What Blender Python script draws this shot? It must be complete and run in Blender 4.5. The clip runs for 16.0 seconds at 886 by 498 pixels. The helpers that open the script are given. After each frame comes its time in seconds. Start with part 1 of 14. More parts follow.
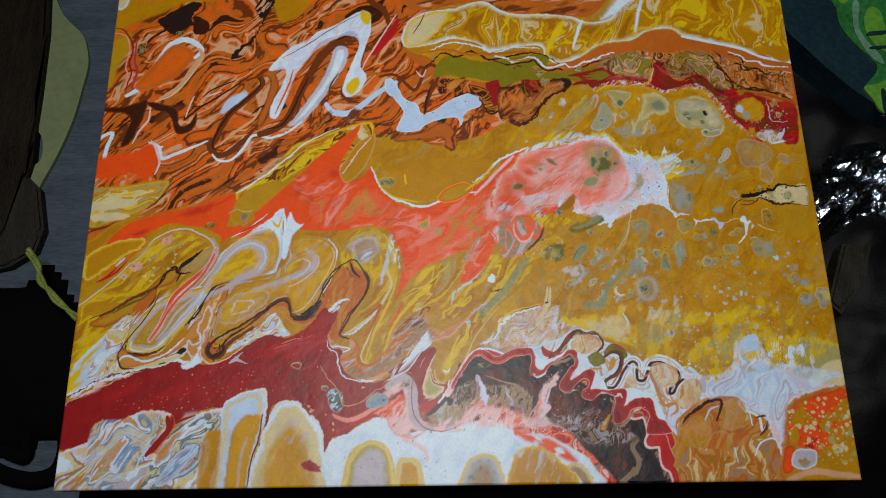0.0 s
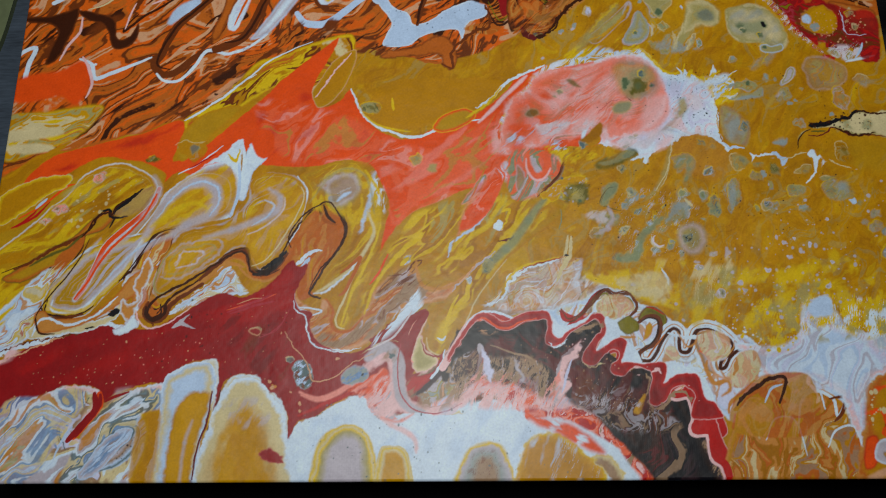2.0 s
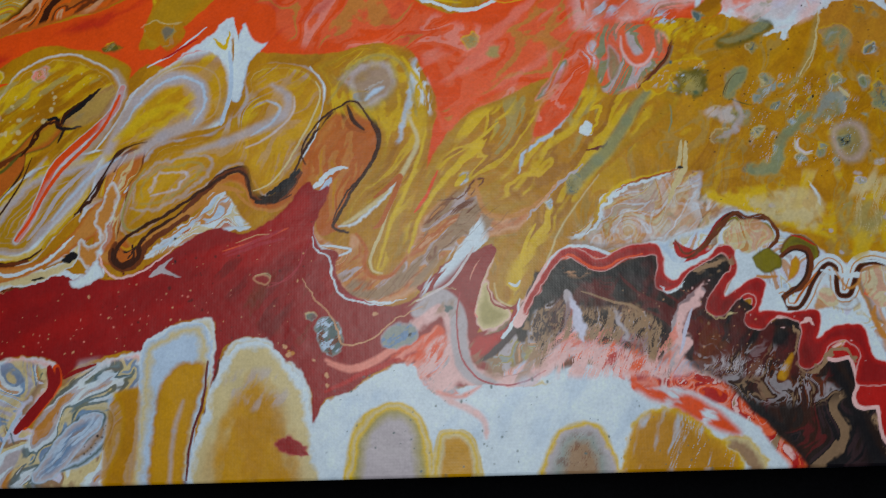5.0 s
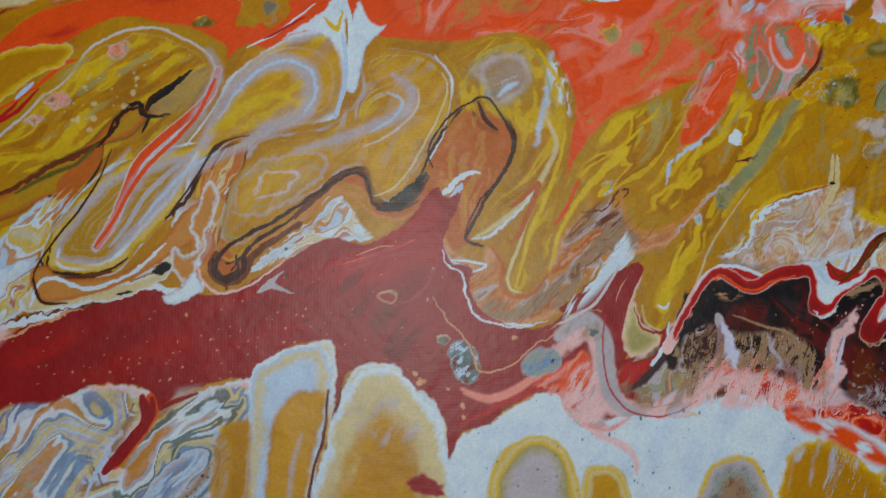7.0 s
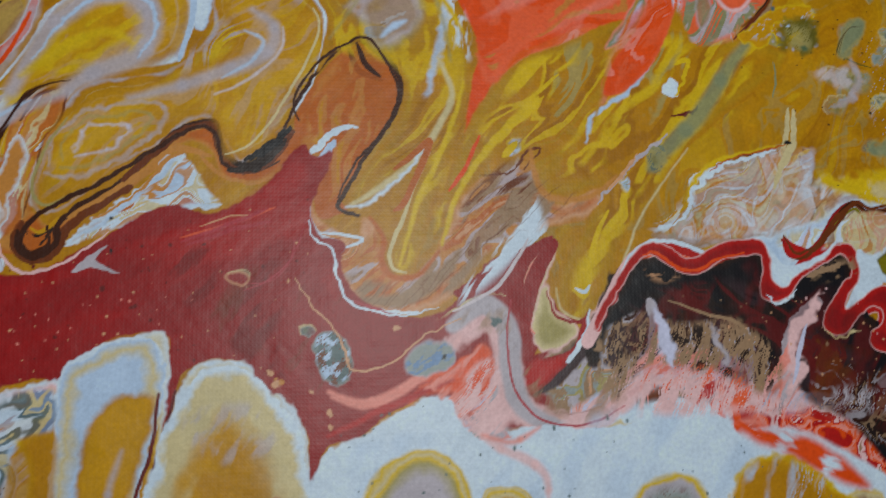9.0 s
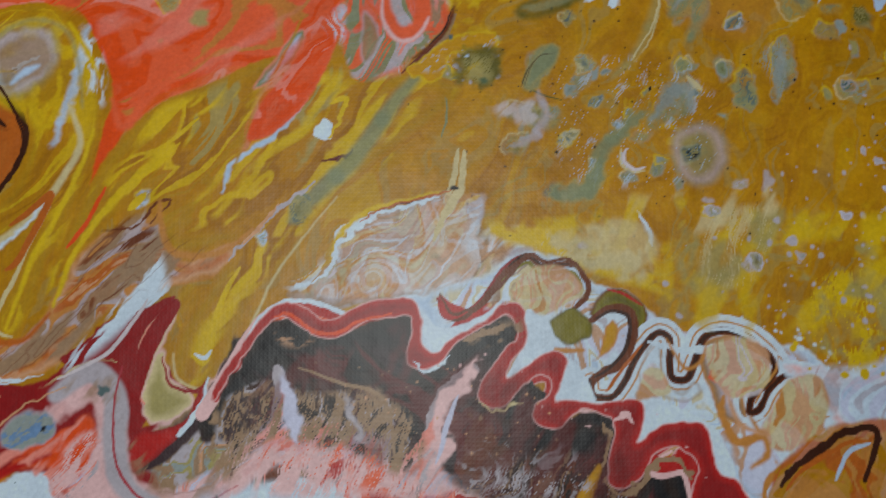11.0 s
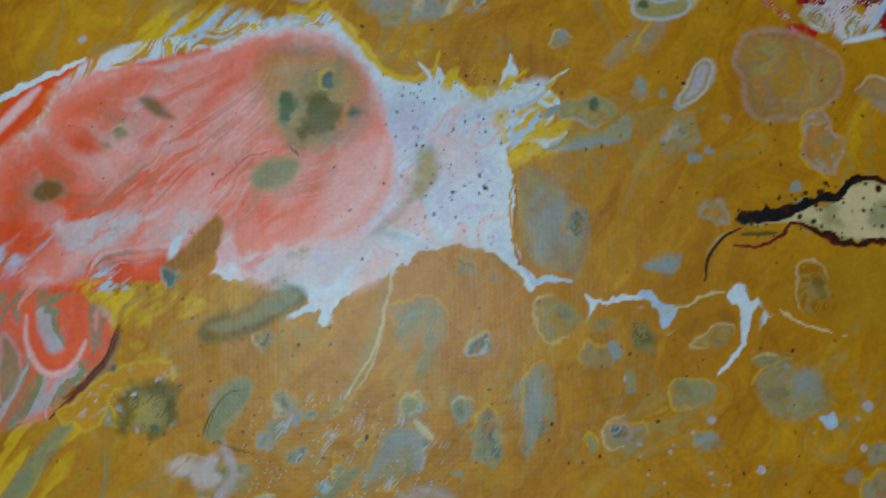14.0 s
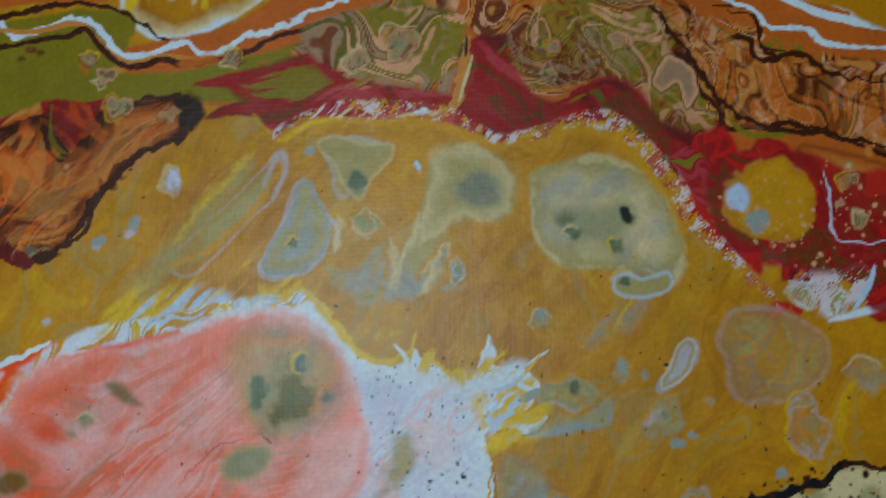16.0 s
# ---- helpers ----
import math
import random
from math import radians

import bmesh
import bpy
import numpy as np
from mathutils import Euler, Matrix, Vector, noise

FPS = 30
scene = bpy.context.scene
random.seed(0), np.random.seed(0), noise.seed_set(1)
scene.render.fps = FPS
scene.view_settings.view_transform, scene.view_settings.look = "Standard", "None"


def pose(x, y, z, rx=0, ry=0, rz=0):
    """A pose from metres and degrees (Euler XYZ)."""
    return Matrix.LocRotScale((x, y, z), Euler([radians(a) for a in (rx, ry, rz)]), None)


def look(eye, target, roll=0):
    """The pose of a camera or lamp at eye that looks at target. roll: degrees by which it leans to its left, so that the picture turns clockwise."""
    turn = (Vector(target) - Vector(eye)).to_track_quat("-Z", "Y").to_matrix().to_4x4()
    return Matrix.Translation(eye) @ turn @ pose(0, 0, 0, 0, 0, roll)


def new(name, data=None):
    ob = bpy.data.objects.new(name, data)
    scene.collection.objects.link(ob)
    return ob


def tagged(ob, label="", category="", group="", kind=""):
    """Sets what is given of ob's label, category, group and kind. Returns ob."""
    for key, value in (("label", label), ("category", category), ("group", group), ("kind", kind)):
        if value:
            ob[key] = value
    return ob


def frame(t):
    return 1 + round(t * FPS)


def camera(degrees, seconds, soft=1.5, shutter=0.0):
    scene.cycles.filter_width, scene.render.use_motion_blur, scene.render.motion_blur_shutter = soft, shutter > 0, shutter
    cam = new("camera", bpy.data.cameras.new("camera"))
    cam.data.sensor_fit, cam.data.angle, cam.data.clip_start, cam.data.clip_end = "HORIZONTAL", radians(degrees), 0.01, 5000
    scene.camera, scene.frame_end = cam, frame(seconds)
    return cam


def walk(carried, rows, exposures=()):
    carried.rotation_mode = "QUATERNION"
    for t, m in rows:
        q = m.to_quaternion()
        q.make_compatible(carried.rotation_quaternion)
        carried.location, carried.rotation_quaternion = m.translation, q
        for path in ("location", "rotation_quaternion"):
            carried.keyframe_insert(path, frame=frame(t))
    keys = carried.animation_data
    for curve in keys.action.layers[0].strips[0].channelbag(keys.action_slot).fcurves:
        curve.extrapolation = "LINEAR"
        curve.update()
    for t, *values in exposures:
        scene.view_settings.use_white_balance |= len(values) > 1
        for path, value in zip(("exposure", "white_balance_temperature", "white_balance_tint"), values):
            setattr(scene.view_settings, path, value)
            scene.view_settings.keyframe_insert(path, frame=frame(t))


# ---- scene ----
cam = camera(57.8, 16.0, soft=1.0)
PATH = [
    (0, (-0.002, -0.018, 0.539), (-0.017, 0.609, -1.36), -2.2),
    (0.5, (0.009, -0.008, 0.511), (-0.047, 0.568, -1.403), -5.2),
    (1, (-0.002, -0.003, 0.483), (-0.02, 0.557, -1.436), -1.3),
    (1.5, (-0.001, 0.002, 0.457), (-0.01, 0.567, -1.461), -0.8),
    (2, (0.004, -0.004, 0.434), (-0.032, 0.565, -1.483), -4.1),
    (2.5, (0.009, 0.001, 0.414), (-0.054, 0.533, -1.513), -7.6),
    (3, (0.015, 0.002, 0.39), (-0.082, 0.527, -1.538), -11.9),
    (5.3, (-0.039, 0.029, 0.321), (-0.033, 0.391, -1.646), -0.7),
    (5.5, (-0.047, 0.03, 0.317), (-0.013, 0.393, -1.65), 4.1),
    (6, (-0.066, 0.041, 0.306), (-0.028, 0.38, -1.665), 5.8),
    (6.5, (-0.088, 0.05, 0.299), (0.016, 0.347, -1.676), 18.6),
    (7, (-0.109, 0.054, 0.297), (0.076, 0.321, -1.676), 33.8),
    (7.5, (-0.119, 0.059, 0.294), (0.12, 0.281, -1.68), 46.2),
    (8, (-0.113, 0.044, 0.279), (0.184, 0.317, -1.679), 46.5),
    (8.2, (-0.107, 0.04, 0.27), (0.179, 0.339, -1.687), 42.8),
    (10.3, (0.014, 0.051, 0.236), (0.061, 0.44, -1.725), 5.6),
    (10.5, (0.027, 0.045, 0.236), (0.045, 0.465, -1.72), 1.4),
    (11, (0.06, 0.059, 0.233), (0.051, 0.417, -1.735), -2.3),
    (11.5, (0.086, 0.076, 0.223), (0.07, 0.437, -1.744), -2.7),
    (12, (0.106, 0.089, 0.219), (0.074, 0.417, -1.754), -5.6),
    (12.5, (0.111, 0.119, 0.216), (0.102, 0.364, -1.769), -2.1),
    (13, (0.116, 0.129, 0.21), (0.097, 0.399, -1.772), -4.1),
    (13.5, (0.12, 0.142, 0.2), (0.13, 0.369, -1.787), 1.8),
    (14, (0.135, 0.169, 0.198), (0.137, 0.329, -1.796), -0.7),
    (14.5, (0.135, 0.184, 0.197), (0.157, 0.39, -1.792), 4.1),
    (15, (0.133, 0.199, 0.192), (0.157, 0.391, -1.798), 4.8),
    (15.5, (0.139, 0.214, 0.193), (0.16, 0.414, -1.797), 3.9),
    (16, (0.14, 0.232, 0.198), (0.163, 0.395, -1.795), 6.3),
]
walk(cam, [(t, look(eye, target, roll)) for t, eye, target, roll in PATH],
     exposures=[(0, -0.05, 6900, 11), (3, -0.25, 6750, 8), (7, -0.32, 6750, 8), (8.2, -0.28, 6700, 8), (10.5, -0.36, 6750, 8), (12.5, -0.4, 6750, 3), (14, -0.42, 6150, 0), (16, -0.45, 6150, 0)])

# ---------- light: one white ceiling lamp in a dim room ----------
world = bpy.data.worlds.new("world")
scene.world = world
world.use_nodes = True
world.node_tree.nodes["Background"].inputs[0].default_value = (0.55, 0.7, 1.0, 1)
world.node_tree.nodes["Background"].inputs[1].default_value = 0.02
bulb = bpy.data.lights.new("ceiling_lamp_light", "AREA")
bulb.shape, bulb.size, bulb.energy, bulb.color = "DISK", 0.42, 2.58, (0.93, 0.98, 1.0)
bulb.spread = radians(72)                                # assumed narrow cone, added so the light fades towards the canvas edges
lamp_light = new("ceiling_lamp_light", bulb)
lamp_light.matrix_world = look((-0.02, 0.2, 1.46), (-0.02, 0.199, 0))

# ---------- materials ----------
HUE = {
    "pearl": (214, 204, 214), "grass": (86, 104, 74), "white": (212, 230, 250), "ice": (184, 208, 240), "cream": (212, 196, 150), "lavender": (186, 178, 190), "ochre": (187, 129, 9),
    "honey": (163, 106, 6), "yellow": (220, 184, 24), "mustard": (184, 138, 22), "gold": (203, 148, 14), "lilac": (206, 208, 238), "orange": (234, 78, 18), "coral": (238, 100, 60), "pink": (240, 146, 134),
    "blush": (236, 192, 196), "red": (186, 26, 24), "crimson": (150, 22, 26), "wine": (104, 26, 26), "rust": (190, 98, 30), "tan": (200, 134, 62),
    "peach": (214, 160, 122), "brown": (112, 52, 18), "bark": (62, 27, 12), "soot": (42, 26, 22), "plum": (60, 40, 46), "olive": (128, 118, 18),
    "moss": (98, 92, 30), "lichen": (168, 156, 98), "sage": (134, 142, 108), "slate": (88, 108, 112), "fog": (150, 160, 160), "raspberry": (176, 52, 66),
    "clay": (160, 128, 100), "tangerine": (222, 98, 22), "ink": (22, 20, 26), "blue": (112, 146, 190),
}


def material(name, base, rough=0.5, metal=0.0, vary=0.15, scale=30.0, bump=0.1, coat=0.0, stretch=(1, 1, 1), spec=0.5):
    """A painted or natural surface with variation at two scales and fine relief."""
    m = bpy.data.materials.new(name)
    m.use_nodes = True
    n, l = m.node_tree.nodes, m.node_tree.links
    b = n["Principled BSDF"]
    co = n.new("ShaderNodeTexCoord")
    mp = n.new("ShaderNodeMapping")
    mp.inputs["Scale"].default_value = stretch
    l.new(co.outputs["Object"], mp.inputs[0])
    big, small = n.new("ShaderNodeTexNoise"), n.new("ShaderNodeTexNoise")
    big.inputs["Scale"].default_value, small.inputs["Scale"].default_value = scale, scale * 9
    big.inputs["Detail"].default_value = 6
    add = n.new("ShaderNodeMath")
    add.operation = "ADD"
    for t in (big, small):
        l.new(mp.outputs[0], t.inputs["Vector"])
    l.new(big.outputs["Fac"], add.inputs[0])
    l.new(small.outputs["Fac"], add.inputs[1])
    ramp = n.new("ShaderNodeMapRange")
    ramp.inputs["From Min"].default_value, ramp.inputs["From Max"].default_value = 0.6, 1.4
    ramp.inputs["To Min"].default_value, ramp.inputs["To Max"].default_value = 1 - vary * 2, 1 + vary * 2
    l.new(add.outputs[0], ramp.inputs["Value"])
    mul = n.new("ShaderNodeVectorMath")
    mul.operation = "SCALE"
    mul.inputs[0].default_value = base
    l.new(ramp.outputs[0], mul.inputs["Scale"])
    l.new(mul.outputs[0], b.inputs["Base Color"])
    bp = n.new("ShaderNodeBump")
    bp.inputs["Strength"].default_value, bp.inputs["Distance"].default_value = bump, 0.002
    l.new(add.outputs[0], bp.inputs["Height"])
    l.new(bp.outputs[0], b.inputs["Normal"])
    b.inputs["Specular IOR Level"].default_value = spec
    b.inputs["Roughness"].default_value, b.inputs["Metallic"].default_value, b.inputs["Coat Weight"].default_value = rough, metal, coat
    return m


def paint_material():
    """Dried acrylic over canvas: colour from the pour, the weave as relief, a satin gloss."""
    m = bpy.data.materials.new("poured_acrylic")
    m.use_nodes = True
    n, l = m.node_tree.nodes, m.node_tree.links
    b = n["Principled BSDF"]
    att = n.new("ShaderNodeAttribute")
    att.attribute_name = "pour"
    co = n.new("ShaderNodeTexCoord")
    grain = n.new("ShaderNodeTexNoise")
    grain.inputs["Scale"].default_value, grain.inputs["Detail"].default_value = 900, 3
    l.new(co.outputs["Object"], grain.inputs["Vector"])
    tone = n.new("ShaderNodeMapRange")
    tone.inputs["To Min"].default_value, tone.inputs["To Max"].default_value = 0.86, 1.14
    l.new(grain.outputs["Fac"], tone.inputs["Value"])
    mul = n.new("ShaderNodeVectorMath")
    mul.operation = "SCALE"
    l.new(att.outputs["Color"], mul.inputs[0])
    l.new(tone.outputs[0], mul.inputs["Scale"])
    l.new(mul.outputs[0], b.inputs["Base Color"])
    heights = []
    for way in ("X", "Y"):
        wave = n.new("ShaderNodeTexWave")
        wave.bands_direction = way
        wave.inputs["Scale"].default_value = 285.0
        wave.inputs["Distortion"].default_value, wave.inputs["Detail"].default_value = 2.5, 2
        wave.inputs["Detail Scale"].default_value = 0.6
        l.new(co.outputs["Object"], wave.inputs["Vector"])
        heights.append(wave)
    mx = n.new("ShaderNodeMath")
    mx.operation = "MAXIMUM"
    l.new(heights[0].outputs["Fac"], mx.inputs[0])
    l.new(heights[1].outputs["Fac"], mx.inputs[1])
    lump = n.new("ShaderNodeTexNoise")
    lump.inputs["Scale"].default_value, lump.inputs["Detail"].default_value = 60, 4
    l.new(co.outputs["Object"], lump.inputs["Vector"])
    b1, b2 = n.new("ShaderNodeBump"), n.new("ShaderNodeBump")
    b1.inputs["Strength"].default_value, b1.inputs["Distance"].default_value = 0.07, 0.00008
    b2.inputs["Strength"].default_value, b2.inputs["Distance"].default_value = 0.15, 0.002
    l.new(mx.outputs[0], b1.inputs["Height"])
    l.new(lump.outputs["Fac"], b2.inputs["Height"])
    l.new(b2.outputs[0], b1.inputs["Normal"])
    l.new(b1.outputs[0], b.inputs["Normal"])
    b.inputs["Roughness"].default_value = 0.36
    b.inputs["Specular IOR Level"].default_value = 0.2
    return m


ACRYLIC = paint_material()
# ---------- the poured painting: colours laid down in layers on a fine canvas sheet ----------
CW, CH, SEEN, STEP = 500.0, 400.0, 366.0, 0.38          # canvas, millimetres
NX, NY = int(CW / STEP) + 1, int(SEEN / STEP) + 1
GX = np.linspace(0, CW, NX, dtype=np.float32)
GY = np.linspace(0, SEEN, NY, dtype=np.float32)
SX, SY = GX[1], GY[1]
rng = np.random.default_rng(7)


def lin(rgb):
    c = np.array(rgb, dtype=np.float64) / 255
    return np.where(c <= 0.04045, c / 12.92, ((c + 0.055) / 1.055) ** 2.4).astype(np.float32)


def smooth(a, lo, hi):
    k = np.clip((a - lo) / (hi - lo), 0, 1)
    return k * k * (3 - 2 * k)


def grid_noise(px, py, seed):
    """Smooth noise of about -1 to 1 over the canvas, with features px by py millimetres."""
    r = np.random.default_rng(seed)
    ny, nx = int(SEEN / py) + 4, int(CW / px) + 4
    g = r.normal(0, 0.55, (ny, nx)).astype(np.float32)
    u, v = GX / px, GY / py
    i, j = u.astype(int), v.astype(int)
    fu, fv = u - i, v - j
    fu, fv = fu * fu * (3 - 2 * fu), (fv * fv * (3 - 2 * fv))[:, None]
    row = g[:, i] * (1 - fu) + g[:, i + 1] * fu
    return row[j] * (1 - fv) + row[j + 1] * fv


WX = grid_noise(11, 11, 1) + 0.5 * grid_noise(5, 5, 2)
WY = grid_noise(11, 11, 3) + 0.5 * grid_noise(5, 5, 4)
FX = grid_noise(2.3, 2.3, 5) + 0.6 * grid_noise(1.1, 1.1, 6)
FY = grid_noise(2.3, 2.3, 7) + 0.6 * grid_noise(1.1, 1.1, 8)
MID = grid_noise(6, 6, 9) + 0.5 * grid_noise(2.6, 2.6, 10) + 0.25 * grid_noise(1.2, 1.2, 11)
PAINT = np.zeros((NY, NX, 3), np.float32)


def curve(pts, closed, k=5):
    p = np.array(pts, dtype=np.float64)
    n = len(p)
    idx = np.arange(n if closed else n - 1)
    get = (lambda a: p[a % n]) if closed else (lambda a: p[np.clip(a, 0, n - 1)])
    a, b, c, d = get(idx - 1), get(idx), get(idx + 1), get(idx + 2)
    out = []
    for s in np.arange(k) / k:
        out.append(0.5 * (2 * b + (c - a) * s + (2 * a - 5 * b + 4 * c - d) * s ** 2 + (3 * b - a - 3 * c + d) * s ** 3))
    q = np.stack(out, 1).reshape(-1, 2)
    return q if closed else np.vstack([q, p[-1]])


def window(lo, hi, pad):
    i0, i1 = int(max(0, (lo[0] - pad) / SX)), int(min(NX, (hi[0] + pad) / SX + 2))
    j0, j1 = int(max(0, (lo[1] - pad) / SY)), int(min(NY, (hi[1] + pad) / SY + 2))
    return i0, i1, j0, j1


def inside_distance(q, xs, ys):
    """Signed distance to a closed line on the raster xs, ys: plus inside."""
    X, Y = np.meshgrid(xs, ys)
    best = np.full(X.shape, 1e9, np.float32)
    odd = np.zeros(X.shape, bool)
    for (ax, ay), (bx, by) in zip(q.astype(np.float32), np.roll(q, -1, 0).astype(np.float32)):
        ex, ey = bx - ax, by - ay
        px, py = X - ax, Y - ay
        t = np.clip((px * ex + py * ey) / (ex * ex + ey * ey + 1e-9), 0, 1)
        np.minimum(best, (px - t * ex) ** 2 + (py - t * ey) ** 2, out=best)
        if ay != by:
            odd ^= ((ay > Y) != (by > Y)) & (px < ex * py / ey)
    return np.where(odd, 1, -1) * np.sqrt(best)


def region(pts, wob, fine, pad):
    """The window round a closed outline and the wavering distance inside it."""
    q = curve(pts, True)
    i0, i1, j0, j1 = window(q.min(0), q.max(0), pad + 2 * wob + 2 * fine)
    if i1 - i0 < 2 or j1 - j0 < 2:
        return None
    k = 2 if (i1 - i0) * (j1 - j0) > 9000 else 1
    m = int((2 * wob + 2 * fine) / SX) + 3
    xs = (np.arange(i0 - m, i1 + m + k, k) * SX).astype(np.float32)
    ys = (np.arange(j0 - m, j1 + m + k, k) * SY).astype(np.float32)
    d = inside_distance(q, xs, ys)
    w = (slice(j0, j1), slice(i0, i1))
    u = (GX[None, i0:i1] + wob * WX[w] + fine * FX[w] - xs[0]) / (SX * k)
    v = (GY[j0:j1, None] + wob * WY[w] + fine * FY[w] - ys[0]) / (SY * k)
    u, v = np.clip(u, 0, d.shape[1] - 1.01), np.clip(v, 0, d.shape[0] - 1.01)
    i, j = u.astype(int), v.astype(int)
    fu, fv = u - i, v - j
    return w, (d[j, i] * (1 - fu) + d[j, i + 1] * fu) * (1 - fv) + (d[j + 1, i] * (1 - fu) + d[j + 1, i + 1] * fu) * fv


def lay(w, alpha, colour):
    PAINT[w] += alpha[..., None] * (colour - PAINT[w])


def pool(pts, *bands, soft=0.22, wob=0.5, fine=0.25, jit=0.0, alpha=1.0, broken=0.0, rings=None):
    """A pool of paint. bands: colours, each after the first with the depth in millimetres at which it sets in."""
    got = region(pts, wob, fine, soft)
    if got is None:
        return
    w, d = got
    a = alpha * smooth(d, -soft, soft)
    if broken:
        a = a * np.clip(1 - broken + broken * 1.3 * (MID[w] + 0.5 * FX[w] + 0.6), 0, 1)
    depth = d + jit * MID[w]
    at = [0.0] + [b[0] for b in bands[1:]]
    cols = np.array([lin(HUE[bands[0]])] + [lin(HUE[b[1]]) for b in bands[1:]])
    if len(cols) == 1:
        lay(w, a, cols[0])
    else:
        lay(w, a, np.stack([np.interp(depth, at, cols[:, c]) for c in range(3)], -1).astype(np.float32))
    if rings:
        for colour, gap, wide, deepest in rings:
            k = (d + 0.25 * gap * MID[w]) / gap
            off = np.abs(k - np.round(k)) * gap
            lay(w, a * 0.4 * smooth(wide / 2 - off, -0.22, 0.22) * (d > gap * 0.4) * (d < deepest) * np.clip(0.7 + 0.9 * MID[w], 0, 1), lin(HUE[colour]))


def vein(pts, colour, width=0.8, tip=0.3, soft=0.2, wob=0.4, fine=0.12, alpha=1.0):
    """A drawn-out thread of paint, thinner at its ends."""
    q = curve(pts, False)
    n = len(q) - 1
    c = lin(HUE[colour])
    width = width * (0.8 if width < 4 else 1.0)
    run = np.linspace(0, 1, n + 1)
    wid = width / 2 * (tip + (1 - tip) * np.sin(np.pi * np.clip(run, 0.02, 0.98)) ** 0.6)
    for s in range(0, n, 6):
        part_q, part_w = q[s:s + 7], wid[s:s + 7]
        i0, i1, j0, j1 = window(part_q.min(0), part_q.max(0), width + soft + 2 * wob + 2 * fine)
        if i1 - i0 < 1 or j1 - j0 < 1:
            continue
        w = (slice(j0, j1), slice(i0, i1))
        X = GX[None, i0:i1] + wob * WX[w] + fine * FX[w]
        Y = GY[j0:j1, None] + wob * WY[w] + fine * FY[w]
        best = np.full(X.shape, -1e9, np.float32)
        for (ax, ay), (bx, by), wa, wb in zip(part_q[:-1], part_q[1:], part_w[:-1], part_w[1:]):
            ex, ey = np.float32(bx - ax), np.float32(by - ay)
            px, py = X - np.float32(ax), Y - np.float32(ay)
            t = np.clip((px * ex + py * ey) / (ex * ex + ey * ey + 1e-9), 0, 1)
            np.maximum(best, wa + (wb - wa) * t - np.sqrt((px - t * ex) ** 2 + (py - t * ey) ** 2), out=best)
        lay(w, alpha * smooth(best, -soft, soft), c)


def cell(x, y, rx, ry, turn, *bands, soft=0.5, rough=0.35, alpha=1.0, seed=0):
    """A round cell in the pour, of uneven outline."""
    r = random.Random(int(x * 7 + y * 131) + seed)
    ca, sa = math.cos(radians(turn)), math.sin(radians(turn))
    pts = []
    for k in range(9):
        a = k * math.tau / 9
        f = 1 + rough * r.uniform(-1, 1)
        u, v = rx * f * math.cos(a), ry * f * math.sin(a)
        pts.append((x + u * ca - v * sa, y + u * sa + v * ca))
    pool(pts, *bands, soft=soft, wob=0.6, fine=0.5, jit=0.5, alpha=alpha, broken=0.45 if rx > 1.6 else 0.0)
    if rx > 1.7:  # colours swirl inside the larger cells
        hues = [b if isinstance(b, str) else b[1] for b in bands]
        marble(pts, (hues[0], "ochre", hues[-1], "lichen", hues[0], hues[-1]), 1.2 * rx + 1, 0.5 * rx + 0.6, 55, 0.8 * rx, int(x * 3 + y), 1.0, 0.65 * alpha)
    if rx > 1.3 and r.random() < 0.75:  # a darker heart, off the middle
        hx, hy = x + rx * r.uniform(-0.3, 0.3), y + ry * r.uniform(-0.3, 0.3)
        ring = [(hx + 0.38 * rx * r.uniform(0.6, 1.4) * math.cos(k * math.tau / 7), hy + 0.38 * ry * r.uniform(0.6, 1.4) * math.sin(k * math.tau / 7)) for k in range(7)]
        pool(ring, "sage", (0.5, r.choice(("slate", "moss", "sage"))), soft=0.9, wob=0.6, fine=0.5, alpha=0.75 * alpha, broken=0.3)
        edge_line = [(x + (px - x) * 1.12, y + (py - y) * 1.12) for px, py in pts[r.randrange(3):r.randrange(5, 9)]]
        vein(edge_line, r.choice(("gold", "yellow", "cream")), 0.7, soft=0.4, wob=0.6, fine=0.5, alpha=0.7)


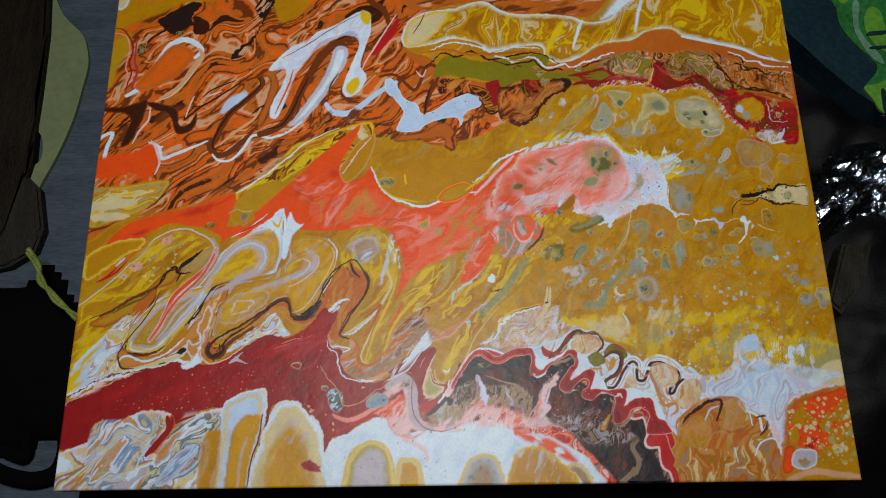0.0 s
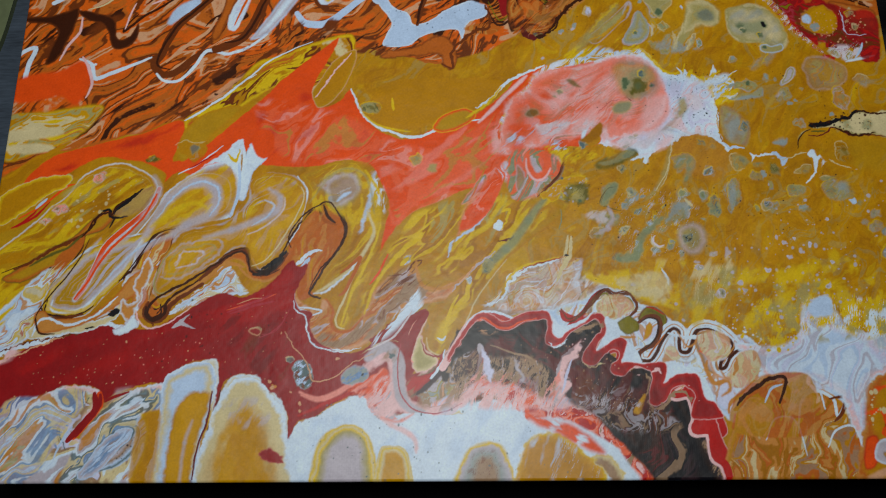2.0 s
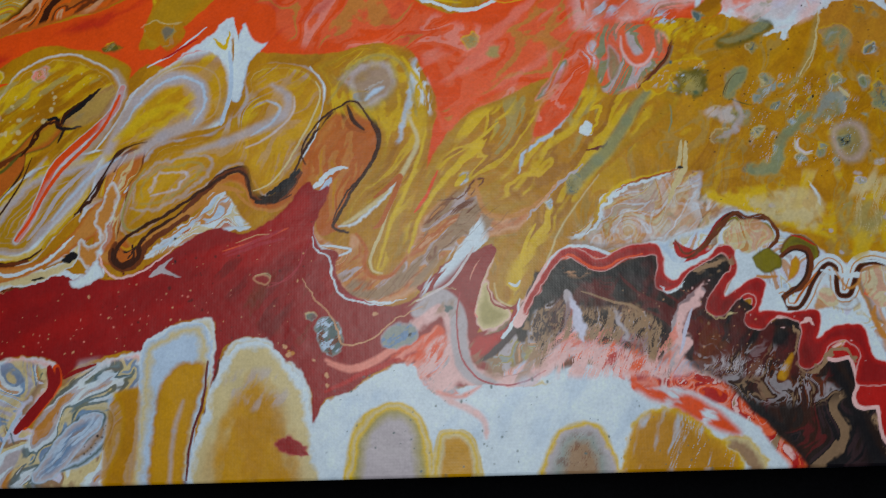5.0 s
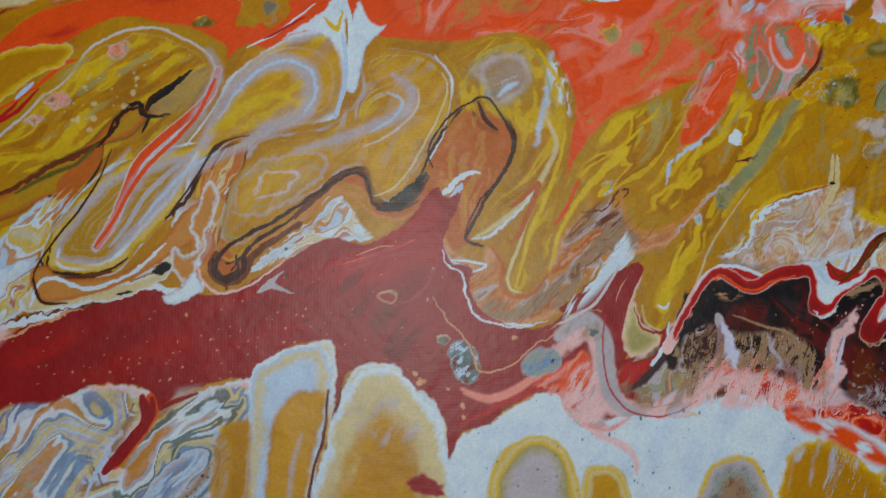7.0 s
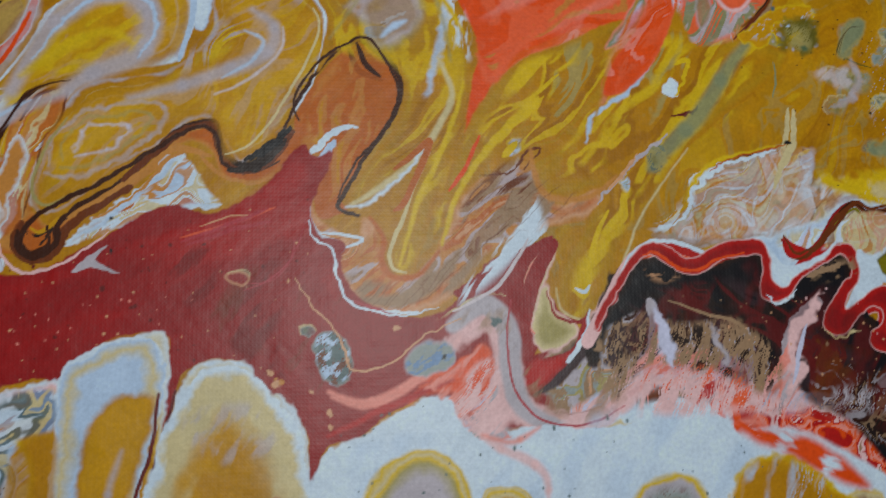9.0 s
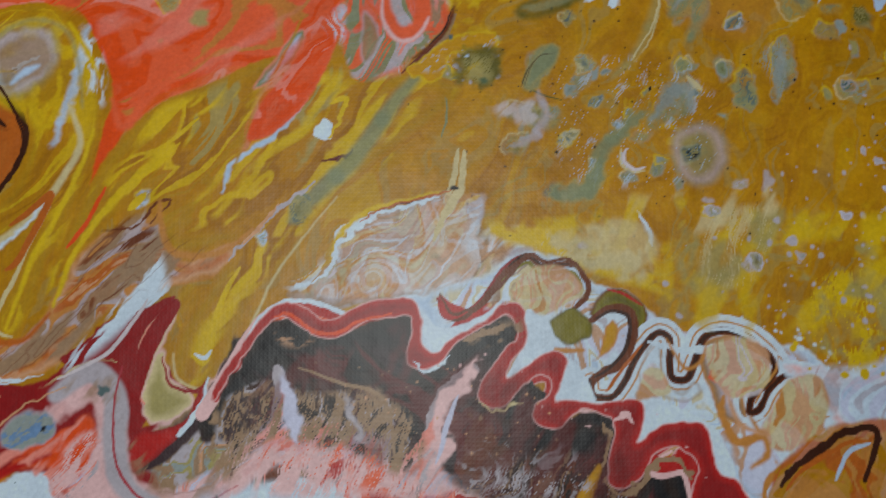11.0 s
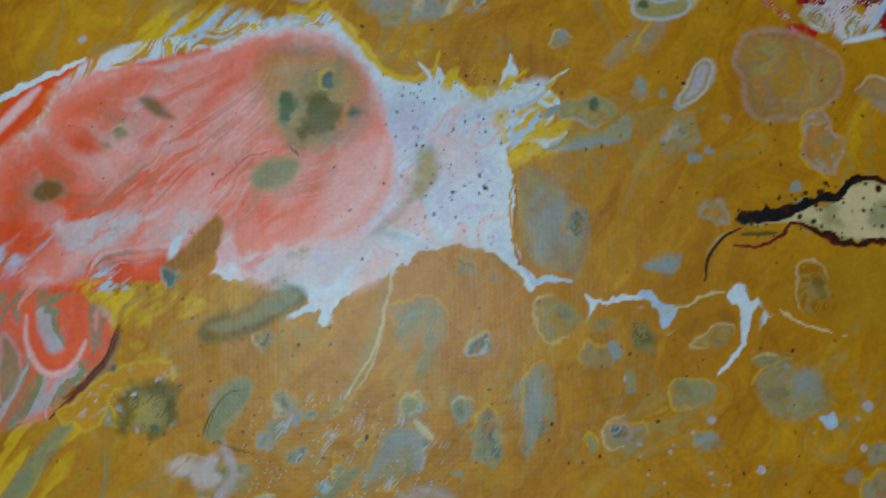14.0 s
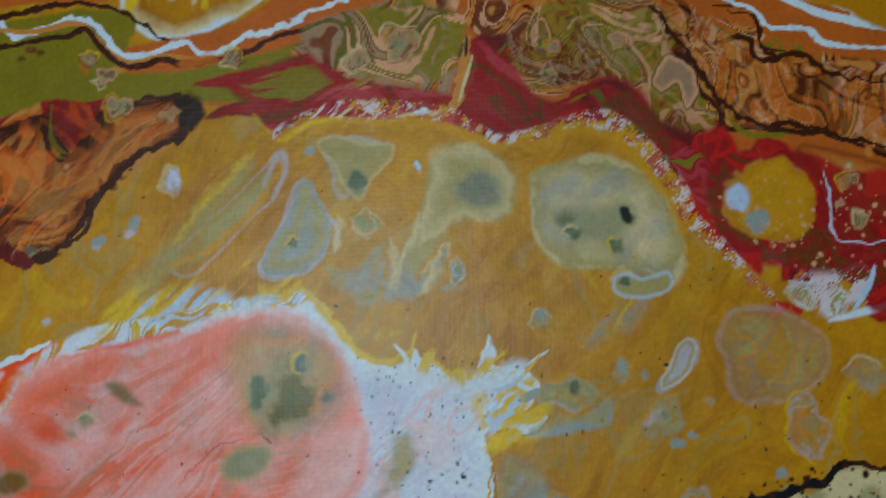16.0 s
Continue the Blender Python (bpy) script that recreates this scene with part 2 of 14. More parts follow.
def mottle(pts, colour, long, wide, turn, cut=0.3, soft=0.25, seed=0, edge=3.0, alpha=1.0, line=0.0):
    """Flecks and flames of another colour inside an outline, drawn out along a direction."""
    got = region(pts, 0.8, 0.2, edge)
    if got is None:
        return
    w, d = got
    ca, sa = math.cos(radians(turn)), math.sin(radians(turn))
    X = GX[None, w[1]] + 1.2 * WX[w] + 0.25 * FX[w]
    Y = GY[w[0], None] + 1.2 * WY[w] + 0.25 * FY[w]
    n = 0
    for octave, gain in ((1, 1.0), (2.1, 0.5), (4.3, 0.25)):
        u, v = (X * ca + Y * sa) / long * octave + 400, (Y * ca - X * sa) / wide * octave + 400
        i, j = u.astype(int), v.astype(int)
        fu, fv = u - i, v - j
        fu, fv = fu * fu * (3 - 2 * fu), fv * fv * (3 - 2 * fv)
        h = np.random.default_rng(seed + int(octave * 10)).normal(0, 0.55, 65536).astype(np.float32)
        g = lambda a, b: h[(a * 7919 + b * 104729 + (a * b) % 613 * 31) & 65535]
        n = n + gain * ((g(i, j) * (1 - fu) + g(i + 1, j) * fu) * (1 - fv) + (g(i, j + 1) * (1 - fu) + g(i + 1, j + 1) * fu) * fv)
    if line:
        gy, gx = np.gradient(n)
        n = line - np.abs(n - cut) / (np.hypot(gx, gy) / SX + 0.05)
        a = alpha * smooth(n, -0.22, 0.22) * smooth(d, -0.4, edge)
    else:
        a = alpha * smooth(n, cut - soft, cut + soft) * smooth(d, -0.4, edge)
    lay(w, a, lin(HUE[colour]))


def specks(pts, colour, count, small, large, seed=0, alpha=1.0):
    """Countless tiny dots strewn inside an outline."""
    r = random.Random(seed + count)
    q = np.array(pts)
    lo, hi = q.min(0), q.max(0)
    c = lin(HUE[colour])
    for _ in range(count):
        x, y = r.uniform(lo[0], hi[0]), r.uniform(lo[1], hi[1])
        odd = False
        for (ax, ay), (bx, by) in zip(pts, pts[1:] + pts[:1]):
            if (ay > y) != (by > y) and x < ax + (bx - ax) * (y - ay) / (by - ay):
                odd = not odd
        if not odd:
            continue
        rad = small + (large - small) * r.random() ** 3
        i0, i1, j0, j1 = window((x, y), (x, y), rad + 0.6)
        if i1 - i0 < 1 or j1 - j0 < 1:
            continue
        w = (slice(j0, j1), slice(i0, i1))
        d = rad - np.hypot(GX[None, i0:i1] - x + 0.25 * FX[w], (GY[j0:j1, None] - y) * r.uniform(0.7, 1.4) + 0.25 * FY[w])
        lay(w, alpha * smooth(d, -0.3, 0.25), c)


def lattice(u, v, seed):
    i, j = np.floor(u).astype(int), np.floor(v).astype(int)
    fu, fv = u - i, v - j
    fu, fv = fu * fu * (3 - 2 * fu), fv * fv * (3 - 2 * fv)
    h = np.random.default_rng(seed).normal(0, 0.6, 65536).astype(np.float32)
    g = lambda a, b: h[(a * 7919 + b * 104729 + (a * b) % 613 * 31) & 65535]
    return (g(i, j) * (1 - fu) + g(i + 1, j) * fu) * (1 - fv) + (g(i, j + 1) * (1 - fu) + g(i + 1, j + 1) * fu) * fv


def marble(pts, palette, long, wide, turn, swirl=5.0, seed=0, edge=1.5, alpha=1.0, turns=1.0):
    """Several colours folded into one another inside an outline, as the tilted canvas drew them out."""
    got = region(pts, 0.8, 0.25, edge)
    if got is None:
        return
    w, d = got
    ca, sa = math.cos(radians(turn)), math.sin(radians(turn))
    X, Y = np.broadcast_arrays(GX[None, w[1]], GY[w[0], None])
    U, V = (X * ca + Y * sa + 1000), (Y * ca - X * sa + 1000)
    s = long * 0.6
    qu, qv = lattice(U / s, V / s, seed + 1), lattice(U / s, V / s, seed + 2)
    U1, V1 = U + swirl * qu, V + swirl * qv
    s = long * 0.22
    U1, V1 = U1 + swirl * 0.3 * lattice(U1 / s, V1 / s, seed + 3), V1 + swirl * 0.22 * lattice(U1 / s, V1 / s, seed + 4)
    n = lattice(U1 / long, V1 / wide, seed + 5) + 0.45 * lattice(U1 / long * 2.1, V1 / wide * 2.3, seed + 6) + 0.22 * lattice(U1 / long * 4.3, V1 / wide * 5.1, seed + 7)
    n = n + 0.06 * FX[w]
    k = (0.5 + 0.42 * n * turns) % 1.0 if turns > 1 else np.clip(0.5 + 0.42 * n, 0, 0.999)
    cols = np.array([lin(HUE[c]) for c in palette])
    at = (np.arange(len(cols)) + 0.5) / len(cols)
    # each colour keeps a flat body and meets the next in a short blend
    pos = k * len(cols) - 0.5
    low = np.clip(np.floor(pos), 0, len(cols) - 1).astype(int)
    f = smooth(pos - low, 0.3, 0.7)[..., None]
    mix = cols[low] * (1 - f) + cols[np.clip(low + 1, 0, len(cols) - 1)] * f
    lay(w, alpha * smooth(d, -0.3, edge), mix.astype(np.float32))


PAINT[:] = lin(HUE['ochre'])
# the ochre ground
mottle([(0, 0), (500, 0), (500, 366), (0, 366)], 'honey', 40, 14, 50, cut=0.1, soft=0.7, alpha=0.7)
mottle([(0, 0), (500, 0), (500, 366), (0, 366)], 'mustard', 30, 8, 55, cut=0.45, soft=0.5, seed=3, alpha=0.6)
mottle([(200, 60), (500, 60), (500, 330), (220, 330)], 'yellow', 14, 4, 60, cut=0.8, soft=0.35, seed=5, alpha=0.5)
marble([(0, 0), (500, 0), (500, 366), (0, 366)], ('honey', 'ochre', 'ochre', 'gold', 'ochre', 'honey', 'ochre'), 34, 11, 55, swirl=9, seed=301, alpha=0.45)
marble([(190, 70), (510, 40), (510, 330), (240, 330)], ('honey', 'ochre', 'honey', 'ochre', 'gold', 'mustard', 'lichen', 'gold', 'yellow'), 26, 8, 58, swirl=9, seed=302, alpha=0.35, edge=20)
marble([(330, 50), (510, 40), (510, 150), (340, 150)], ('honey', 'ochre', 'honey', 'ochre', 'gold', 'ochre', 'lichen', 'gold', 'ochre', 'yellow'), 16, 9, 60, swirl=8, seed=303, alpha=0.35, edge=12)
# brown and orange swirls of the far corner
pool([(-18.3, 387), (228.1, 379.3), (217.3, 332.1), (216.2, 311.8), (236.6, 301.3), (249.1, 286.2), (273.5, 261.6), (295.9, 255.4), (252.4, 232), (228, 235.8), (207.6, 239.9), (187, 247.4), (162.8, 235.5), (139.1, 218.8), (119.7, 205.9), (100.2, 197.5), (84.6, 192.7), (53.6, 183.4), (22.4, 177.6), (-5.5, 178.2), (-14.7, 269)], 'rust', wob=1.5)
marble([(-22.8, 387.1), (228.1, 379.3), (216.2, 311.8), (249.1, 286.2), (295.9, 255.4), (252.4, 232), (207.6, 239.9), (162.8, 235.5), (119.7, 205.9), (84.6, 192.7), (22.4, 177.6), (-9.5, 178.3)], ('bark', 'rust', 'tangerine', 'rust', 'brown', 'tangerine', 'peach', 'rust', 'brown', 'tangerine'), 40, 9, 40, swirl=11, seed=310)
mottle([(-16.8, 376), (219.3, 368.8), (273.5, 261.6), (211.7, 237.5), (154.5, 236.6), (104.1, 199.7), (53.6, 183.4), (-2.8, 186.8)], 'brown', 38, 6, 38, cut=0.9, soft=0.25, seed=12)
mottle([(-16.8, 376), (219.3, 368.8), (273.5, 261.6), (211.7, 237.5), (154.5, 236.6), (104.1, 199.7), (53.6, 183.4), (-2.8, 186.8)], 'peach', 30, 4, 40, cut=1.05, soft=0.3, seed=13, alpha=0.8)
mottle([(-16.8, 376), (219.3, 368.8), (273.5, 261.6), (211.7, 237.5), (154.5, 236.6), (104.1, 199.7), (53.6, 183.4), (-2.8, 186.8)], 'bark', 26, 2.6, 42, cut=1.1, soft=0.2, seed=14)
pool([(-2, 348.9), (14.7, 375.1), (86.3, 372.9), (78.7, 357.1), (48.3, 352.7), (27.3, 342.8), (10.7, 335.5), (-3, 323.1)], 'ochre', soft=2, wob=1)
pool([(3.4, 375.4), (50.5, 374), (34.3, 359.5), (12.3, 358)], 'coral', soft=1.5)
pool([(-5.6, 375.7), (3.4, 375.4), (7.7, 359.2), (2.4, 348.8), (-4.1, 354.2)], 'white', (2, 'cream'), soft=1)
pool([(113.4, 366.7), (148.6, 371), (143.1, 347.3), (126.3, 334.8), (119.1, 345.4)], 'ochre', soft=1.5)
pool([(-2.3, 317.9), (11.6, 327.8), (11.4, 312.5), (4.7, 297.7), (2.4, 283), (-2.6, 288.1)], 'mustard', soft=2)
vein([(188.4, 369.8), (191, 353.7), (202.1, 342.9), (206.6, 327.3)], 'brown', 5)
pool([(32, 340.1), (54.8, 353.6), (63.7, 352.2), (56.2, 339.4), (69, 328.2), (59.6, 326.4), (56.7, 333.7), (44.5, 325.8), (35.1, 332.2)], 'soot', fine=0.6)
vein([(41.6, 332), (29.4, 324.7), (23.8, 317.2)], 'bark', 2.5)
pool([(88.2, 306.4), (95.2, 315.2), (101.3, 320.1), (108.9, 335.3), (103.6, 348.4), (111.5, 361.4), (121.1, 370.7), (118.6, 353.2), (107.2, 327.6), (99.8, 311.1), (91.7, 304.3)], 'soot', fine=0.8)
mottle([(88.2, 305.4), (95, 317.8), (108.9, 335.3), (103.6, 348.4), (111.5, 361.4), (121.1, 370.7), (118.6, 353.2), (107.2, 327.6), (99.9, 310.1)], 'peach', 8, 2, 55, cut=0.3, soft=0.2, edge=0.6)
pool([(58.1, 341.9), (69.6, 336.4), (69, 328.2), (61.8, 326.3)], 'bark', fine=0.5)
cell(21.1, 314.3, 3.5, 4.8, 0, 'soot')
cell(48.7, 326.7, 2.6, 1.7, 0, 'soot')
vein([(-4.2, 332.3), (6, 331), (12.4, 321.6), (14.8, 312.4), (13.1, 302.5), (15.7, 294.9), (13.6, 285.2), (12.8, 277.9)], 'crimson', 1.8)
vein([(-0.6, 328.1), (8.5, 325.3), (12.2, 312.5), (10.8, 300), (13, 292.6), (11.4, 281.8)], 'pink', 1.4)
vein([(16.6, 322.5), (17, 312.4), (17.4, 302.3), (20, 294.8), (17.4, 281.7), (21.6, 281.6), (26.3, 284.9)], 'raspberry', 2.2)
vein([(14, 275), (23.7, 282.5), (34.2, 301.9), (41.3, 315.2), (51.4, 321.5), (61.2, 318.7), (66.2, 312), (61.6, 306.1)], 'white', 4.5, tip=0.5)
pool([(19.7, 283.6), (32, 301.9), (44.2, 316.7), (57.4, 314.3), (60, 305.2), (50.3, 290.6), (36.4, 282.2), (27.1, 278.5)], 'tangerine', (2, 'rust'), (5, 'tangerine'), soft=0.8)
vein([(39.6, 272.4), (51.4, 280.8), (60.4, 296.2), (66.8, 306), (64.3, 313.6)], 'peach', 4)
vein([(35.7, 270.1), (47.8, 274.6), (57.1, 286.5), (65.5, 301)], 'cream', 1.5)
pool([(-2.4, 265.4), (15, 266.8), (29.6, 271.7), (29.2, 260.7), (25.6, 249.1), (21.3, 237.6), (14.4, 233.2), (16.2, 244.6), (19.1, 254.9), (13.7, 260.7), (1, 261.9)], 'brown', (1.5, 'bark'), soft=0.5)
vein([(32.9, 265.4), (32.3, 255.9), (26.7, 246.7), (22.3, 236.2)], 'blush', 2)
pool([(29.8, 269.8), (46.6, 266.5), (52.5, 261.6), (55.4, 250.2), (62.7, 251.9), (66.8, 261.2), (67, 250.4), (61.4, 244.5), (53.2, 243.7), (49.2, 254.1), (45.1, 260.8), (36.5, 262.9)], 'brown', (1.2, 'bark'), soft=0.4)
vein([(66.2, 266.9), (60.2, 260), (58.3, 254.8), (64, 259.9), (71.7, 266.8), (82.5, 273.2), (97.5, 285.4), (105.5, 291.1)], 'bark', 2)
vein([(63.9, 274.2), (60.6, 264.7), (58.9, 256.7)], 'blush', 1.5)
vein([(-3.8, 227.6), (-2.2, 239.5), (7.5, 244.9), (4.9, 233.4), (5.2, 222), (20.6, 223.4), (33.1, 228.6), (44, 233.8)], 'white', 3.5, tip=0.5)
pool([(-3, 222.2), (5.8, 226.5), (23.9, 229.7), (35.5, 235.9), (42.3, 230.2), (43.3, 221.1), (35.5, 207.8), (25.9, 213.4), (14.1, 210.6), (0, 209.5)], 'orange', soft=1.5)
vein([(34.5, 237.3), (41.9, 233.9), (45, 224.7), (52.9, 227.2), (64.7, 231.9), (76.5, 237.6)], 'white', 3.2)
vein([(36, 238.6), (40, 232.5), (43.8, 221.1), (40.7, 212.2)], 'blush', 2.2)
vein([(69.8, 273.5), (78.9, 280.1), (93.2, 286.5)], 'bark', 1.6)
vein([(73.2, 273.5), (83.4, 277)], 'blush', 1.6)
pool([(83.5, 260.8), (88.2, 270.2), (96.1, 275.7), (102.4, 276.5), (101.2, 269.9), (92.8, 264.3), (87, 258.8)], 'lavender', (1, 'ice'), soft=0.8)
vein([(109.8, 290), (112.9, 282.6), (102.8, 270.8), (93.1, 261.5), (86.8, 251.3), (82.5, 239.3), (78.9, 233.9), (83.6, 226.5), (91.7, 228.1), (102, 237), (109.9, 241.4)], 'brown', 5, tip=0.7)
vein([(109.1, 289), (111.3, 281.1), (101.2, 269.9), (91.9, 260.6), (85.3, 249.5), (80.6, 237.5), (81.1, 232), (87.8, 230)], 'bark', 2)
vein([(80.7, 227), (85.3, 221.9), (95, 222.6), (102.4, 231.5), (109.1, 241.4), (121.6, 239.3), (133.7, 243.6), (143.5, 251.7)], 'white', 2.6, tip=0.5)
vein([(85.8, 234.6), (96.5, 245), (108.2, 254), (113.8, 263.3)], 'peach', 2.5)
pool([(105.8, 287.6), (115.9, 294.7), (133.9, 314.1), (138.5, 309), (126.5, 294.4), (122.6, 289.6), (125.3, 279.8), (120, 263.2), (114.7, 249.2), (110.4, 251.6), (115.7, 265.7), (118.8, 282.4), (114.1, 289.8)], 'brown', (1.5, 'rust'), soft=0.5)
vein([(114, 242.2), (125.2, 246.6), (132.3, 253.4), (138.6, 267.5), (146, 286.5), (155.8, 304.5), (168.1, 317.2), (180, 323), (185.3, 314.7), (183.2, 298.8), (176.9, 283.3), (172.9, 274.7), (177.3, 268.8)], 'brown', 6, tip=0.8)
vein([(119, 246.8), (127.2, 248.4), (133, 254.8), (139.7, 269.8), (147.2, 288)], 'bark', 2)
vein([(167.2, 319.3), (180, 324), (185.8, 315.2), (183.6, 298.8), (177.7, 283.3)], 'bark', 2.6)
pool([(117.1, 295.7), (125.8, 306.8), (133.9, 314.1), (144.5, 317.9), (151.4, 325.8), (167.6, 333.6), (182.9, 343.5), (190.8, 341.2), (191.9, 326.7), (188, 311.6), (184.9, 296.8), (189.4, 287.8), (184.6, 276.3), (176.4, 270.8), (172, 277.6), (178.1, 298), (183.6, 314.8), (179, 326.1), (167.9, 323.3), (153.6, 316.6), (142.4, 299.9), (133.9, 284.4), (129.1, 265.3), (124.7, 255), (119.6, 257), (121.4, 267.4), (127.3, 280.7), (130.1, 291.9), (126.3, 297.4), (120.6, 293.6)], 'white', (2, 'white'), soft=0.5, wob=0.3)
marble([(119.7, 294.6), (134, 313.1), (151.5, 323.8), (183, 341.4), (190.2, 327.8), (185.8, 297.7), (183.7, 277.3), (176.3, 272.7), (182.8, 313.8), (168, 321.3), (142.4, 298.9), (128.4, 263), (121.2, 258.4), (130.1, 291.9)], ('white', 'ice', 'white', 'lilac', 'white', 'blush', 'ice', 'white'), 20, 5, 50, swirl=6, seed=328, edge=1, alpha=0.7)
vein([(123.7, 258.3), (128, 270.1), (133.4, 284.4), (135, 294.2)], 'tangerine', 1.8)
vein([(125.9, 304.3), (142.5, 313.9), (163.4, 329.6), (184.7, 342.4)], 'brown', 0.8)
pool([(184.6, 344.5), (191.7, 340.6), (190.1, 331.9), (184.8, 335.7)], 'yellow', soft=1)
pool([(174.5, 279.5), (181.8, 287.1), (184.5, 280.7), (178.9, 272.6)], 'yellow', soft=0.8)
pool([(166.6, 313.2), (174.3, 311), (173.5, 298.1), (164.3, 281.7), (154.1, 264.7), (143.5, 251.7), (134.2, 248.2), (138, 254.7), (148.8, 272), (158.6, 288.7), (163.5, 302.3)], 'ice', (1.5, 'lavender'), (3.5, 'white'), soft=0.8)
vein([(161.5, 266.9), (163.1, 281.2), (169, 290.8)], 'brown', 1.5)
vein([(160.7, 265.5), (166, 258.7), (178.4, 258.4), (188.6, 265.7), (198, 274), (211.3, 282.4)], 'ice', 4.5, tip=0.6)
vein([(189.4, 287.8), (196.5, 290.1), (207.1, 287.4)], 'rust', 3)
pool([(191.9, 308.5), (197.3, 316.4), (206.6, 329.4), (213, 337.4), (210.9, 324.6), (202.5, 313.2), (194.9, 305.4)], 'raspberry', (0.8, 'red'), soft=0.5)
vein([(185.9, 292.8), (191.9, 306.5), (206.5, 332.4), (211.6, 340)], 'blush', 1.4)
pool([(203.7, 285), (210.5, 283.4), (216.4, 269.7), (225.6, 264.7), (230.5, 256.1), (241.3, 260.5), (249.6, 267), (263.8, 272.3), (272.1, 269.2), (271.9, 261.6), (261.9, 257.2), (258.3, 246.1), (255.2, 252.7), (245.3, 252), (234.6, 248.5), (226.4, 242.7), (212.5, 243), (214.1, 250.9), (216.5, 258.3), (209.8, 268.9), (203.9, 274.9)], 'white', (1.2, 'ice'), wob=0.3, fine=0.3)
specks([(207.1, 282.5), (272.1, 269.2), (261, 254.9), (219.9, 244.3)], 'ink', 60, 0.15, 0.35)
vein([(199.5, 287.6), (211.3, 288.2), (223.9, 276.2), (228.9, 282.9), (231.5, 292.6), (237.4, 296.3), (243.2, 291.3), (239.8, 280.7), (233.9, 267.4), (232.2, 256.1)], 'brown', 3.4, tip=0.6)
vein([(236.4, 277.8), (233, 267.4), (232.2, 257)], 'bark', 2)
vein([(226, 291.7), (229.8, 286.7), (233.1, 292.5)], 'blush', 1.4)
pool([(211.7, 239.8), (228, 241.3), (245.3, 249.2), (252.6, 243.4), (254.9, 233.3), (252.3, 226.1), (246.7, 228.9), (244.3, 236.3), (228, 235.8), (211.8, 234.3)], 'brown', (1.4, 'rust'), soft=0.8, fine=0.6)
mottle([(129.5, 244.2), (170, 261.9), (207.4, 256.2), (211.8, 234.3), (154.6, 235.7), (131, 219), (104.1, 199.7), (84.5, 193.5)], 'brown', 9, 3, 40, cut=0.3, soft=0.25, seed=21)
mottle([(129.5, 244.2), (170, 261.9), (207.4, 256.2), (211.8, 234.3), (154.6, 235.7), (131, 219), (104.1, 199.7)], 'bark', 7, 2, 40, cut=0.75, soft=0.2, seed=22)
pool([(130, 222.7), (138.3, 233.4), (154.4, 238.5), (174.6, 247.2), (193.1, 251.4), (195.3, 240.2), (191.6, 222.1), (183.9, 208), (172.1, 202.5), (159.6, 213.9), (149.4, 216.4), (139.6, 209.9), (120.4, 196.2), (105, 187.9), (99.4, 197.6), (119.4, 210.4)], 'ochre', (1.5, 'yellow'), (4, 'ochre'), soft=0.6)
marble([(130.8, 222.6), (154.5, 237.6), (193.1, 249.6), (193.6, 226.6), (183.9, 209.7), (172, 204.7), (149.3, 217.7), (120.3, 197.1), (104.9, 189.6), (102.2, 197.5)], ('ochre', 'gold', 'rust', 'ochre', 'yellow', 'brown', 'ochre', 'cream', 'gold'), 28, 6, 40, swirl=8, seed=326, edge=1.5)
vein([(99.5, 196.7), (119.4, 210.4), (134.8, 223.4), (148.4, 235.9), (170.6, 246.4)], 'white', 1.2)
pool([(-4.6, 199), (19, 203.8), (51, 207.5), (46.4, 194.4), (33.6, 183.8), (16.4, 177.8), (-1.7, 173.9)], 'ochre', (2, 'yellow'), soft=1.2)
marble([(-3.9, 199.9), (19.2, 202.9), (50.2, 206.6), (46.4, 194.4), (33.6, 184.3), (16.3, 178.6), (-1.8, 174.7)], ('ochre', 'yellow', 'cream', 'gold', 'lichen', 'ochre', 'tan', 'yellow'), 26, 6, 20, swirl=7, seed=325, edge=1.5)
pool([(-1.4, 191.1), (24.3, 194), (30.9, 189.5), (13.3, 186.4), (-0.5, 185)], 'cream', soft=1)
pool([(-2.8, 181.6), (17.6, 184.2), (27, 179.7), (10.5, 177.9)], 'cream', soft=1)
# bright band along the far edge
pool([(210.4, 385.3), (387, 379.8), (369, 348.4), (357.3, 336.3), (340.2, 336.3), (318.8, 339.5), (299.4, 339), (280.3, 350), (254.2, 347.7), (232.5, 344.1), (218.5, 347.7)], 'rust', soft=0.7)
mottle([(210.4, 385.3), (387, 379.8), (369, 348.4), (340.2, 336.3), (299.4, 339), (232.5, 344.1)], 'brown', 18, 4, 15, cut=0.3, soft=0.3, seed=31)
mottle([(210.4, 385.3), (387, 379.8), (369, 348.4), (340.2, 336.3), (299.4, 339), (232.5, 344.1)], 'peach', 18, 3, 10, cut=0.6, soft=0.3, seed=32)
pool([(216.1, 312.9), (217.8, 331.1), (230.3, 341.1), (254.2, 345), (276, 350.1), (297.3, 339.1), (323.1, 338.3), (342.3, 335.7), (356.9, 330.7), (372.1, 333.8), (382, 348), (398.5, 363.3), (507.2, 365.3), (503.2, 323.9), (501.5, 293.1), (479.9, 298.6), (460.3, 307), (440, 312.6), (423.8, 318.1), (416.7, 323.3), (398.7, 321.8), (385.3, 314.1), (363.9, 311.7), (346.2, 300.3), (331.2, 295.8), (321.8, 300.9), (317.3, 311), (296.1, 309.6), (279.9, 307.1), (270.7, 314.3), (253.7, 317.8), (236.6, 313.3)], 'white', (1.6, 'cream'), (4.5, 'honey'), jit=1.2, soft=0.5)
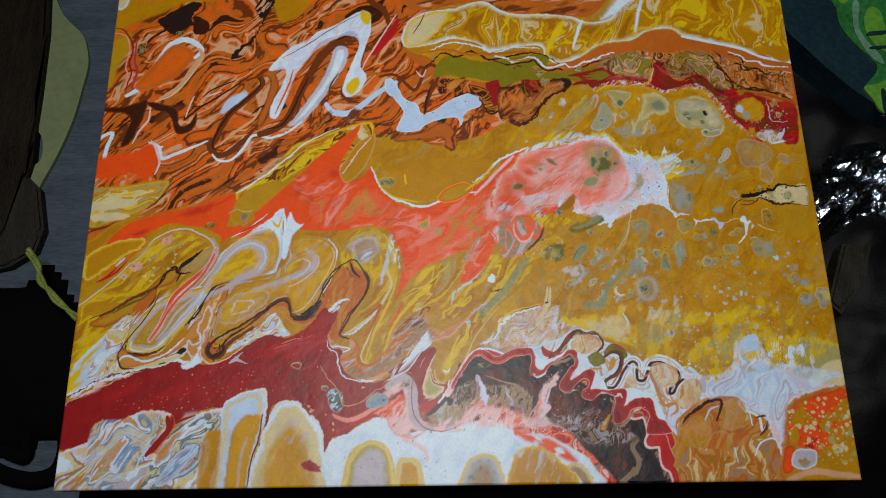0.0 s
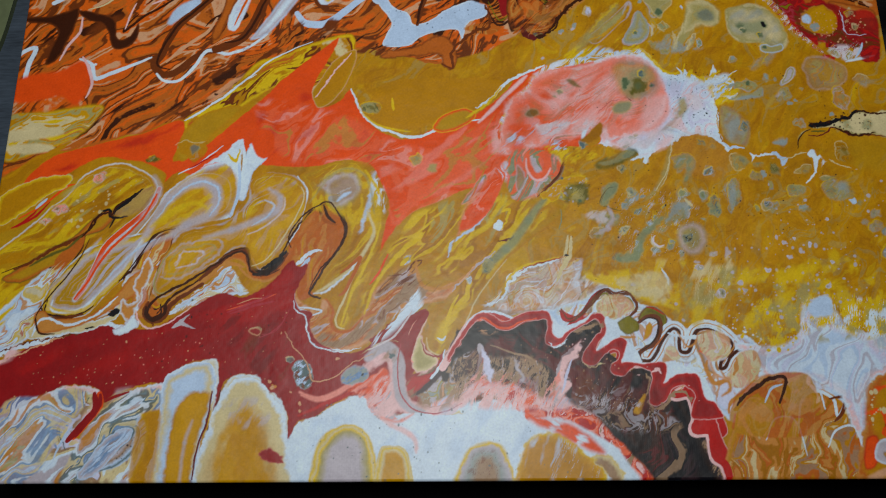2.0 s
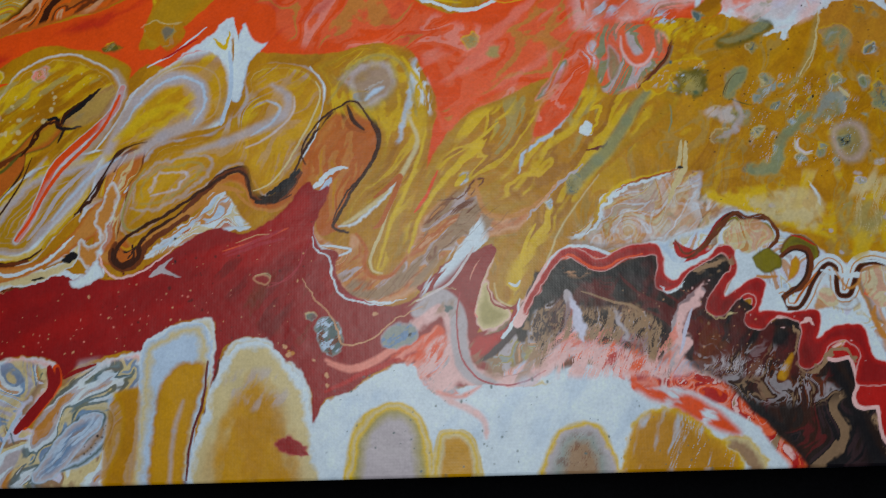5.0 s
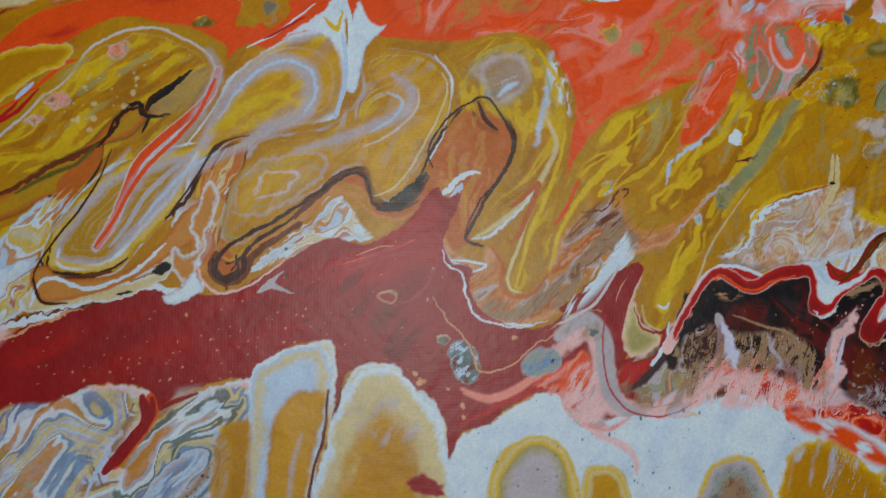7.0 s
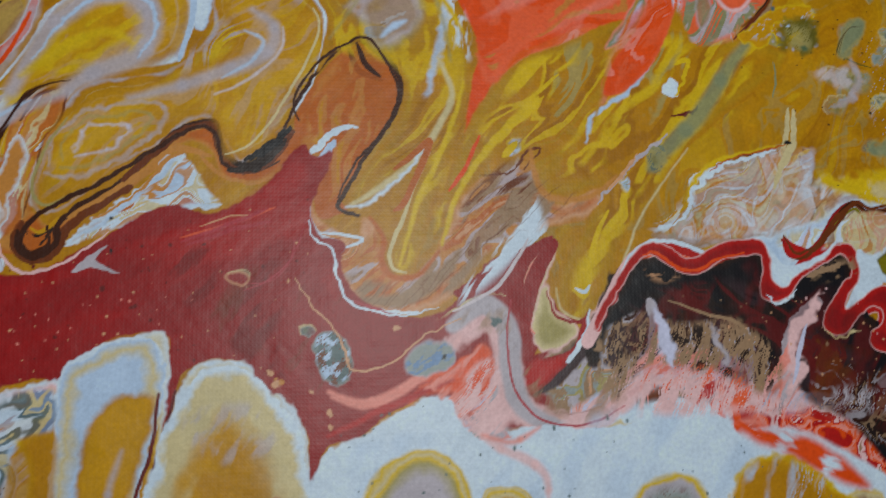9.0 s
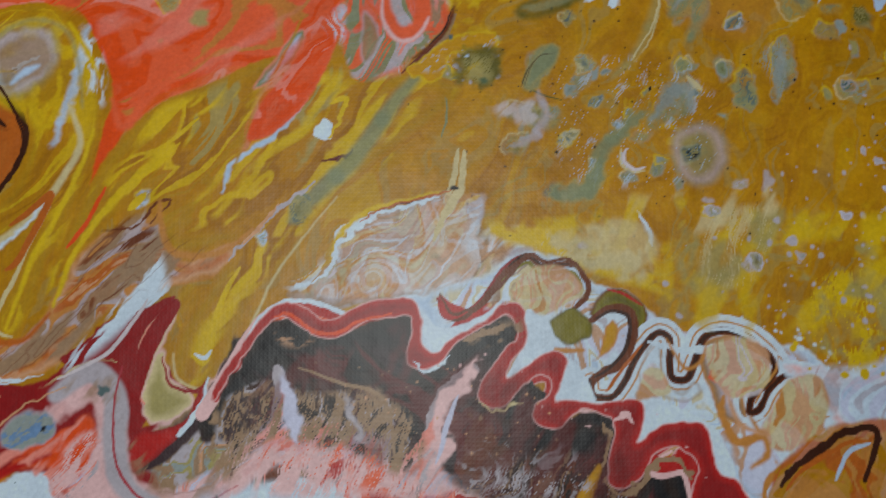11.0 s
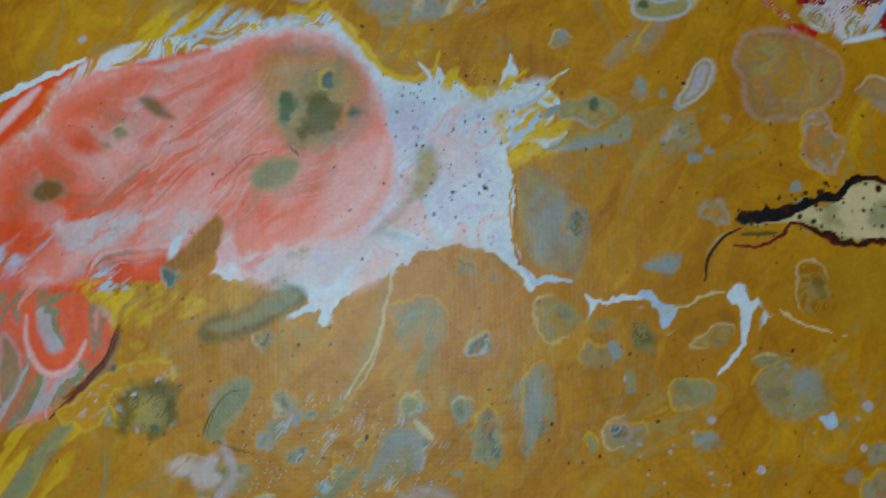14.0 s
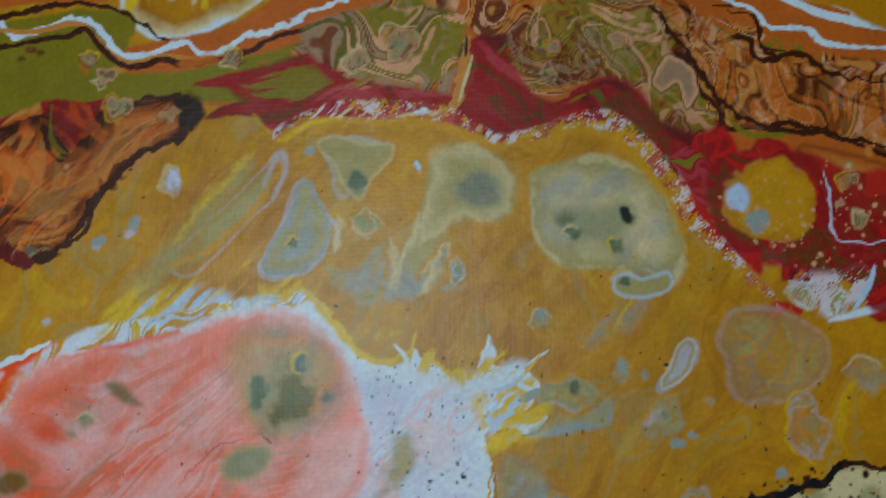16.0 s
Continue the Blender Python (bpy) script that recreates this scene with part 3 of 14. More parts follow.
marble([(217.8, 314.3), (219.5, 331), (231.6, 338.9), (254.1, 342.4), (275.9, 347), (297.2, 337), (342.1, 332.6), (372, 331.8), (384.1, 348), (398.5, 363.3), (507.2, 365.3), (502.3, 323.9), (500.4, 296.5), (460.5, 309), (416.8, 324.3), (385.5, 316.1), (346.4, 303.2), (331.4, 298.7), (317.4, 313), (280, 310.1), (253.8, 318.9)], ('honey', 'ochre', 'gold', 'ochre', 'yellow', 'ochre', 'cream', 'gold', 'ochre'), 26, 9, 70, swirl=8, seed=319, edge=4, alpha=0.85)
pool([(365.6, 333), (382.7, 355.9), (408.3, 373.7), (509.8, 381.4), (507.1, 353.7), (488.6, 356.4), (453.9, 355.3), (423.3, 352), (397.6, 353.9), (379.1, 339.8)], 'white', soft=2, fine=0.8)
vein([(389.4, 322.1), (392.6, 337.3), (397.5, 352.8)], 'white', 3, soft=0.8)
vein([(417.1, 334), (422.8, 346.8)], 'yellow', 3, soft=0.8)
vein([(440.1, 330.8), (444.3, 347.2)], 'yellow', 4, soft=1)
vein([(468.4, 335.1), (472.5, 349.5)], 'yellow', 3, soft=0.9)
vein([(404.5, 337), (410.3, 351.4)], 'cream', 3, soft=0.9)
vein([(275.5, 331.5), (281.1, 346.9)], 'yellow', 2)
vein([(288.1, 323), (296.3, 336)], 'yellow', 2)
vein([(322, 302.9), (328.3, 317.8), (336.4, 331.3)], 'yellow', 5, soft=1)
vein([(341.7, 308.3), (347, 323.3), (351, 332.4)], 'white', 3, soft=0.7)
pool([(217.4, 313.8), (219.5, 332.1), (233.3, 339.4), (249.8, 341.5), (243.1, 326.3), (230.2, 314)], 'yellow', (3, 'cream'), soft=1)
vein([(223, 322.8), (229, 332.8), (232.4, 341)], 'bark', 1)
pool([(319.7, 293.1), (346.1, 299.3), (363.8, 310.2), (385.2, 313.1), (398.6, 320.8), (416.6, 322.3), (423.6, 317.1), (439.9, 311.6), (464.2, 304.9), (502, 291.1), (500.7, 258.1), (474.6, 263), (454.7, 266.4), (439.1, 272.5), (423.4, 279.1), (377.7, 277), (336.6, 281.5)], 'rust', soft=0.5)
vein([(423.6, 317.1), (440, 312.6), (464.3, 305.9), (481.9, 297.5), (501.9, 293)], 'white', 2.6, tip=0.7)
vein([(433.3, 309.8), (463.6, 301), (482.9, 290.6), (501.2, 286.2)], 'rust', 2, tip=0.7)
vein([(458.5, 294.2), (478.5, 288.8), (501.8, 284.3)], 'blush', 1.2)
pool([(239, 286.5), (242.5, 298.2), (253.5, 304.3), (274.5, 298.3), (295.7, 301.2), (316.9, 303.6), (324.3, 299.9), (314.3, 285.9), (295, 283.5), (278.3, 282.1), (261.6, 285.4), (249.1, 287.7)], 'olive', soft=0.5)
vein([(233.1, 294.5), (245.1, 306), (255.6, 302.8), (266.3, 307.4), (279.7, 300.1), (295.8, 302.7), (317, 304.5), (331.2, 295.8)], 'bark', 2, fine=0.6)
vein([(236.6, 309.3), (253.7, 314.8), (270.7, 311.3), (283.2, 306), (298.2, 309.6), (317.2, 309)], 'white', 1.6, fine=0.6)
vein([(228.1, 306.5), (249.4, 308.9), (266.2, 304.5), (295.9, 305.6), (317.1, 306)], 'rust', 2.6, fine=0.5)
marble([(244.9, 285.4), (274.1, 281.7), (295, 282.6), (338.7, 282.9), (329.7, 270.6), (312.4, 256.8), (301.8, 248.7), (294.6, 253.5), (288.1, 266), (280.6, 253), (271.1, 249.5), (258.9, 253.5), (271.4, 259.3), (272.9, 268.3), (253, 273.6), (242.6, 272.9)], ('brown', 'rust', 'bark', 'rust', 'tan', 'brown', 'rust'), 22, 5, 40, swirl=7, seed=320, edge=1)
pool([(277.4, 280.6), (299.2, 284.9), (290.4, 273.1), (282.6, 261.4), (279.6, 271)], 'crimson', soft=0.3)
pool([(302.5, 283.8), (312.6, 284.5), (307.9, 274)], 'crimson', soft=0.3)
vein([(272, 268.3), (278.3, 255.8), (285.8, 258.5), (292.8, 270.6), (305, 275.1), (312.7, 263)], 'bark', 2, fine=0.3)
vein([(273.8, 271.1), (280, 258.6), (287.6, 265), (296.8, 276.3)], 'olive', 1)
vein([(295.8, 251.6), (310, 250.4), (319, 265.2), (336.4, 279.1)], 'bark', 1.6, fine=0.5)
vein([(272, 268.3), (274.1, 254.5), (265, 251.5), (252.5, 238.8), (252.3, 227.4), (246.3, 230.7)], 'brown', 2.4, fine=0.5)
# the same band from nearer by
vein([(284.5, 302.6), (292.2, 301.4), (296.1, 298.2), (302.5, 299.2), (311.4, 301.4), (316, 298.7), (318.6, 294.7), (323.1, 292.4), (330.7, 294.1), (334.6, 295.7), (339.7, 292.3), (344.8, 293.5), (348.7, 296.1), (355.1, 297.9), (364.1, 301.7), (371.9, 304.2)], 'white', 2, tip=0.6, fine=0.6)
vein([(292.2, 299.2), (299.9, 298.6), (310.2, 300.1), (314.7, 296.7), (317.9, 293.4), (323.1, 290.9), (330.8, 292.2), (338.4, 291.3), (346.1, 292.4)], 'tan', 2.2)
vein([(282, 300), (292.3, 295.6), (300, 296.5), (308.9, 297.4), (312.8, 298.6), (317.3, 293.4), (323.1, 290), (329.5, 291.5), (335.9, 290.5), (343.6, 291.3), (350, 293.1), (356.4, 296.2), (364.1, 298.4), (371.9, 300.9)], 'bark', 1.8, tip=0.6, fine=0.4)
pool([(287.3, 293.4), (300, 293.8), (307.7, 294.9), (314.1, 291.5), (315.4, 289.1), (323.1, 288.7), (335.9, 289.1), (348.7, 291.5), (358.9, 293.9), (364.1, 297.1), (374.4, 300.2), (382.2, 302.7), (391.2, 303.1), (394.9, 295.1), (393.4, 286), (388.2, 282.2), (374.2, 282.5), (364, 284), (358.9, 282.8), (351.2, 281.6), (341, 281.2), (330.8, 283.3), (324.4, 282.2), (314.3, 281.1), (305.3, 283.2), (299, 281.4), (287.6, 277.1)], 'olive', soft=0.6)
mottle([(312.8, 294.2), (346.1, 293.5), (364.1, 298.4), (374.4, 300.8), (364, 290.5), (348.7, 289.5), (330.8, 287.3), (314.2, 286.3)], 'rust', 7, 4, 10, cut=0.35, soft=0.25, seed=41)
marble([(358.9, 293.2), (374.4, 302.1), (396.4, 304.4), (395.9, 280.7), (374.2, 281.2), (364, 286.6)], ('clay', 'olive', 'rust', 'clay', 'brown', 'tan', 'olive', 'clay'), 12, 7, 50, swirl=7, seed=312)
mottle([(358.9, 294.5), (374.4, 302.1), (395.1, 303.1), (394.6, 280.7), (374.2, 281.2), (364, 286.6)], 'bark', 10, 2, 60, cut=0.8, soft=0.2, seed=43, alpha=0.8)
pool([(376.8, 286.3), (375.6, 291.6), (380.8, 296.1), (387.2, 296.6), (389, 291.3), (387.6, 284.8), (381.8, 282.3)], 'rust', (1, 'clay'), (4, 'tan'), soft=0.8)
vein([(391.2, 301.8), (392.6, 295.2), (391.5, 286)], 'crimson', 1.2)
pool([(395, 301.7), (408, 304.1), (428.7, 305), (441.5, 302.1), (451.7, 299.3), (465.8, 296.4), (479.6, 290.1), (493.2, 285.3), (498.4, 263.1), (491.9, 264.5), (481, 269.7), (470.8, 270.6), (461.9, 270.3), (456.3, 272.7), (450.4, 271.2), (443, 275.2), (436.9, 282.5), (430.6, 285.2), (425.4, 283.4), (417.6, 280.3), (407.4, 283.1), (410.9, 290.9), (407.8, 294.9), (402.6, 293), (398.7, 292.4)], 'rust', soft=0.6)
marble([(395.1, 303.1), (408, 304.1), (428.7, 305), (451.7, 299.3), (479.6, 290.1), (497.3, 283.9), (498.4, 263.1), (481, 269.7), (461.9, 270.3), (450.4, 271.2), (436.9, 282.5), (425.4, 283.4), (417.6, 280.3), (407.4, 283.1), (402.6, 293)], ('brown', 'clay', 'olive', 'rust', 'peach', 'brown', 'tan', 'rust', 'bark', 'rust', 'olive'), 13, 9, -25, swirl=8, seed=311)
mottle([(395.1, 303.1), (428.6, 302.4), (493, 281.4), (491.9, 264.5), (470.8, 270.6), (450.4, 271.2), (436.9, 282.5), (417.6, 280.3)], 'tan', 10, 5, -25, cut=0.9, soft=0.25, seed=45)
mottle([(408, 302.8), (451.8, 301.9), (453, 271.8), (436.9, 282.5), (417.6, 280.3), (407.4, 283.1)], 'olive', 9, 4, 30, cut=0.6, soft=0.2, seed=46)
cell(417.3, 291.4, 2.1, 2.0, 0, 'bark', (0.5, 'moss'), (1, 'clay'), (2.5, 'peach'), rough=0.3)
cell(427, 294.5, 2.9, 3.6, -20, 'bark', (0.5, 'moss'), (1, 'clay'), (2.5, 'peach'), rough=0.3)
cell(423.3, 297.9, 1.8, 1.3, 0, 'bark', (0.5, 'moss'), (1, 'clay'), (2.5, 'peach'), rough=0.3)
cell(416.5, 285.5, 2.8, 2.0, 0, 'bark', (0.5, 'moss'), (1, 'clay'), (2.5, 'peach'), rough=0.3)
cell(434.6, 289.7, 3.5, 3.8, 0, 'bark', (0.5, 'moss'), (1, 'clay'), (2.5, 'peach'), rough=0.3)
cell(443.8, 296.1, 3.4, 2.3, 0, 'bark', (0.5, 'moss'), (1, 'clay'), (2.5, 'peach'), rough=0.3)
cell(445.3, 284.9, 4.7, 5.2, 0, 'bark', (0.5, 'moss'), (1, 'clay'), (2.5, 'peach'), rough=0.3)
cell(433.6, 298.3, 1.8, 1.6, 0, 'bark', (0.5, 'moss'), (1, 'clay'), (2.5, 'peach'), rough=0.3)
cell(453.7, 286.1, 2.3, 3.1, 0, 'bark', (0.5, 'moss'), (1, 'clay'), (2.5, 'peach'), rough=0.3)
cell(428.1, 288.6, 1.6, 1.6, 0, 'bark', (0.5, 'moss'), (1, 'clay'), (2.5, 'peach'), rough=0.3)
pool([(450.2, 294), (463, 291.8), (466.6, 286.5), (475.7, 288.3), (484.3, 282.8), (496.9, 278.7), (498.7, 267), (483.7, 271.8), (470.9, 272.1), (460.7, 273.2), (455.8, 276.9), (452.2, 282.2)], 'tan', (2, 'rust'), soft=0.6)
marble([(450.2, 294), (463, 291.8), (475.7, 288.3), (496.9, 278.7), (496.1, 267), (470.9, 271.2), (455.8, 276.9)], ('brown', 'rust', 'tan', 'rust', 'peach', 'tan', 'rust', 'brown'), 9, 5, 75, swirl=4, seed=313)
vein([(444.1, 302.1), (451.7, 298.6), (453.3, 292), (463, 292.7), (465.3, 287.4), (474.4, 289.3), (481.8, 284.2), (488.2, 283.4), (497, 280.6)], 'bark', 1.6, tip=0.6, fine=0.4)
vein([(446.2, 290.2), (451.1, 286.1), (451.5, 280.9), (455.8, 276.3), (456.9, 272), (463.3, 272.2), (470.8, 270.6), (481, 269.7), (495.9, 263.2)], 'bark', 1.8, tip=0.6, fine=0.4)
vein([(444.4, 279.7), (449.3, 275.1), (455.1, 275.6)], 'moss', 1.6)
vein([(458.2, 273.6), (461.9, 270.3), (470.8, 269.9)], 'olive', 1.8)
vein([(455.7, 300.5), (464.6, 298.8), (466.2, 291.1), (471.9, 289.6)], 'bark', 1)
vein([(456.4, 302.5), (464.6, 299.3), (468.3, 295.6), (476, 294.6), (482.2, 291), (497.6, 289.1)], 'white', 1.5, tip=0.6, fine=0.6)
vein([(482.8, 300.6), (489.1, 297.2), (497.9, 294.4)], 'white', 1.7, fine=0.6)
pool([(477.7, 301.4), (484, 299.3), (497.9, 293.1), (498.7, 306.3), (476.7, 306.7)], 'ochre', soft=0.7)
vein([(471.6, 284.4), (477.9, 283), (484.1, 278.9), (496.6, 273.5)], 'brown', 1.2)
# the red fringe under it
pool([(336.5, 285.2), (346.1, 288), (356.3, 289.9), (364.1, 292.1), (369.2, 289.9), (370.4, 286.5), (374.2, 285.3), (369.1, 283.9), (358.9, 284.1), (347.4, 284.3)], 'crimson', soft=0.4)
pool([(339.7, 277.7), (346.1, 281), (358.9, 282.1), (369.1, 282.3), (381.9, 283.4), (389.5, 281.1), (394.5, 278.8), (392, 277.4), (381.8, 278.4), (374.1, 276.5), (363.9, 278), (358.8, 275.5), (355, 273), (352.4, 274.9), (351.8, 277.7), (346.1, 277.8)], 'wine', (1.2, 'crimson'), soft=0.4)
vein([(348.7, 281.7), (358.9, 282.8), (371.6, 281.5), (384.4, 279.9), (393.3, 278.7)], 'moss', 0.8)
pool([(394.8, 276.8), (397.8, 283.3), (398.9, 288.5), (400.3, 293.4), (403.9, 295), (405.9, 291.2), (408.4, 293.8), (411.6, 294.8), (410.4, 289.6), (406.2, 286.4), (405.8, 281.2), (410.5, 278.9), (418.8, 279.5), (425.4, 283.3), (434.4, 284.9), (439.4, 280.9), (445.5, 275.8), (451.8, 274.1), (455.9, 273.3), (454.9, 268.9), (459.3, 263.9), (457.4, 257.5), (454, 260.2), (452.3, 256.4), (449.6, 252.6), (447.6, 251.4), (447.3, 259), (443.8, 264.2), (437.6, 269.3), (430.1, 274.2), (419.9, 274.5), (413.6, 273.9), (408.4, 270.6), (404.6, 271.2), (402.7, 274.4), (396, 274.5)], 'crimson', soft=0.3, fine=0.5)
marble([(394.8, 276.8), (400.3, 293.4), (411.6, 294.8), (406.2, 286.4), (405.8, 281.2), (418.8, 279.5), (434.4, 284.9), (445.5, 275.8), (455.9, 273.3), (459.3, 263.9), (449.6, 252.6), (443.8, 264.2), (430.1, 274.2), (413.6, 273.9), (404.6, 271.2)], ('crimson', 'crimson', 'red', 'wine', 'crimson', 'moss', 'crimson'), 18, 6, -30, swirl=7, seed=315, edge=1)
vein([(408.3, 292.9), (405, 288.4), (403.3, 283.2), (407.3, 277.2), (414.9, 276.4), (425.3, 280.8)], 'olive', 1.5)
pool([(457.7, 262.7), (464.4, 269), (470.6, 267.3), (475.3, 259.7), (479.5, 255.8), (486.2, 249.9), (497.2, 245.3), (496.2, 229), (484.9, 228.9), (487.8, 239.2), (481.6, 237.8), (475.1, 234.2), (471.5, 236.4), (467.1, 237.7), (469.2, 244.6), (474.7, 249.5), (475.4, 257.2), (472.9, 262.3), (468, 265.7)], 'crimson', (1.5, 'red'), soft=0.5, fine=0.5)
marble([(459, 263.9), (464.3, 267.9), (470.6, 266.5), (475.3, 259.7), (486.1, 249.3), (497.2, 244), (496.2, 229.6), (485.5, 229.8), (487.8, 239.2), (475.2, 235), (468.4, 238.3), (474.7, 249.5), (475.2, 258.5)], ('crimson', 'red', 'wine', 'rust', 'crimson', 'brown', 'red', 'crimson'), 14, 6, -30, swirl=7, seed=324, edge=1)
cell(486.1, 248.7, 1.1, 1.1, 0, 'rust', (0.6, 'tan'))
cell(481.9, 253.2, 1.0, 1.0, 0, 'rust', (0.6, 'tan'))
cell(487.6, 242.3, 1.2, 1.2, 0, 'rust', (0.6, 'tan'))
cell(479.5, 244.4, 0.8, 0.8, 0, 'rust', (0.6, 'tan'))
cell(483.6, 239.2, 0.9, 0.9, 0, 'rust', (0.6, 'tan'))
pool([(446.9, 262.9), (449.8, 257.7), (455.8, 249.9), (461.8, 244.7), (462.8, 238.4), (459.1, 240.4), (451.9, 247.5), (447.6, 250.7)], 'red', soft=1, fine=0.8)
mottle([(454.6, 252.5), (467.2, 249.7), (469, 237), (481.1, 229.3), (463.6, 229.6), (456.7, 243.6)], 'red', 6, 4, 30, cut=0.35, soft=0.2, seed=48)
vein([(477.8, 258.4), (479.3, 252), (477.8, 246.9), (484.6, 244.9), (490.5, 242.9)], 'lavender', 0.5)
pool([(473.2, 267.5), (483.3, 266), (490.8, 263.3), (498.3, 260.5), (497.5, 249.1), (487.5, 250.6), (480.2, 255.8), (475.5, 262.3)], 'brown', (1, 'rust'), (3, 'tan'), soft=0.8)
cell(483.6, 260.6, 2.6, 2.9, 0, 'lichen', (1, 'cream'))
cell(485.6, 250.6, 1.5, 1.5, 0, 'rust', (0.7, 'tan'))
cell(481.4, 254.5, 1.0, 1.0, 0, 'rust', (0.7, 'tan'))
cell(488.4, 265.9, 1.3, 1.3, 0, 'rust', (0.7, 'tan'))
cell(476.8, 264.2, 1.2, 1.2, 0, 'rust', (0.7, 'tan'))
vein([(477.3, 228.1), (483.6, 229.2), (493.8, 231.5)], 'white', 2, soft=0.5)
specks([(469.5, 247.1), (489.9, 249.2), (489, 234.1), (469, 237)], 'peach', 60, 0.15, 0.5)
vein([(369, 276.7), (374.1, 279.2), (380.5, 276.5), (386.9, 277.3), (394.5, 278.2), (398.5, 283.3), (400.5, 288.5), (398.5, 293.7)], 'cream', 1.6, tip=0.5, fine=0.5)
vein([(394.5, 277.5), (397.9, 282), (399.6, 287.4)], 'yellow', 2)
cell(397.9, 291.1, 1.0, 2.6, 0, 'soot')
mottle([(358.8, 280.2), (394.6, 280.1), (395.7, 274.9), (374.1, 274), (356.3, 275.7)], 'white', 4, 2, 20, cut=0.75, soft=0.2, seed=49)
mottle([(404.5, 270.8), (420, 275.7), (430.2, 275.5), (442.6, 266.8), (447.3, 259), (446, 257.1), (435, 268.3), (419.9, 272.5)], 'white', 3, 1.6, -40, cut=0.5, soft=0.2, seed=50)
mottle([(442.7, 269.4), (448.7, 260.3), (456.8, 244.9), (467.5, 232.1), (463.7, 232.1), (453, 244.9), (446.9, 250.1)], 'blush', 3, 1.6, -50, cut=0.45, soft=0.2, seed=51)
vein([(350.6, 278.4), (356.3, 272.5), (363.9, 276.2), (374.1, 276)], 'yellow', 1.5, soft=0.6)
vein([(404.5, 270.2), (412.2, 271.3), (425, 274.3), (432.6, 272.8), (441.3, 265.6), (447.9, 256.5)], 'yellow', 1.3, soft=0.7, alpha=0.7, fine=0.6)
mottle([(402, 271.5), (419.9, 274.4), (430.1, 274.2), (443.8, 264.2), (448.4, 255.2), (444.8, 259.1), (432.5, 269.6), (414.7, 271.3)], 'yellow', 5, 2.4, -40, cut=0.2, soft=0.25, seed=53)
# brown hooks
pool([(285.2, 274.6), (295.3, 276.9), (300.3, 278.8), (305.4, 279.2), (306.5, 272.2), (310, 269.6), (314.3, 274), (318.7, 279.7), (325.7, 281.9), (333.3, 283.6), (337.4, 281.6), (338.7, 278), (332.1, 273), (325.8, 270.3), (318.3, 262.7), (312.1, 255.2), (305.3, 248), (298.4, 244.9), (294.3, 248.2), (292, 253.3), (285.8, 250.9)], 'bark', (1.4, 'brown'), (3.2, 'rust'), (7, 'tan'), soft=0.4, jit=1)
marble([(285.2, 272.6), (300.3, 276.8), (305.4, 278), (309.4, 267.6), (318.7, 278.4), (333.4, 282), (336.5, 279.3), (330.8, 273.6), (318.3, 263.6), (305.2, 249.3), (298.4, 246.9), (294.3, 249.5), (285.7, 252.2)], ('bark', 'brown', 'rust', 'tan', 'rust', 'brown', 'tan', 'rust'), 22, 7, 40, swirl=7, seed=314, edge=3)
cell(320, 279.9, 2.2, 1.5, 0, 'bark', (0.6, 'peach'))
cell(330.8, 279.2, 1.8, 1.3, 0, 'bark', (0.6, 'peach'))
cell(308.1, 267, 1.2, 1.0, 0, 'bark', (0.6, 'peach'))
pool([(306, 283.2), (311.7, 282.4), (317.4, 282.6), (313.7, 275.9), (310.6, 271.1), (307.8, 273.5), (305.9, 278.7)], 'crimson', soft=0.3)
vein([(305.3, 281.9), (305.2, 274.8), (308.7, 270.2), (311.8, 272.1), (316.8, 279.7)], 'olive', 1.2)
cell(302.1, 248.1, 3.8, 1.8, 0, 'wine')
pool([(292.9, 270.2), (297.9, 270.4), (302.1, 264.6), (305.7, 261.7), (311.9, 265.7), (315.9, 271.7), (320, 276.3), (324.7, 276.5), (322.2, 270.3), (317, 264), (310.7, 259), (305.8, 254.1), (300.7, 256.7), (296.8, 263.2)], 'rust', (1, 'tan'), soft=0.7, alpha=0.85)
vein([(290.3, 271.9), (297.8, 277), (302.8, 279), (304.2, 274), (305.8, 270.7), (308.8, 269.1), (312.1, 272.1), (314.1, 276.6), (318.3, 280.2), (326, 282.1), (333.6, 283.5)], 'bark', 2.6, tip=0.6, fine=0.5)
vein([(334.6, 282.6), (337.4, 278.7), (334.7, 274.7), (329.6, 272.2), (324.5, 269.8), (319.5, 265.3), (314.5, 259), (309.6, 252.7), (304.9, 247.8), (299.7, 245.4)], 'bark', 2.4, tip=0.5, fine=0.8)
pool([(332.1, 282.7), (336.5, 283.2), (339.7, 279.9), (337.8, 276.1), (334, 275.5), (332.7, 278.8)], 'bark', (1, 'soot'), soft=0.8, fine=0.6)
vein([(293.2, 253.3), (295.8, 248.2), (300.9, 245.6)], 'wine', 4, fine=0.8)
cell(320, 279.7, 2.8, 1.8, 15, 'brown', (0.7, 'peach'))
cell(331.1, 278.8, 1.8, 1.3, 0, 'brown', (0.7, 'peach'))
vein([(304.8, 276.7), (305.5, 272.2), (307.8, 269.3)], 'olive', 1.2, fine=0.4)
cell(300, 294.4, 1.2, 0.7, 0, 'bark', (0.5, 'brown'), (1, 'clay'))
cell(301.9, 294, 0.7, 0.7, 0, 'bark', (0.5, 'brown'), (1, 'clay'))
cell(297.5, 292.5, 0.7, 0.7, 0, 'bark', (0.5, 'brown'), (1, 'clay'))
cell(313.5, 292.2, 2.0, 1.8, 0, 'bark', (0.5, 'brown'), (1, 'clay'))
cell(316.7, 286.9, 1.8, 1.3, 0, 'bark', (0.5, 'brown'), (1, 'clay'))
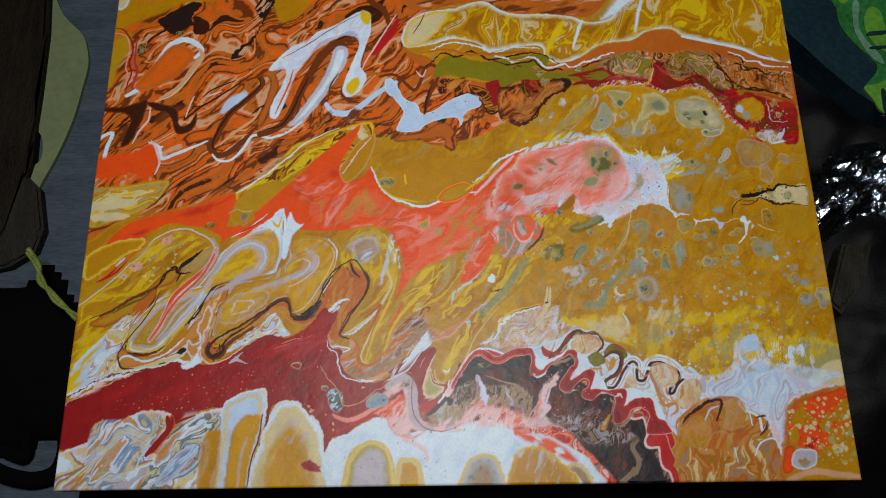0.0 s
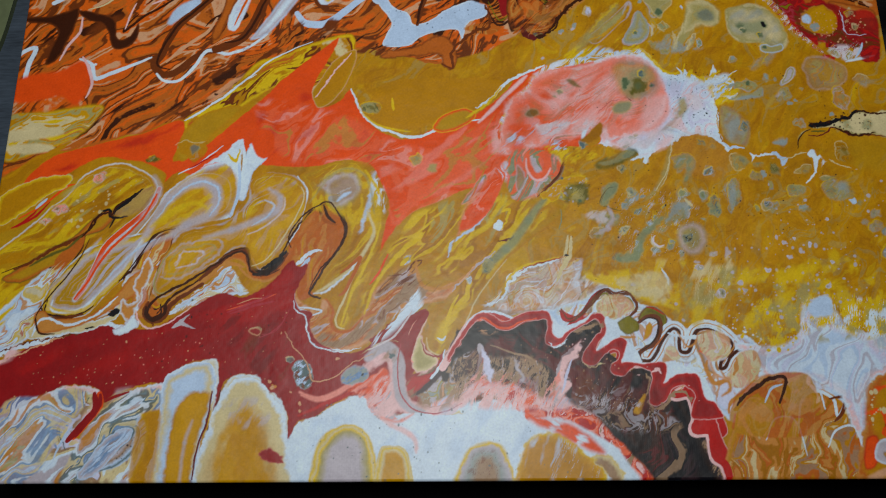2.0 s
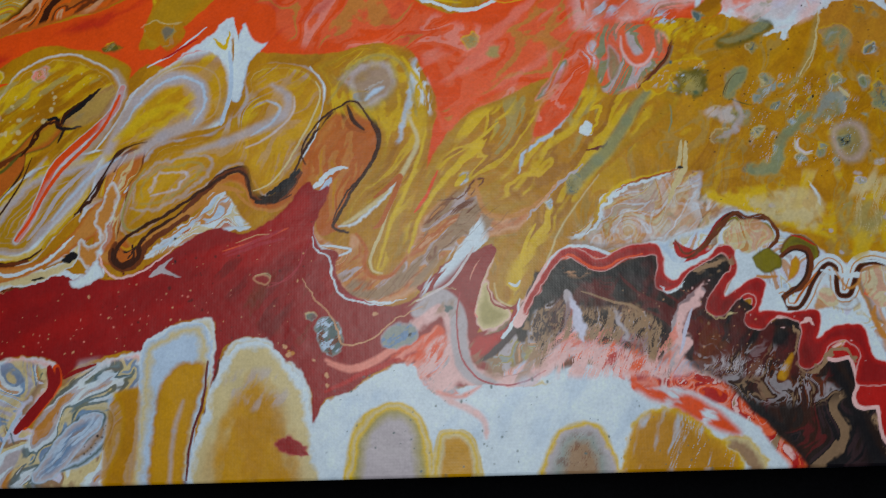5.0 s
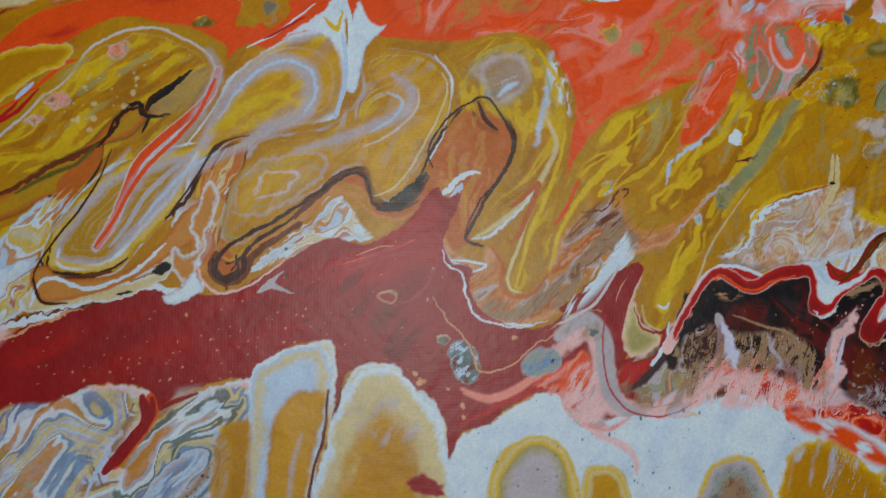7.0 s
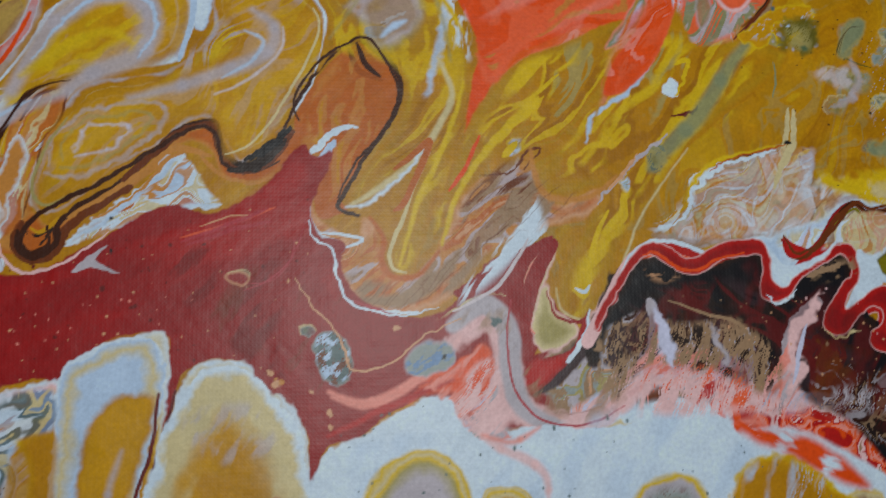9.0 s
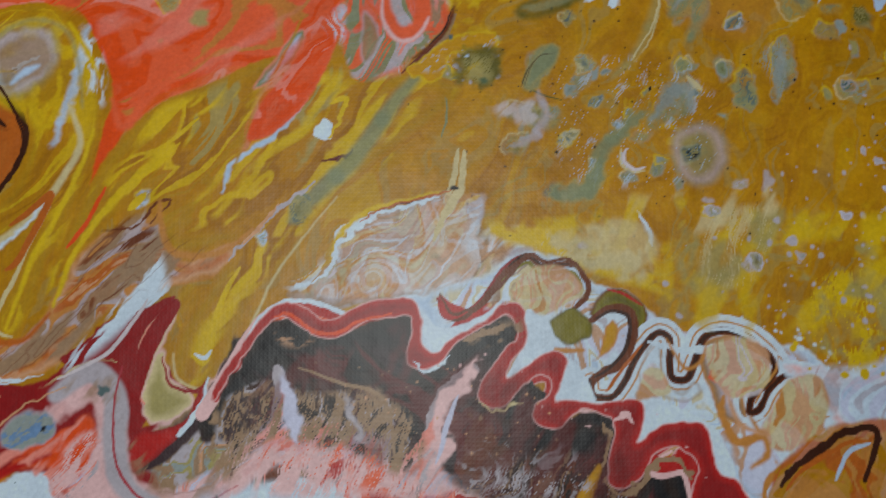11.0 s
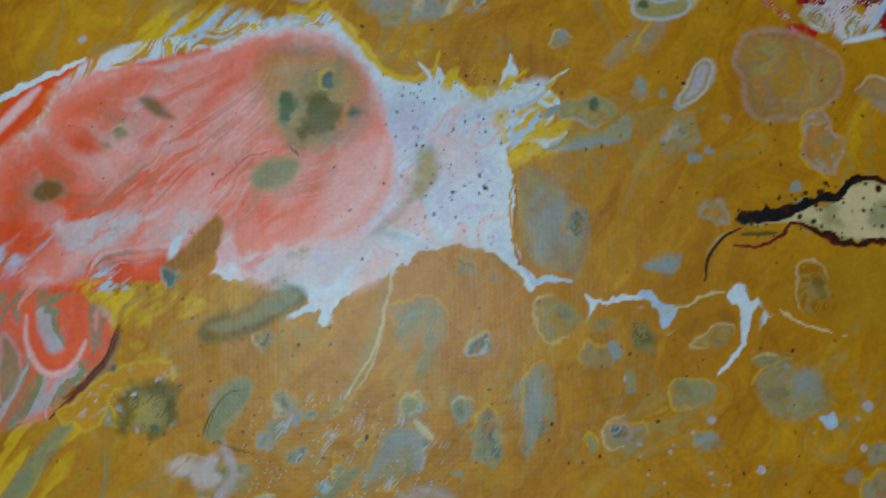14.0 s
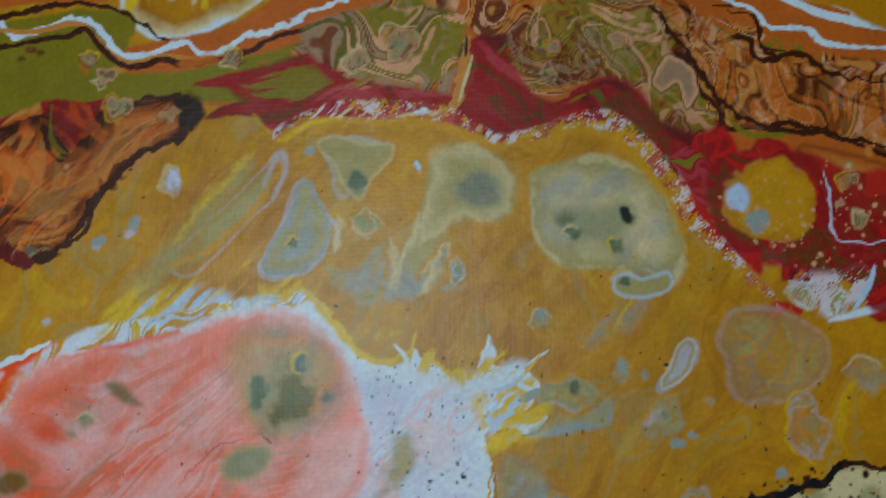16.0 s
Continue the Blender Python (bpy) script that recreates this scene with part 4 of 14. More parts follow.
cell(346.1, 290.2, 2.6, 1.3, 0, 'bark', (0.5, 'brown'), (1, 'clay'))
# pale cells in the ochre
pool([(412.6, 263.6), (419.6, 265.4), (427.3, 266.5), (434.8, 263.1), (442.2, 257.9), (445.8, 247.6), (444.5, 238.8), (437.5, 235.2), (430.6, 236.3), (432.1, 241.6), (426.4, 241.5), (418.9, 241.9), (414, 247), (412.3, 254.7)], 'lichen', (1.5, 'lichen'), (5, 'clay'), soft=0.7, jit=1.5)
marble([(413.8, 262.3), (427.3, 265.2), (440.9, 257.2), (444, 240.1), (432.6, 237.8), (426.4, 242.3), (415.2, 245.7)], ('lichen', 'clay', 'cream', 'sage', 'lichen', 'mustard', 'lichen'), 12, 8, 50, swirl=6, seed=318, edge=4, alpha=0.7)
mottle([(412.6, 263.6), (427.3, 266.5), (442.2, 257.9), (444.5, 238.8), (426.4, 241.5), (414, 247)], 'cream', 8, 5, 30, cut=0.5, soft=0.5, seed=60, alpha=0.7)
cell(425.4, 249.6, 5.9, 3.4, 10, 'sage', (1.5, 'slate'), soft=1.5, alpha=0.85)
cell(419.2, 250.7, 2.8, 2.3, 0, 'sage', (1.5, 'slate'), soft=1.5, alpha=0.85)
cell(433.4, 252.3, 2.0, 2.8, 0, 'sage', (0.8, 'ink'), soft=0.8)
cell(419.9, 253.5, 0.8, 0.8, 0, 'moss', soft=0.8)
cell(417.3, 250.1, 1.0, 1.0, 0, 'moss', soft=0.8)
cell(423, 251.3, 0.9, 0.9, 0, 'moss', soft=0.8)
cell(432.9, 245.4, 1.1, 1.1, 0, 'moss', soft=0.8)
cell(432.6, 238.3, 3.2, 2.2, 0, 'cream', (1.5, 'slate'), soft=1)
pool([(429.4, 237.2), (432.7, 240.3), (436.4, 239), (444.6, 240.1), (442.6, 237), (436.2, 234.5), (431.2, 234.7)], 'cream', soft=0.8, alpha=0.6)
pool([(390.5, 266.4), (398.2, 270.1), (405.7, 266.3), (408.3, 259.8), (405.6, 253.3), (399, 253.4), (393.9, 251.2), (388.8, 245), (381.1, 235.8), (383.1, 246.4), (388.4, 257.7)], 'lichen', soft=0.8)
mottle([(390.5, 266.4), (405.7, 266.3), (405.6, 253.3), (388.8, 245), (381.1, 235.8), (388.4, 257.7)], 'ochre', 9, 3, 60, cut=0.2, soft=0.4, seed=61)
cell(400.2, 259.4, 5.5, 5.0, 0, 'sage', (2, 'slate'), soft=2, alpha=0.85)
pool([(360, 263.1), (364, 258.2), (366.7, 251.8), (365.6, 245.2), (361.1, 241.3), (353.6, 241), (351.3, 244.3), (354.9, 250.8), (357.4, 258.3)], 'lavender', (1, 'clay'), (4, 'lichen'), soft=0.5)
cell(358.6, 248.8, 2.0, 2.0, 0, 'slate', soft=1)
vein([(366.5, 255.4), (368.7, 251.7), (368.2, 246.7)], 'lavender', 1.4)
vein([(355, 269.3), (356.8, 265.8), (354.9, 259.7), (348.6, 254.1), (343.5, 248.5), (337.3, 242.9), (332.9, 242.7), (331.6, 246.2), (336, 250.5), (342.3, 256.1), (348.6, 262.3), (355, 268.9)], 'lavender', 0.7, tip=0.8, soft=0.4, alpha=0.6)
vein([(353.7, 264.8), (349.9, 259.8), (343.5, 253.5), (337.3, 246.1)], 'lichen', 4, soft=1.2)
pool([(366.1, 269.4), (370.5, 272.2), (381, 270.2), (375.2, 266.3), (373.9, 260.5), (369.4, 258.7), (367.8, 263.2)], 'lavender', (1, 'lichen'), soft=0.6)
cell(372.4, 261.6, 2.0, 2.8, -20, 'slate', soft=1)
cell(386.6, 265.2, 1.0, 1.3, 0, 'lavender')
cell(374.8, 252.6, 3.0, 2.2, 0, 'lichen', (1, 'sage'))
cell(376.2, 244.3, 3.0, 1.5, 50, 'fog', (1, 'lichen'), alpha=0.7)
cell(368.6, 240.7, 2.5, 2.8, 0, 'fog', (1, 'lichen'), alpha=0.7)
cell(374.8, 236.5, 3.0, 2.0, 0, 'fog', (1, 'lichen'), alpha=0.7)
cell(390.6, 242.5, 1.8, 4.3, -30, 'fog', (1, 'lichen'), alpha=0.7)
cell(385.5, 237.5, 1.2, 3.8, -30, 'fog', (1, 'lichen'), alpha=0.7)
cell(381.2, 241.4, 1.3, 5.0, -20, 'fog', (1, 'lichen'), alpha=0.7)
cell(395, 241.1, 1.5, 2.5, 0, 'white', (0.8, 'sage'))
pool([(456.1, 231.7), (462.4, 232.2), (469.8, 229.5), (476.1, 224.4), (476.5, 218.2), (472.7, 213.3), (465, 210.4), (457.6, 210.6), (454, 213.7), (453.7, 219.9), (452.1, 224.9)], 'lavender', (1.2, 'clay'), (6, 'lichen'), soft=1, jit=1.5, alpha=0.6, broken=0.4)
marble([(457.3, 229.8), (468.5, 228.9), (475, 221.9), (471.5, 214), (460.1, 211.8), (454.9, 218.7)], ('ochre', 'clay', 'lichen', 'tan', 'clay', 'ochre', 'lichen'), 14, 7, 60, swirl=6, seed=323, edge=3, alpha=0.6)
cell(471, 204.8, 4.6, 5.8, 0, 'lavender', (1, 'clay'), (3, 'tan'), alpha=0.8)
cell(418, 213.8, 5.5, 3.4, 0, 'lavender', (1, 'sage'), (3, 'slate'), alpha=0.9)
cell(420.7, 214.2, 0.6, 0.6, 0, 'ink')
pool([(446.5, 225.6), (447.9, 221.3), (444.8, 217), (440.3, 213.8), (438.5, 214.7), (442.5, 220.2)], 'lavender', (1, 'fog'), soft=0.5)
cell(442.4, 218.3, 1.8, 2.0, 0, 'clay')
cell(440.7, 208.5, 2.8, 4.2, -20, 'fog', (1, 'lichen'), alpha=0.75)
cell(436.9, 205.3, 1.7, 1.7, 0, 'fog', (1, 'lichen'), alpha=0.75)
cell(430, 217.9, 1.8, 2.0, 0, 'fog', (1, 'lichen'), alpha=0.75)
cell(449.5, 211.1, 1.0, 1.0, 0, 'fog', (1, 'lichen'), alpha=0.75)
cell(413.5, 230.5, 1.8, 1.8, 0, 'fog', (1, 'lichen'), alpha=0.75)
cell(436.1, 217.8, 1.0, 1.0, 0, 'fog', (1, 'lichen'), alpha=0.75)
pool([(427.2, 212.5), (428, 208.8), (425.2, 206.8), (415.2, 204.8), (409, 204.7), (410.3, 206.3), (419, 207.7), (424, 210.1)], 'fog', soft=0.6)
cell(458, 256.9, 2.9, 3.6, 0, 'lavender', (1, 'white'))
cell(462.2, 250.8, 2.8, 3.0, 0, 'lavender', (1, 'fog'))
cell(468.2, 257.3, 5.8, 8.8, 10, 'clay', (2, 'honey'), alpha=0.8)
cell(466.6, 243.4, 2.3, 2.8, 0, 'lavender')
cell(472, 233.7, 2.8, 2.8, 0, 'white', (1, 'lichen'))
cell(478.8, 232.1, 3.8, 3.3, 0, 'white', (1, 'lichen'))
vein([(469, 237), (476.5, 236.9), (485.6, 240.5), (487.1, 234.1)], 'lavender', 1.4)
cell(331.2, 263.7, 2.2, 3.5, 0, 'lavender', (2, 'ochre'))
cell(322.9, 252.4, 1.0, 1.5, 0, 'lavender')
cell(315.4, 249.1, 0.9, 0.9, 0, 'lavender')
cell(304.9, 233.2, 1.0, 0.8, 0, 'lavender')
cell(433.5, 230.3, 7.5, 1.8, 50, 'fog', alpha=0.4, soft=1.5)
cell(425.9, 226.7, 5.0, 1.2, 50, 'fog', alpha=0.4, soft=1.5)
cell(485.3, 215.5, 5.0, 3.2, 0, 'fog', alpha=0.4, soft=1.5)
specks([(292.8, 272.5), (492.1, 268.4), (487.1, 189.9), (294.5, 194.1)], 'ink', 70, 0.15, 0.5)
# white star and pink cloud
pool([(318.9, 185.5), (312.5, 202.1), (306.1, 212.5), (303.4, 220.3), (307, 227.4), (315.8, 228), (324.6, 229.2), (337.3, 232.3), (345, 234.9), (356.5, 236.1), (361.7, 237.4), (368.1, 231.3), (374.4, 223.3), (381.4, 221.2), (384.7, 225.1), (387.2, 221.8), (393.6, 218.4), (398.8, 219), (402.3, 226.2), (403, 220.2), (407.9, 220.2), (411.1, 217.5), (412.3, 214.1), (407.6, 210.3), (414, 208.8), (408.7, 205.4), (401.6, 207.1), (400.8, 200.6), (402.2, 196.6), (401.1, 190.2), (402.1, 182.5), (405.7, 174.8), (413.9, 175.7), (413.3, 174.4), (407.5, 173.8), (403.8, 174.9), (400.1, 180), (395.1, 183.2), (387.6, 184.1), (380, 182.3), (374.8, 178), (369.8, 176.9), (363.5, 173.9), (360.4, 169), (358, 166.9), (357.3, 170.3), (349.8, 167.9), (354.8, 172.8), (347.4, 175.5), (342.4, 177.7), (336.9, 177.4), (335, 178.9), (330.1, 180.2)], 'white', (3, 'white'), (8, 'lilac'), wob=0.4, fine=0.7, soft=0.3)
# the orange river
pool([(12.8, 160.9), (26.7, 175.4), (53.6, 183.4), (76.9, 189.4), (97.1, 196.7), (99.5, 186.3), (95.2, 171.8), (109.7, 178.3), (120.9, 188.4), (132.2, 199), (143.6, 209.8), (153.2, 220.8), (163, 229.6), (175.7, 240.7), (186.1, 248.8), (180, 233.7), (173.8, 222.5), (171.7, 212.7), (176.8, 203.7), (187.9, 207.9), (194.2, 214.9), (200.1, 199.7), (212.2, 188.1), (228, 183.4), (247.8, 193.3), (263.8, 197.3), (280.8, 210.2), (290.9, 222.4), (309, 229.2), (333.3, 231.4), (335.3, 201), (333.8, 179.4), (314.2, 177.7), (306.2, 174.9), (298.2, 170.8), (282.5, 167), (270.5, 155.5), (260.8, 134.5), (256.2, 133), (258.7, 146.7), (251.1, 151), (235.7, 145.6), (224.1, 139.3), (217.3, 124.1), (212.1, 112.4), (214.6, 132.2), (217.2, 144.3), (210.5, 160.9), (204.5, 169.5), (188.9, 169.8), (173.3, 167.6), (157.6, 167.9), (143.7, 169.9), (147.6, 179.2), (141.2, 181), (133.6, 175.2), (122.3, 167), (110.8, 163), (98.9, 165), (91.5, 159.3), (84.5, 150.3), (85.3, 163.6), (70.6, 172.3), (54.5, 174.8), (36, 164.6), (23.9, 151.5), (17.6, 154.5)], 'orange', soft=0.5, wob=0.3)
marble([(139.6, 209.9), (188.1, 202.1), (235.9, 179.4), (279.8, 202.2), (312.8, 226), (336.5, 218.6), (330, 181.6), (290.5, 171.8), (258.6, 137.4), (220.3, 132.1), (208.5, 165.2), (157.5, 170.5)], ('orange', 'coral', 'orange', 'coral', 'pink', 'coral', 'orange', 'coral', 'tan', 'coral'), 34, 12, 38, swirl=11, seed=317, edge=5, alpha=0.85)
mottle([(212.3, 173.5), (292.2, 215.2), (333.1, 227.7), (329.8, 177.3), (290.5, 171.8), (262.5, 143.4), (228, 144.1)], 'pink', 24, 6, 35, cut=0.55, soft=0.4, seed=91, alpha=0.5)
mottle([(12.8, 160.9), (97.1, 196.7), (99.5, 186.3), (54.5, 174.8), (23.9, 151.5)], 'red', 20, 5, 25, cut=0.2, soft=0.5, seed=92, alpha=0.7)
mottle([(147.2, 218.6), (188, 204.3), (212.3, 173.5), (157.6, 168.4), (141, 183.6)], 'red', 18, 6, 40, cut=0.55, soft=0.5, seed=93, alpha=0.5)
pool([(196, 207.7), (204, 207.5), (211.9, 217.1), (228, 221.2), (252.2, 220.7), (276.4, 220.1), (284.2, 215.4), (271.9, 204.6), (251.9, 200.7), (241.9, 193.5), (230, 189.4), (216.9, 190.6), (208.1, 195.1), (200.9, 200.5)], 'ochre', soft=0.5)
vein([(194.2, 214.9), (200.1, 200.5), (208.2, 192.5), (216.9, 188), (230, 184.2), (243.8, 189.1), (256.6, 194), (267.7, 194.6)], 'white', 2, tip=0.5, fine=0.4)
vein([(200.9, 199.6), (212.2, 191.5), (228, 187.7)], 'yellow', 1.6, soft=0.5)
cell(206.4, 203.5, 5.2, 3.6, 0, 'lichen', (1, 'sage'), (2.5, 'moss'))
vein([(218.4, 201.4), (217.6, 209)], 'yellow', 2)
pool([(240.7, 190.9), (247.9, 198.6), (257.9, 201.9), (265.4, 199.1), (262.1, 193), (251.7, 188.1), (243.8, 187.4)], 'yellow', (0.8, 'orange'), (2.4, 'mustard'), soft=0.4)
vein([(265.9, 202.6), (274, 207.7), (282.3, 217.2), (290.5, 222), (304.9, 228.4)], 'white', 2.4, fine=0.5)
vein([(259.8, 196.1), (271.9, 204.6), (280.2, 215.5)], 'yellow', 2.4, soft=0.6, fine=0.5)
vein([(266.8, 192.9), (275.8, 202.3), (288.2, 215.3), (294.5, 221.9)], 'blush', 3, soft=0.7)
vein([(99.5, 196.7), (107.9, 201.8), (119.4, 211.2), (138.7, 225.6)], 'white', 1.2, fine=0.4)
pool([(99, 188), (108.1, 199.6), (123.7, 205.8), (131.9, 203.4), (120.6, 191.9), (109.6, 179.2), (101.5, 171.7), (97.2, 176)], 'ochre', (2, 'mustard'), soft=0.5)
pool([(171.7, 213.6), (177.4, 224.7), (185.2, 235), (196.2, 240.2), (193.6, 224.3), (184.7, 208.8), (176, 203.7)], 'peach', (0.8, 'mustard'), (2, 'ochre'), soft=0.4)
vein([(173.8, 210), (181.5, 222.3), (193.3, 238)], 'blush', 1.2, fine=0.5)
vein([(17.6, 154.5), (25.2, 162.3), (34.5, 160.5), (23.9, 151.5)], 'ochre', 3)
vein([(0.4, 127.5), (16.1, 136.9), (29.8, 151.4), (44.2, 161.9), (55.5, 166.3)], 'red', 3, tip=0.5)
cell(295.3, 198.6, 2.4, 1.7, 0, 'clay', alpha=0.6, soft=1)
cell(303, 185.8, 2.2, 1.2, 0, 'clay', alpha=0.6, soft=1)
cell(312.5, 198.3, 2.0, 1.1, 0, 'clay', alpha=0.6, soft=1)
cell(232.2, 171, 3.1, 3.1, 0, 'lichen', soft=0.8, alpha=0.8)
cell(239.9, 166.2, 2.6, 2.6, 0, 'lichen', soft=0.8, alpha=0.8)
cell(297, 171.2, 4.4, 3.1, 0, 'lichen', soft=0.8, alpha=0.8)
cell(84, 173.4, 3.5, 1.8, 0, 'moss', soft=0.8)
pool([(302.8, 192.1), (303.7, 207.3), (303.5, 214.4), (305.9, 219.6), (315.8, 225.3), (324.6, 227.2), (337.3, 230.4), (345, 233.2), (356.5, 234.4), (361.6, 231.4), (366.7, 225.8), (369.8, 219.4), (371.4, 210.8), (374.1, 206.9), (371.7, 201.1), (369.4, 190.8), (363.7, 185.2), (354.9, 184.5), (344.9, 183.1), (338.1, 182), (336.3, 180.1), (335, 185.2), (330, 186.5), (322.6, 184.2), (312.8, 183.1)], 'blush', (2, 'pink'), (6, 'coral'), soft=2.6, jit=3, fine=0.6)
marble([(273.5, 192.7), (295, 210.1), (305.9, 218.3), (324.7, 225.9), (345, 232.3), (361.6, 230.1), (368, 223.4), (370.3, 210.8), (371.5, 201.1), (367.5, 189.6), (354.9, 184.8), (338.1, 182.6), (322.6, 184.8), (306.8, 179.5), (274.3, 172.8)], ('coral', 'pink', 'tan', 'coral', 'blush', 'pink', 'clay', 'coral', 'pink', 'blush', 'coral'), 24, 10, 35, swirl=10, seed=316, edge=7, alpha=0.75)
pool([(283.3, 190), (290.2, 202.5), (302.3, 212.5), (312.4, 208.5), (317.5, 198.2), (312.8, 185.6), (300.7, 178.4), (283.7, 177.5)], 'orange', soft=9, alpha=0.45)
mottle([(278.3, 193.8), (301, 214.5), (315.9, 221.4), (324.9, 201.9), (306.8, 179.5), (279, 175.2)], 'orange', 20, 9, 35, cut=0.45, soft=0.5, seed=71, alpha=0.7)
mottle([(312.5, 202.1), (370.3, 207.6), (369.4, 188.3), (338.1, 182), (312.7, 186.9)], 'blush', 20, 5, 35, cut=0.2, soft=0.45, seed=72, alpha=0.8)
pool([(342.4, 225), (352.6, 229.5), (361.6, 228.7), (366, 222.1), (367.8, 214.1), (361.4, 207.7), (353.8, 205.9), (348.7, 209.9), (343.7, 214.5)], 'tan', (3, 'lichen'), soft=2.5, alpha=0.75)
cell(350.8, 215.7, 2.2, 4.2, 0, 'slate', (1.5, 'moss'), soft=1)
cell(358.3, 215.8, 3.2, 4.8, -10, 'moss', soft=1.2)
cell(359, 221.5, 1.8, 2.2, 0, 'sage', (1, 'moss'), soft=1)
cell(365.5, 214.7, 3.4, 1.6, 0, 'sage', (1, 'moss'), soft=1)
cell(355.1, 209.8, 3.8, 2.0, 10, 'sage', (1, 'moss'), soft=1)
cell(348.1, 200.4, 5.0, 3.8, 15, 'lichen', (2, 'sage'), soft=1.2, alpha=0.85)
cell(359.4, 194.8, 5.0, 2.0, 40, 'tan', soft=2, alpha=0.7)
cell(322.3, 216.1, 3.2, 1.8, -40, 'clay', (1, 'lichen'), soft=1.2, alpha=0.8)
cell(299, 197.2, 4.2, 2.2, 10, 'clay', (1, 'lichen'), soft=1.2, alpha=0.8)
cell(312.3, 209.8, 3.3, 1.8, 0, 'clay', (1, 'lichen'), soft=1.2, alpha=0.8)
cell(380.9, 198.3, 3.1, 6.0, -20, 'fog', (1.5, 'lichen'), soft=1)
cell(382.7, 202.8, 1.8, 2.8, 0, 'sage', soft=1)
vein([(380.2, 193.2), (375, 188.2), (369.9, 184.5)], 'lichen', 4, soft=1.5, alpha=0.6)
pool([(385.6, 207.3), (392, 208.5), (393.1, 202), (388, 200.8)], 'blush', soft=2, alpha=0.7)
mottle([(337.5, 183.9), (372.5, 188.2), (374.8, 178), (357.3, 170.9), (337.5, 177.6)], 'blush', 10, 4, 30, cut=0, soft=0.5, seed=73, alpha=0.8)
cell(351.8, 182.3, 1.8, 1.0, 0, 'sage', soft=0.6)
marble([(278.8, 181.3), (295.7, 184.7), (312.7, 189.4), (325, 198), (334.9, 201.7), (337.4, 191.4), (327.6, 185.3), (312.9, 179.4), (295.9, 176), (279.1, 172.7)], ('coral', 'pink', 'lavender', 'coral', 'blush', 'clay', 'pink', 'orange', 'lilac'), 26, 6, 38, swirl=8, seed=371, edge=4, alpha=0.8)
marble([(341.1, 223.7), (352.6, 228.8), (362.9, 227.4), (367.8, 215.4), (362.7, 207.7), (355, 205.2), (346.2, 210.5)], ('tan', 'lichen', 'clay', 'sage', 'tan', 'lichen', 'coral'), 14, 8, 50, swirl=7, seed=372, edge=4, alpha=0.7)
cell(350.8, 215.7, 2.1, 4.0, 0, 'sage', (0.8, 'slate'), soft=1)
cell(358.3, 215.6, 3.0, 4.3, -10, 'moss', soft=1.2)
cell(365.5, 214.7, 3.1, 1.4, 0, 'sage', (1, 'slate'), soft=0.8)
# yellow flames over the pink
mottle([(280.4, 202.6), (294.8, 215.2), (307, 228.1), (315.7, 233.3), (327.1, 239.8), (339.8, 243.7), (363, 238.1), (357.8, 234.8), (345, 234.9), (324.6, 229.2), (307, 226.8), (294.9, 211.3)], 'yellow', 18, 3, 42, cut=-0.1, soft=0.3, seed=74)
mottle([(280.5, 198.8), (294.8, 215.2), (307, 228.1), (315.7, 233.3), (327.1, 239.8), (339.8, 241), (347.5, 235.6), (324.6, 228.5), (307.1, 224.1), (295, 210.1)], 'ice', 16, 2.5, 42, cut=0.25, soft=0.2, seed=75)
marble([(278.2, 195.1), (287.6, 207), (294.8, 217.2), (300.8, 224.9), (308.2, 230), (317, 233), (327.1, 234.2), (339.8, 236.5), (357.8, 238.9), (363.6, 236.7), (357.8, 234.7), (345, 234), (337.3, 231.7), (324.6, 228.5), (315.8, 226.7), (307.1, 223.9), (300.9, 218.8), (293.7, 209.4), (287.9, 200), (280.8, 191.3)], ('white', 'ice', 'yellow', 'white', 'gold', 'ice', 'white', 'yellow', 'ochre'), 16, 5, 38, swirl=8, seed=322, edge=1.2, alpha=0.9)
mottle([(287.6, 208.9), (300.7, 226.8), (316.9, 238.6), (339.8, 246.4), (365.6, 243.5), (357.8, 235.5), (324.6, 230.5), (300.9, 221.6)], 'yellow', 16, 3, 42, cut=0.35, soft=0.25, seed=78)
vein([(360.4, 238.8), (365.5, 232.7), (373.1, 223.9), (381.4, 221.9)], 'yellow', 2, soft=0.7, fine=0.5)
vein([(387.3, 223.1), (392.3, 219.1), (398.8, 219), (401.6, 225.6)], 'yellow', 1.6, soft=0.5, fine=0.5)
mottle([(375.6, 220.6), (383.4, 223.2), (388.5, 219.1), (401.4, 220.3), (411.7, 217.5), (408.8, 209.6), (399.8, 208.4), (388.3, 213.8)], 'white', 5, 2, 50, cut=0.2, soft=0.2, seed=79)
mottle([(374.4, 227.3), (388.6, 225.7), (401.7, 226.9), (411.8, 220.1), (414, 208.2), (401, 207.1), (394.8, 215.1), (385.8, 217.8)], 'yellow', 7, 2, 50, cut=0.35, soft=0.2, seed=76)
mottle([(396.2, 219), (414.4, 220.1), (413.9, 205.6), (400.8, 200.6), (397.2, 208.4)], 'yellow', 6, 3, 20, cut=0.2, soft=0.2, seed=77)
vein([(409.2, 220.2), (414.6, 223.4)], 'white', 0.7)
vein([(405.2, 217.6), (412.3, 214.1)], 'white', 1.4)
vein([(407, 212.9), (412.9, 214.8)], 'fog', 2.5)
vein([(401.1, 200.6), (402.1, 192.8), (401.3, 183.8), (403.8, 177.4)], 'honey', 1, fine=0.5)
specks([(368, 224.7), (401.5, 221.6), (402.7, 182.5), (374.8, 178), (367.4, 185.8)], 'ink', 90, 0.12, 0.5)
cell(387.7, 195.6, 0.5, 0.5, 0, 'ink', soft=0.3)
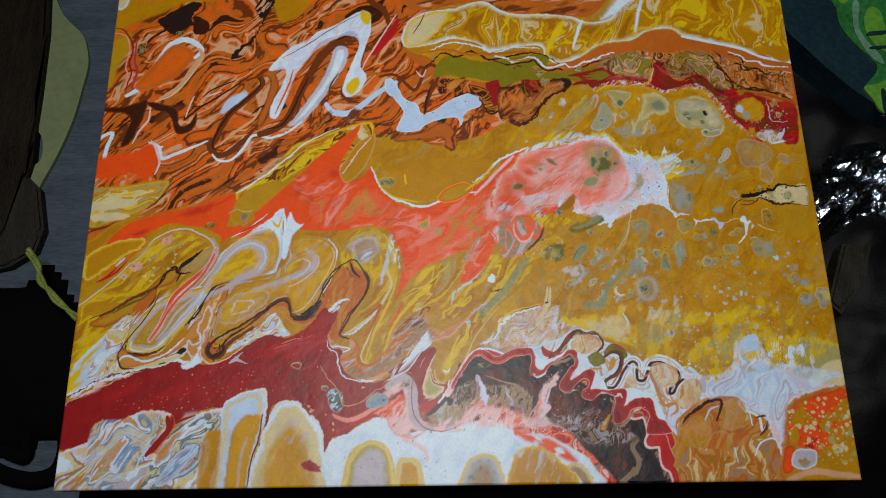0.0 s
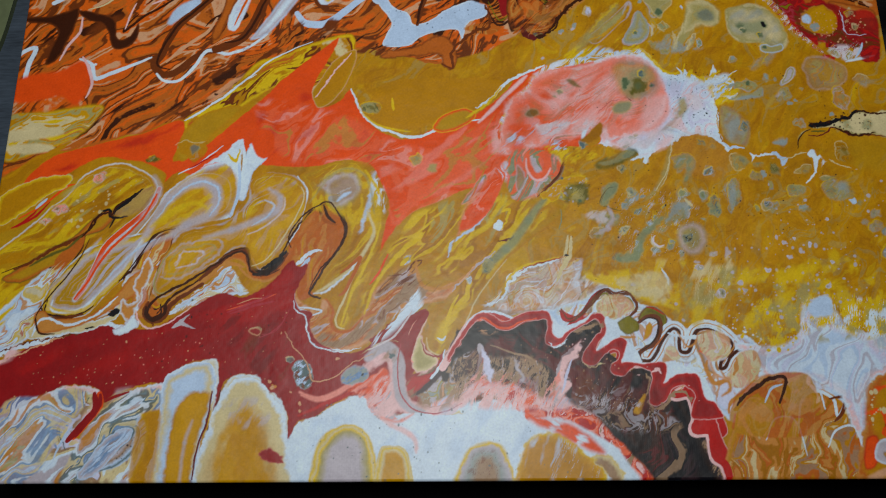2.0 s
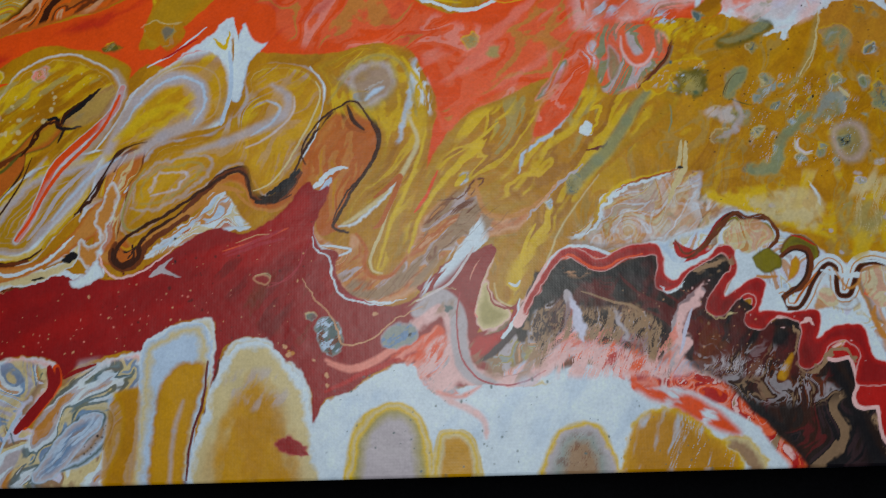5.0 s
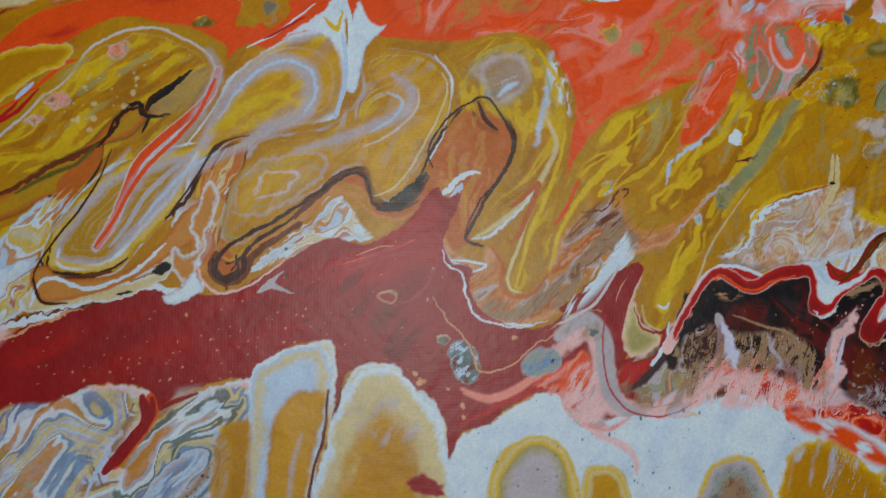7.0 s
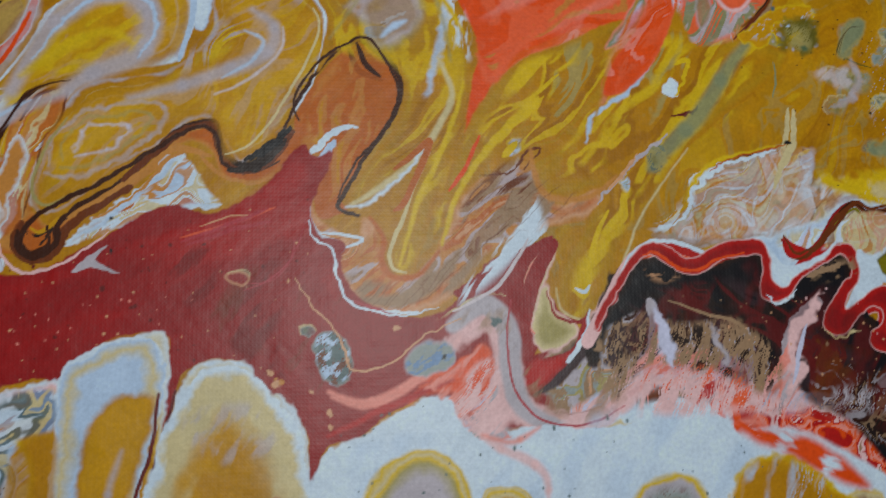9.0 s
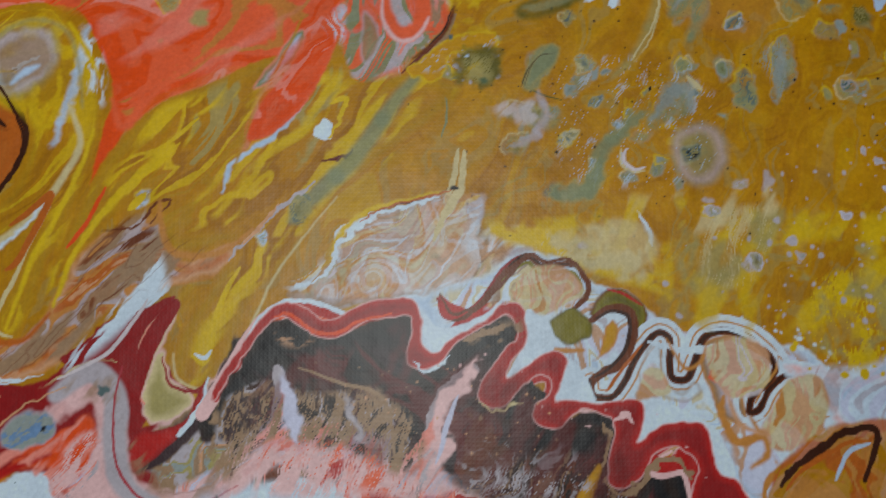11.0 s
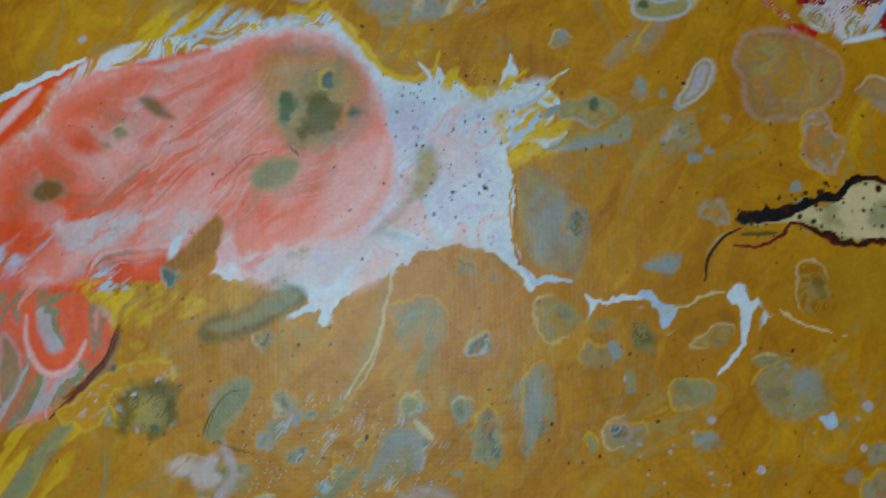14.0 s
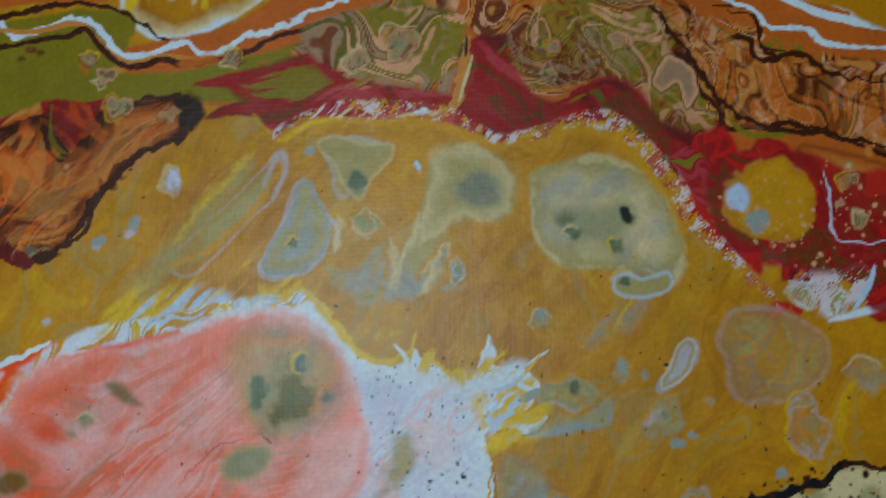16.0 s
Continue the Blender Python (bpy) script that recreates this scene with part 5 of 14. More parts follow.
cell(394.8, 197.4, 0.5, 0.6, 0, 'ink', soft=0.3)
cell(394.9, 210.4, 0.4, 0.4, 0, 'ink', soft=0.3)
pool([(403.3, 199.9), (408.5, 200.4), (412.1, 193.9), (416.5, 191.2), (417.5, 184.8), (415.3, 177.2), (410.2, 176.6), (404, 182.5), (403, 190.2)], 'lichen', (1, 'clay'), (4, 'sage'), soft=0.8, alpha=0.75)
cell(415.5, 189.3, 2.1, 2.6, 0, 'slate', soft=1.2, alpha=0.8)
marble([(357.8, 232.8), (368, 228.7), (375.6, 220.6), (398.7, 216.3), (399.5, 200.6), (400.9, 183.8), (380, 183), (367.3, 176.9), (349.9, 176.1), (370, 188.3), (371.6, 210.2)], ('white', 'lilac', 'white', 'blush', 'white', 'lilac', 'ice', 'white'), 18, 8, 40, swirl=8, seed=321, edge=4, alpha=0.6)
cell(418.8, 214, 4.9, 3.4, 0, 'lavender', (1, 'sage'), alpha=0.4)
# white lightning and its cracks
vein([(373.6, 176.8), (372.9, 173.1), (371.1, 165.6), (368.9, 158.3), (365.8, 152.8), (363.5, 150.5)], 'cream', 0.8, tip=0.3, alpha=0.85, fine=0.4)
vein([(372.3, 176.2), (369, 163.2), (363.9, 152.3), (357.1, 146.4)], 'lichen', 3.4, soft=1.2, alpha=0.6)
vein([(403.8, 176.1), (406.9, 174.2), (413.9, 175.2)], 'white', 1.6)
pool([(416.4, 174), (418.8, 170.8), (425.2, 170.6), (431.6, 172.4), (432.7, 168.6), (434.2, 166.6), (439.1, 168.7), (434.3, 162.9), (431.4, 168.2), (425.7, 169.1), (420, 168.5), (418, 167.5)], 'white', wob=0.15, fine=0.3, soft=0.25)
vein([(444.4, 171.5), (448.9, 172), (452.1, 170.6), (456.4, 168), (453.6, 163.7), (451.3, 158.7), (447.2, 153.8)], 'white', 1.7, fine=0.4)
vein([(451.6, 173.2), (452.3, 170), (453.7, 164.9)], 'white', 2.4)
vein([(456.3, 166.1), (461.5, 167.3), (465.8, 163.4), (473.4, 161.7)], 'white', 0.7)
vein([(413.9, 174.9), (416.9, 169.5), (416.1, 165.8)], 'yellow', 1)
vein([(436.5, 167.8), (444.4, 170.8), (449.6, 171.3)], 'yellow', 1.1)
vein([(430.2, 168.6), (432.4, 162.9)], 'yellow', 0.8)
pool([(443.1, 175.3), (445, 181), (448.4, 184.8), (451.8, 186.7), (457, 187.2), (462.2, 187.1), (467.4, 186.4), (475, 183), (486.5, 182.1), (495.8, 180.6), (497.2, 196.3), (487.6, 196.2), (480, 197.2), (474.5, 193.4), (470.3, 190.2), (465.3, 192.9), (461.1, 189.7), (452, 189.9), (453.1, 187.3), (449.2, 186.1), (445.1, 182.9)], 'lichen', (1.5, 'cream'), soft=0.3, fine=0.3, jit=1)
vein([(443.1, 175), (444.3, 179.7), (447.5, 184.4), (451.8, 186.7)], 'bark', 0.9)
pool([(451.7, 189.9), (457.2, 190.2), (462.5, 191.4), (466.5, 192.6), (465.1, 190.3), (461.8, 187.8), (455.8, 187.6), (451.8, 187.3)], 'ink', wob=0.1, fine=0.3, soft=0.25)
vein([(462.4, 189.7), (467.8, 191.8), (473.1, 192.5), (477.3, 196), (480.7, 197.1), (487.6, 195.6), (497.1, 194.9)], 'bark', 1.8, tip=0.5, fine=0.5)
vein([(449.6, 182.8), (455.4, 182.2), (461, 184.5), (463.5, 187.1), (468.6, 185), (474.9, 182.1), (486.5, 181.8), (495.8, 180.6)], 'wine', 1.1, tip=0.5, fine=0.4)
vein([(451.7, 185.1), (459.5, 185)], 'moss', 1.4)
cell(472.2, 188.9, 2.6, 2.6, 0, 'sage', alpha=0.6, soft=1.5)
cell(483.3, 188, 3.1, 3.1, 0, 'sage', alpha=0.6, soft=1.5)
specks([(452, 190.5), (465.3, 192.9), (486.5, 195.1), (485.5, 183.4), (451.6, 184.1)], 'soot', 60, 0.15, 0.5)
pool([(456.9, 166.1), (466.8, 177.3), (477.4, 179.7), (495.6, 178), (494, 160.2), (473.5, 163.2)], 'mustard', soft=4, alpha=0.7)
cell(467.7, 172.2, 5.2, 5.2, 0, 'honey', soft=4, alpha=0.7)
vein([(451.9, 188.7), (457.2, 189.2), (463.1, 190.1), (467.8, 192.2), (473.4, 192.8), (477.3, 195.8), (480.7, 197.1)], 'ink', 2.2, fine=0.9)
specks([(450.8, 191.9), (465.3, 194.2), (478.8, 197.9), (486.5, 195.1), (478.4, 192.7), (465, 189), (451.8, 186.7)], 'bark', 80, 0.2, 0.8)
vein([(486.6, 183.4), (477.6, 182), (469.9, 184.8), (464.8, 186.7)], 'bark', 1.6, fine=0.8)
cell(447, 189.6, 2.9, 2.6, 0, 'lavender', (1, 'clay'), alpha=0.8)
pool([(429.4, 178.8), (435.9, 179.9), (437.9, 181.2), (437, 177.3), (431.9, 177.4)], 'fog', soft=0.6)
# grey-green cells of the wide ochre field
pool([(315.8, 153.5), (324.2, 154.5), (326.4, 149.6), (324.3, 144.9), (318.3, 144.5), (315.9, 147.5)], 'mustard', (2, 'moss'), soft=1, alpha=0.8)
marble([(301.4, 150.3), (307.3, 153.8), (313.2, 159.1), (319.3, 160.7), (326, 159.3), (326.6, 154.5), (321.2, 152.2), (316.4, 148.7), (314.1, 144.6), (308.1, 143.9)], ('yellow', 'ochre', 'gold', 'lichen', 'yellow', 'ochre', 'gold', 'cream'), 12, 5, 45, swirl=7, seed=329, edge=1.5)
specks([(302.4, 159.9), (325.4, 159.4), (325.5, 144.8), (302.7, 145.5)], 'lavender', 60, 0.3, 0.9)
vein([(337.6, 154.2), (334.6, 150), (332.2, 145.3), (337, 141.5), (343.1, 139.6)], 'moss', 0.8)
cell(337.6, 151.1, 4.8, 2.6, 45, 'sage', alpha=0.75, soft=1)
cell(347.3, 146, 1.5, 5.0, -20, 'fog', alpha=0.7)
cell(345.5, 141.9, 1.7, 1.4, 0, 'fog', alpha=0.7)
cell(345.5, 163.8, 2.3, 1.5, -30, 'sage', (1, 'slate'))
vein([(374.6, 164.3), (376.5, 168), (380.9, 169.7), (383.6, 166.6), (382.7, 162.9), (379.4, 156.8)], 'sage', 5, soft=1.2, alpha=0.8)
cell(390.2, 179.3, 2.3, 1.8, 0, 'sage', (1, 'slate'), soft=0.8)
cell(393.9, 161.3, 3.0, 2.0, 20, 'fog', (1, 'sage'), (3, 'lichen'), alpha=0.8)
cell(378.6, 148.8, 2.5, 2.2, 0, 'fog', (1, 'sage'), (3, 'lichen'), alpha=0.8)
cell(379.8, 144.5, 1.2, 3.0, 30, 'fog', (1, 'sage'), (3, 'lichen'), alpha=0.8)
cell(388.9, 147.3, 2.0, 2.5, 0, 'fog', (1, 'sage'), (3, 'lichen'), alpha=0.8)
cell(404.6, 145.1, 3.3, 5.8, -20, 'fog', (1, 'sage'), (3, 'lichen'), alpha=0.8)
cell(402.9, 151.2, 1.5, 3.0, 0, 'fog', (1, 'sage'), (3, 'lichen'), alpha=0.8)
cell(393.9, 141.7, 3.2, 5.0, 0, 'fog', (1, 'sage'), (3, 'lichen'), alpha=0.8)
cell(424.4, 141.5, 3.3, 3.0, 0, 'fog', (1, 'sage'), (3, 'lichen'), alpha=0.8)
cell(425.6, 152.5, 1.0, 2.0, 0, 'fog', (1, 'sage'), (3, 'lichen'), alpha=0.8)
cell(429.2, 162.4, 2.3, 3.4, 20, 'sage', alpha=0.55, soft=1.2)
cell(411.1, 169.1, 5.2, 5.2, 0, 'sage', alpha=0.55, soft=1.2)
cell(440, 150.3, 3.0, 2.0, 0, 'sage', alpha=0.55, soft=1.2)
cell(457.6, 156, 4.2, 2.2, 0, 'sage', alpha=0.55, soft=1.2)
cell(458.4, 149.8, 4.4, 3.9, 0, 'sage', alpha=0.55, soft=1.2)
cell(466, 149, 3.4, 4.4, 0, 'sage', alpha=0.55, soft=1.2)
cell(471.3, 143, 2.1, 1.8, 0, 'sage', alpha=0.55, soft=1.2)
cell(442.6, 139.7, 2.5, 1.2, 0, 'sage', alpha=0.55, soft=1.2)
cell(338.9, 134.9, 3.6, 3.1, 0, 'sage', alpha=0.55, soft=1.2)
cell(330.4, 137.5, 4.1, 2.4, 0, 'sage', alpha=0.55, soft=1.2)
cell(371.6, 135.1, 5.0, 3.0, 40, 'sage', alpha=0.55, soft=1.2)
cell(396.2, 177.6, 1.8, 1.8, 0, 'sage', alpha=0.55, soft=1.2)
cell(479.8, 136.8, 2.6, 2.6, 0, 'fog', alpha=0.6)
cell(478.6, 129.5, 3.0, 3.0, 0, 'fog', alpha=0.6)
cell(473.7, 132.1, 1.8, 1.8, 0, 'fog', alpha=0.6)
pool([(287.8, 129.4), (294.6, 137.4), (300.3, 145.6), (305.1, 145.4), (301.7, 138.4), (297.1, 131.5)], 'sage', soft=1.2)
vein([(304.9, 152.6), (309.6, 158.5), (313.1, 165.8)], 'clay', 3)
vein([(301.4, 150.3), (308.4, 157.4), (312.5, 165.8)], 'wine', 1)
vein([(349.9, 176.1), (353.6, 173.5), (349.9, 170.5), (337.5, 165.2), (331.4, 166), (337.5, 170.7)], 'moss', 3, soft=1.2, alpha=0.7)
cell(349.9, 172.9, 3.6, 1.9, 20, 'slate', soft=1.2, alpha=0.7)
pool([(335.6, 191.5), (337.2, 190.8), (333.8, 180.2), (328.9, 177.2), (326.4, 179.1), (328.8, 186.5)], 'ochre', soft=0.6)
pool([(325.1, 189.1), (328.8, 190.3), (325.1, 181.6), (323.9, 180.4)], 'white', soft=0.6)
cell(325.3, 178.4, 2.3, 2.0, 0, 'sage', (0.8, 'slate'), soft=0.7)
cell(325.5, 180.3, 0.8, 0.5, 0, 'ink')
specks([(300.7, 177.1), (476.9, 173.3), (473.2, 126.1), (301.9, 131.3)], 'ink', 70, 0.12, 0.45)
mottle([(303.2, 177.1), (335, 180.1), (337.5, 173.8), (319.3, 162), (307, 169.6)], 'yellow', 9, 4, 35, cut=0.2, soft=0.3, seed=80, alpha=0.8)
# ochre lobes of the near left
pool([(-25.1, 82), (-0.1, 128.3), (16.2, 136.1), (36.5, 160.4), (66.7, 172.4), (86.9, 167.8), (91.5, 159.3), (79, 126.8), (62.4, 103.5), (49.4, 91.4), (27.5, 81.1), (0.4, 63), (-20, 52.3)], 'ochre', (2, 'mustard'), soft=0.5)
pool([(-22.9, 96.6), (-5.2, 113.9), (8.3, 124.7), (20.2, 135.8), (30.6, 146.1), (37.7, 152.4), (44.7, 163), (52.1, 168.3), (65.5, 171.5), (77.3, 167.1), (85.7, 161.7), (88.7, 153.2), (85.9, 145.6), (78.5, 137.4), (66, 126.5), (58.6, 116), (53.9, 100.3), (43.7, 86.8), (28.2, 77.5), (4.1, 70.4), (-19.3, 63.4)], 'white', (1.1, 'ochre'), (4, 'mustard'), (8, 'ochre'), soft=0.4, rings=[('cream', 3.1, 0.4, 8)])
marble([(-22.9, 96.6), (8.3, 124.7), (30.6, 146.1), (44.7, 163), (65.5, 169.8), (85.8, 159.5), (85.8, 146.9), (65.9, 127.7), (53.8, 101.2), (28.1, 79.4), (-19.5, 65.2)], ('ochre', 'mustard', 'yellow', 'ochre', 'honey', 'ochre', 'lichen', 'ochre'), 44, 9, 42, swirl=9, seed=330, edge=4, alpha=0.75)
mottle([(-16.2, 100.4), (16.9, 131.8), (44.7, 163), (85.4, 159.5), (78.5, 137.4), (53.9, 100.3), (20.8, 81.3)], 'yellow', 22, 4, 38, cut=0.3, soft=0.35, seed=100, alpha=0.8)
mottle([(-16.2, 100.4), (16.9, 131.8), (44.7, 163), (85.4, 159.5), (78.5, 137.4), (53.9, 100.3), (20.8, 81.3)], 'lichen', 16, 3, 38, cut=0.7, soft=0.3, seed=101, alpha=0.7)
cell(34.1, 144.5, 4.2, 2.7, 0, 'lavender', (1, 'pink'), soft=0.8)
cell(27.5, 137.5, 3.0, 1.7, 0, 'lavender', (1, 'pink'), soft=0.8)
cell(55.2, 164.3, 3.4, 1.9, 0, 'lavender', (1, 'pink'), soft=0.8)
specks([(47.7, 144.3), (69.7, 163.5), (79.5, 161.5), (53.5, 142.3)], 'cream', 40, 0.2, 0.6)
vein([(12.6, 138.8), (26.7, 148.1), (35.6, 156.6), (41.1, 158.8)], 'orange', 1.6)
vein([(9.4, 133.7), (20, 138.9), (28.6, 148.2)], 'red', 1.8)
vein([(21.4, 145), (26.6, 150.2)], 'ice', 2)
pool([(0.5, 151.9), (14.6, 160.4), (25.6, 163.7), (37.9, 164.6), (39.1, 160.8), (33.8, 155.5), (26.5, 151.8), (15.9, 143.5), (2, 134.6)], 'cream', (0.6, 'yellow'), (2.5, 'ochre'), soft=0.4, fine=0.5)
vein([(15.4, 174.1), (24.7, 177.5), (35.7, 184.2)], 'ochre', 3.5, soft=0.6, fine=0.6)
pool([(8.2, 104.2), (18.4, 112), (32.3, 121.9), (44.8, 129), (53.7, 138.2), (61.9, 143.4), (65.9, 139.4), (59.7, 132.1), (50.5, 128), (50.4, 122), (42, 114), (29.6, 108.1), (19.2, 102.3)], 'moss', (1, 'rust'), (3, 'mustard'), soft=0.5)
vein([(7.9, 108.1), (25.4, 115.9), (35.9, 122.9), (50.3, 130.4), (54.6, 137.8), (61, 142.4)], 'bark', 1, tip=0.5)
vein([(50.4, 129.6), (50.1, 122), (45.7, 114), (37.2, 103.2), (33.4, 92.6)], 'bark', 1.2, tip=0.5)
vein([(80.1, 155.6), (73.2, 149.8), (67.6, 144.5), (65.3, 140.4)], 'ink', 1.8, fine=0.4)
vein([(57.6, 142.4), (62.5, 143.2), (64.3, 138.7), (72.6, 139.6)], 'ink', 2, fine=0.4)
vein([(63.4, 133.2), (66.5, 139.4)], 'soot', 1.4)
pool([(65.9, 141.4), (72.3, 147.7), (80.1, 155.2), (85.9, 156.3), (85.4, 147.9), (78.3, 142.6), (70.7, 139.4)], 'clay', soft=1, alpha=0.6)
vein([(65.3, 141.2), (72.3, 147.7), (80.1, 155.2)], 'ink', 1.6, fine=0.4)
pool([(0.3, 74.1), (9.7, 87), (19.6, 96.5), (29.6, 108.1), (36.6, 112), (43.6, 117.9), (40.6, 108.1), (33.8, 100.3), (30.8, 90.7), (27.9, 81.3), (26.8, 72), (16.7, 66.5), (2, 55.9)], 'white', (2, 'ice'), soft=0.7, fine=0.5)
mottle([(-13.2, 70.6), (19.3, 100.3), (36.6, 112), (31.2, 85), (25.2, 70.1), (-3.2, 56)], 'yellow', 16, 5, 48, cut=0.2, soft=0.3, seed=102)
pool([(33.9, 111), (38.4, 113), (44.5, 118.3), (40.4, 111), (36.8, 110)], 'soot', fine=0.6)
pool([(44.9, 127), (50, 129), (49.7, 122), (40.4, 110), (35.6, 114), (39.8, 119.9)], 'rust', soft=0.6)
vein([(30.8, 90.7), (33.8, 100.3), (40.4, 110), (47.3, 118)], 'rust', 1.6)
pool([(31.1, 86.9), (35.6, 100.3), (44, 112), (54.5, 122), (63.8, 124.1), (71.2, 127.7), (82.6, 129.3), (88.4, 128.3), (81.1, 116.1), (74.1, 104.2), (63.5, 92.5), (56.5, 84.8), (45.8, 83), (36.6, 85)], 'white', (0.8, 'mustard'), (2.5, 'yellow'), (5, 'lavender'), (7, 'mustard'), soft=0.4, jit=0.8, rings=[('lavender', 2.2, 0.5, 14)])
vein([(35.1, 94.5), (33.8, 86.9), (38.4, 84.6), (47.5, 83.8), (56.4, 86.8), (59.9, 89.6)], 'bark', 1.4, fine=0.3)
vein([(37.9, 92.6), (37.3, 87.8), (43.8, 85.9), (54.5, 88.7), (63.2, 98.3), (73.8, 111.1), (82.7, 126.2)], 'white', 1.8, soft=0.5)
vein([(89.5, 155.3), (86.3, 145.2), (76.6, 135.3), (63.5, 122), (59.1, 114), (56.9, 106.1), (54, 98.3), (51, 93.3)], 'orange', 3.2, tip=0.35, wob=0.2)
vein([(62.1, 120), (57.9, 111.1), (55.6, 102.2)], 'red', 2)
vein([(83.1, 140.6), (69.4, 126.5), (63.1, 120), (59.8, 110.1)], 'white', 0.8)
vein([(54.2, 93.5), (59.4, 100.3), (66.3, 112.1), (79, 124.1), (85.4, 129.3)], 'lavender', 2.2)
pool([(80.9, 122.1), (86.1, 137.5), (91.5, 151.1), (99.2, 158.7), (107, 164.2), (116.9, 169.6), (126.9, 170.2), (132.2, 165.7), (132.6, 151.7), (131.5, 141.1), (128.1, 137.9), (115.3, 135.7), (103.7, 131.5), (96.3, 120.2), (92.7, 110.1), (92.1, 100.2), (96.9, 96.3), (89.4, 96.3), (79.6, 106.1), (74.2, 100.2)], 'white', (1.5, 'lavender'), (4, 'ochre'), (7, 'yellow'), (9, 'ochre'), soft=0.4, jit=1, rings=[('cream', 2.4, 0.4, 9)])
marble([(81.8, 123.1), (91.6, 150.1), (107, 163.1), (127, 168.5), (131, 162.5), (131.1, 141.1), (103.7, 132.5), (92.7, 112.1)], ('ochre', 'yellow', 'lavender', 'ochre', 'mustard', 'yellow', 'cream', 'ochre'), 34, 8, 44, swirl=9, seed=331, edge=4, alpha=0.75)
pool([(107.1, 159.9), (115, 162.2), (123, 155.9), (125.1, 145.3), (119.2, 139.9), (111.3, 140.9), (105.6, 135.6), (101.7, 135.6), (111.3, 143), (117.1, 149.4), (113.1, 155.7)], 'ice', (2, 'lavender'), soft=1.2, alpha=0.9)
cell(112.4, 137.1, 2.3, 2.0, 0, 'cream')
mottle([(80.9, 122.1), (91.5, 151.1), (116.9, 169.6), (132.2, 165.7), (128.1, 137.9), (103.7, 131.5), (88.9, 110.1)], 'yellow', 20, 4, 40, cut=0.35, soft=0.3, seed=103, alpha=0.9)
vein([(95.3, 155.4), (91.6, 149), (84.2, 136.5), (78.8, 128.2)], 'white', 1)
vein([(97.3, 153.3), (107, 162), (118.9, 164.4), (128, 158.1), (127.1, 143.2), (115.3, 138.8), (101.7, 132.5)], 'white', 0.7, soft=0.4, alpha=0.7)
pool([(110.9, 167.5), (122.9, 175.4), (128.9, 182.2), (134, 184.5), (133.4, 171.2), (134, 160.4), (132.3, 149.6), (131, 160.3), (127, 168.9), (118.9, 170.5)], 'white', fine=0.5, soft=0.5)
pool([(133, 151.7), (134, 162.5), (135.4, 173.5), (139.1, 182.4), (149.4, 178.2), (147.3, 171.5), (141.1, 165.9), (139.1, 158.3), (136.1, 147.5)], 'ice', (1, 'white'), fine=0.4, soft=0.4)
vein([(132.3, 145.4), (134, 156), (135.4, 169.1), (133.4, 184.5)], 'white', 2.6)
vein([(125.9, 175.5), (130.6, 171.2), (132, 177.8)], 'yellow', 2, fine=0.4)
pool([(139.1, 189.1), (149.5, 189.4), (151.4, 176), (145.2, 172.6), (140.1, 178)], 'orange', soft=0.6)
cell(105.7, 178.3, 7.2, 6.4, 0, 'ochre')
vein([(99.1, 164), (110.9, 170.8), (122.8, 180.9)], 'white', 1)
vein([(104.9, 167.4), (118.8, 175.3)], 'red', 1.2)
pool([(93.2, 94.3), (92.1, 106.1), (96.3, 120.2), (105.6, 131.5), (119.3, 133.7), (131.1, 138), (139.1, 147.6), (139.1, 158.3), (147.2, 163.8), (159.5, 163), (167.6, 159.8), (171.1, 148), (169.1, 135.2), (162.8, 122.6), (158.8, 118.4), (148.8, 108.2), (144.9, 111.2), (141, 119.4), (135.1, 121.4), (125.3, 114.2), (111.9, 106.1), (100.7, 95.3)], 'lavender', (1, 'ochre'), (5, 'mustard'), (9, 'ochre'), soft=0.5, jit=1, rings=[('cream', 2.8, 0.4, 9)])
marble([(94.1, 96.3), (97.2, 120.2), (119.3, 132.6), (139.1, 147.6), (147.2, 162.8), (167.6, 158.8), (169.1, 135.2), (148.8, 110.2), (135.1, 122.4), (111.9, 107.1)], ('ochre', 'mustard', 'ochre', 'yellow', 'lavender', 'ochre', 'mustard', 'honey'), 34, 8, 44, swirl=9, seed=332, edge=4, alpha=0.75)
mottle([(93.2, 94.3), (96.3, 120.2), (131.1, 138), (147.2, 163.8), (171.1, 148), (158.8, 118.4), (148.8, 108.2), (135.1, 121.4), (100.7, 95.3)], 'yellow', 22, 5, 40, cut=0.35, soft=0.3, seed=104, alpha=0.9)
mottle([(131.1, 134.8), (147.2, 160.6), (167.5, 154.4), (165.1, 135.1), (148.8, 114.3)], 'lavender', 14, 3, 60, cut=0.45, soft=0.3, seed=105, alpha=0.8)
vein([(139, 130.7), (151, 136.1), (159.1, 141.4)], 'cream', 0.8, alpha=0.6)
vein([(147, 139.2), (155.2, 145.6), (151.2, 152)], 'lavender', 3, soft=0.8)
vein([(98, 126.3), (95.5, 114.1), (92.9, 102.2)], 'lavender', 1.4)
cell(139.6, 129.7, 0.6, 0.8, 0, 'ink')
vein([(165.6, 162), (170.6, 154.5), (171, 144.8), (168.1, 133.1), (162.9, 123.6)], 'white', 1.3)
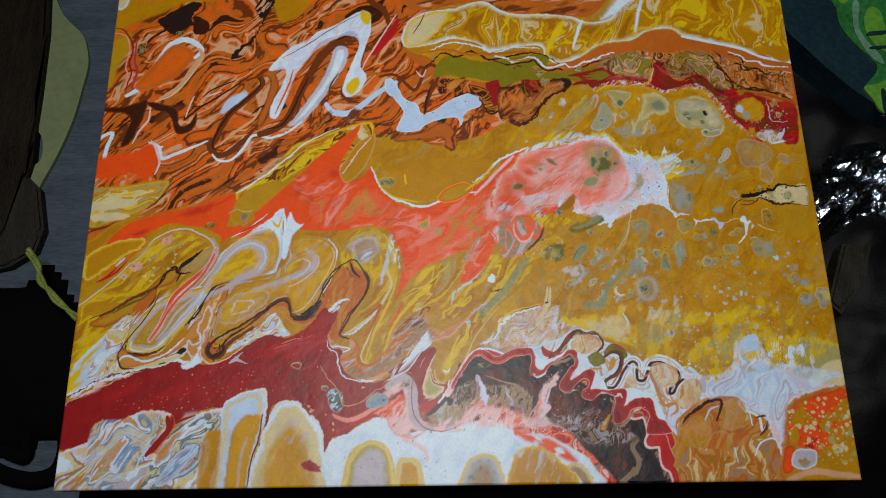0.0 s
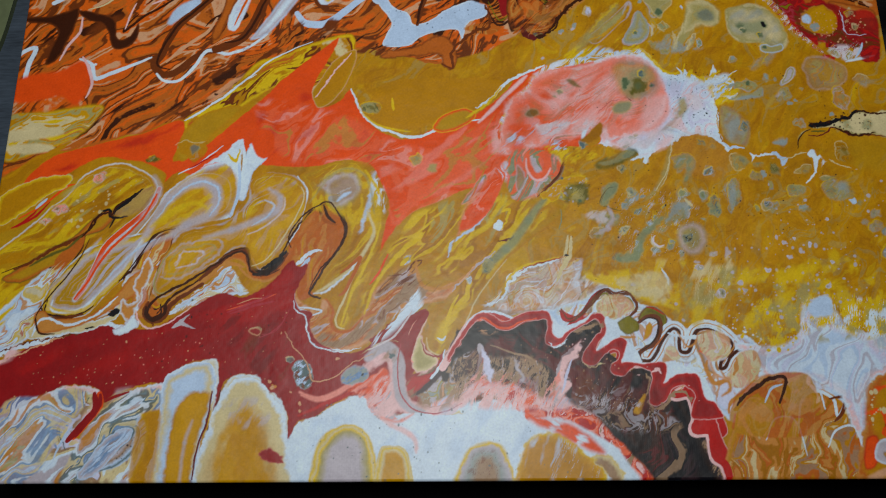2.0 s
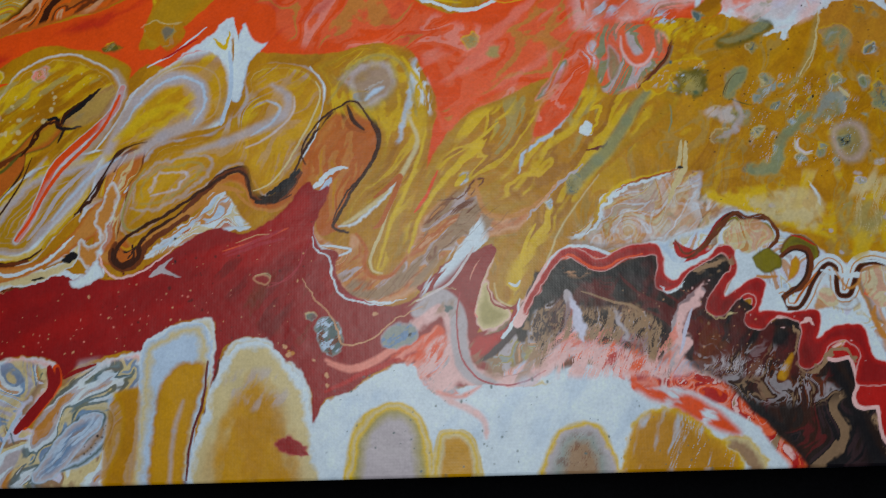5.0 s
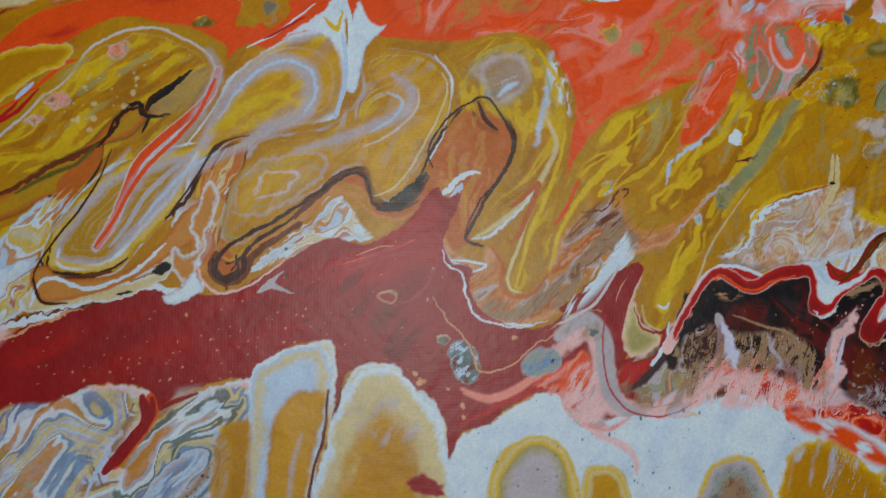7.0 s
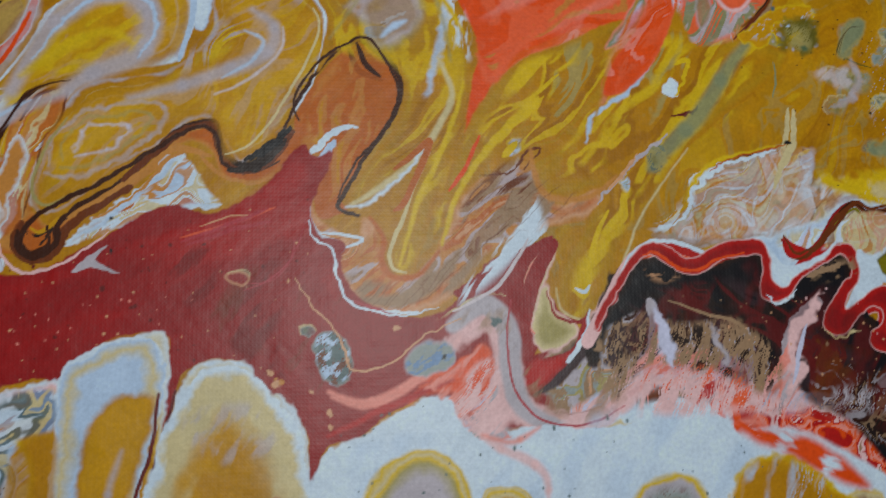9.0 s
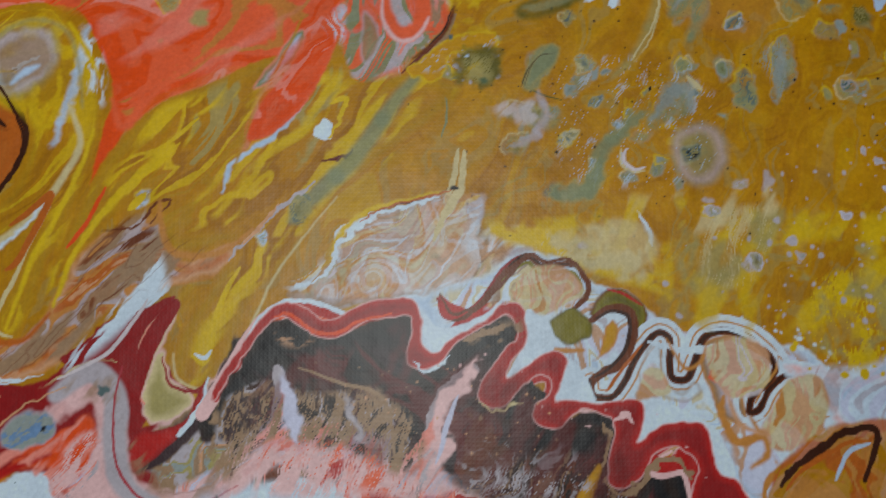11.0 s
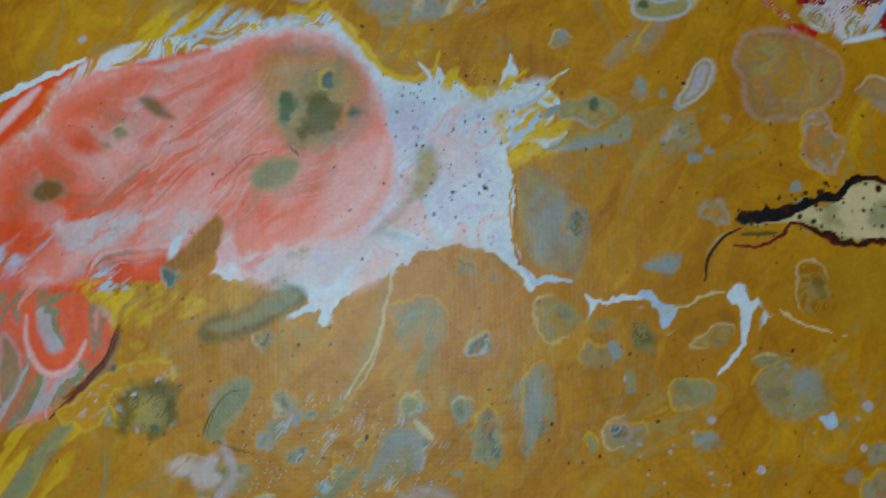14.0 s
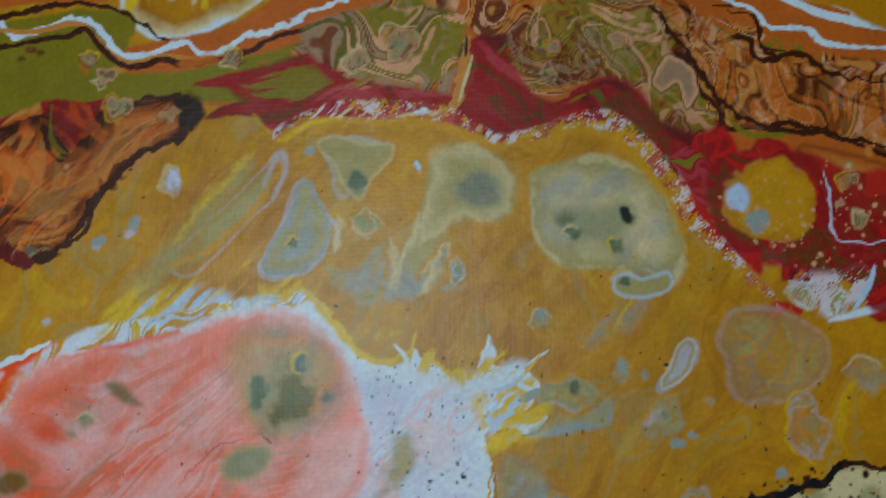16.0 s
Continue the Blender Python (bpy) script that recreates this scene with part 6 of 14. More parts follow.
# brown hook lines
pool([(84.2, 82.7), (80.3, 88.5), (82.5, 104.2), (84.8, 120.1), (90.3, 127.3), (99.8, 131.4), (98.2, 120.2), (92.7, 110.1), (91.1, 100.2), (92.3, 92.4), (89.6, 88.5), (93.5, 82.7)], 'rust', (1.5, 'tan'), soft=0.5)
vein([(101.7, 134.1), (96, 131.4), (89.3, 128.7), (84.7, 122.1), (79.4, 111.1), (72.3, 103.2)], 'bark', 1.8, fine=0.3)
vein([(99.8, 132.5), (98.5, 122.2), (93.6, 114.1), (92, 102.2), (89.5, 92.4)], 'brown', 1)
pool([(83.2, 84.7), (82, 92.4), (84.5, 102.2), (87.9, 113.1), (91, 118.1), (90.8, 110.1), (89.2, 100.2), (88.7, 94.3), (86.7, 90.4)], 'tan', (0.8, 'white'), soft=0.5, fine=0.5)
pool([(86.9, 84.6), (88.6, 90.4), (92.2, 94.3), (95.2, 90.4), (98.9, 90.4), (106.3, 96.2), (115.8, 102.1), (125.3, 110.2), (131.2, 116.3), (139, 120.4), (142.9, 114.3), (146.8, 107.1), (154.7, 108.2), (160.7, 116.4), (164.8, 118.4), (165.7, 112.3), (158.6, 106.1), (150.7, 102.1), (142.9, 104.1), (139, 112.2), (133.1, 114.2), (127.3, 111.2), (119.6, 102.1), (108.2, 96.2), (100.9, 86.5), (97.3, 81.7), (90.8, 80.8)], 'tan', (1.5, 'rust'), soft=0.5)
vein([(88.1, 88.5), (88.3, 83.7), (92.6, 81.7), (98.1, 84.9), (98.9, 90.4), (106.3, 97.2), (115.8, 103.1), (123.4, 111.2), (131.1, 117.9), (140, 120.4), (141.9, 114.2), (145.2, 107.8), (150.7, 107.8), (156.7, 112.2), (161.8, 118.4)], 'bark', 2.2, tip=0.5, fine=0.3)
vein([(89.2, 89.5), (92.4, 86.9), (97.1, 89.4), (94.4, 84.6)], 'soot', 1.6)
vein([(150.8, 109.8), (155.7, 113.3), (160.4, 116.8)], 'ink', 3, fine=0.6)
vein([(139, 119.8), (141.9, 110.2), (148.7, 105.1), (158.6, 108.6)], 'bark', 1.2)
vein([(101.7, 92.3), (112, 99.2), (122.5, 106.1), (129.2, 112.2), (139, 110.2)], 'tan', 3)
pool([(99.1, 84.6), (108.3, 92.3), (117.7, 99.2), (123.5, 104.1), (129.2, 111.2), (135.1, 106.1), (139, 98.1), (142.8, 95.1), (133.1, 94.2), (127.4, 96.2), (117.8, 90.3), (110.3, 88.4)], 'white', (2.5, 'ice'), fine=1, soft=0.4)
mottle([(99.1, 84.6), (117.7, 99.2), (129.2, 111.2), (139, 98.1), (117.8, 90.3)], 'tan', 9, 1.8, 35, cut=0.35, soft=0.2, seed=107)
pool([(162.8, 120.5), (169.1, 133.1), (175.4, 140.5), (181.6, 144.9), (187.7, 142.8), (192.7, 136.5), (193.8, 129), (190, 118.5), (184.7, 112.3), (180.5, 106.1), (176.3, 98), (178.1, 94), (170.2, 92), (168.4, 100.1), (170.6, 110.2), (166.2, 112.3)], 'rust', (2, 'rust'), soft=0.4)
mottle([(162.8, 120.5), (175.4, 140.5), (191.6, 135.4), (184.7, 112.3), (170.4, 100.1)], 'tan', 12, 4, 60, cut=0.3, soft=0.4, seed=106, alpha=0.7)
vein([(159.8, 118.4), (163.9, 127.1), (171.2, 138.4), (177.5, 144.8), (182.7, 147.7), (187.7, 141.7), (192.6, 135.8), (193.8, 129.5), (190, 119.6), (183.6, 111.3), (178.3, 101.1), (175.4, 95), (181.1, 92.4)], 'bark', 2, tip=0.5, fine=0.3, wob=0.2)
pool([(175.4, 142.7), (182.8, 149.2), (188.9, 147.1), (191.7, 138.6), (186.6, 140.7), (181.6, 144.9)], 'soot', (1, 'bark'), fine=0.4)
vein([(178.5, 142.7), (181.4, 136.3), (188.4, 133.2)], 'brown', 2.4)
pool([(166.6, 162), (173.9, 165.4), (184.5, 170.1), (195, 171.2), (203.2, 166), (207.1, 159.4), (212.8, 146.4), (214.5, 137.7), (211.5, 120.7), (208, 112.3), (202.2, 95.9), (198.7, 83.9), (196.3, 76), (190.4, 77), (189.7, 83.9), (194.1, 93.9), (201.8, 110.3), (190.4, 102.1), (184.2, 96), (178.1, 94.4), (180.4, 103.1), (186.7, 111.3), (192, 118.5), (194.7, 131.2), (192.7, 137.5), (187.8, 145), (185.9, 149.3), (181.7, 148.1), (173.4, 141.6), (169.1, 135.2), (171.6, 152.3)], 'ochre', (2, 'mustard'), (5, 'ochre'), soft=0.4, rings=[('yellow', 2.4, 0.5, 9)])
marble([(169.3, 143.7), (184.4, 168.7), (203.2, 164.9), (212.8, 146.4), (210.2, 114.4), (196.4, 77.9), (190.6, 80), (200.8, 110.3), (180.3, 100), (193, 118.5), (193.6, 135.4)], ('ochre', 'ochre', 'mustard', 'yellow', 'ochre', 'honey', 'ochre'), 34, 8, 60, swirl=8, seed=333, edge=3, alpha=0.7)
pool([(175.8, 156.7), (186.4, 163.5), (198.9, 162.6), (199.5, 152.7), (192.9, 144), (187.8, 145), (185.9, 150.3), (179.8, 152.4)], 'sage', (2, 'lavender'), soft=3, fine=0.8, alpha=0.75, broken=0.4)
vein([(185.8, 147.1), (190.1, 152.6), (195.4, 154.8)], 'white', 1.6, fine=0.6)
vein([(184.2, 149.2), (189.1, 151.5)], 'ink', 0.9)
vein([(208.4, 163.9), (207.3, 152.8), (204.6, 140.9), (201.2, 128.7)], 'ice', 3, soft=0.9, alpha=0.8, fine=0.7)
mottle([(206.4, 166), (215.3, 152.9), (214.6, 139.9), (209.5, 142), (206.8, 152.8)], 'white', 6, 2, 75, cut=0.1, soft=0.25, seed=108)
vein([(205.2, 139.8), (208.8, 129.1), (203.1, 116.5), (194.6, 106.1), (186.3, 100), (179.2, 96)], 'cream', 2.6, soft=0.6)
vein([(212.2, 133.4), (209.6, 122.8), (203.8, 108.2), (196, 91.9), (192.5, 78)], 'yellow', 2, soft=0.5)
vein([(194.4, 76), (190.5, 77.6), (190.1, 83.9), (195.2, 96), (201.9, 111.3)], 'cream', 1.4)
vein([(177.8, 95.2), (184.2, 96.4), (192.4, 103.1), (200.9, 112.3)], 'white', 1.4, soft=0.6, fine=0.5)
vein([(191.5, 106.1), (196.7, 110.3), (202, 114.4), (195.2, 98), (191.1, 93.9)], 'rust', 2.6)
vein([(203.2, 164.9), (208.1, 157.2), (212.9, 148.5)], 'yellow', 2, soft=0.8)
vein([(89.2, 90.8), (87.4, 86.6), (88.9, 82.3), (93.2, 80.7), (98.7, 83.4), (100.8, 88.8), (108.3, 95.2), (117.7, 101.1)], 'brown', 3.2, tip=0.6, fine=0.3)
vein([(88.1, 88.5), (88.6, 83.5), (92.8, 81.5), (97.9, 84.2), (99.3, 89.4)], 'bark', 2.4, fine=0.3)
vein([(91.4, 89.4), (93.7, 88.1), (96.7, 90), (98.9, 92.3)], 'gold', 1.6)
vein([(90.7, 88.1), (92.7, 85.8), (95.3, 86.5)], 'rust', 1.6)
vein([(115.8, 103.1), (123.4, 110.6), (131.2, 117.1), (139, 119.6)], 'brown', 3, tip=0.5, fine=0.3)
vein([(140, 119.4), (142.1, 111.2), (146, 106.5), (151.7, 106.5), (157.7, 110.6), (162.4, 117.4)], 'brown', 3.4, tip=0.5, fine=0.3)
vein([(141, 117.9), (143.3, 110.6), (147.2, 107.8), (151.9, 108.6), (156.7, 112.2)], 'soot', 2, fine=0.5)
vein([(148.8, 109), (154.7, 111.8), (160, 116.8), (161.8, 118.8)], 'ink', 2.8, fine=0.7)
vein([(111.9, 105.7), (120.5, 109.7), (129.2, 115.8), (139, 117.9), (141.3, 111.2)], 'tan', 1, fine=0.3)
vein([(108.3, 92.3), (119.7, 99.2), (128.3, 109.8), (135.1, 111.2), (140.5, 105.7), (150.7, 102.1), (160.6, 107.2)], 'tan', 1.6, fine=0.4)
vein([(31.1, 86.9), (34.9, 83.5), (44, 82.7), (54.7, 85.2)], 'brown', 2.6, fine=0.3)
vein([(31.2, 89.8), (33.9, 84.6), (40.4, 82.7), (49.4, 83)], 'bark', 1.6, fine=0.4)
vein([(28.2, 77.5), (33.7, 74.7), (40.9, 75.2)], 'brown', 2.4, fine=0.4)
marble([(11.3, 68.4), (19.8, 94.6), (29.7, 107.1), (41.9, 116), (37.1, 104.2), (32.5, 92.6), (28.8, 81.3), (26.8, 72.9)], ('white', 'ice', 'tan', 'white', 'yellow', 'cream', 'rust', 'white'), 20, 4, 52, swirl=5, seed=334, edge=1, alpha=0.85)
marble([(35.1, 81.2), (51.2, 82), (63.8, 86.7), (74.5, 94.4), (79.8, 102.2), (82.8, 96.3), (74.7, 88.6), (63.9, 82.9), (47.8, 78.3), (31.8, 77.5)], ('tan', 'rust', 'white', 'tan', 'gold', 'rust', 'cream'), 22, 4, 25, swirl=5, seed=335, edge=1, alpha=0.85)
marble([(84.1, 86.6), (82.7, 100.2), (86.8, 118.1), (92.2, 127.3), (99.5, 130), (97.2, 120.2), (92.4, 109.1), (90.9, 96.3), (88.6, 90.4)], ('rust', 'tan', 'white', 'rust', 'gold', 'tan', 'cream', 'rust'), 20, 4, 65, swirl=4, seed=336, edge=1, alpha=0.8)
marble([(100.9, 84.5), (112.1, 92.3), (123.5, 100.1), (131.2, 110.2), (139, 100.1), (141.9, 96.1), (131.2, 95.2), (119.7, 91.3)], ('white', 'ice', 'tan', 'white', 'cream', 'white', 'rust', 'white'), 16, 3, 35, swirl=5, seed=337, edge=1, alpha=0.85)
marble([(165.8, 120.5), (171.1, 133.1), (181.5, 140.6), (191.5, 133.3), (191.1, 122.7), (182.6, 111.3), (177.3, 100), (170.3, 96), (169.5, 106.1), (168.6, 112.3)], ('rust', 'tan', 'rust', 'rust', 'tan', 'gold', 'rust'), 22, 6, 65, swirl=6, seed=338, edge=2, alpha=0.7)
vein([(167, 110.6), (169.7, 113.3), (172.7, 116.4), (176.8, 118.5), (181.3, 118.9)], 'white', 2.6, fine=0.5)
vein([(168.6, 108.2), (171.6, 111.2), (173.7, 114.3)], 'ice', 3, fine=0.5)
vein([(102.7, 134.6), (97.9, 132.5), (90.2, 129.1), (85.1, 122.6), (80.3, 112.1), (74.1, 104.2)], 'bark', 2, fine=0.4)
vein([(100.8, 132.9), (97, 130), (91.3, 127.1), (87.1, 120.1)], 'brown', 1.6)
vein([(14.9, 110), (25.4, 115.5), (36, 122.3), (46.8, 127.6), (50.7, 130.4)], 'brown', 2.4, fine=0.5)
vein([(36.8, 110), (43.6, 117.9), (49, 127.6)], 'rust', 3, soft=0.5)
# brown and grey folds in the middle
pool([(166.4, 100.1), (170.2, 92), (179.9, 86), (182, 92), (185.9, 89.9), (187.6, 80), (190.4, 75), (197.3, 75), (202.6, 81.9), (207.1, 91.9), (214.7, 102), (223.1, 106.1), (229.7, 112.4), (233.3, 104.1), (238.9, 95.8), (251.6, 99.9), (248.9, 91.7), (230.2, 87.7), (221.8, 83.7), (213.4, 77.8), (206.9, 68), (196.8, 64.2), (185.1, 65.3), (177.5, 70.3), (173.8, 78.1), (168.1, 86.1)], 'tan', (1.5, 'peach'), (4, 'rust'), soft=0.6, jit=1.2)
marble([(168.2, 92), (179.9, 86), (185.9, 88.9), (190.4, 75), (202.6, 81.9), (214.6, 101), (229.6, 111.3), (238.9, 95.8), (249.4, 97.8), (230.2, 87.7), (213.4, 77.8), (196.9, 65.2), (179.4, 70.3)], ('clay', 'tan', 'peach', 'rust', 'tan', 'lavender', 'clay', 'brown', 'tan'), 30, 6, 42, swirl=9, seed=340, edge=2, alpha=0.85)
mottle([(173.8, 78.1), (189.3, 74.1), (201.5, 79.9), (214.6, 100), (231.3, 106.1), (249.2, 95.8), (221.8, 83.7), (206.9, 68), (185.1, 65.3)], 'clay', 14, 3, 40, cut=0.2, soft=0.35, seed=110)
mottle([(201.5, 79.9), (214.6, 100), (231.3, 106.1), (249.2, 95.8), (221.8, 83.7)], 'brown', 16, 1.6, 40, cut=0.75, soft=0.2, seed=111)
vein([(167.4, 100.1), (167.2, 92), (170.1, 87), (175.9, 84), (174.1, 78.1), (177.5, 70.3), (185.1, 65.5), (196.9, 64.6)], 'white', 1.8, fine=0.4)
vein([(169.1, 88), (181.9, 86), (175.8, 83)], 'white', 1.2)
vein([(184, 92), (187.8, 85.9), (187.5, 79), (190.4, 75), (197.3, 75), (203.6, 81.9)], 'rust', 2.4, soft=0.6)
vein([(181.3, 68.3), (193.1, 68.2), (203.2, 73.9), (209.6, 81.8)], 'clay', 4, soft=1)
pool([(210.1, 112.4), (220.4, 131.4), (233.6, 142.3), (251.2, 149), (264.5, 153.7), (283.7, 149.5), (303.3, 147.5), (316.2, 143.2), (301.4, 129.8), (282.5, 114.6), (263.7, 93.7), (256.2, 79.4), (253.2, 67.5), (244.6, 61.6), (238.7, 63.7), (237.2, 71.6), (246.7, 89.6), (253.7, 99.9), (237, 97.9), (232.4, 106.1), (228.6, 112.4), (219.1, 108.2), (210.5, 100), (201.7, 85.9)], 'ochre', (2, 'mustard'), (6, 'ochre'), soft=0.5)
marble([(211.1, 112.4), (233.6, 141.2), (264.3, 151.4), (303.1, 145.3), (282.5, 114.6), (256.4, 81.5), (244.8, 63.6), (238.8, 65.6), (251.5, 97.8), (233.3, 104.1), (219.2, 109.2)], ('ochre', 'mustard', 'ochre', 'yellow', 'honey', 'ochre', 'lichen', 'ochre'), 36, 8, 50, swirl=9, seed=341, edge=4, alpha=0.75)
mottle([(210.1, 112.4), (233.6, 142.3), (283.7, 149.5), (316.2, 143.2), (263.7, 93.7), (244.6, 61.6), (239, 67.6), (251.6, 99.9), (228.6, 112.4), (201.7, 85.9)], 'yellow', 20, 4, 48, cut=0.35, soft=0.3, seed=112, alpha=0.9)
vein([(204.7, 83.8), (210.5, 100), (220.5, 114.5), (232.5, 125.1), (234.8, 128.3)], 'yellow', 2.4, soft=0.5, fine=0.3)
vein([(237.2, 70.6), (238.7, 64.1), (245.6, 61.6), (252.1, 65.9), (258.3, 79.4), (267, 95.7), (280.2, 112.5)], 'cream', 1, soft=0.4)
vein([(242.2, 70), (246.2, 69.1), (249.3, 83.5), (254.3, 93.7)], 'yellow', 2.2)
vein([(242.8, 70.6), (245.6, 69.5), (247.4, 71.5)], 'white', 1.4)
cell(226.8, 113.8, 2.3, 2.3, 0, 'ice')
vein([(216.8, 104.1), (226.1, 105.7), (230.6, 111.3), (234.8, 112.4), (229.3, 106.1)], 'brown', 1, fine=0.5)
vein([(231.7, 112.4), (232.4, 106.1), (237, 97.9), (249.4, 97.8), (257.2, 104.1)], 'tan', 2.4, soft=0.6)
vein([(223.3, 110.3), (227.7, 114.5)], 'yellow', 3)
vein([(234.9, 129.3), (241.7, 135.8)], 'yellow', 1.5)
vein([(248.6, 114.5), (252.4, 123), (262.6, 130.6), (269.8, 139.4), (273.9, 149.3)], 'ice', 2.2, fine=0.6, soft=0.5)
pool([(254.1, 131.6), (258, 140.3), (263.9, 147), (276.2, 162.8), (280.2, 158.4), (274.6, 144.9), (266.1, 133.9), (258.2, 129.1)], 'coral', (1.5, 'orange'), soft=0.5)
pool([(256.2, 144.7), (262.2, 152.5), (266, 159.3), (270.6, 161.6), (268.8, 153.7), (260.6, 145.9)], 'pink', (0.8, 'sage'), (2, 'ice'), soft=0.6)
vein([(252.2, 120.9), (255.3, 133.8), (260.5, 144.8), (269.8, 165)], 'mustard', 1.2, soft=0.6)
vein([(216.5, 116.5), (211.8, 106.1), (207.4, 100)], 'orange', 1.6)
vein([(216.8, 142.1), (220.5, 133.5), (229.5, 144.4), (247.5, 157.9)], 'coral', 3, soft=1)
marble([(274, 162.8), (281.2, 169.7), (292.8, 174.1), (310.6, 172.6), (312.5, 165.7), (309.1, 159.3), (302.2, 153.8), (298.4, 147), (288.8, 145.5), (287.4, 152.9), (281.7, 156.2)], ('lavender', 'pink', 'coral', 'blush', 'lilac', 'pink', 'lavender', 'coral'), 18, 5, 60, swirl=8, seed=342, edge=3.5)
vein([(288.6, 165.3), (292.1, 156.3), (298.5, 154.2), (303.7, 161), (303.3, 167.9)], 'pink', 2.6, soft=0.5)
vein([(289.8, 166.5), (293.9, 158.6), (298.8, 156.9), (302.4, 163.3)], 'coral', 1.6, soft=0.4)
vein([(310.4, 166.8), (310.2, 161.1), (304.5, 154.2), (297.9, 147.9)], 'wine', 1.1)
vein([(311.6, 165.7), (310.4, 158.9), (302.5, 150.2)], 'clay', 1.6)
pool([(273.4, 131.3), (275.9, 135.7), (277.9, 134), (277.9, 129.2), (275.4, 130.1)], 'white', fine=0.6)
vein([(278.4, 139.5), (282.9, 140.6), (277.5, 129.6)], 'yellow', 2, fine=0.6)
vein([(275.8, 122.7), (280.1, 123.2), (284.8, 126.4)], 'wine', 1.1, fine=0.5)
vein([(303.5, 148.6), (294.6, 137.4), (284.4, 123.2), (273.8, 112.5), (267.9, 106.1)], 'sage', 5, soft=1.2, alpha=0.85)
cell(269.9, 109.9, 3.4, 4.3, 0, 'lichen', (1, 'sage'), (2, 'slate'))
vein([(251.3, 95.8), (262.8, 108.2), (274.2, 116.7)], 'lavender', 1.6, fine=0.6)
vein([(254.8, 99.9), (264, 110.4)], 'peach', 1.6, fine=0.6)
cell(260.1, 101.6, 1.9, 1.5, 0, 'ice')
# grey marble under the ochre field
pool([(268.4, 86.8), (272.1, 89.8), (277.4, 93.5), (280.4, 99.6), (286.4, 104.9), (295.6, 108.6), (304.9, 111.6), (311.1, 113.9), (313.3, 109.9), (318.8, 112.1), (320.1, 106.6), (318.4, 101.9), (326, 99.4), (333.5, 96.9), (325.7, 92.5), (318.1, 89.6), (310.5, 88.2), (302.9, 85.3), (292.4, 84), (280.4, 82), (268.4, 84.5)], 'lavender', (1.5, 'clay'), (5, 'lavender'), (9, 'cream'), soft=0.6, jit=2)
marble([(269.9, 86.8), (277.4, 92.7), (281.1, 99.6), (289.5, 105.3), (304.9, 110.8), (318.7, 109.8), (320, 103.4), (332, 97), (318.1, 89.6), (292.4, 84.3)], ('lavender', 'clay', 'cream', 'tan', 'lavender', 'white', 'clay', 'peach', 'lavender'), 24, 7, 32, swirl=9, seed=343)
mottle([(274.4, 90.5), (286.4, 104.1), (318.6, 106.6), (329, 97), (310.5, 88.2), (280.4, 82.8)], 'tan', 14, 2.4, 35, cut=0.4, soft=0.25, seed=120)
mottle([(274.4, 90.5), (286.4, 104.1), (318.6, 106.6), (329, 97), (310.5, 88.2), (280.4, 82.8)], 'white', 14, 2.4, 35, cut=0.6, soft=0.25, seed=121)
vein([(269.9, 88.3), (276.6, 90.4), (280.4, 96.5), (281.1, 102.7), (286.5, 105.7), (291, 106.4)], 'white', 2.6, fine=0.5)
vein([(271.4, 90.5), (278.1, 95), (281.1, 101.9), (288, 108), (298.8, 111.7), (309.5, 113.1)], 'yellow', 1.8, soft=0.5, fine=0.5)
vein([(288, 106.4), (295.7, 110.2), (304.9, 111.6), (311.1, 113.9)], 'wine', 0.7, fine=0.4)
cell(311.7, 114.3, 0.9, 0.8, 0, 'ink')
vein([(305.4, 100.6), (309.4, 106.8), (318.8, 112.1)], 'yellow', 2, fine=0.4)
vein([(304.7, 99.9), (308.6, 106), (312.8, 119.4), (313.7, 125.9)], 'cream', 1.8, fine=0.3)
vein([(306.2, 99), (310.9, 104.4), (319.5, 109.7)], 'ice', 1.2)
mottle([(320.1, 105), (333.9, 104.7), (356.4, 96.5), (370.7, 83.9), (355.8, 87.3), (333.5, 95.4), (322.9, 98.7)], 'yellow', 6, 4, 70, cut=-0.1, soft=0.3, seed=122)
mottle([(326.1, 103.3), (341.5, 103), (363.4, 87.1), (353, 90.4), (333.5, 95.4)], 'cream', 6, 3, 70, cut=0.3, soft=0.3, seed=123)
cell(345.8, 97.5, 3.3, 2.4, 0, 'lichen', alpha=0.7)
cell(350.1, 93.5, 4.5, 2.1, 0, 'lichen', alpha=0.7)
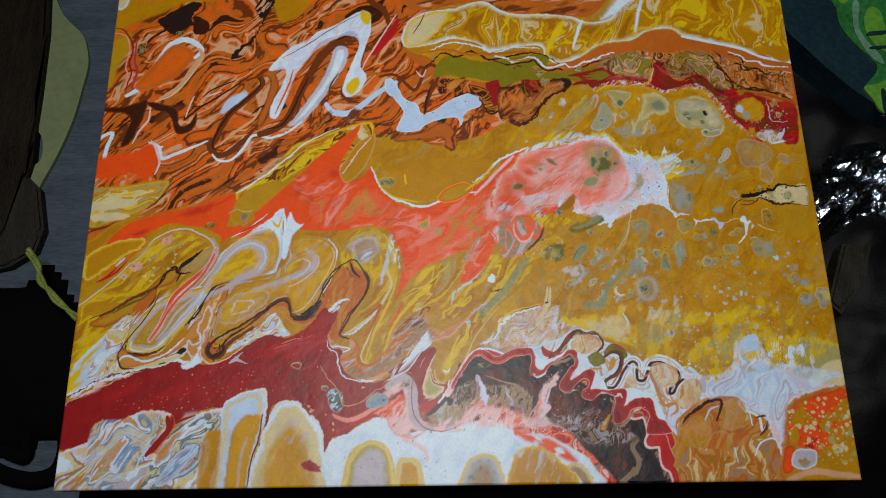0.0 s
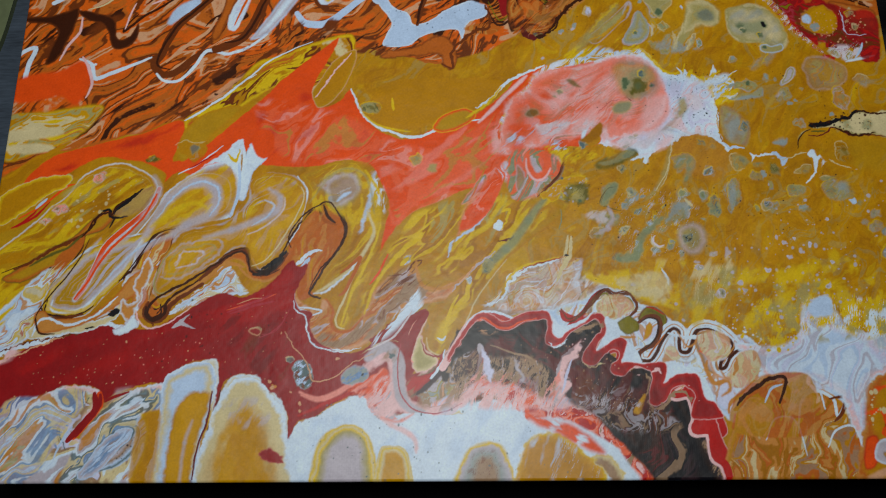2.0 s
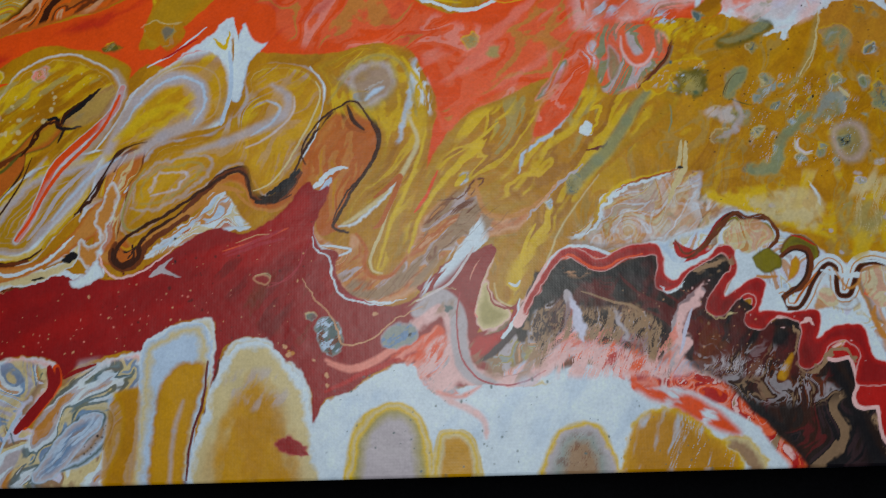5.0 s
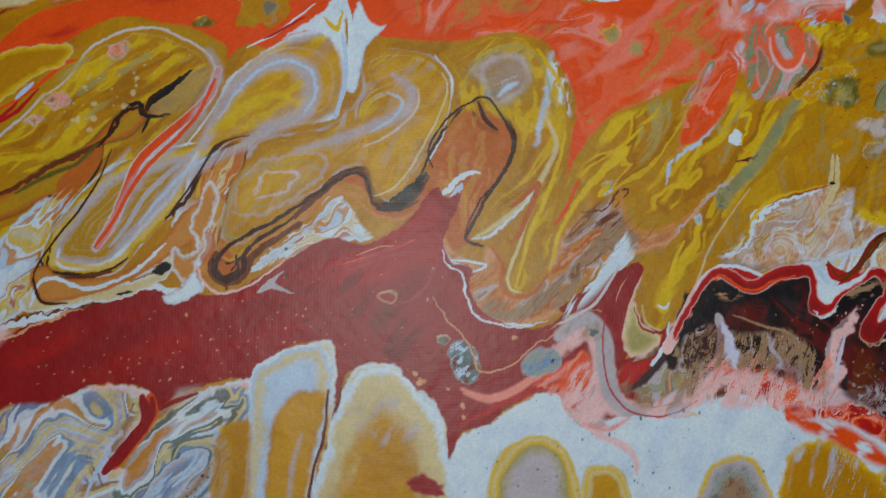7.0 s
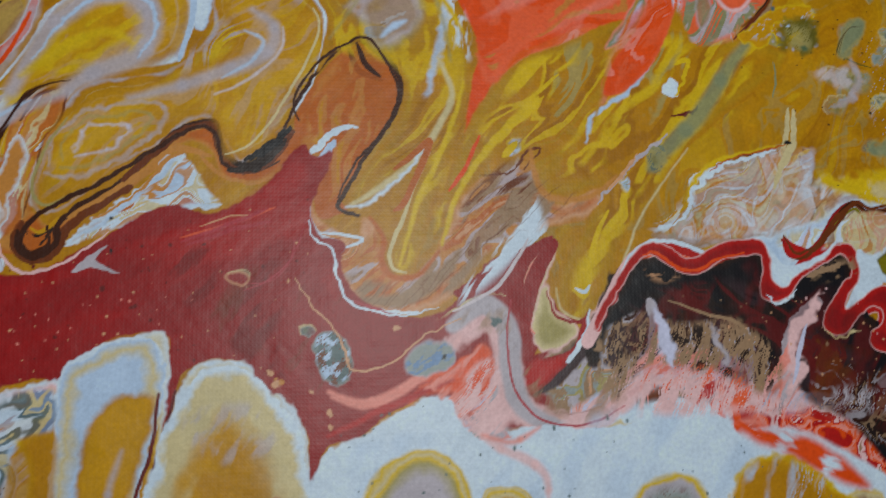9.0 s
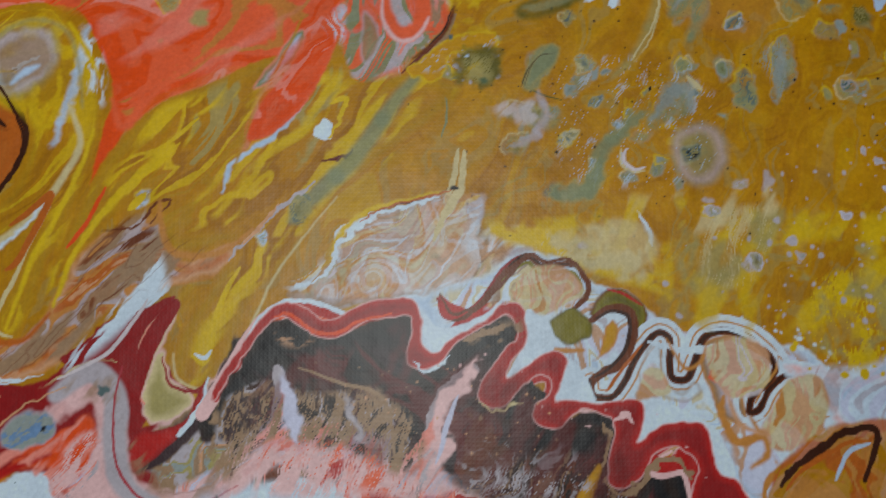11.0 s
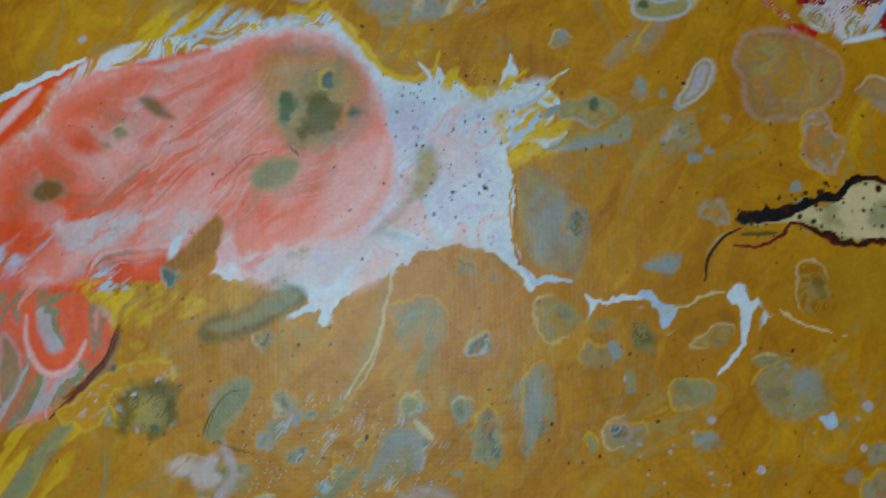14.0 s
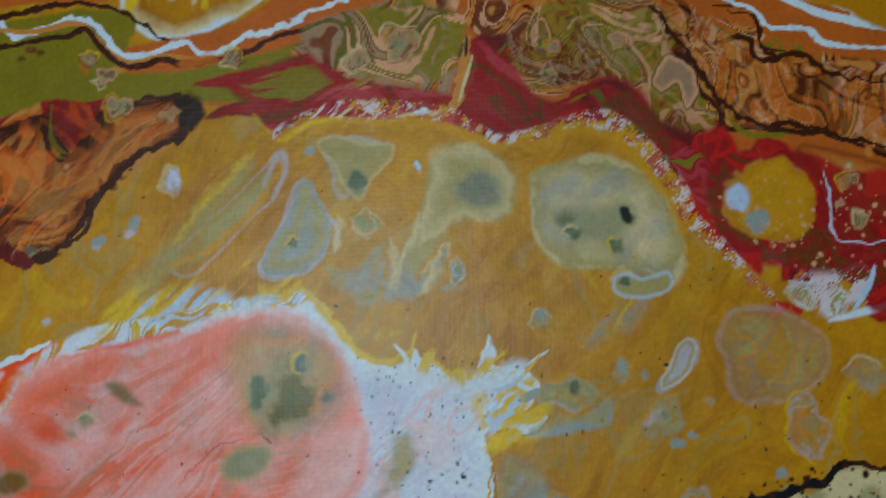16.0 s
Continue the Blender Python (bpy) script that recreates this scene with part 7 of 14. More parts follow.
# crimson lake
pool([(-31.3, 35.4), (-10.8, 47.2), (5.4, 55.8), (22.1, 64.6), (32.3, 70), (46.2, 76.4), (60.5, 78.2), (73.3, 79), (82.6, 77), (93.7, 76.9), (102.9, 82.6), (112.2, 87.4), (119.7, 92.2), (129.3, 95.8), (138.9, 93.1), (148.7, 97.1), (156.6, 104.1), (164.7, 113.3), (168.6, 110.2), (173.6, 111.2), (170.4, 102.1), (167.3, 94), (170.1, 87), (176.9, 85), (175.7, 78.1), (179.4, 70.3), (189, 64.7), (200.7, 63.2), (208.9, 68), (213.2, 73.8), (219.5, 79.7), (227.7, 81.7), (238.1, 84.6), (231.5, 77.6), (227.9, 67.8), (232.4, 59.8), (229.9, 52.1), (225.5, 46.4), (223.2, 40.8), (221.9, 52.3), (220.5, 62), (214.6, 64), (204.4, 56.4), (192.3, 48.9), (180.5, 43.5), (174.7, 41.7), (184.3, 41.5), (196, 43.2), (207.8, 46.8), (211.9, 50.5), (209.6, 42.9), (193.9, 39.5), (180.1, 30.5), (172.5, 28.8), (169.5, 23.4), (169.6, 17.1), (166.6, 17.7), (167.7, 27.1), (165.4, 34.5), (159.5, 42), (152.9, 44), (150.2, 51.6), (140.7, 52.7), (133.2, 49), (131.4, 44.4), (128.6, 35.3), (125.8, 39), (129.5, 53.8), (128.5, 59.4), (120.1, 60.5), (110.8, 56.9), (103.6, 48.7), (94.5, 48.5), (83.7, 45.4), (76.6, 42.8), (71.4, 38.4), (68.1, 33.1), (63.2, 26.2), (59.1, 20.7), (57.3, 21.9), (62.1, 29.7), (67.9, 37.6), (69.1, 43.8), (63, 47.2), (53.2, 47.8), (42.8, 44.4), (34.5, 39.2), (26.1, 35), (14.8, 27.4), (-8.2, 21.2), (-28.9, 15)], 'crimson', soft=0.4, wob=0.3, fine=0.4)
mottle([(22.2, 62.8), (82.6, 77), (138.9, 93.1), (164.6, 111.2), (170.1, 87), (175.3, 64.5), (150.2, 53.4), (103.6, 50.5), (41, 46.2)], 'red', 40, 10, 20, cut=0.2, soft=0.6, seed=130, alpha=0.5)
mottle([(123.7, 80.5), (150.5, 84.2), (175.4, 68.4), (180.5, 43.5), (161.4, 43.9), (138.9, 61.2)], 'wine', 22, 4, 50, cut=0.3, soft=0.4, seed=131, alpha=0.6)
specks([(22.2, 62.8), (82.6, 75.1), (138.9, 90.2), (166.4, 100.1), (172.8, 41.8), (138.9, 53.6), (76.5, 45.5), (24.2, 37.7)], 'peach', 170, 0.12, 0.4)
specks([(75.2, 77.1), (166.4, 100.1), (169.2, 51.2), (94.4, 50.7)], 'wine', 60, 0.2, 0.7)
cell(113.2, 83.1, 0.6, 0.8, 0, 'ink', soft=0.3)
cell(113.1, 92.3, 0.6, 0.6, 0, 'ink', soft=0.3)
vein([(131.2, 86.3), (140.9, 89.2), (152.5, 93.1), (157.5, 95.1)], 'coral', 1.1, alpha=0.7)
vein([(133.2, 84.3), (146.7, 89.2), (156.4, 91.1)], 'raspberry', 1.6, alpha=0.7)
pool([(145, 75.5), (148.5, 77.4), (150.4, 76.4), (148.5, 73.5)], 'cream', (0.5, 'clay'), fine=0.4)
vein([(148.5, 73.5), (157.1, 74.4), (163.1, 82.2), (166.2, 92)], 'raspberry', 0.7, alpha=0.7)
# edge of white along the lake
vein([(-32.1, 42.4), (-11.4, 52.5), (11.7, 63), (21.9, 67.4), (35.8, 70.9), (49.8, 75.4), (58.7, 79.1), (67.7, 80), (75.2, 78), (84.3, 79.9)], 'white', 3.2, tip=0.6, fine=0.7)
vein([(-26.6, 37.9), (5.4, 55.8), (22.2, 63.7), (42.9, 71.8), (60.6, 77.2)], 'peach', 1.6, fine=0.8)
vein([(-19.1, 45.6), (21.8, 68.3), (49.9, 73.6), (64.1, 79.1)], 'brown', 1, fine=1)
mottle([(-32.5, 45.9), (11.6, 64.8), (21.7, 69.2), (22.2, 62.8), (-2.5, 48.8), (-29.6, 35.4)], 'bark', 9, 3, 30, cut=0.45, soft=0.2, seed=132)
mottle([(-32.5, 45.9), (11.4, 66.6), (25.2, 70.1), (22.2, 62.8), (-2.5, 48.8), (-29.6, 35.4)], 'blush', 10, 3, 30, cut=0.2, soft=0.2, seed=133)
pool([(31.5, 81.2), (38.9, 77.4), (49.6, 79.2), (62.2, 81.9), (69.4, 84.8), (74.6, 92.4), (78.2, 94.4), (74.9, 84.7), (67.8, 79.1), (57.1, 75.4), (42.7, 73.6), (28.6, 71.9), (26.6, 75.7)], 'white', (1.2, 'cream'), fine=0.6)
pool([(28.5, 85), (33.8, 86.9), (38.5, 83.1), (51.2, 83), (61.9, 86.7), (72.5, 96.3), (77.8, 104.2), (83.3, 108.1), (82.8, 96.3), (74.6, 90.5), (65.7, 84.8), (55, 79.2), (40.8, 75.5), (31.8, 76.6)], 'rust', (1.5, 'tan'), soft=0.5)
vein([(29.4, 73.8), (31.5, 81.2), (36.7, 83.1), (47.8, 79.2), (62, 84.8), (72.6, 94.4)], 'white', 1.8, fine=0.4)
vein([(29.6, 83.1), (32.8, 75.6), (40.9, 74.6)], 'bark', 1.4)
pool([(75.5, 93.4), (79.3, 89.5), (82.9, 94.3), (80.8, 100.2), (83.3, 108.1), (86.8, 116.1), (89.8, 111.1), (87.4, 100.2), (83.1, 86.6), (82.5, 78.9), (78.7, 80.9), (74.8, 86.6)], 'white', (1.5, 'tan'), fine=0.7, soft=0.4)
pool([(67.9, 85.2), (72.9, 88.2), (74.8, 85.7), (70.3, 83.8)], 'ink', fine=0.5)
vein([(57, 76.9), (61.4, 78.2)], 'ink', 1.2, fine=0.5)
pool([(71.9, 76.2), (77, 79), (82.3, 84.7), (84.3, 80.8), (83.5, 77), (75.4, 73.3)], 'lavender', (1, 'white'), fine=0.5)
pool([(103, 77.8), (108.5, 82.6), (112.2, 84.9), (109.5, 80.6), (115.7, 77.1), (108.6, 78.3)], 'lavender', fine=0.4)
vein([(83.1, 86.6), (85.2, 80.8), (90, 77), (97.3, 78.4), (104.7, 82.6), (112.2, 88.4)], 'blush', 1.2, fine=0.3)
vein([(169.6, 68.4), (174.3, 63.5), (177.1, 56.8), (178.8, 51.1)], 'cream', 0.9, fine=0.4)
vein([(179.3, 68.3), (189, 64.3)], 'raspberry', 1)
cell(166.9, 60.8, 1.8, 1.8, 0, 'clay', (0.8, 'slate'))
pool([(168.4, 58.8), (175.2, 59.7), (177.9, 53), (175.8, 46.4), (170.2, 51.2)], 'fog', (1.2, 'sage'), (2.5, 'slate'), fine=0.6)
specks([(168.5, 59.8), (178.1, 59.7), (176.8, 46.4), (169.2, 50.3)], 'ink', 30, 0.2, 0.6)
cell(180.8, 51.4, 2.7, 1.7, 0, 'cream', (0.7, 'coral'))
specks([(154, 51.5), (174.8, 43.6), (172.7, 36.2), (157.6, 38.4)], 'tan', 20, 0.4, 1.1)
pool([(172.9, 43.6), (180.5, 43.5), (188.4, 48.1), (198.4, 55.5), (208.6, 62.1), (218.7, 65.9), (222, 60), (219.8, 50.4), (217.4, 42.8), (224.7, 33.2), (218.7, 31.4), (211.2, 37.2), (211.8, 48.6), (204, 48.7), (194.1, 45.1), (182.4, 40.6)], 'pink', (1.4, 'blush'), (3.5, 'coral'), soft=0.5, jit=1)
marble([(174.8, 43.6), (188.4, 47.5), (208.5, 61.2), (219.7, 64.9), (220.3, 52.3), (218.3, 40.9), (224.7, 33.2), (215, 34.3), (209.9, 48.6), (194.1, 45.1)], ('pink', 'lavender', 'blush', 'coral', 'clay', 'pink', 'blush'), 20, 5, 50, swirl=6, seed=345, edge=1.5, alpha=0.8)
vein([(220.4, 42.7), (220.3, 52.3), (222.9, 61.9), (216.8, 66.3), (208.6, 62.1), (200.4, 56.4), (188.4, 49), (178.6, 43.5), (174.8, 45.5)], 'raspberry', 1, fine=0.3)
pool([(193.4, 50.8), (198.4, 55.5), (205.3, 56.4), (204.1, 50.6), (196.2, 47.9)], 'cream', (1, 'fog'), fine=0.7)
specks([(193.6, 56.5), (206.3, 56.4), (204, 48.7), (194.2, 48)], 'ink', 24, 0.2, 0.7)
specks([(193.6, 56.5), (206.3, 56.4), (204, 48.7), (194.2, 48)], 'blue', 24, 0.2, 0.7)
pool([(208.5, 60.2), (214.4, 59.1), (215.9, 50.4), (213.5, 42.8), (207.3, 37.3), (207.7, 44.9), (205, 48.7)], 'coral', (1.5, 'orange'), soft=1)
pool([(215.6, 64), (221.7, 64.9), (222.9, 52.2), (219.4, 42.7), (222.9, 35.1), (228.6, 33.1), (218.7, 31.4), (213.4, 41), (217, 52.3)], 'clay', (1.5, 'lavender'), soft=0.7, alpha=0.85)
cell(217.7, 62, 1.8, 1.8, 0, 'clay', (0.6, 'slate'))
# white feathers and red beak
mottle([(211.1, 71.9), (222, 87.7), (233, 99.9), (236.1, 85.6), (225.3, 75.7), (208.7, 64.1)], 'white', 14, 2.2, 52, cut=0.1, soft=0.2, seed=140)
pool([(228.4, 75.7), (236, 83.6), (237.8, 79.6), (232.9, 67.7), (240.6, 61.7), (243.3, 57.7), (237.9, 52), (231.9, 53.1), (230.4, 59.9), (227.7, 65.8)], 'blush', (1, 'cream'), (3, 'lichen'), soft=0.5)
vein([(238.1, 84.6), (231.4, 75.6), (227.7, 65.8), (231.4, 59.9)], 'pink', 1.5)
vein([(235.9, 67.7), (238.6, 62.7), (246.6, 60.6), (248.8, 63.6)], 'crimson', 1.1)
pool([(226.3, 42.6), (227.8, 50.2), (232.9, 53), (240, 53.9), (244.5, 59.7), (247.6, 61.6), (246.2, 55.7), (239.6, 48.1), (231.3, 42.9)], 'crimson', soft=0.4)
vein([(226.8, 59.9), (224.8, 50.3), (224.3, 42.6), (229.1, 40.6), (239.3, 44.3)], 'pink', 1)
vein([(241.6, 48.1), (247.2, 55.7), (248.7, 61.6), (255.2, 67.4)], 'white', 2, fine=0.3)
vein([(237.3, 44.3), (245.9, 51.9), (252.7, 61.5), (258.8, 73.4)], 'coral', 1.2, fine=0.4)
# white pools with yellow suns along the near edge
pool([(-28.5, 11.7), (-8, 19.5), (14.8, 27.4), (26.1, 35), (34.4, 39.6), (42.8, 44.4), (53.2, 47.4), (63, 46.9), (69.5, 42.9), (68, 36.7), (62.2, 28.8), (57.9, 21.1), (67, 20.8), (73.5, 33), (80.2, 41.8), (94.5, 47), (101.8, 48.7), (103.7, 43.2), (102.2, 32.3), (101, 7.6), (61.5, -8.1), (-24.7, -20.9)], 'white', (1.8, 'blush'), (4, 'cream'), soft=0.5, fine=0.6, jit=1.5)
marble([(-28.3, 10), (14.9, 26.5), (34.5, 38.3), (53.3, 46), (63.1, 45.4), (66.9, 40.3), (61.3, 28.8), (59.1, 21), (68.6, 22.5), (76.8, 38.3), (100, 46), (102.2, 32.3), (99.3, 4.2), (61.5, -8.1), (-24.7, -20.9)], ('cream', 'lavender', 'cream', 'lilac', 'clay', 'cream', 'white', 'lavender', 'tan', 'cream', 'ice'), 34, 13, 48, swirl=12, seed=344, edge=3)
mottle([(-28.5, 11.7), (34.7, 35.7), (63.2, 44), (66.4, 33.2), (43.4, 9.4), (-5.4, -5.6)], 'tan', 24, 6, 45, cut=0.7, soft=0.4, seed=150, alpha=0.6)
mottle([(8.8, 19), (34.6, 37.4), (64, 45.8), (101.9, 45), (98.7, 25.2), (61.2, -1.3), (27.2, -0.2)], 'lavender', 24, 5, 45, cut=0.7, soft=0.35, seed=151, alpha=0.6)
mottle([(25.4, 21.9), (55.4, 40.5), (101.9, 43.2), (99, 14.6), (52.6, -1)], 'ice', 20, 2.6, 42, cut=0.8, soft=0.25, seed=152)
vein([(61.4, 44), (59.1, 36.9), (54, 33.4), (48.2, 28.3), (46, 23.1), (49.8, 16.1)], 'blue', 2.2, fine=0.4)
vein([(63.3, 41.3), (60.1, 35.1), (54.2, 31.3), (50, 27.4), (51.3, 21.2), (55.1, 15.1)], 'slate', 1.2, fine=0.5)
vein([(59.7, 43.1), (58.2, 37.8), (50.6, 32.6), (45.7, 26.6), (47.7, 17.9)], 'ice', 3.2, soft=0.5)
vein([(35.2, 28.6), (43.5, 33.7), (53, 37)], 'white', 3)
vein([(57.1, 42.3), (61.8, 36.8), (55.9, 31.6), (49.2, 26.5), (51.5, 17.8)], 'clay', 1.6)
vein([(68.6, 43), (68.9, 36.7), (63.4, 28.8), (58.2, 21.4)], 'orange', 4.6, tip=0.5)
vein([(69.1, 42.4), (69, 36.7), (63.9, 28.8), (59.1, 21.9)], 'crimson', 3.4, tip=0.5)
vein([(71.8, 38.7), (75.8, 41), (83.8, 43.6)], 'crimson', 2)
pool([(60.4, 12.3), (67.1, 19.1), (73.9, 24.1), (82.5, 28.3), (89.7, 28.1), (92, 22.8), (90.1, 14.9), (85.1, 8.1), (67.8, 3.5)], 'ice', (1, 'slate'), (2, 'ice'), (4, 'clay'), (6, 'lavender'), soft=0.5, jit=0.8)
vein([(60.5, 10.6), (68.8, 19.9), (79.1, 26.6), (88.8, 27.3), (91.3, 21.9), (88.5, 11.5)], 'slate', 0.9)
pool([(83.9, 39.9), (92.9, 40.6), (98.4, 38.7), (94.8, 37), (85.8, 37.2)], 'slate', (0.8, 'blue'), soft=0.5, fine=0.4)
vein([(94.9, 34.3), (91.3, 32.6), (82.4, 31), (75.5, 27.6)], 'ice', 2)
specks([(68.5, 26), (89.7, 27.2), (88.5, 9.7), (69.3, 8.6)], 'ink', 40, 0.15, 0.4)
pool([(89.4, 36.2), (100.2, 38.7), (103.1, 32.3), (102.4, 21.6), (99.2, 7.7), (96, -2.5), (88.9, -2.3), (93.7, 14.8), (94.2, 27.1)], 'yellow', (2, 'ochre'), soft=0.8)
pool([(101.9, 43.2), (105.4, 52.3), (112.7, 57.4), (123.8, 60.6), (128.5, 59), (129.5, 51.9), (128.8, 39), (126.8, 28.1), (123.3, 10.4), (121.7, -3.4), (97.7, -2.6), (99.9, 16.4), (103.1, 30.5)], 'white', (3, 'cream'), (7, 'ice'), soft=0.5, fine=0.5, jit=1.5)
pool([(113, 39.3), (118.4, 44.7), (126.7, 42.7), (127.4, 31.7), (124.2, 13.9), (121.7, -3.4), (110.1, -3), (112.4, 17.8)], 'yellow', (1.5, 'ochre'), soft=1.4, fine=0.6)
vein([(109.7, 19.6), (108.1, 7.4)], 'cream', 5, soft=1)
vein([(117.7, 24.8), (115.2, 12.4), (114.4, 2)], 'fog', 1.6)
pool([(121.7, -3.4), (124.2, 15.7), (129.6, 35.3), (132.3, 44.4), (137.9, 51.8), (150.2, 51.9), (153.9, 44), (159.5, 42), (165.4, 34.5), (167.1, 25.3), (168.4, 14.4), (173.9, 12.5), (175.3, -5.3)], 'white', (2.5, 'cream'), (7, 'lichen'), (12, 'ochre'), soft=0.5, fine=0.5, jit=2)
mottle([(124.2, 13.9), (131.4, 38.9), (150.1, 45.9), (165, 30.8), (168.2, 5.5), (149.6, -4.4), (124.3, -3.5)], 'ochre', 18, 8, 80, cut=-0.1, soft=0.5, seed=153, alpha=0.8)
pool([(127.8, 19.1), (135.1, 26.1), (142.5, 24.1), (138.8, 15.3), (131.5, 10.2)], 'ochre', (2, 'yellow'), soft=1.5, alpha=0.8)
pool([(142.6, 42.4), (150.1, 45.9), (159.5, 38.3), (164.9, 25.4), (149.9, 25.7)], 'clay', soft=4, alpha=0.5)
cell(158.7, 13.3, 5.6, 3.0, -15, 'raspberry', (1, 'crimson'), soft=0.9)
cell(157.8, -3, 1.9, 1.9, 0, 'crimson')
vein([(131.4, 44.4), (129.2, 35.3), (126.3, 24.5), (123.9, 10.4), (122.2, -3.5)], 'wine', 1.3, tip=0.6, wob=0.2)
vein([(167.4, 30.8), (168, 23.5), (169.4, 17.1)], 'crimson', 1.8)
pool([(168.4, 15.3), (171.4, 25.2), (174.4, 28.8), (182, 31.4), (193.8, 38.5), (207.6, 43), (209.3, 37.3), (218.7, 31.4), (228.6, 32.2), (238.6, 33.8), (252.7, 36.3), (261.2, 41.9), (269.5, 43.7), (287.5, 39.5), (290.3, 27.9), (306, 21.8), (318.1, 19.6), (323.8, 0.6), (301.3, -16.9), (167.8, -12)], 'white', (3, 'white'), soft=0.5, fine=0.5)
pool([(180.8, -5.5), (182.4, 14), (184.6, 23), (193.4, 28.3), (203, 27.2), (208.4, 20.6), (209.5, 11.4), (208, -6.4)], 'yellow', (1.2, 'cream'), (2.2, 'yellow'), (3, 'cream'), (5, 'clay'), (9, 'honey'), soft=0.8, fine=0.4, jit=0.7)
vein([(184.2, 10.4), (185.9, 20.3), (193.3, 25.6), (201.9, 24.8), (206.4, 17.9), (206.9, 9.7)], 'yellow', 1.2, soft=0.4)
vein([(186.9, 8.5), (188.8, 18.4), (195.1, 22.8), (201.7, 21.1), (204.2, 13.4)], 'cream', 1.4, soft=0.5)
vein([(214.5, 7.7), (216.2, 14), (220.7, 15.7), (224.4, 12.8), (225, 7.3)], 'yellow', 1, soft=0.3)
cell(194.7, 13.7, 6.8, 5.7, 0, 'clay', (2, 'fog'), soft=2, alpha=0.7)
pool([(208.9, -6.5), (210, 13.2), (213.1, 17.7), (220, 19.3), (226.5, 15.5), (228.6, 9), (227.9, -7.1)], 'yellow', (1, 'cream'), (2, 'yellow'), (3, 'white'), (4, 'yellow'), (6, 'ochre'), soft=0.6, fine=0.4)
pool([(251, -7.9), (252.1, 10.2), (256.1, 17.5), (263.3, 20.1), (271.1, 18.5), (276.6, 13.2), (276.4, -8.8)], 'yellow', (1, 'cream'), (3, 'clay'), (6, 'lavender'), soft=1, fine=0.5, jit=1)
mottle([(252.5, 10.2), (263.2, 19.1), (276.6, 13.2), (276.4, -8.8), (251, -7.9)], 'sage', 6, 4, 40, cut=0.5, soft=0.4, seed=154, alpha=0.6)
specks([(253, 15.7), (276.8, 15), (274.8, -5.1), (251.3, -4.3)], 'raspberry', 30, 0.4, 1)
vein([(243.3, 5), (245.1, 15.9), (250.5, 21.3), (253, 15.7)], 'yellow', 2, soft=0.6)
pool([(170, 5.4), (175.7, 10.6), (177.1, -5.4), (169.8, -5.1)], 'yellow', soft=1.2)
specks([(174.5, 34.3), (207.5, 41.1), (242.2, 29), (287, 35.6), (283.9, 5.5), (173.8, 8.9)], 'slate', 60, 0.15, 0.5)
specks([(214.7, 29.7), (234.3, 29.2), (232.7, 7.1), (213.5, 7.7)], 'raspberry', 20, 0.15, 0.5)
pool([(284, 16.7), (289.7, 22.2), (300.3, 25.7), (309.8, 19.8), (317.3, 13.9), (318.2, -10.3), (280.3, -8.9)], 'yellow', (1.5, 'ochre'), soft=0.8, fine=0.6)
vein([(280.2, 9.4), (284, 16.7), (289.5, 20.3), (284.2, 9.2)], 'raspberry', 1.2, fine=0.6)
vein([(209.3, 37.3), (218.7, 31.4), (225.3, 27.5), (228.9, 21.9), (231.4, 16.3)], 'pink', 2, fine=0.6)
pool([(223.3, 37.9), (225.8, 44.8), (236.9, 54.4), (242.6, 57.2), (251, 68.6), (256.7, 75.8), (262.5, 80.1), (271.5, 78.5), (280.4, 73.8), (292.3, 77.3), (298.3, 79.4), (302, 76.3), (301.1, 67.5), (306.9, 64.4), (314.4, 67.2), (317.5, 73), (325.1, 75.8), (329.8, 81.7), (324.9, 69.9), (320.1, 61.2), (321.4, 56.1), (330.3, 58.1), (333.3, 59.5), (338.9, 52.1), (347.6, 51.9), (351, 47.6), (351.2, 37.7), (353.9, 35.5), (364.5, 41.6), (371.6, 38.6), (375.3, 31.6), (384.9, 25.8), (384.1, 17.7), (371.1, 15.3), (351.5, 21.2), (332, 29.8), (317.7, 31.6), (300.5, 34.7), (286.2, 39.2), (274.7, 38.1), (263.2, 39.7), (251.9, 35.9), (243.4, 34.7)], 'blush', (1.2, 'clay'), (4, 'plum'), soft=0.6, fine=0.6, jit=2)
pool([(245.8, 45.7), (251.2, 59.8), (256.7, 74.3), (262.6, 78.7), (271.5, 77), (280.4, 73.1), (289.3, 75.1), (298.3, 77.9), (300.8, 70.4), (306.9, 63.7), (315.8, 65.7), (318.6, 59.8), (321.4, 55.4), (330.3, 56.6), (333.3, 59.5), (338.8, 51.4), (349.1, 51.2), (351.1, 36.3), (356.8, 34.8), (367.4, 40.8), (374, 33), (383.2, 23.1), (370.1, 20.7), (350.5, 26.7), (332.2, 35.4), (317.9, 38.5), (306.6, 50), (295, 56), (283.4, 59.1), (271.7, 59.4), (262.8, 62.5), (255.8, 51.2)], 'plum', (2, 'ink'), (6, 'plum'), soft=0.8, fine=0.5, jit=2)
mottle([(253.9, 68.5), (280.4, 70.9), (301.1, 66), (318.6, 59.8), (348.9, 49), (364, 34.6), (332.2, 35.4), (303.6, 44.4), (280.4, 62.1)], 'wine', 20, 6, -20, cut=0.1, soft=0.4, seed=160, alpha=0.9)
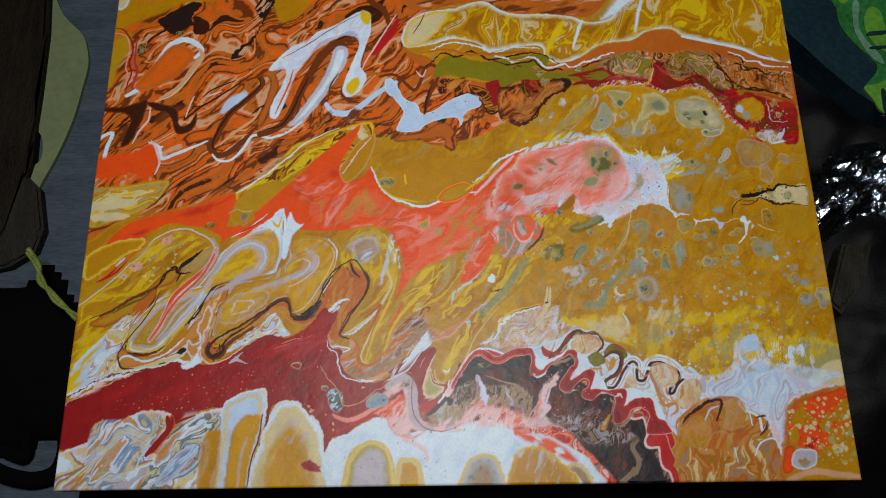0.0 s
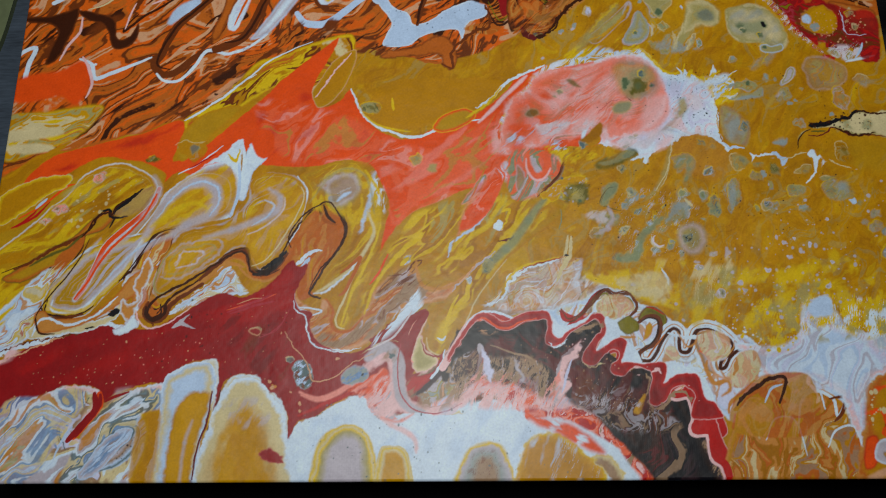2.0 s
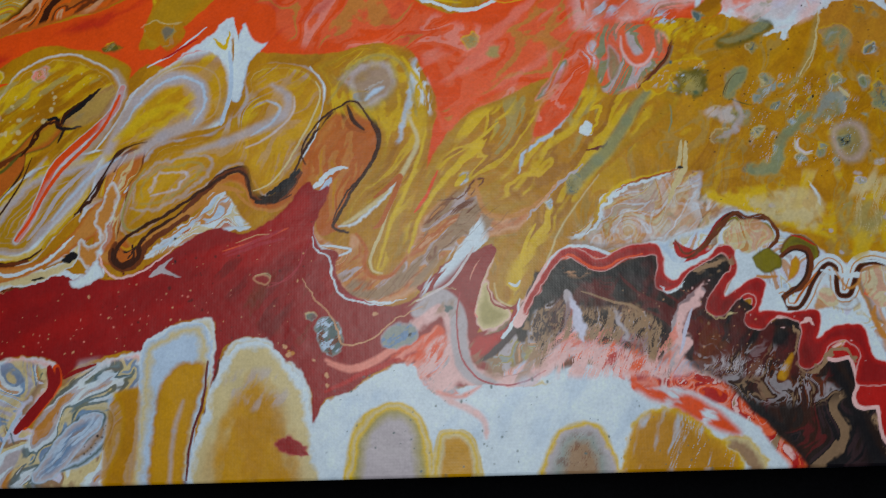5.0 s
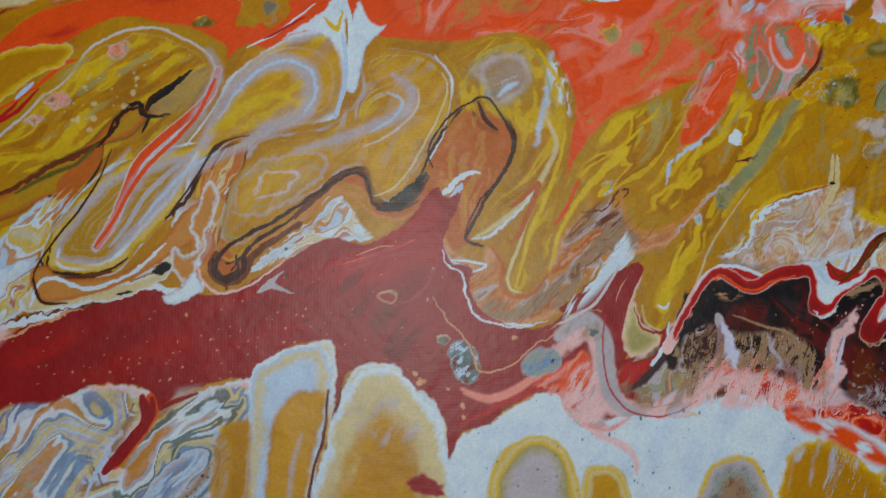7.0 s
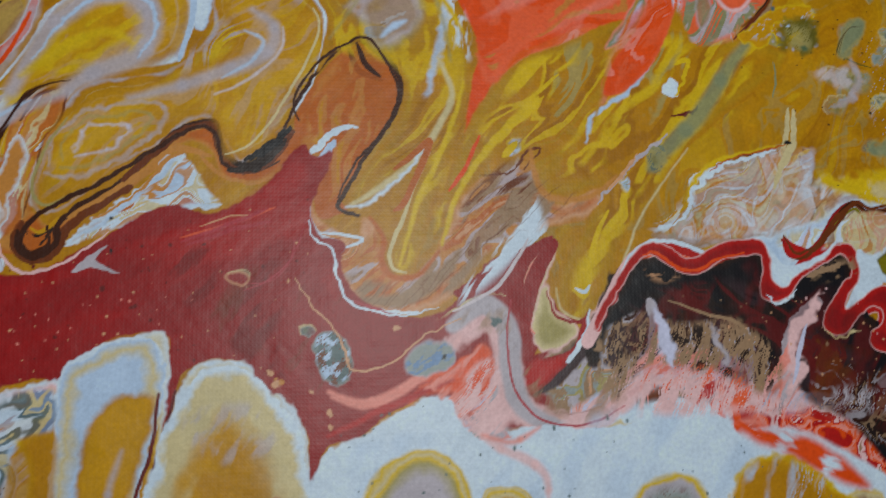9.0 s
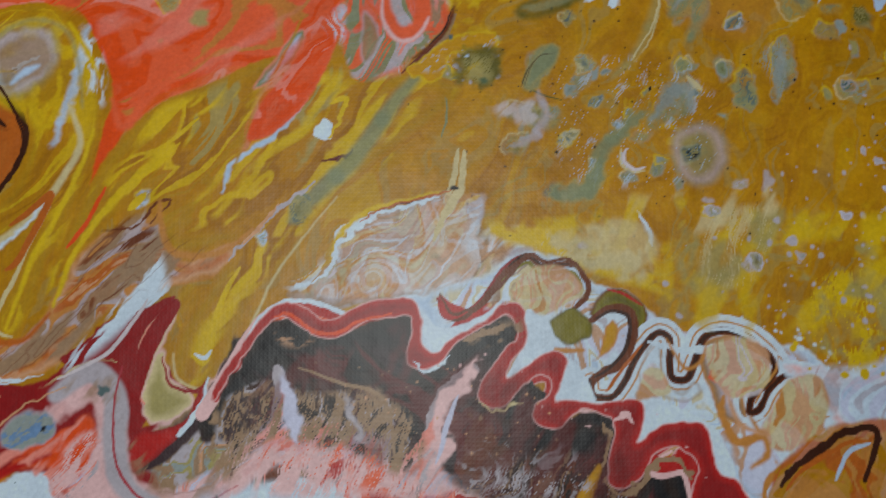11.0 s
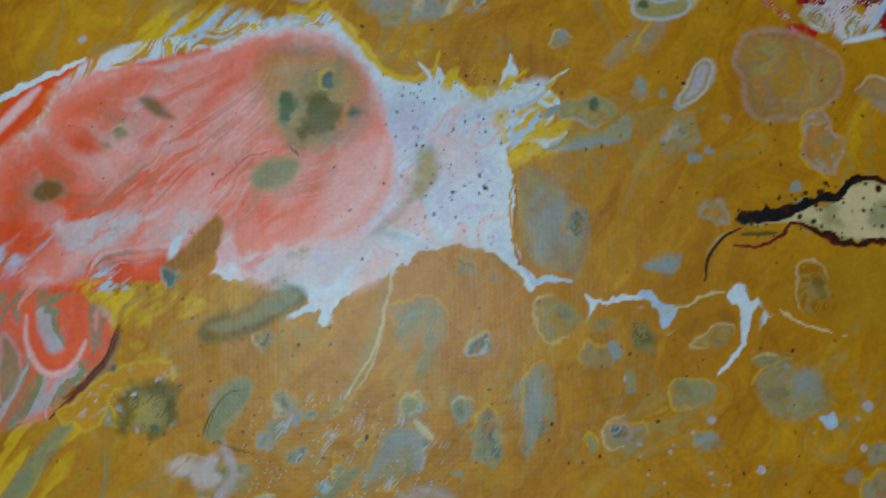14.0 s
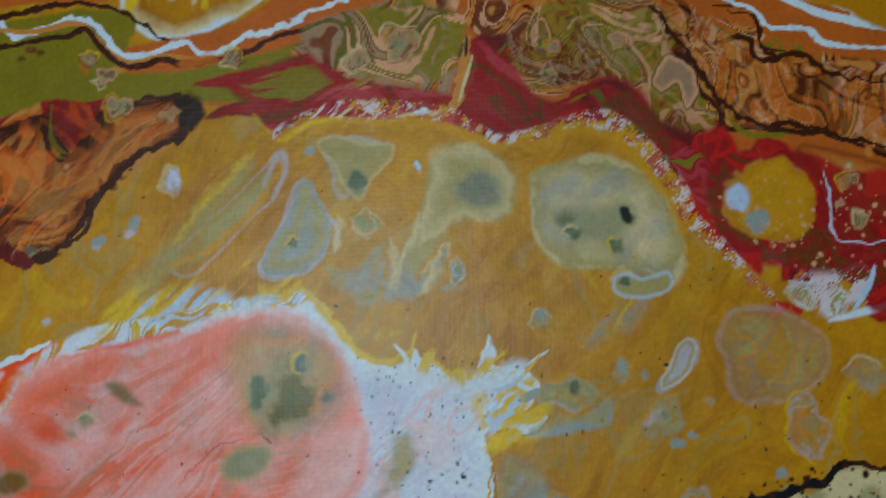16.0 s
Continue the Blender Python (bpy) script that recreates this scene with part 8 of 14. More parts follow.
marble([(249, 37.3), (254.2, 56.9), (262.7, 68.3), (274.5, 65.1), (289.2, 60.4), (298, 58.8), (306.7, 52.9), (318, 39.9), (332.2, 35.4), (349.2, 29.4), (337.5, 25.6), (309.1, 33.1), (280.5, 36.6)], ('clay', 'plum', 'clay', 'brown', 'lavender', 'clay', 'plum', 'clay', 'pink', 'brown'), 16, 7, 72, swirl=8, seed=350, edge=3)
# folds of pink and crimson under the ochre fingers
pool([(207.3, 69.7), (218.7, 77), (229.2, 82.9), (237.2, 86.3), (231.4, 78.9), (227.7, 71), (226.4, 63.2), (228.9, 59.3), (229.7, 51.6), (225.9, 42.1), (222.7, 48.8), (223, 60.9), (218.5, 65.7), (212.1, 66.9)], 'crimson', soft=0.3, fine=0.4)
mottle([(206.2, 67.4), (214.8, 79.1), (223.4, 88.9), (232, 95), (232.4, 84.9), (220.5, 73.1), (210.1, 65.4)], 'white', 12, 2, 55, cut=0.15, soft=0.2, seed=401)
pool([(225.4, 41.1), (227, 47.8), (230.5, 51.5), (235.3, 51.5), (241.6, 54.2), (244, 60.6), (246.7, 63.9), (244.9, 55.9), (239.6, 49.4), (233.2, 43.4), (227.8, 40.3)], 'crimson', (1.5, 'red'), soft=0.3, fine=0.3)
pool([(231.1, 67.1), (234.6, 72), (236.6, 65), (241.2, 61.1), (243, 57.9), (237.5, 54.1), (232.6, 53), (229.6, 57)], 'blush', (0.8, 'cream'), (3, 'lichen'), soft=0.4, fine=0.4)
vein([(236.7, 84.9), (230.9, 76.9), (227.8, 67.1), (230.1, 58.3)], 'pink', 1.6, fine=0.5)
vein([(234.5, 70), (236.5, 63.5), (241.6, 60.7), (245.4, 62)], 'crimson', 1, fine=0.3)
vein([(246.7, 63.9), (245, 56.7), (239.6, 49.8), (251.7, 66.8)], 'white', 1.4, fine=0.4)
marble([(174.1, 42.9), (181.8, 43.5), (191.6, 49.4), (203.7, 57.8), (212, 64.2), (219.3, 66.1), (222.9, 59.4), (222.2, 47.9), (223.8, 39.9), (232.3, 35.9), (226.1, 32.3), (218.7, 34.3), (220.3, 29), (228.1, 26.6), (229.7, 21), (221.8, 26.8), (214, 27.4), (208.5, 34.6), (206.4, 40.3), (209.3, 50), (205.5, 53.9), (199.4, 49.9), (189.5, 44.4), (179.7, 40.2)], ('blush', 'lavender', 'blush', 'clay', 'pink', 'lilac', 'lavender', 'fog', 'blush'), 22, 6, 55, swirl=7, seed=402, edge=2)
pool([(204.4, 50.1), (208.6, 56.2), (214.8, 57.2), (215.6, 49.9), (211.5, 40.5), (207.1, 37.2), (207.5, 45.3)], 'coral', (1.2, 'orange'), soft=1.4, fine=0.8, alpha=0.55)
specks([(217.9, 63.4), (222.8, 61.3), (222.7, 42.2), (217.4, 36.6)], 'slate', 14, 0.3, 0.8)
vein([(181.7, 43.1), (193.6, 50.3), (205.8, 59.7), (214.1, 66.1), (220.2, 67.2), (224.2, 60.9), (224, 49.8), (224.9, 39.8), (234.2, 34.9), (246.3, 35.5), (257.3, 41.4)], 'crimson', 1, tip=0.6, fine=0.4)
vein([(176, 42.5), (185.7, 46.4), (197.7, 55), (207.9, 61.9)], 'red', 0.8, fine=0.4)
marble([(225.5, 39.2), (234.7, 41.9), (243.2, 49.4), (249.9, 57), (253.6, 51.1), (254.8, 41.4), (246.4, 36.8), (234.3, 36.2)], ('clay', 'lavender', 'lichen', 'fog', 'clay', 'peach', 'lavender'), 10, 5, 50, swirl=5, seed=403, edge=1)
pool([(244.6, 54.2), (249.6, 66.4), (255.5, 76.3), (262, 79.3), (274.5, 78.2), (289.3, 76.8), (304.6, 80), (309.6, 66.1), (324.3, 65.9), (322.4, 49.8), (307.6, 48.1), (295.1, 50.3), (283.1, 56.5), (266.5, 58.7), (253.6, 51.1), (247.2, 47.4)], 'plum', (1, 'soot'), (4, 'ink'), soft=0.5, fine=0.7, jit=2)
marble([(255.2, 72.7), (274.2, 74.5), (306.2, 74.2), (323.8, 61.8), (322.1, 47.8), (297.2, 50.3), (273.1, 62.6), (258.4, 60.8)], ('ink', 'soot', 'wine', 'soot', 'brown', 'ink', 'bark', 'soot'), 26, 6, -15, swirl=7, seed=404, edge=3, alpha=0.8)
mottle([(244.4, 51.3), (252, 70.8), (260.6, 74.7), (260.8, 64.7), (253.3, 47.2), (244.7, 41.7)], 'clay', 5, 3, 60, cut=0.25, soft=0.2, seed=405)
mottle([(255.6, 77.7), (297.8, 76.3), (299.5, 72.3), (257.3, 72.7)], 'clay', 5, 2.5, -15, cut=0.75, soft=0.15, seed=406)
marble([(252.2, 47.3), (259.3, 58.8), (267.1, 64.6), (276.1, 60.5), (295.9, 57.8), (297.8, 46.3), (285.9, 42.3), (275.9, 47.2), (263.7, 49.9)], ('clay', 'brown', 'plum', 'clay', 'peach', 'lavender', 'clay', 'soot', 'pink'), 13, 5, 75, swirl=6, seed=407, edge=1.5)
marble([(236.2, 35.4), (248.7, 41.2), (259.5, 48.1), (265.8, 49.9), (275.8, 46.4), (289.8, 40.2), (299.1, 43.9), (308.6, 57), (313.9, 62), (310.8, 50), (313.5, 40.1), (320.9, 37.6), (319.4, 25.5), (305.6, 30.1), (291.1, 32.5), (281.5, 40), (265, 40.8), (254.5, 37.2), (242, 32.6)], ('blush', 'lavender', 'pink', 'blush', 'lilac', 'blush', 'clay', 'pink'), 16, 5, 55, swirl=6, seed=408, edge=1.2)
marble([(280.5, 41.2), (290.2, 43.3), (298.3, 36.9), (310.5, 32.7), (322.3, 27.7), (333.9, 18.1), (325, 15.5), (311, 22.3), (300.9, 26), (288.8, 30.2), (283.5, 35.3)], ('red', 'coral', 'blush', 'crimson', 'red', 'blush'), 12, 5, 70, swirl=6, seed=409, edge=1.5)
vein([(267.1, 65), (269, 58.7), (265, 50.5), (259.4, 42.9)], 'ice', 2, fine=0.7)
vein([(314.9, 63), (311, 56), (307.8, 46.1), (304.6, 39.9)], 'lavender', 3, fine=0.6)
vein([(268.6, 58.7), (270.4, 50.8), (265.3, 44.7)], 'pink', 2, fine=0.7)
vein([(295.7, 56.3), (297, 48.3), (294.3, 42.5)], 'fog', 2, fine=0.6)
vein([(245.7, 55.1), (253.2, 67.2), (260.2, 77.9), (268.6, 82.5), (276.9, 80.8), (285.5, 77.7), (296.2, 81.7), (304.9, 82), (308.1, 78.3), (306.3, 71), (308.1, 67.9), (314.9, 70.9), (328.3, 76.5)], 'blush', 5, tip=0.7, wob=0.2)
vein([(249, 59), (254, 67.6), (260.7, 78.1), (268.6, 82.7), (276.9, 81.2), (285.6, 78.3), (296.3, 82.3), (304.9, 82.6), (308.6, 78.3), (306.7, 71.2), (308.4, 68.7), (315, 71.7), (328.3, 77.1)], 'red', 3.6, tip=0.6, wob=0.2)
vein([(260.1, 76.3), (268.4, 80.8), (276.7, 79.2), (285.4, 76.7), (296, 80)], 'coral', 1.4, wob=0.2)
vein([(254, 69.8), (260.4, 79.9), (268.7, 84.3), (277.1, 83), (285.3, 80.1), (296.4, 83.9), (306.2, 84.5)], 'white', 1.6, wob=0.2, fine=0.3)
# yellow suns on white
pool([(178.2, -5.6), (179.8, 13.8), (183, 24.6), (190.8, 29), (201.4, 28.1), (207.9, 22), (209.3, 12.8), (208.7, -6.9)], 'yellow', (1.1, 'white'), (2.1, 'yellow'), (3.1, 'cream'), (6, 'clay'), (10, 'cream'), soft=0.6, fine=0.5, jit=0.6)
pool([(209.4, -7), (210.9, 14.2), (214.4, 18.1), (220.3, 18.7), (225, 15.6), (226.2, 8.6), (225.5, -7.7)], 'yellow', (1.1, 'white'), (2, 'yellow'), (3, 'cream'), (4, 'yellow'), (6, 'gold'), soft=0.5, fine=0.4, jit=0.4)
pool([(247.3, -8.6), (250.2, 12.9), (254.6, 18.7), (263.3, 21), (272.2, 18.1), (276.6, 10.5), (275.5, -9.8)], 'yellow', (0.9, 'cream'), (3, 'clay'), (7, 'lavender'), soft=0.9, fine=0.6, jit=1)
marble([(253.3, 9.4), (262.9, 16.6), (271.7, 12.5), (271.7, -9.6), (250.8, -8.7)], ('clay', 'cream', 'sage', 'clay', 'lavender', 'slate', 'clay'), 9, 6, 60, swirl=5, seed=410, edge=4, alpha=0.6)
specks([(254.6, 13.1), (271.7, 12.5), (270, -5.9), (253.1, -5.2)], 'raspberry', 14, 0.3, 0.7)
marble([(282.7, -10.1), (286, 12), (291.9, 19.4), (300.6, 23), (310.6, 18.8), (318.2, 11.9), (321.6, -11.7)], ('yellow', 'gold', 'ochre', 'yellow', 'cream', 'gold'), 14, 8, 75, swirl=6, seed=411, edge=2)
vein([(280.5, 8.5), (283.3, 15.9), (289.8, 19.5), (286, 12), (282.1, 4.7)], 'raspberry', 1, fine=0.8)
pool([(241, -8.3), (243.5, 11.6), (247.6, 20.8), (251.3, 22.5), (249.5, 11.4), (246.5, -8.5)], 'yellow', (1.5, 'cream'), soft=1.2, fine=0.8, alpha=0.8)
vein([(243.9, 31.2), (256.1, 32.2), (266.1, 29.7), (274, 26.6)], 'yellow', 1.6, soft=0.6, fine=0.8, alpha=0.7)
vein([(208.4, 33.1), (218.2, 31.9), (225.7, 26.1), (230.1, 17.6), (230.5, 8.4)], 'pink', 1.6, soft=0.5, fine=0.9, alpha=0.7)
specks([(175.7, 34), (204.9, 40.7), (240, 32.3), (281, 35), (282.5, 8.4), (175.1, 12.2)], 'slate', 90, 0.15, 0.45)
# red thread of the left lobe
vein([(89, 155.7), (86, 146.4), (79.3, 138.6), (64.4, 124.5), (58.9, 112.4), (54.5, 101), (49.5, 93)], 'white', 4.1, tip=0.6, wob=0.2, soft=0.3, alpha=0.7)
vein([(89, 155.7), (86, 146.4), (79.3, 139), (64.4, 124.9), (58.9, 112.8), (54.5, 101.3), (50, 93.4)], 'orange', 3.6, tip=0.6, wob=0.2)
vein([(79.2, 154.8), (72.8, 149.8), (66.8, 145), (64.3, 141)], 'bark', 2.4, fine=0.6)
vein([(78.3, 154), (71.9, 148.6), (66.5, 143.6)], 'ink', 1.4, fine=0.5)
vein([(45.3, 125.5), (51.4, 130.9), (56.5, 138.9), (61.9, 141.5), (65.1, 139.6)], 'bark', 1.6, fine=0.5)
vein([(22.9, 112.2), (31.5, 117.1), (41.9, 122), (48.8, 128.9)], 'moss', 2, soft=0.5)
cell(186.3, 148.4, 2.9, 2.1, 0, 'fog')
# dark plum ridge with its red ribbon
mottle([(318.6, 58.3), (338.7, 49.3), (351.1, 36.3), (346.5, 32.2), (323.7, 39.7)], 'brown', 14, 5, -30, cut=0.2, soft=0.3, seed=161, alpha=0.7)
mottle([(281.7, 39), (293.8, 35), (308.1, 28.5), (324.3, 19.6), (325.6, 9), (311.8, 15.2), (302.6, 20.1), (290.8, 25.2), (278.8, 30.4)], 'orange', 6, 3, 80, cut=-0.25, soft=0.2, seed=174, edge=1.5)
pool([(288.3, 24.1), (295.6, 24.4), (309.7, 18.8), (321.1, 11.4), (333.5, 15.9), (339.6, 6.3), (343.5, -0.7), (281.9, -4.1), (285.2, 12.2)], 'white', (2, 'yellow'), (6, 'ochre'), soft=0.8, fine=0.7)
vein([(309.9, 21.2), (319, 15), (322.8, 4.4)], 'orange', 2, fine=0.8)
pool([(318.5, 9.1), (326.1, 13.7), (335.9, 15.8), (339.9, 8.7), (338.3, -5.1), (314.9, -4.7)], 'tangerine', (2, 'ochre'), soft=1)
vein([(341.9, 27.7), (347.3, 32.4), (350.3, 37.3)], 'ochre', 2.4)
mottle([(341.9, 27.7), (360.5, 22.4), (378.1, 12.5), (385.7, 0.8), (343.5, -0.7)], 'clay', 8, 4, 60, cut=0.2, soft=0.3, seed=170)
mottle([(346.2, 22.7), (378.8, 17.2), (385.3, -1.5), (347.9, -3)], 'blush', 8, 3, 60, cut=0.4, soft=0.25, seed=171)
mottle([(344.9, 32.5), (379.5, 22), (387.6, -1.5), (352.6, -3.1)], 'ink', 8, 4, 50, cut=0.35, soft=0.25, seed=172)
vein([(305.9, 85.2), (310.4, 86.7), (315, 88.9)], 'blush', 1.5)
vein([(306.2, 85.2), (308.8, 81), (314.8, 80.5), (319.4, 84.2), (324.2, 91), (328.9, 94.7), (333.5, 95.4)], 'crimson', 2.6, tip=0.4)
vein([(308.9, 85.2), (310.3, 82.1), (314.8, 80.8), (317.9, 83.5)], 'red', 2.2)
vein([(305.9, 86.8), (305.8, 81.5), (310.2, 77.9), (316.2, 79), (322.4, 84.9), (327.9, 90.9)], 'white', 1.6)
specks([(301.2, 74.8), (339.7, 68.1), (379.7, 48.3), (378.3, 32.9), (338.9, 52.1), (318.6, 58.3)], 'blush', 70, 0.12, 0.4)
# squiggles of black and gold on white
pool([(301.4, 85.3), (310.5, 88.2), (319.6, 91.1), (325.8, 94.8), (333.5, 96.2), (342.5, 93.7), (349.7, 87.4), (357.2, 85.7), (362.9, 81), (370, 74.9), (382, 74.6), (393.8, 71.4), (402.7, 70.4), (408.1, 65.1), (410.2, 57.7), (422.6, 51.7), (441.5, 46.9), (453.2, 27), (408.9, 21.2), (385.4, 31.3), (379.4, 45.5), (374, 50.6), (363.8, 51.6), (358.3, 56.7), (340.6, 57.8), (340.3, 66.6), (333.8, 69.7), (329.7, 78.7), (322.3, 81.9), (313.1, 74.6), (305.6, 71.8), (302, 74.8), (302.8, 80.8), (295.4, 84.7)], 'white', (2, 'ice'), (6, 'white'), soft=0.6, fine=0.4)
marble([(304.4, 85.3), (319.6, 90.3), (333.5, 95.4), (349.7, 86.6), (362.9, 80.3), (382, 73.9), (402.6, 69.7), (410.2, 57.7), (422.6, 51.7), (441.1, 44.1), (409.7, 28), (385.6, 32.7), (379.4, 45.5), (363.8, 51.6), (358.3, 57.5), (340.7, 59.3), (340.3, 66.6), (329.7, 78.7), (313.1, 74.6)], ('white', 'ice', 'white', 'cream', 'white', 'lilac', 'tan', 'white', 'lavender', 'white'), 22, 8, 60, swirl=9, seed=351, edge=3, alpha=0.8)
vein([(307.4, 84.5), (309.5, 80.9), (314.8, 80.2), (319.7, 84.2), (324.2, 90.7), (328.8, 94.4), (333.5, 95.4)], 'crimson', 2.4, tip=0.4)
vein([(308.1, 85.2), (310.3, 82.4), (314.1, 81.3)], 'red', 2.4)
pool([(300.7, 71), (305.7, 69.9), (311.8, 75.2), (320, 80.6), (324.6, 81.5), (327.4, 77.4), (325.7, 71.5), (320.6, 66.6), (317.3, 58.8), (319.2, 54.4), (325.1, 55.3), (331.3, 59.5), (334, 54.5), (332.7, 49.8), (338.5, 48.7), (343.8, 54.3), (350.5, 51.3), (350.7, 37), (355.4, 34.1), (361.5, 37.7), (369.8, 44.2), (374, 34.5), (369.8, 31.4), (361, 31.6), (345.8, 37.1), (331.5, 45), (315.1, 49.2), (301.5, 55.3)], 'plum', (2, 'ink'), (7, 'plum'), soft=0.6, fine=0.5, jit=2)
marble([(301.7, 67), (313.6, 71.8), (320.5, 64.7), (317.2, 56.9), (327.1, 53.7), (336.6, 48.7), (348.6, 50.3), (350.7, 37), (361, 31.6), (335.8, 32.2), (316.7, 41.6), (301.4, 49.6)], ('plum', 'ink', 'wine', 'brown', 'plum', 'bark', 'wine', 'clay', 'plum'), 20, 6, -25, swirl=8, seed=360, edge=2.5, alpha=0.8)
vein([(309.7, 75.3), (315.9, 78.7), (323.1, 82.6), (328.1, 78.5), (326.8, 72.4), (322.5, 66.6), (318.3, 59.8)], 'peach', 2.2, fine=0.6)
vein([(309.7, 73.8), (313.7, 74.1), (318.9, 76.6), (322.9, 77.5)], 'clay', 2.4, fine=0.7)
cell(326.5, 76.4, 1.5, 3.0, -15, 'fog', (0.8, 'ink'))
pool([(316.8, 58.8), (318.4, 62.7), (322.6, 67.6), (325.6, 72.4), (326.8, 77.9), (324.5, 80), (326.1, 82), (329.4, 82.6), (331.6, 77.3), (330.3, 72.3), (326.5, 66.5), (325.4, 63), (329.4, 65.4), (337.7, 69.8), (341.1, 67.2), (338.4, 61.2), (337.2, 57.3), (341.5, 57.1), (346.8, 55.8), (353.8, 55.7), (358.9, 56.9), (360.6, 52.1), (358.4, 46.3), (364.4, 50), (370.4, 51), (375.5, 50.7), (378, 45.8), (379.4, 38.2), (383.8, 35.8), (386.5, 30.6), (388.2, 21.2), (381.1, 17.8), (376.2, 27.1), (372.7, 30.9), (374.4, 37.4), (369.9, 44.9), (365.9, 44.2), (360.6, 40.4), (355.5, 35.4), (351.1, 37), (351.8, 43.6), (353.3, 48.4), (350.7, 53), (341.9, 54.8), (338.6, 49.7), (332.8, 50.5), (331.4, 53.6), (335.3, 61.2), (332.2, 61.2), (327.2, 58.4), (323.1, 54.8), (318.2, 55.3)], 'blush', (0.5, 'red'), (2, 'red'), soft=0.25, wob=0.15, fine=0.25)
vein([(301.8, 75.4), (307.7, 73.4), (313.8, 77.7), (320.1, 81.6), (326.1, 82.7)], 'red', 3.6, tip=0.7, wob=0.15, fine=0.3)
vein([(318.2, 54.9), (323.6, 54.3), (327.7, 57.8), (332.2, 60.6)], 'blush', 1, wob=0.15)
vein([(338.6, 49.3), (342.1, 54.4), (350.6, 52.6), (353.1, 48.4), (351.7, 43.6)], 'blush', 1, wob=0.15)
vein([(351.2, 36.6), (355.5, 34.8), (360.9, 39.9), (366, 43.7), (369.8, 44.2)], 'blush', 1.2, wob=0.15, fine=0.4)
vein([(367.9, 44.2), (370.9, 39.3), (369.9, 32.8)], 'clay', 2, fine=0.6)
pool([(351.4, 31.9), (353.4, 35), (359.6, 37.8), (365.7, 41.9), (369.5, 40.4), (369.8, 31.4)], 'soot', (1.5, 'plum'), fine=0.7)
mottle([(351.4, 31.9), (359.6, 37.8), (369.6, 41.3), (370.7, 31.4)], 'clay', 5, 3, 40, cut=0.4, soft=0.25, seed=361)
pool([(341.6, 32.5), (344.9, 37.1), (349, 40.4), (349.2, 37), (345.5, 32.4)], 'ochre', (1, 'gold'), soft=0.4)
pool([(328.5, 67.5), (332.2, 61.4), (335.2, 59.4), (333.2, 56.6), (331.1, 54.6), (327.2, 56.7)], 'ink', fine=0.5)
cell(331.6, 56.6, 2.0, 1.0, 30, 'clay')
# nested lines of the squiggles
marble([(319, 80.6), (324.4, 88.7), (331.3, 94.2), (336.2, 91.5), (343.9, 91.3), (345.9, 86.2), (341.2, 81.2), (336.1, 77.2), (333.8, 72.2), (331, 76.3), (326.1, 82.6)], ('cream', 'tan', 'clay', 'cream', 'white', 'tan', 'lilac'), 16, 6, 60, swirl=6, seed=362, edge=1.5, alpha=0.9)
vein([(307.9, 81.4), (310.8, 78.8), (316, 80.2), (321.3, 85.7), (325.4, 90.8), (331.3, 95.4), (335.9, 92.4), (344, 92.9), (347.4, 88.3), (347.3, 85), (342.7, 80.1), (338, 77.2)], 'brown', 2.2, tip=0.5, wob=0.15, fine=0.3)
vein([(324.9, 89.1), (331.3, 93.7), (335.1, 90.7), (343.3, 90.9), (345.9, 87.1), (345.5, 84.1)], 'olive', 1.4, wob=0.15)
vein([(307.9, 82.9), (309.8, 79.9), (314.9, 80.7)], 'red', 3, wob=0.2)
vein([(326.5, 92.8), (331.3, 95.7), (336.2, 92.7), (342.9, 93.2)], 'bark', 0.9, wob=0.15)
pool([(336.5, 77.2), (342.3, 81.2), (347.4, 78), (347.2, 74), (342.2, 71.4), (337.9, 74.1)], 'moss', (1, 'olive'), soft=0.5, fine=0.4)
pool([(347.9, 81), (354.2, 86.5), (361.7, 82.6), (363.2, 77.7), (360, 73.1), (358.4, 78.9), (353.5, 81.4), (349.2, 79.1)], 'brown', (1, 'olive'), (2.5, 'moss'), soft=0.4, fine=0.4)
vein([(352.7, 86.1), (356.7, 84.9), (361.6, 81.8)], 'red', 1)
pool([(349.7, 68.9), (351.1, 75), (353.7, 77.9), (355, 74.9), (352.7, 69.9), (347.5, 67)], 'tan', (1, 'gold'), soft=0.4)
vein([(335, 77.3), (333.8, 72.2), (337.7, 70.2), (345.7, 70)], 'tan', 2.2, soft=0.4)
vein([(347.2, 62.1), (347.6, 58.6), (352.4, 57.9), (356.3, 62.3), (359.7, 68.5), (365.2, 74.2), (368.5, 72.5), (368, 66.6), (368.5, 62.6), (372.3, 62.2), (375, 67.3), (377.4, 72.8), (382.3, 74.7), (388.4, 73.1), (393, 69.4), (395.7, 65), (393.3, 61), (389.4, 57.9), (388, 53.6), (390.6, 54.3), (394.2, 59.9), (399.5, 63), (404.2, 61.2), (407.4, 57.5), (407.6, 53.7)], 'white', 8.5, tip=0.8, wob=0.15)
vein([(347.2, 62.1), (347.6, 58.6), (352.4, 57.9), (356.3, 62.3), (359.7, 68.5), (365.2, 74.2), (368.5, 72.5), (368, 66.6), (368.5, 62.6), (372.3, 62.2), (375, 67.3), (377.4, 72.8), (382.3, 74.7), (388.4, 73.1), (393, 69.4), (395.7, 65), (393.3, 61), (389.4, 57.9), (388, 53.6), (390.6, 54.3), (394.2, 59.9), (399.5, 63), (404.2, 61.2), (407.4, 57.5), (407.6, 53.7)], 'tan', 5.2, tip=0.8, wob=0.15)
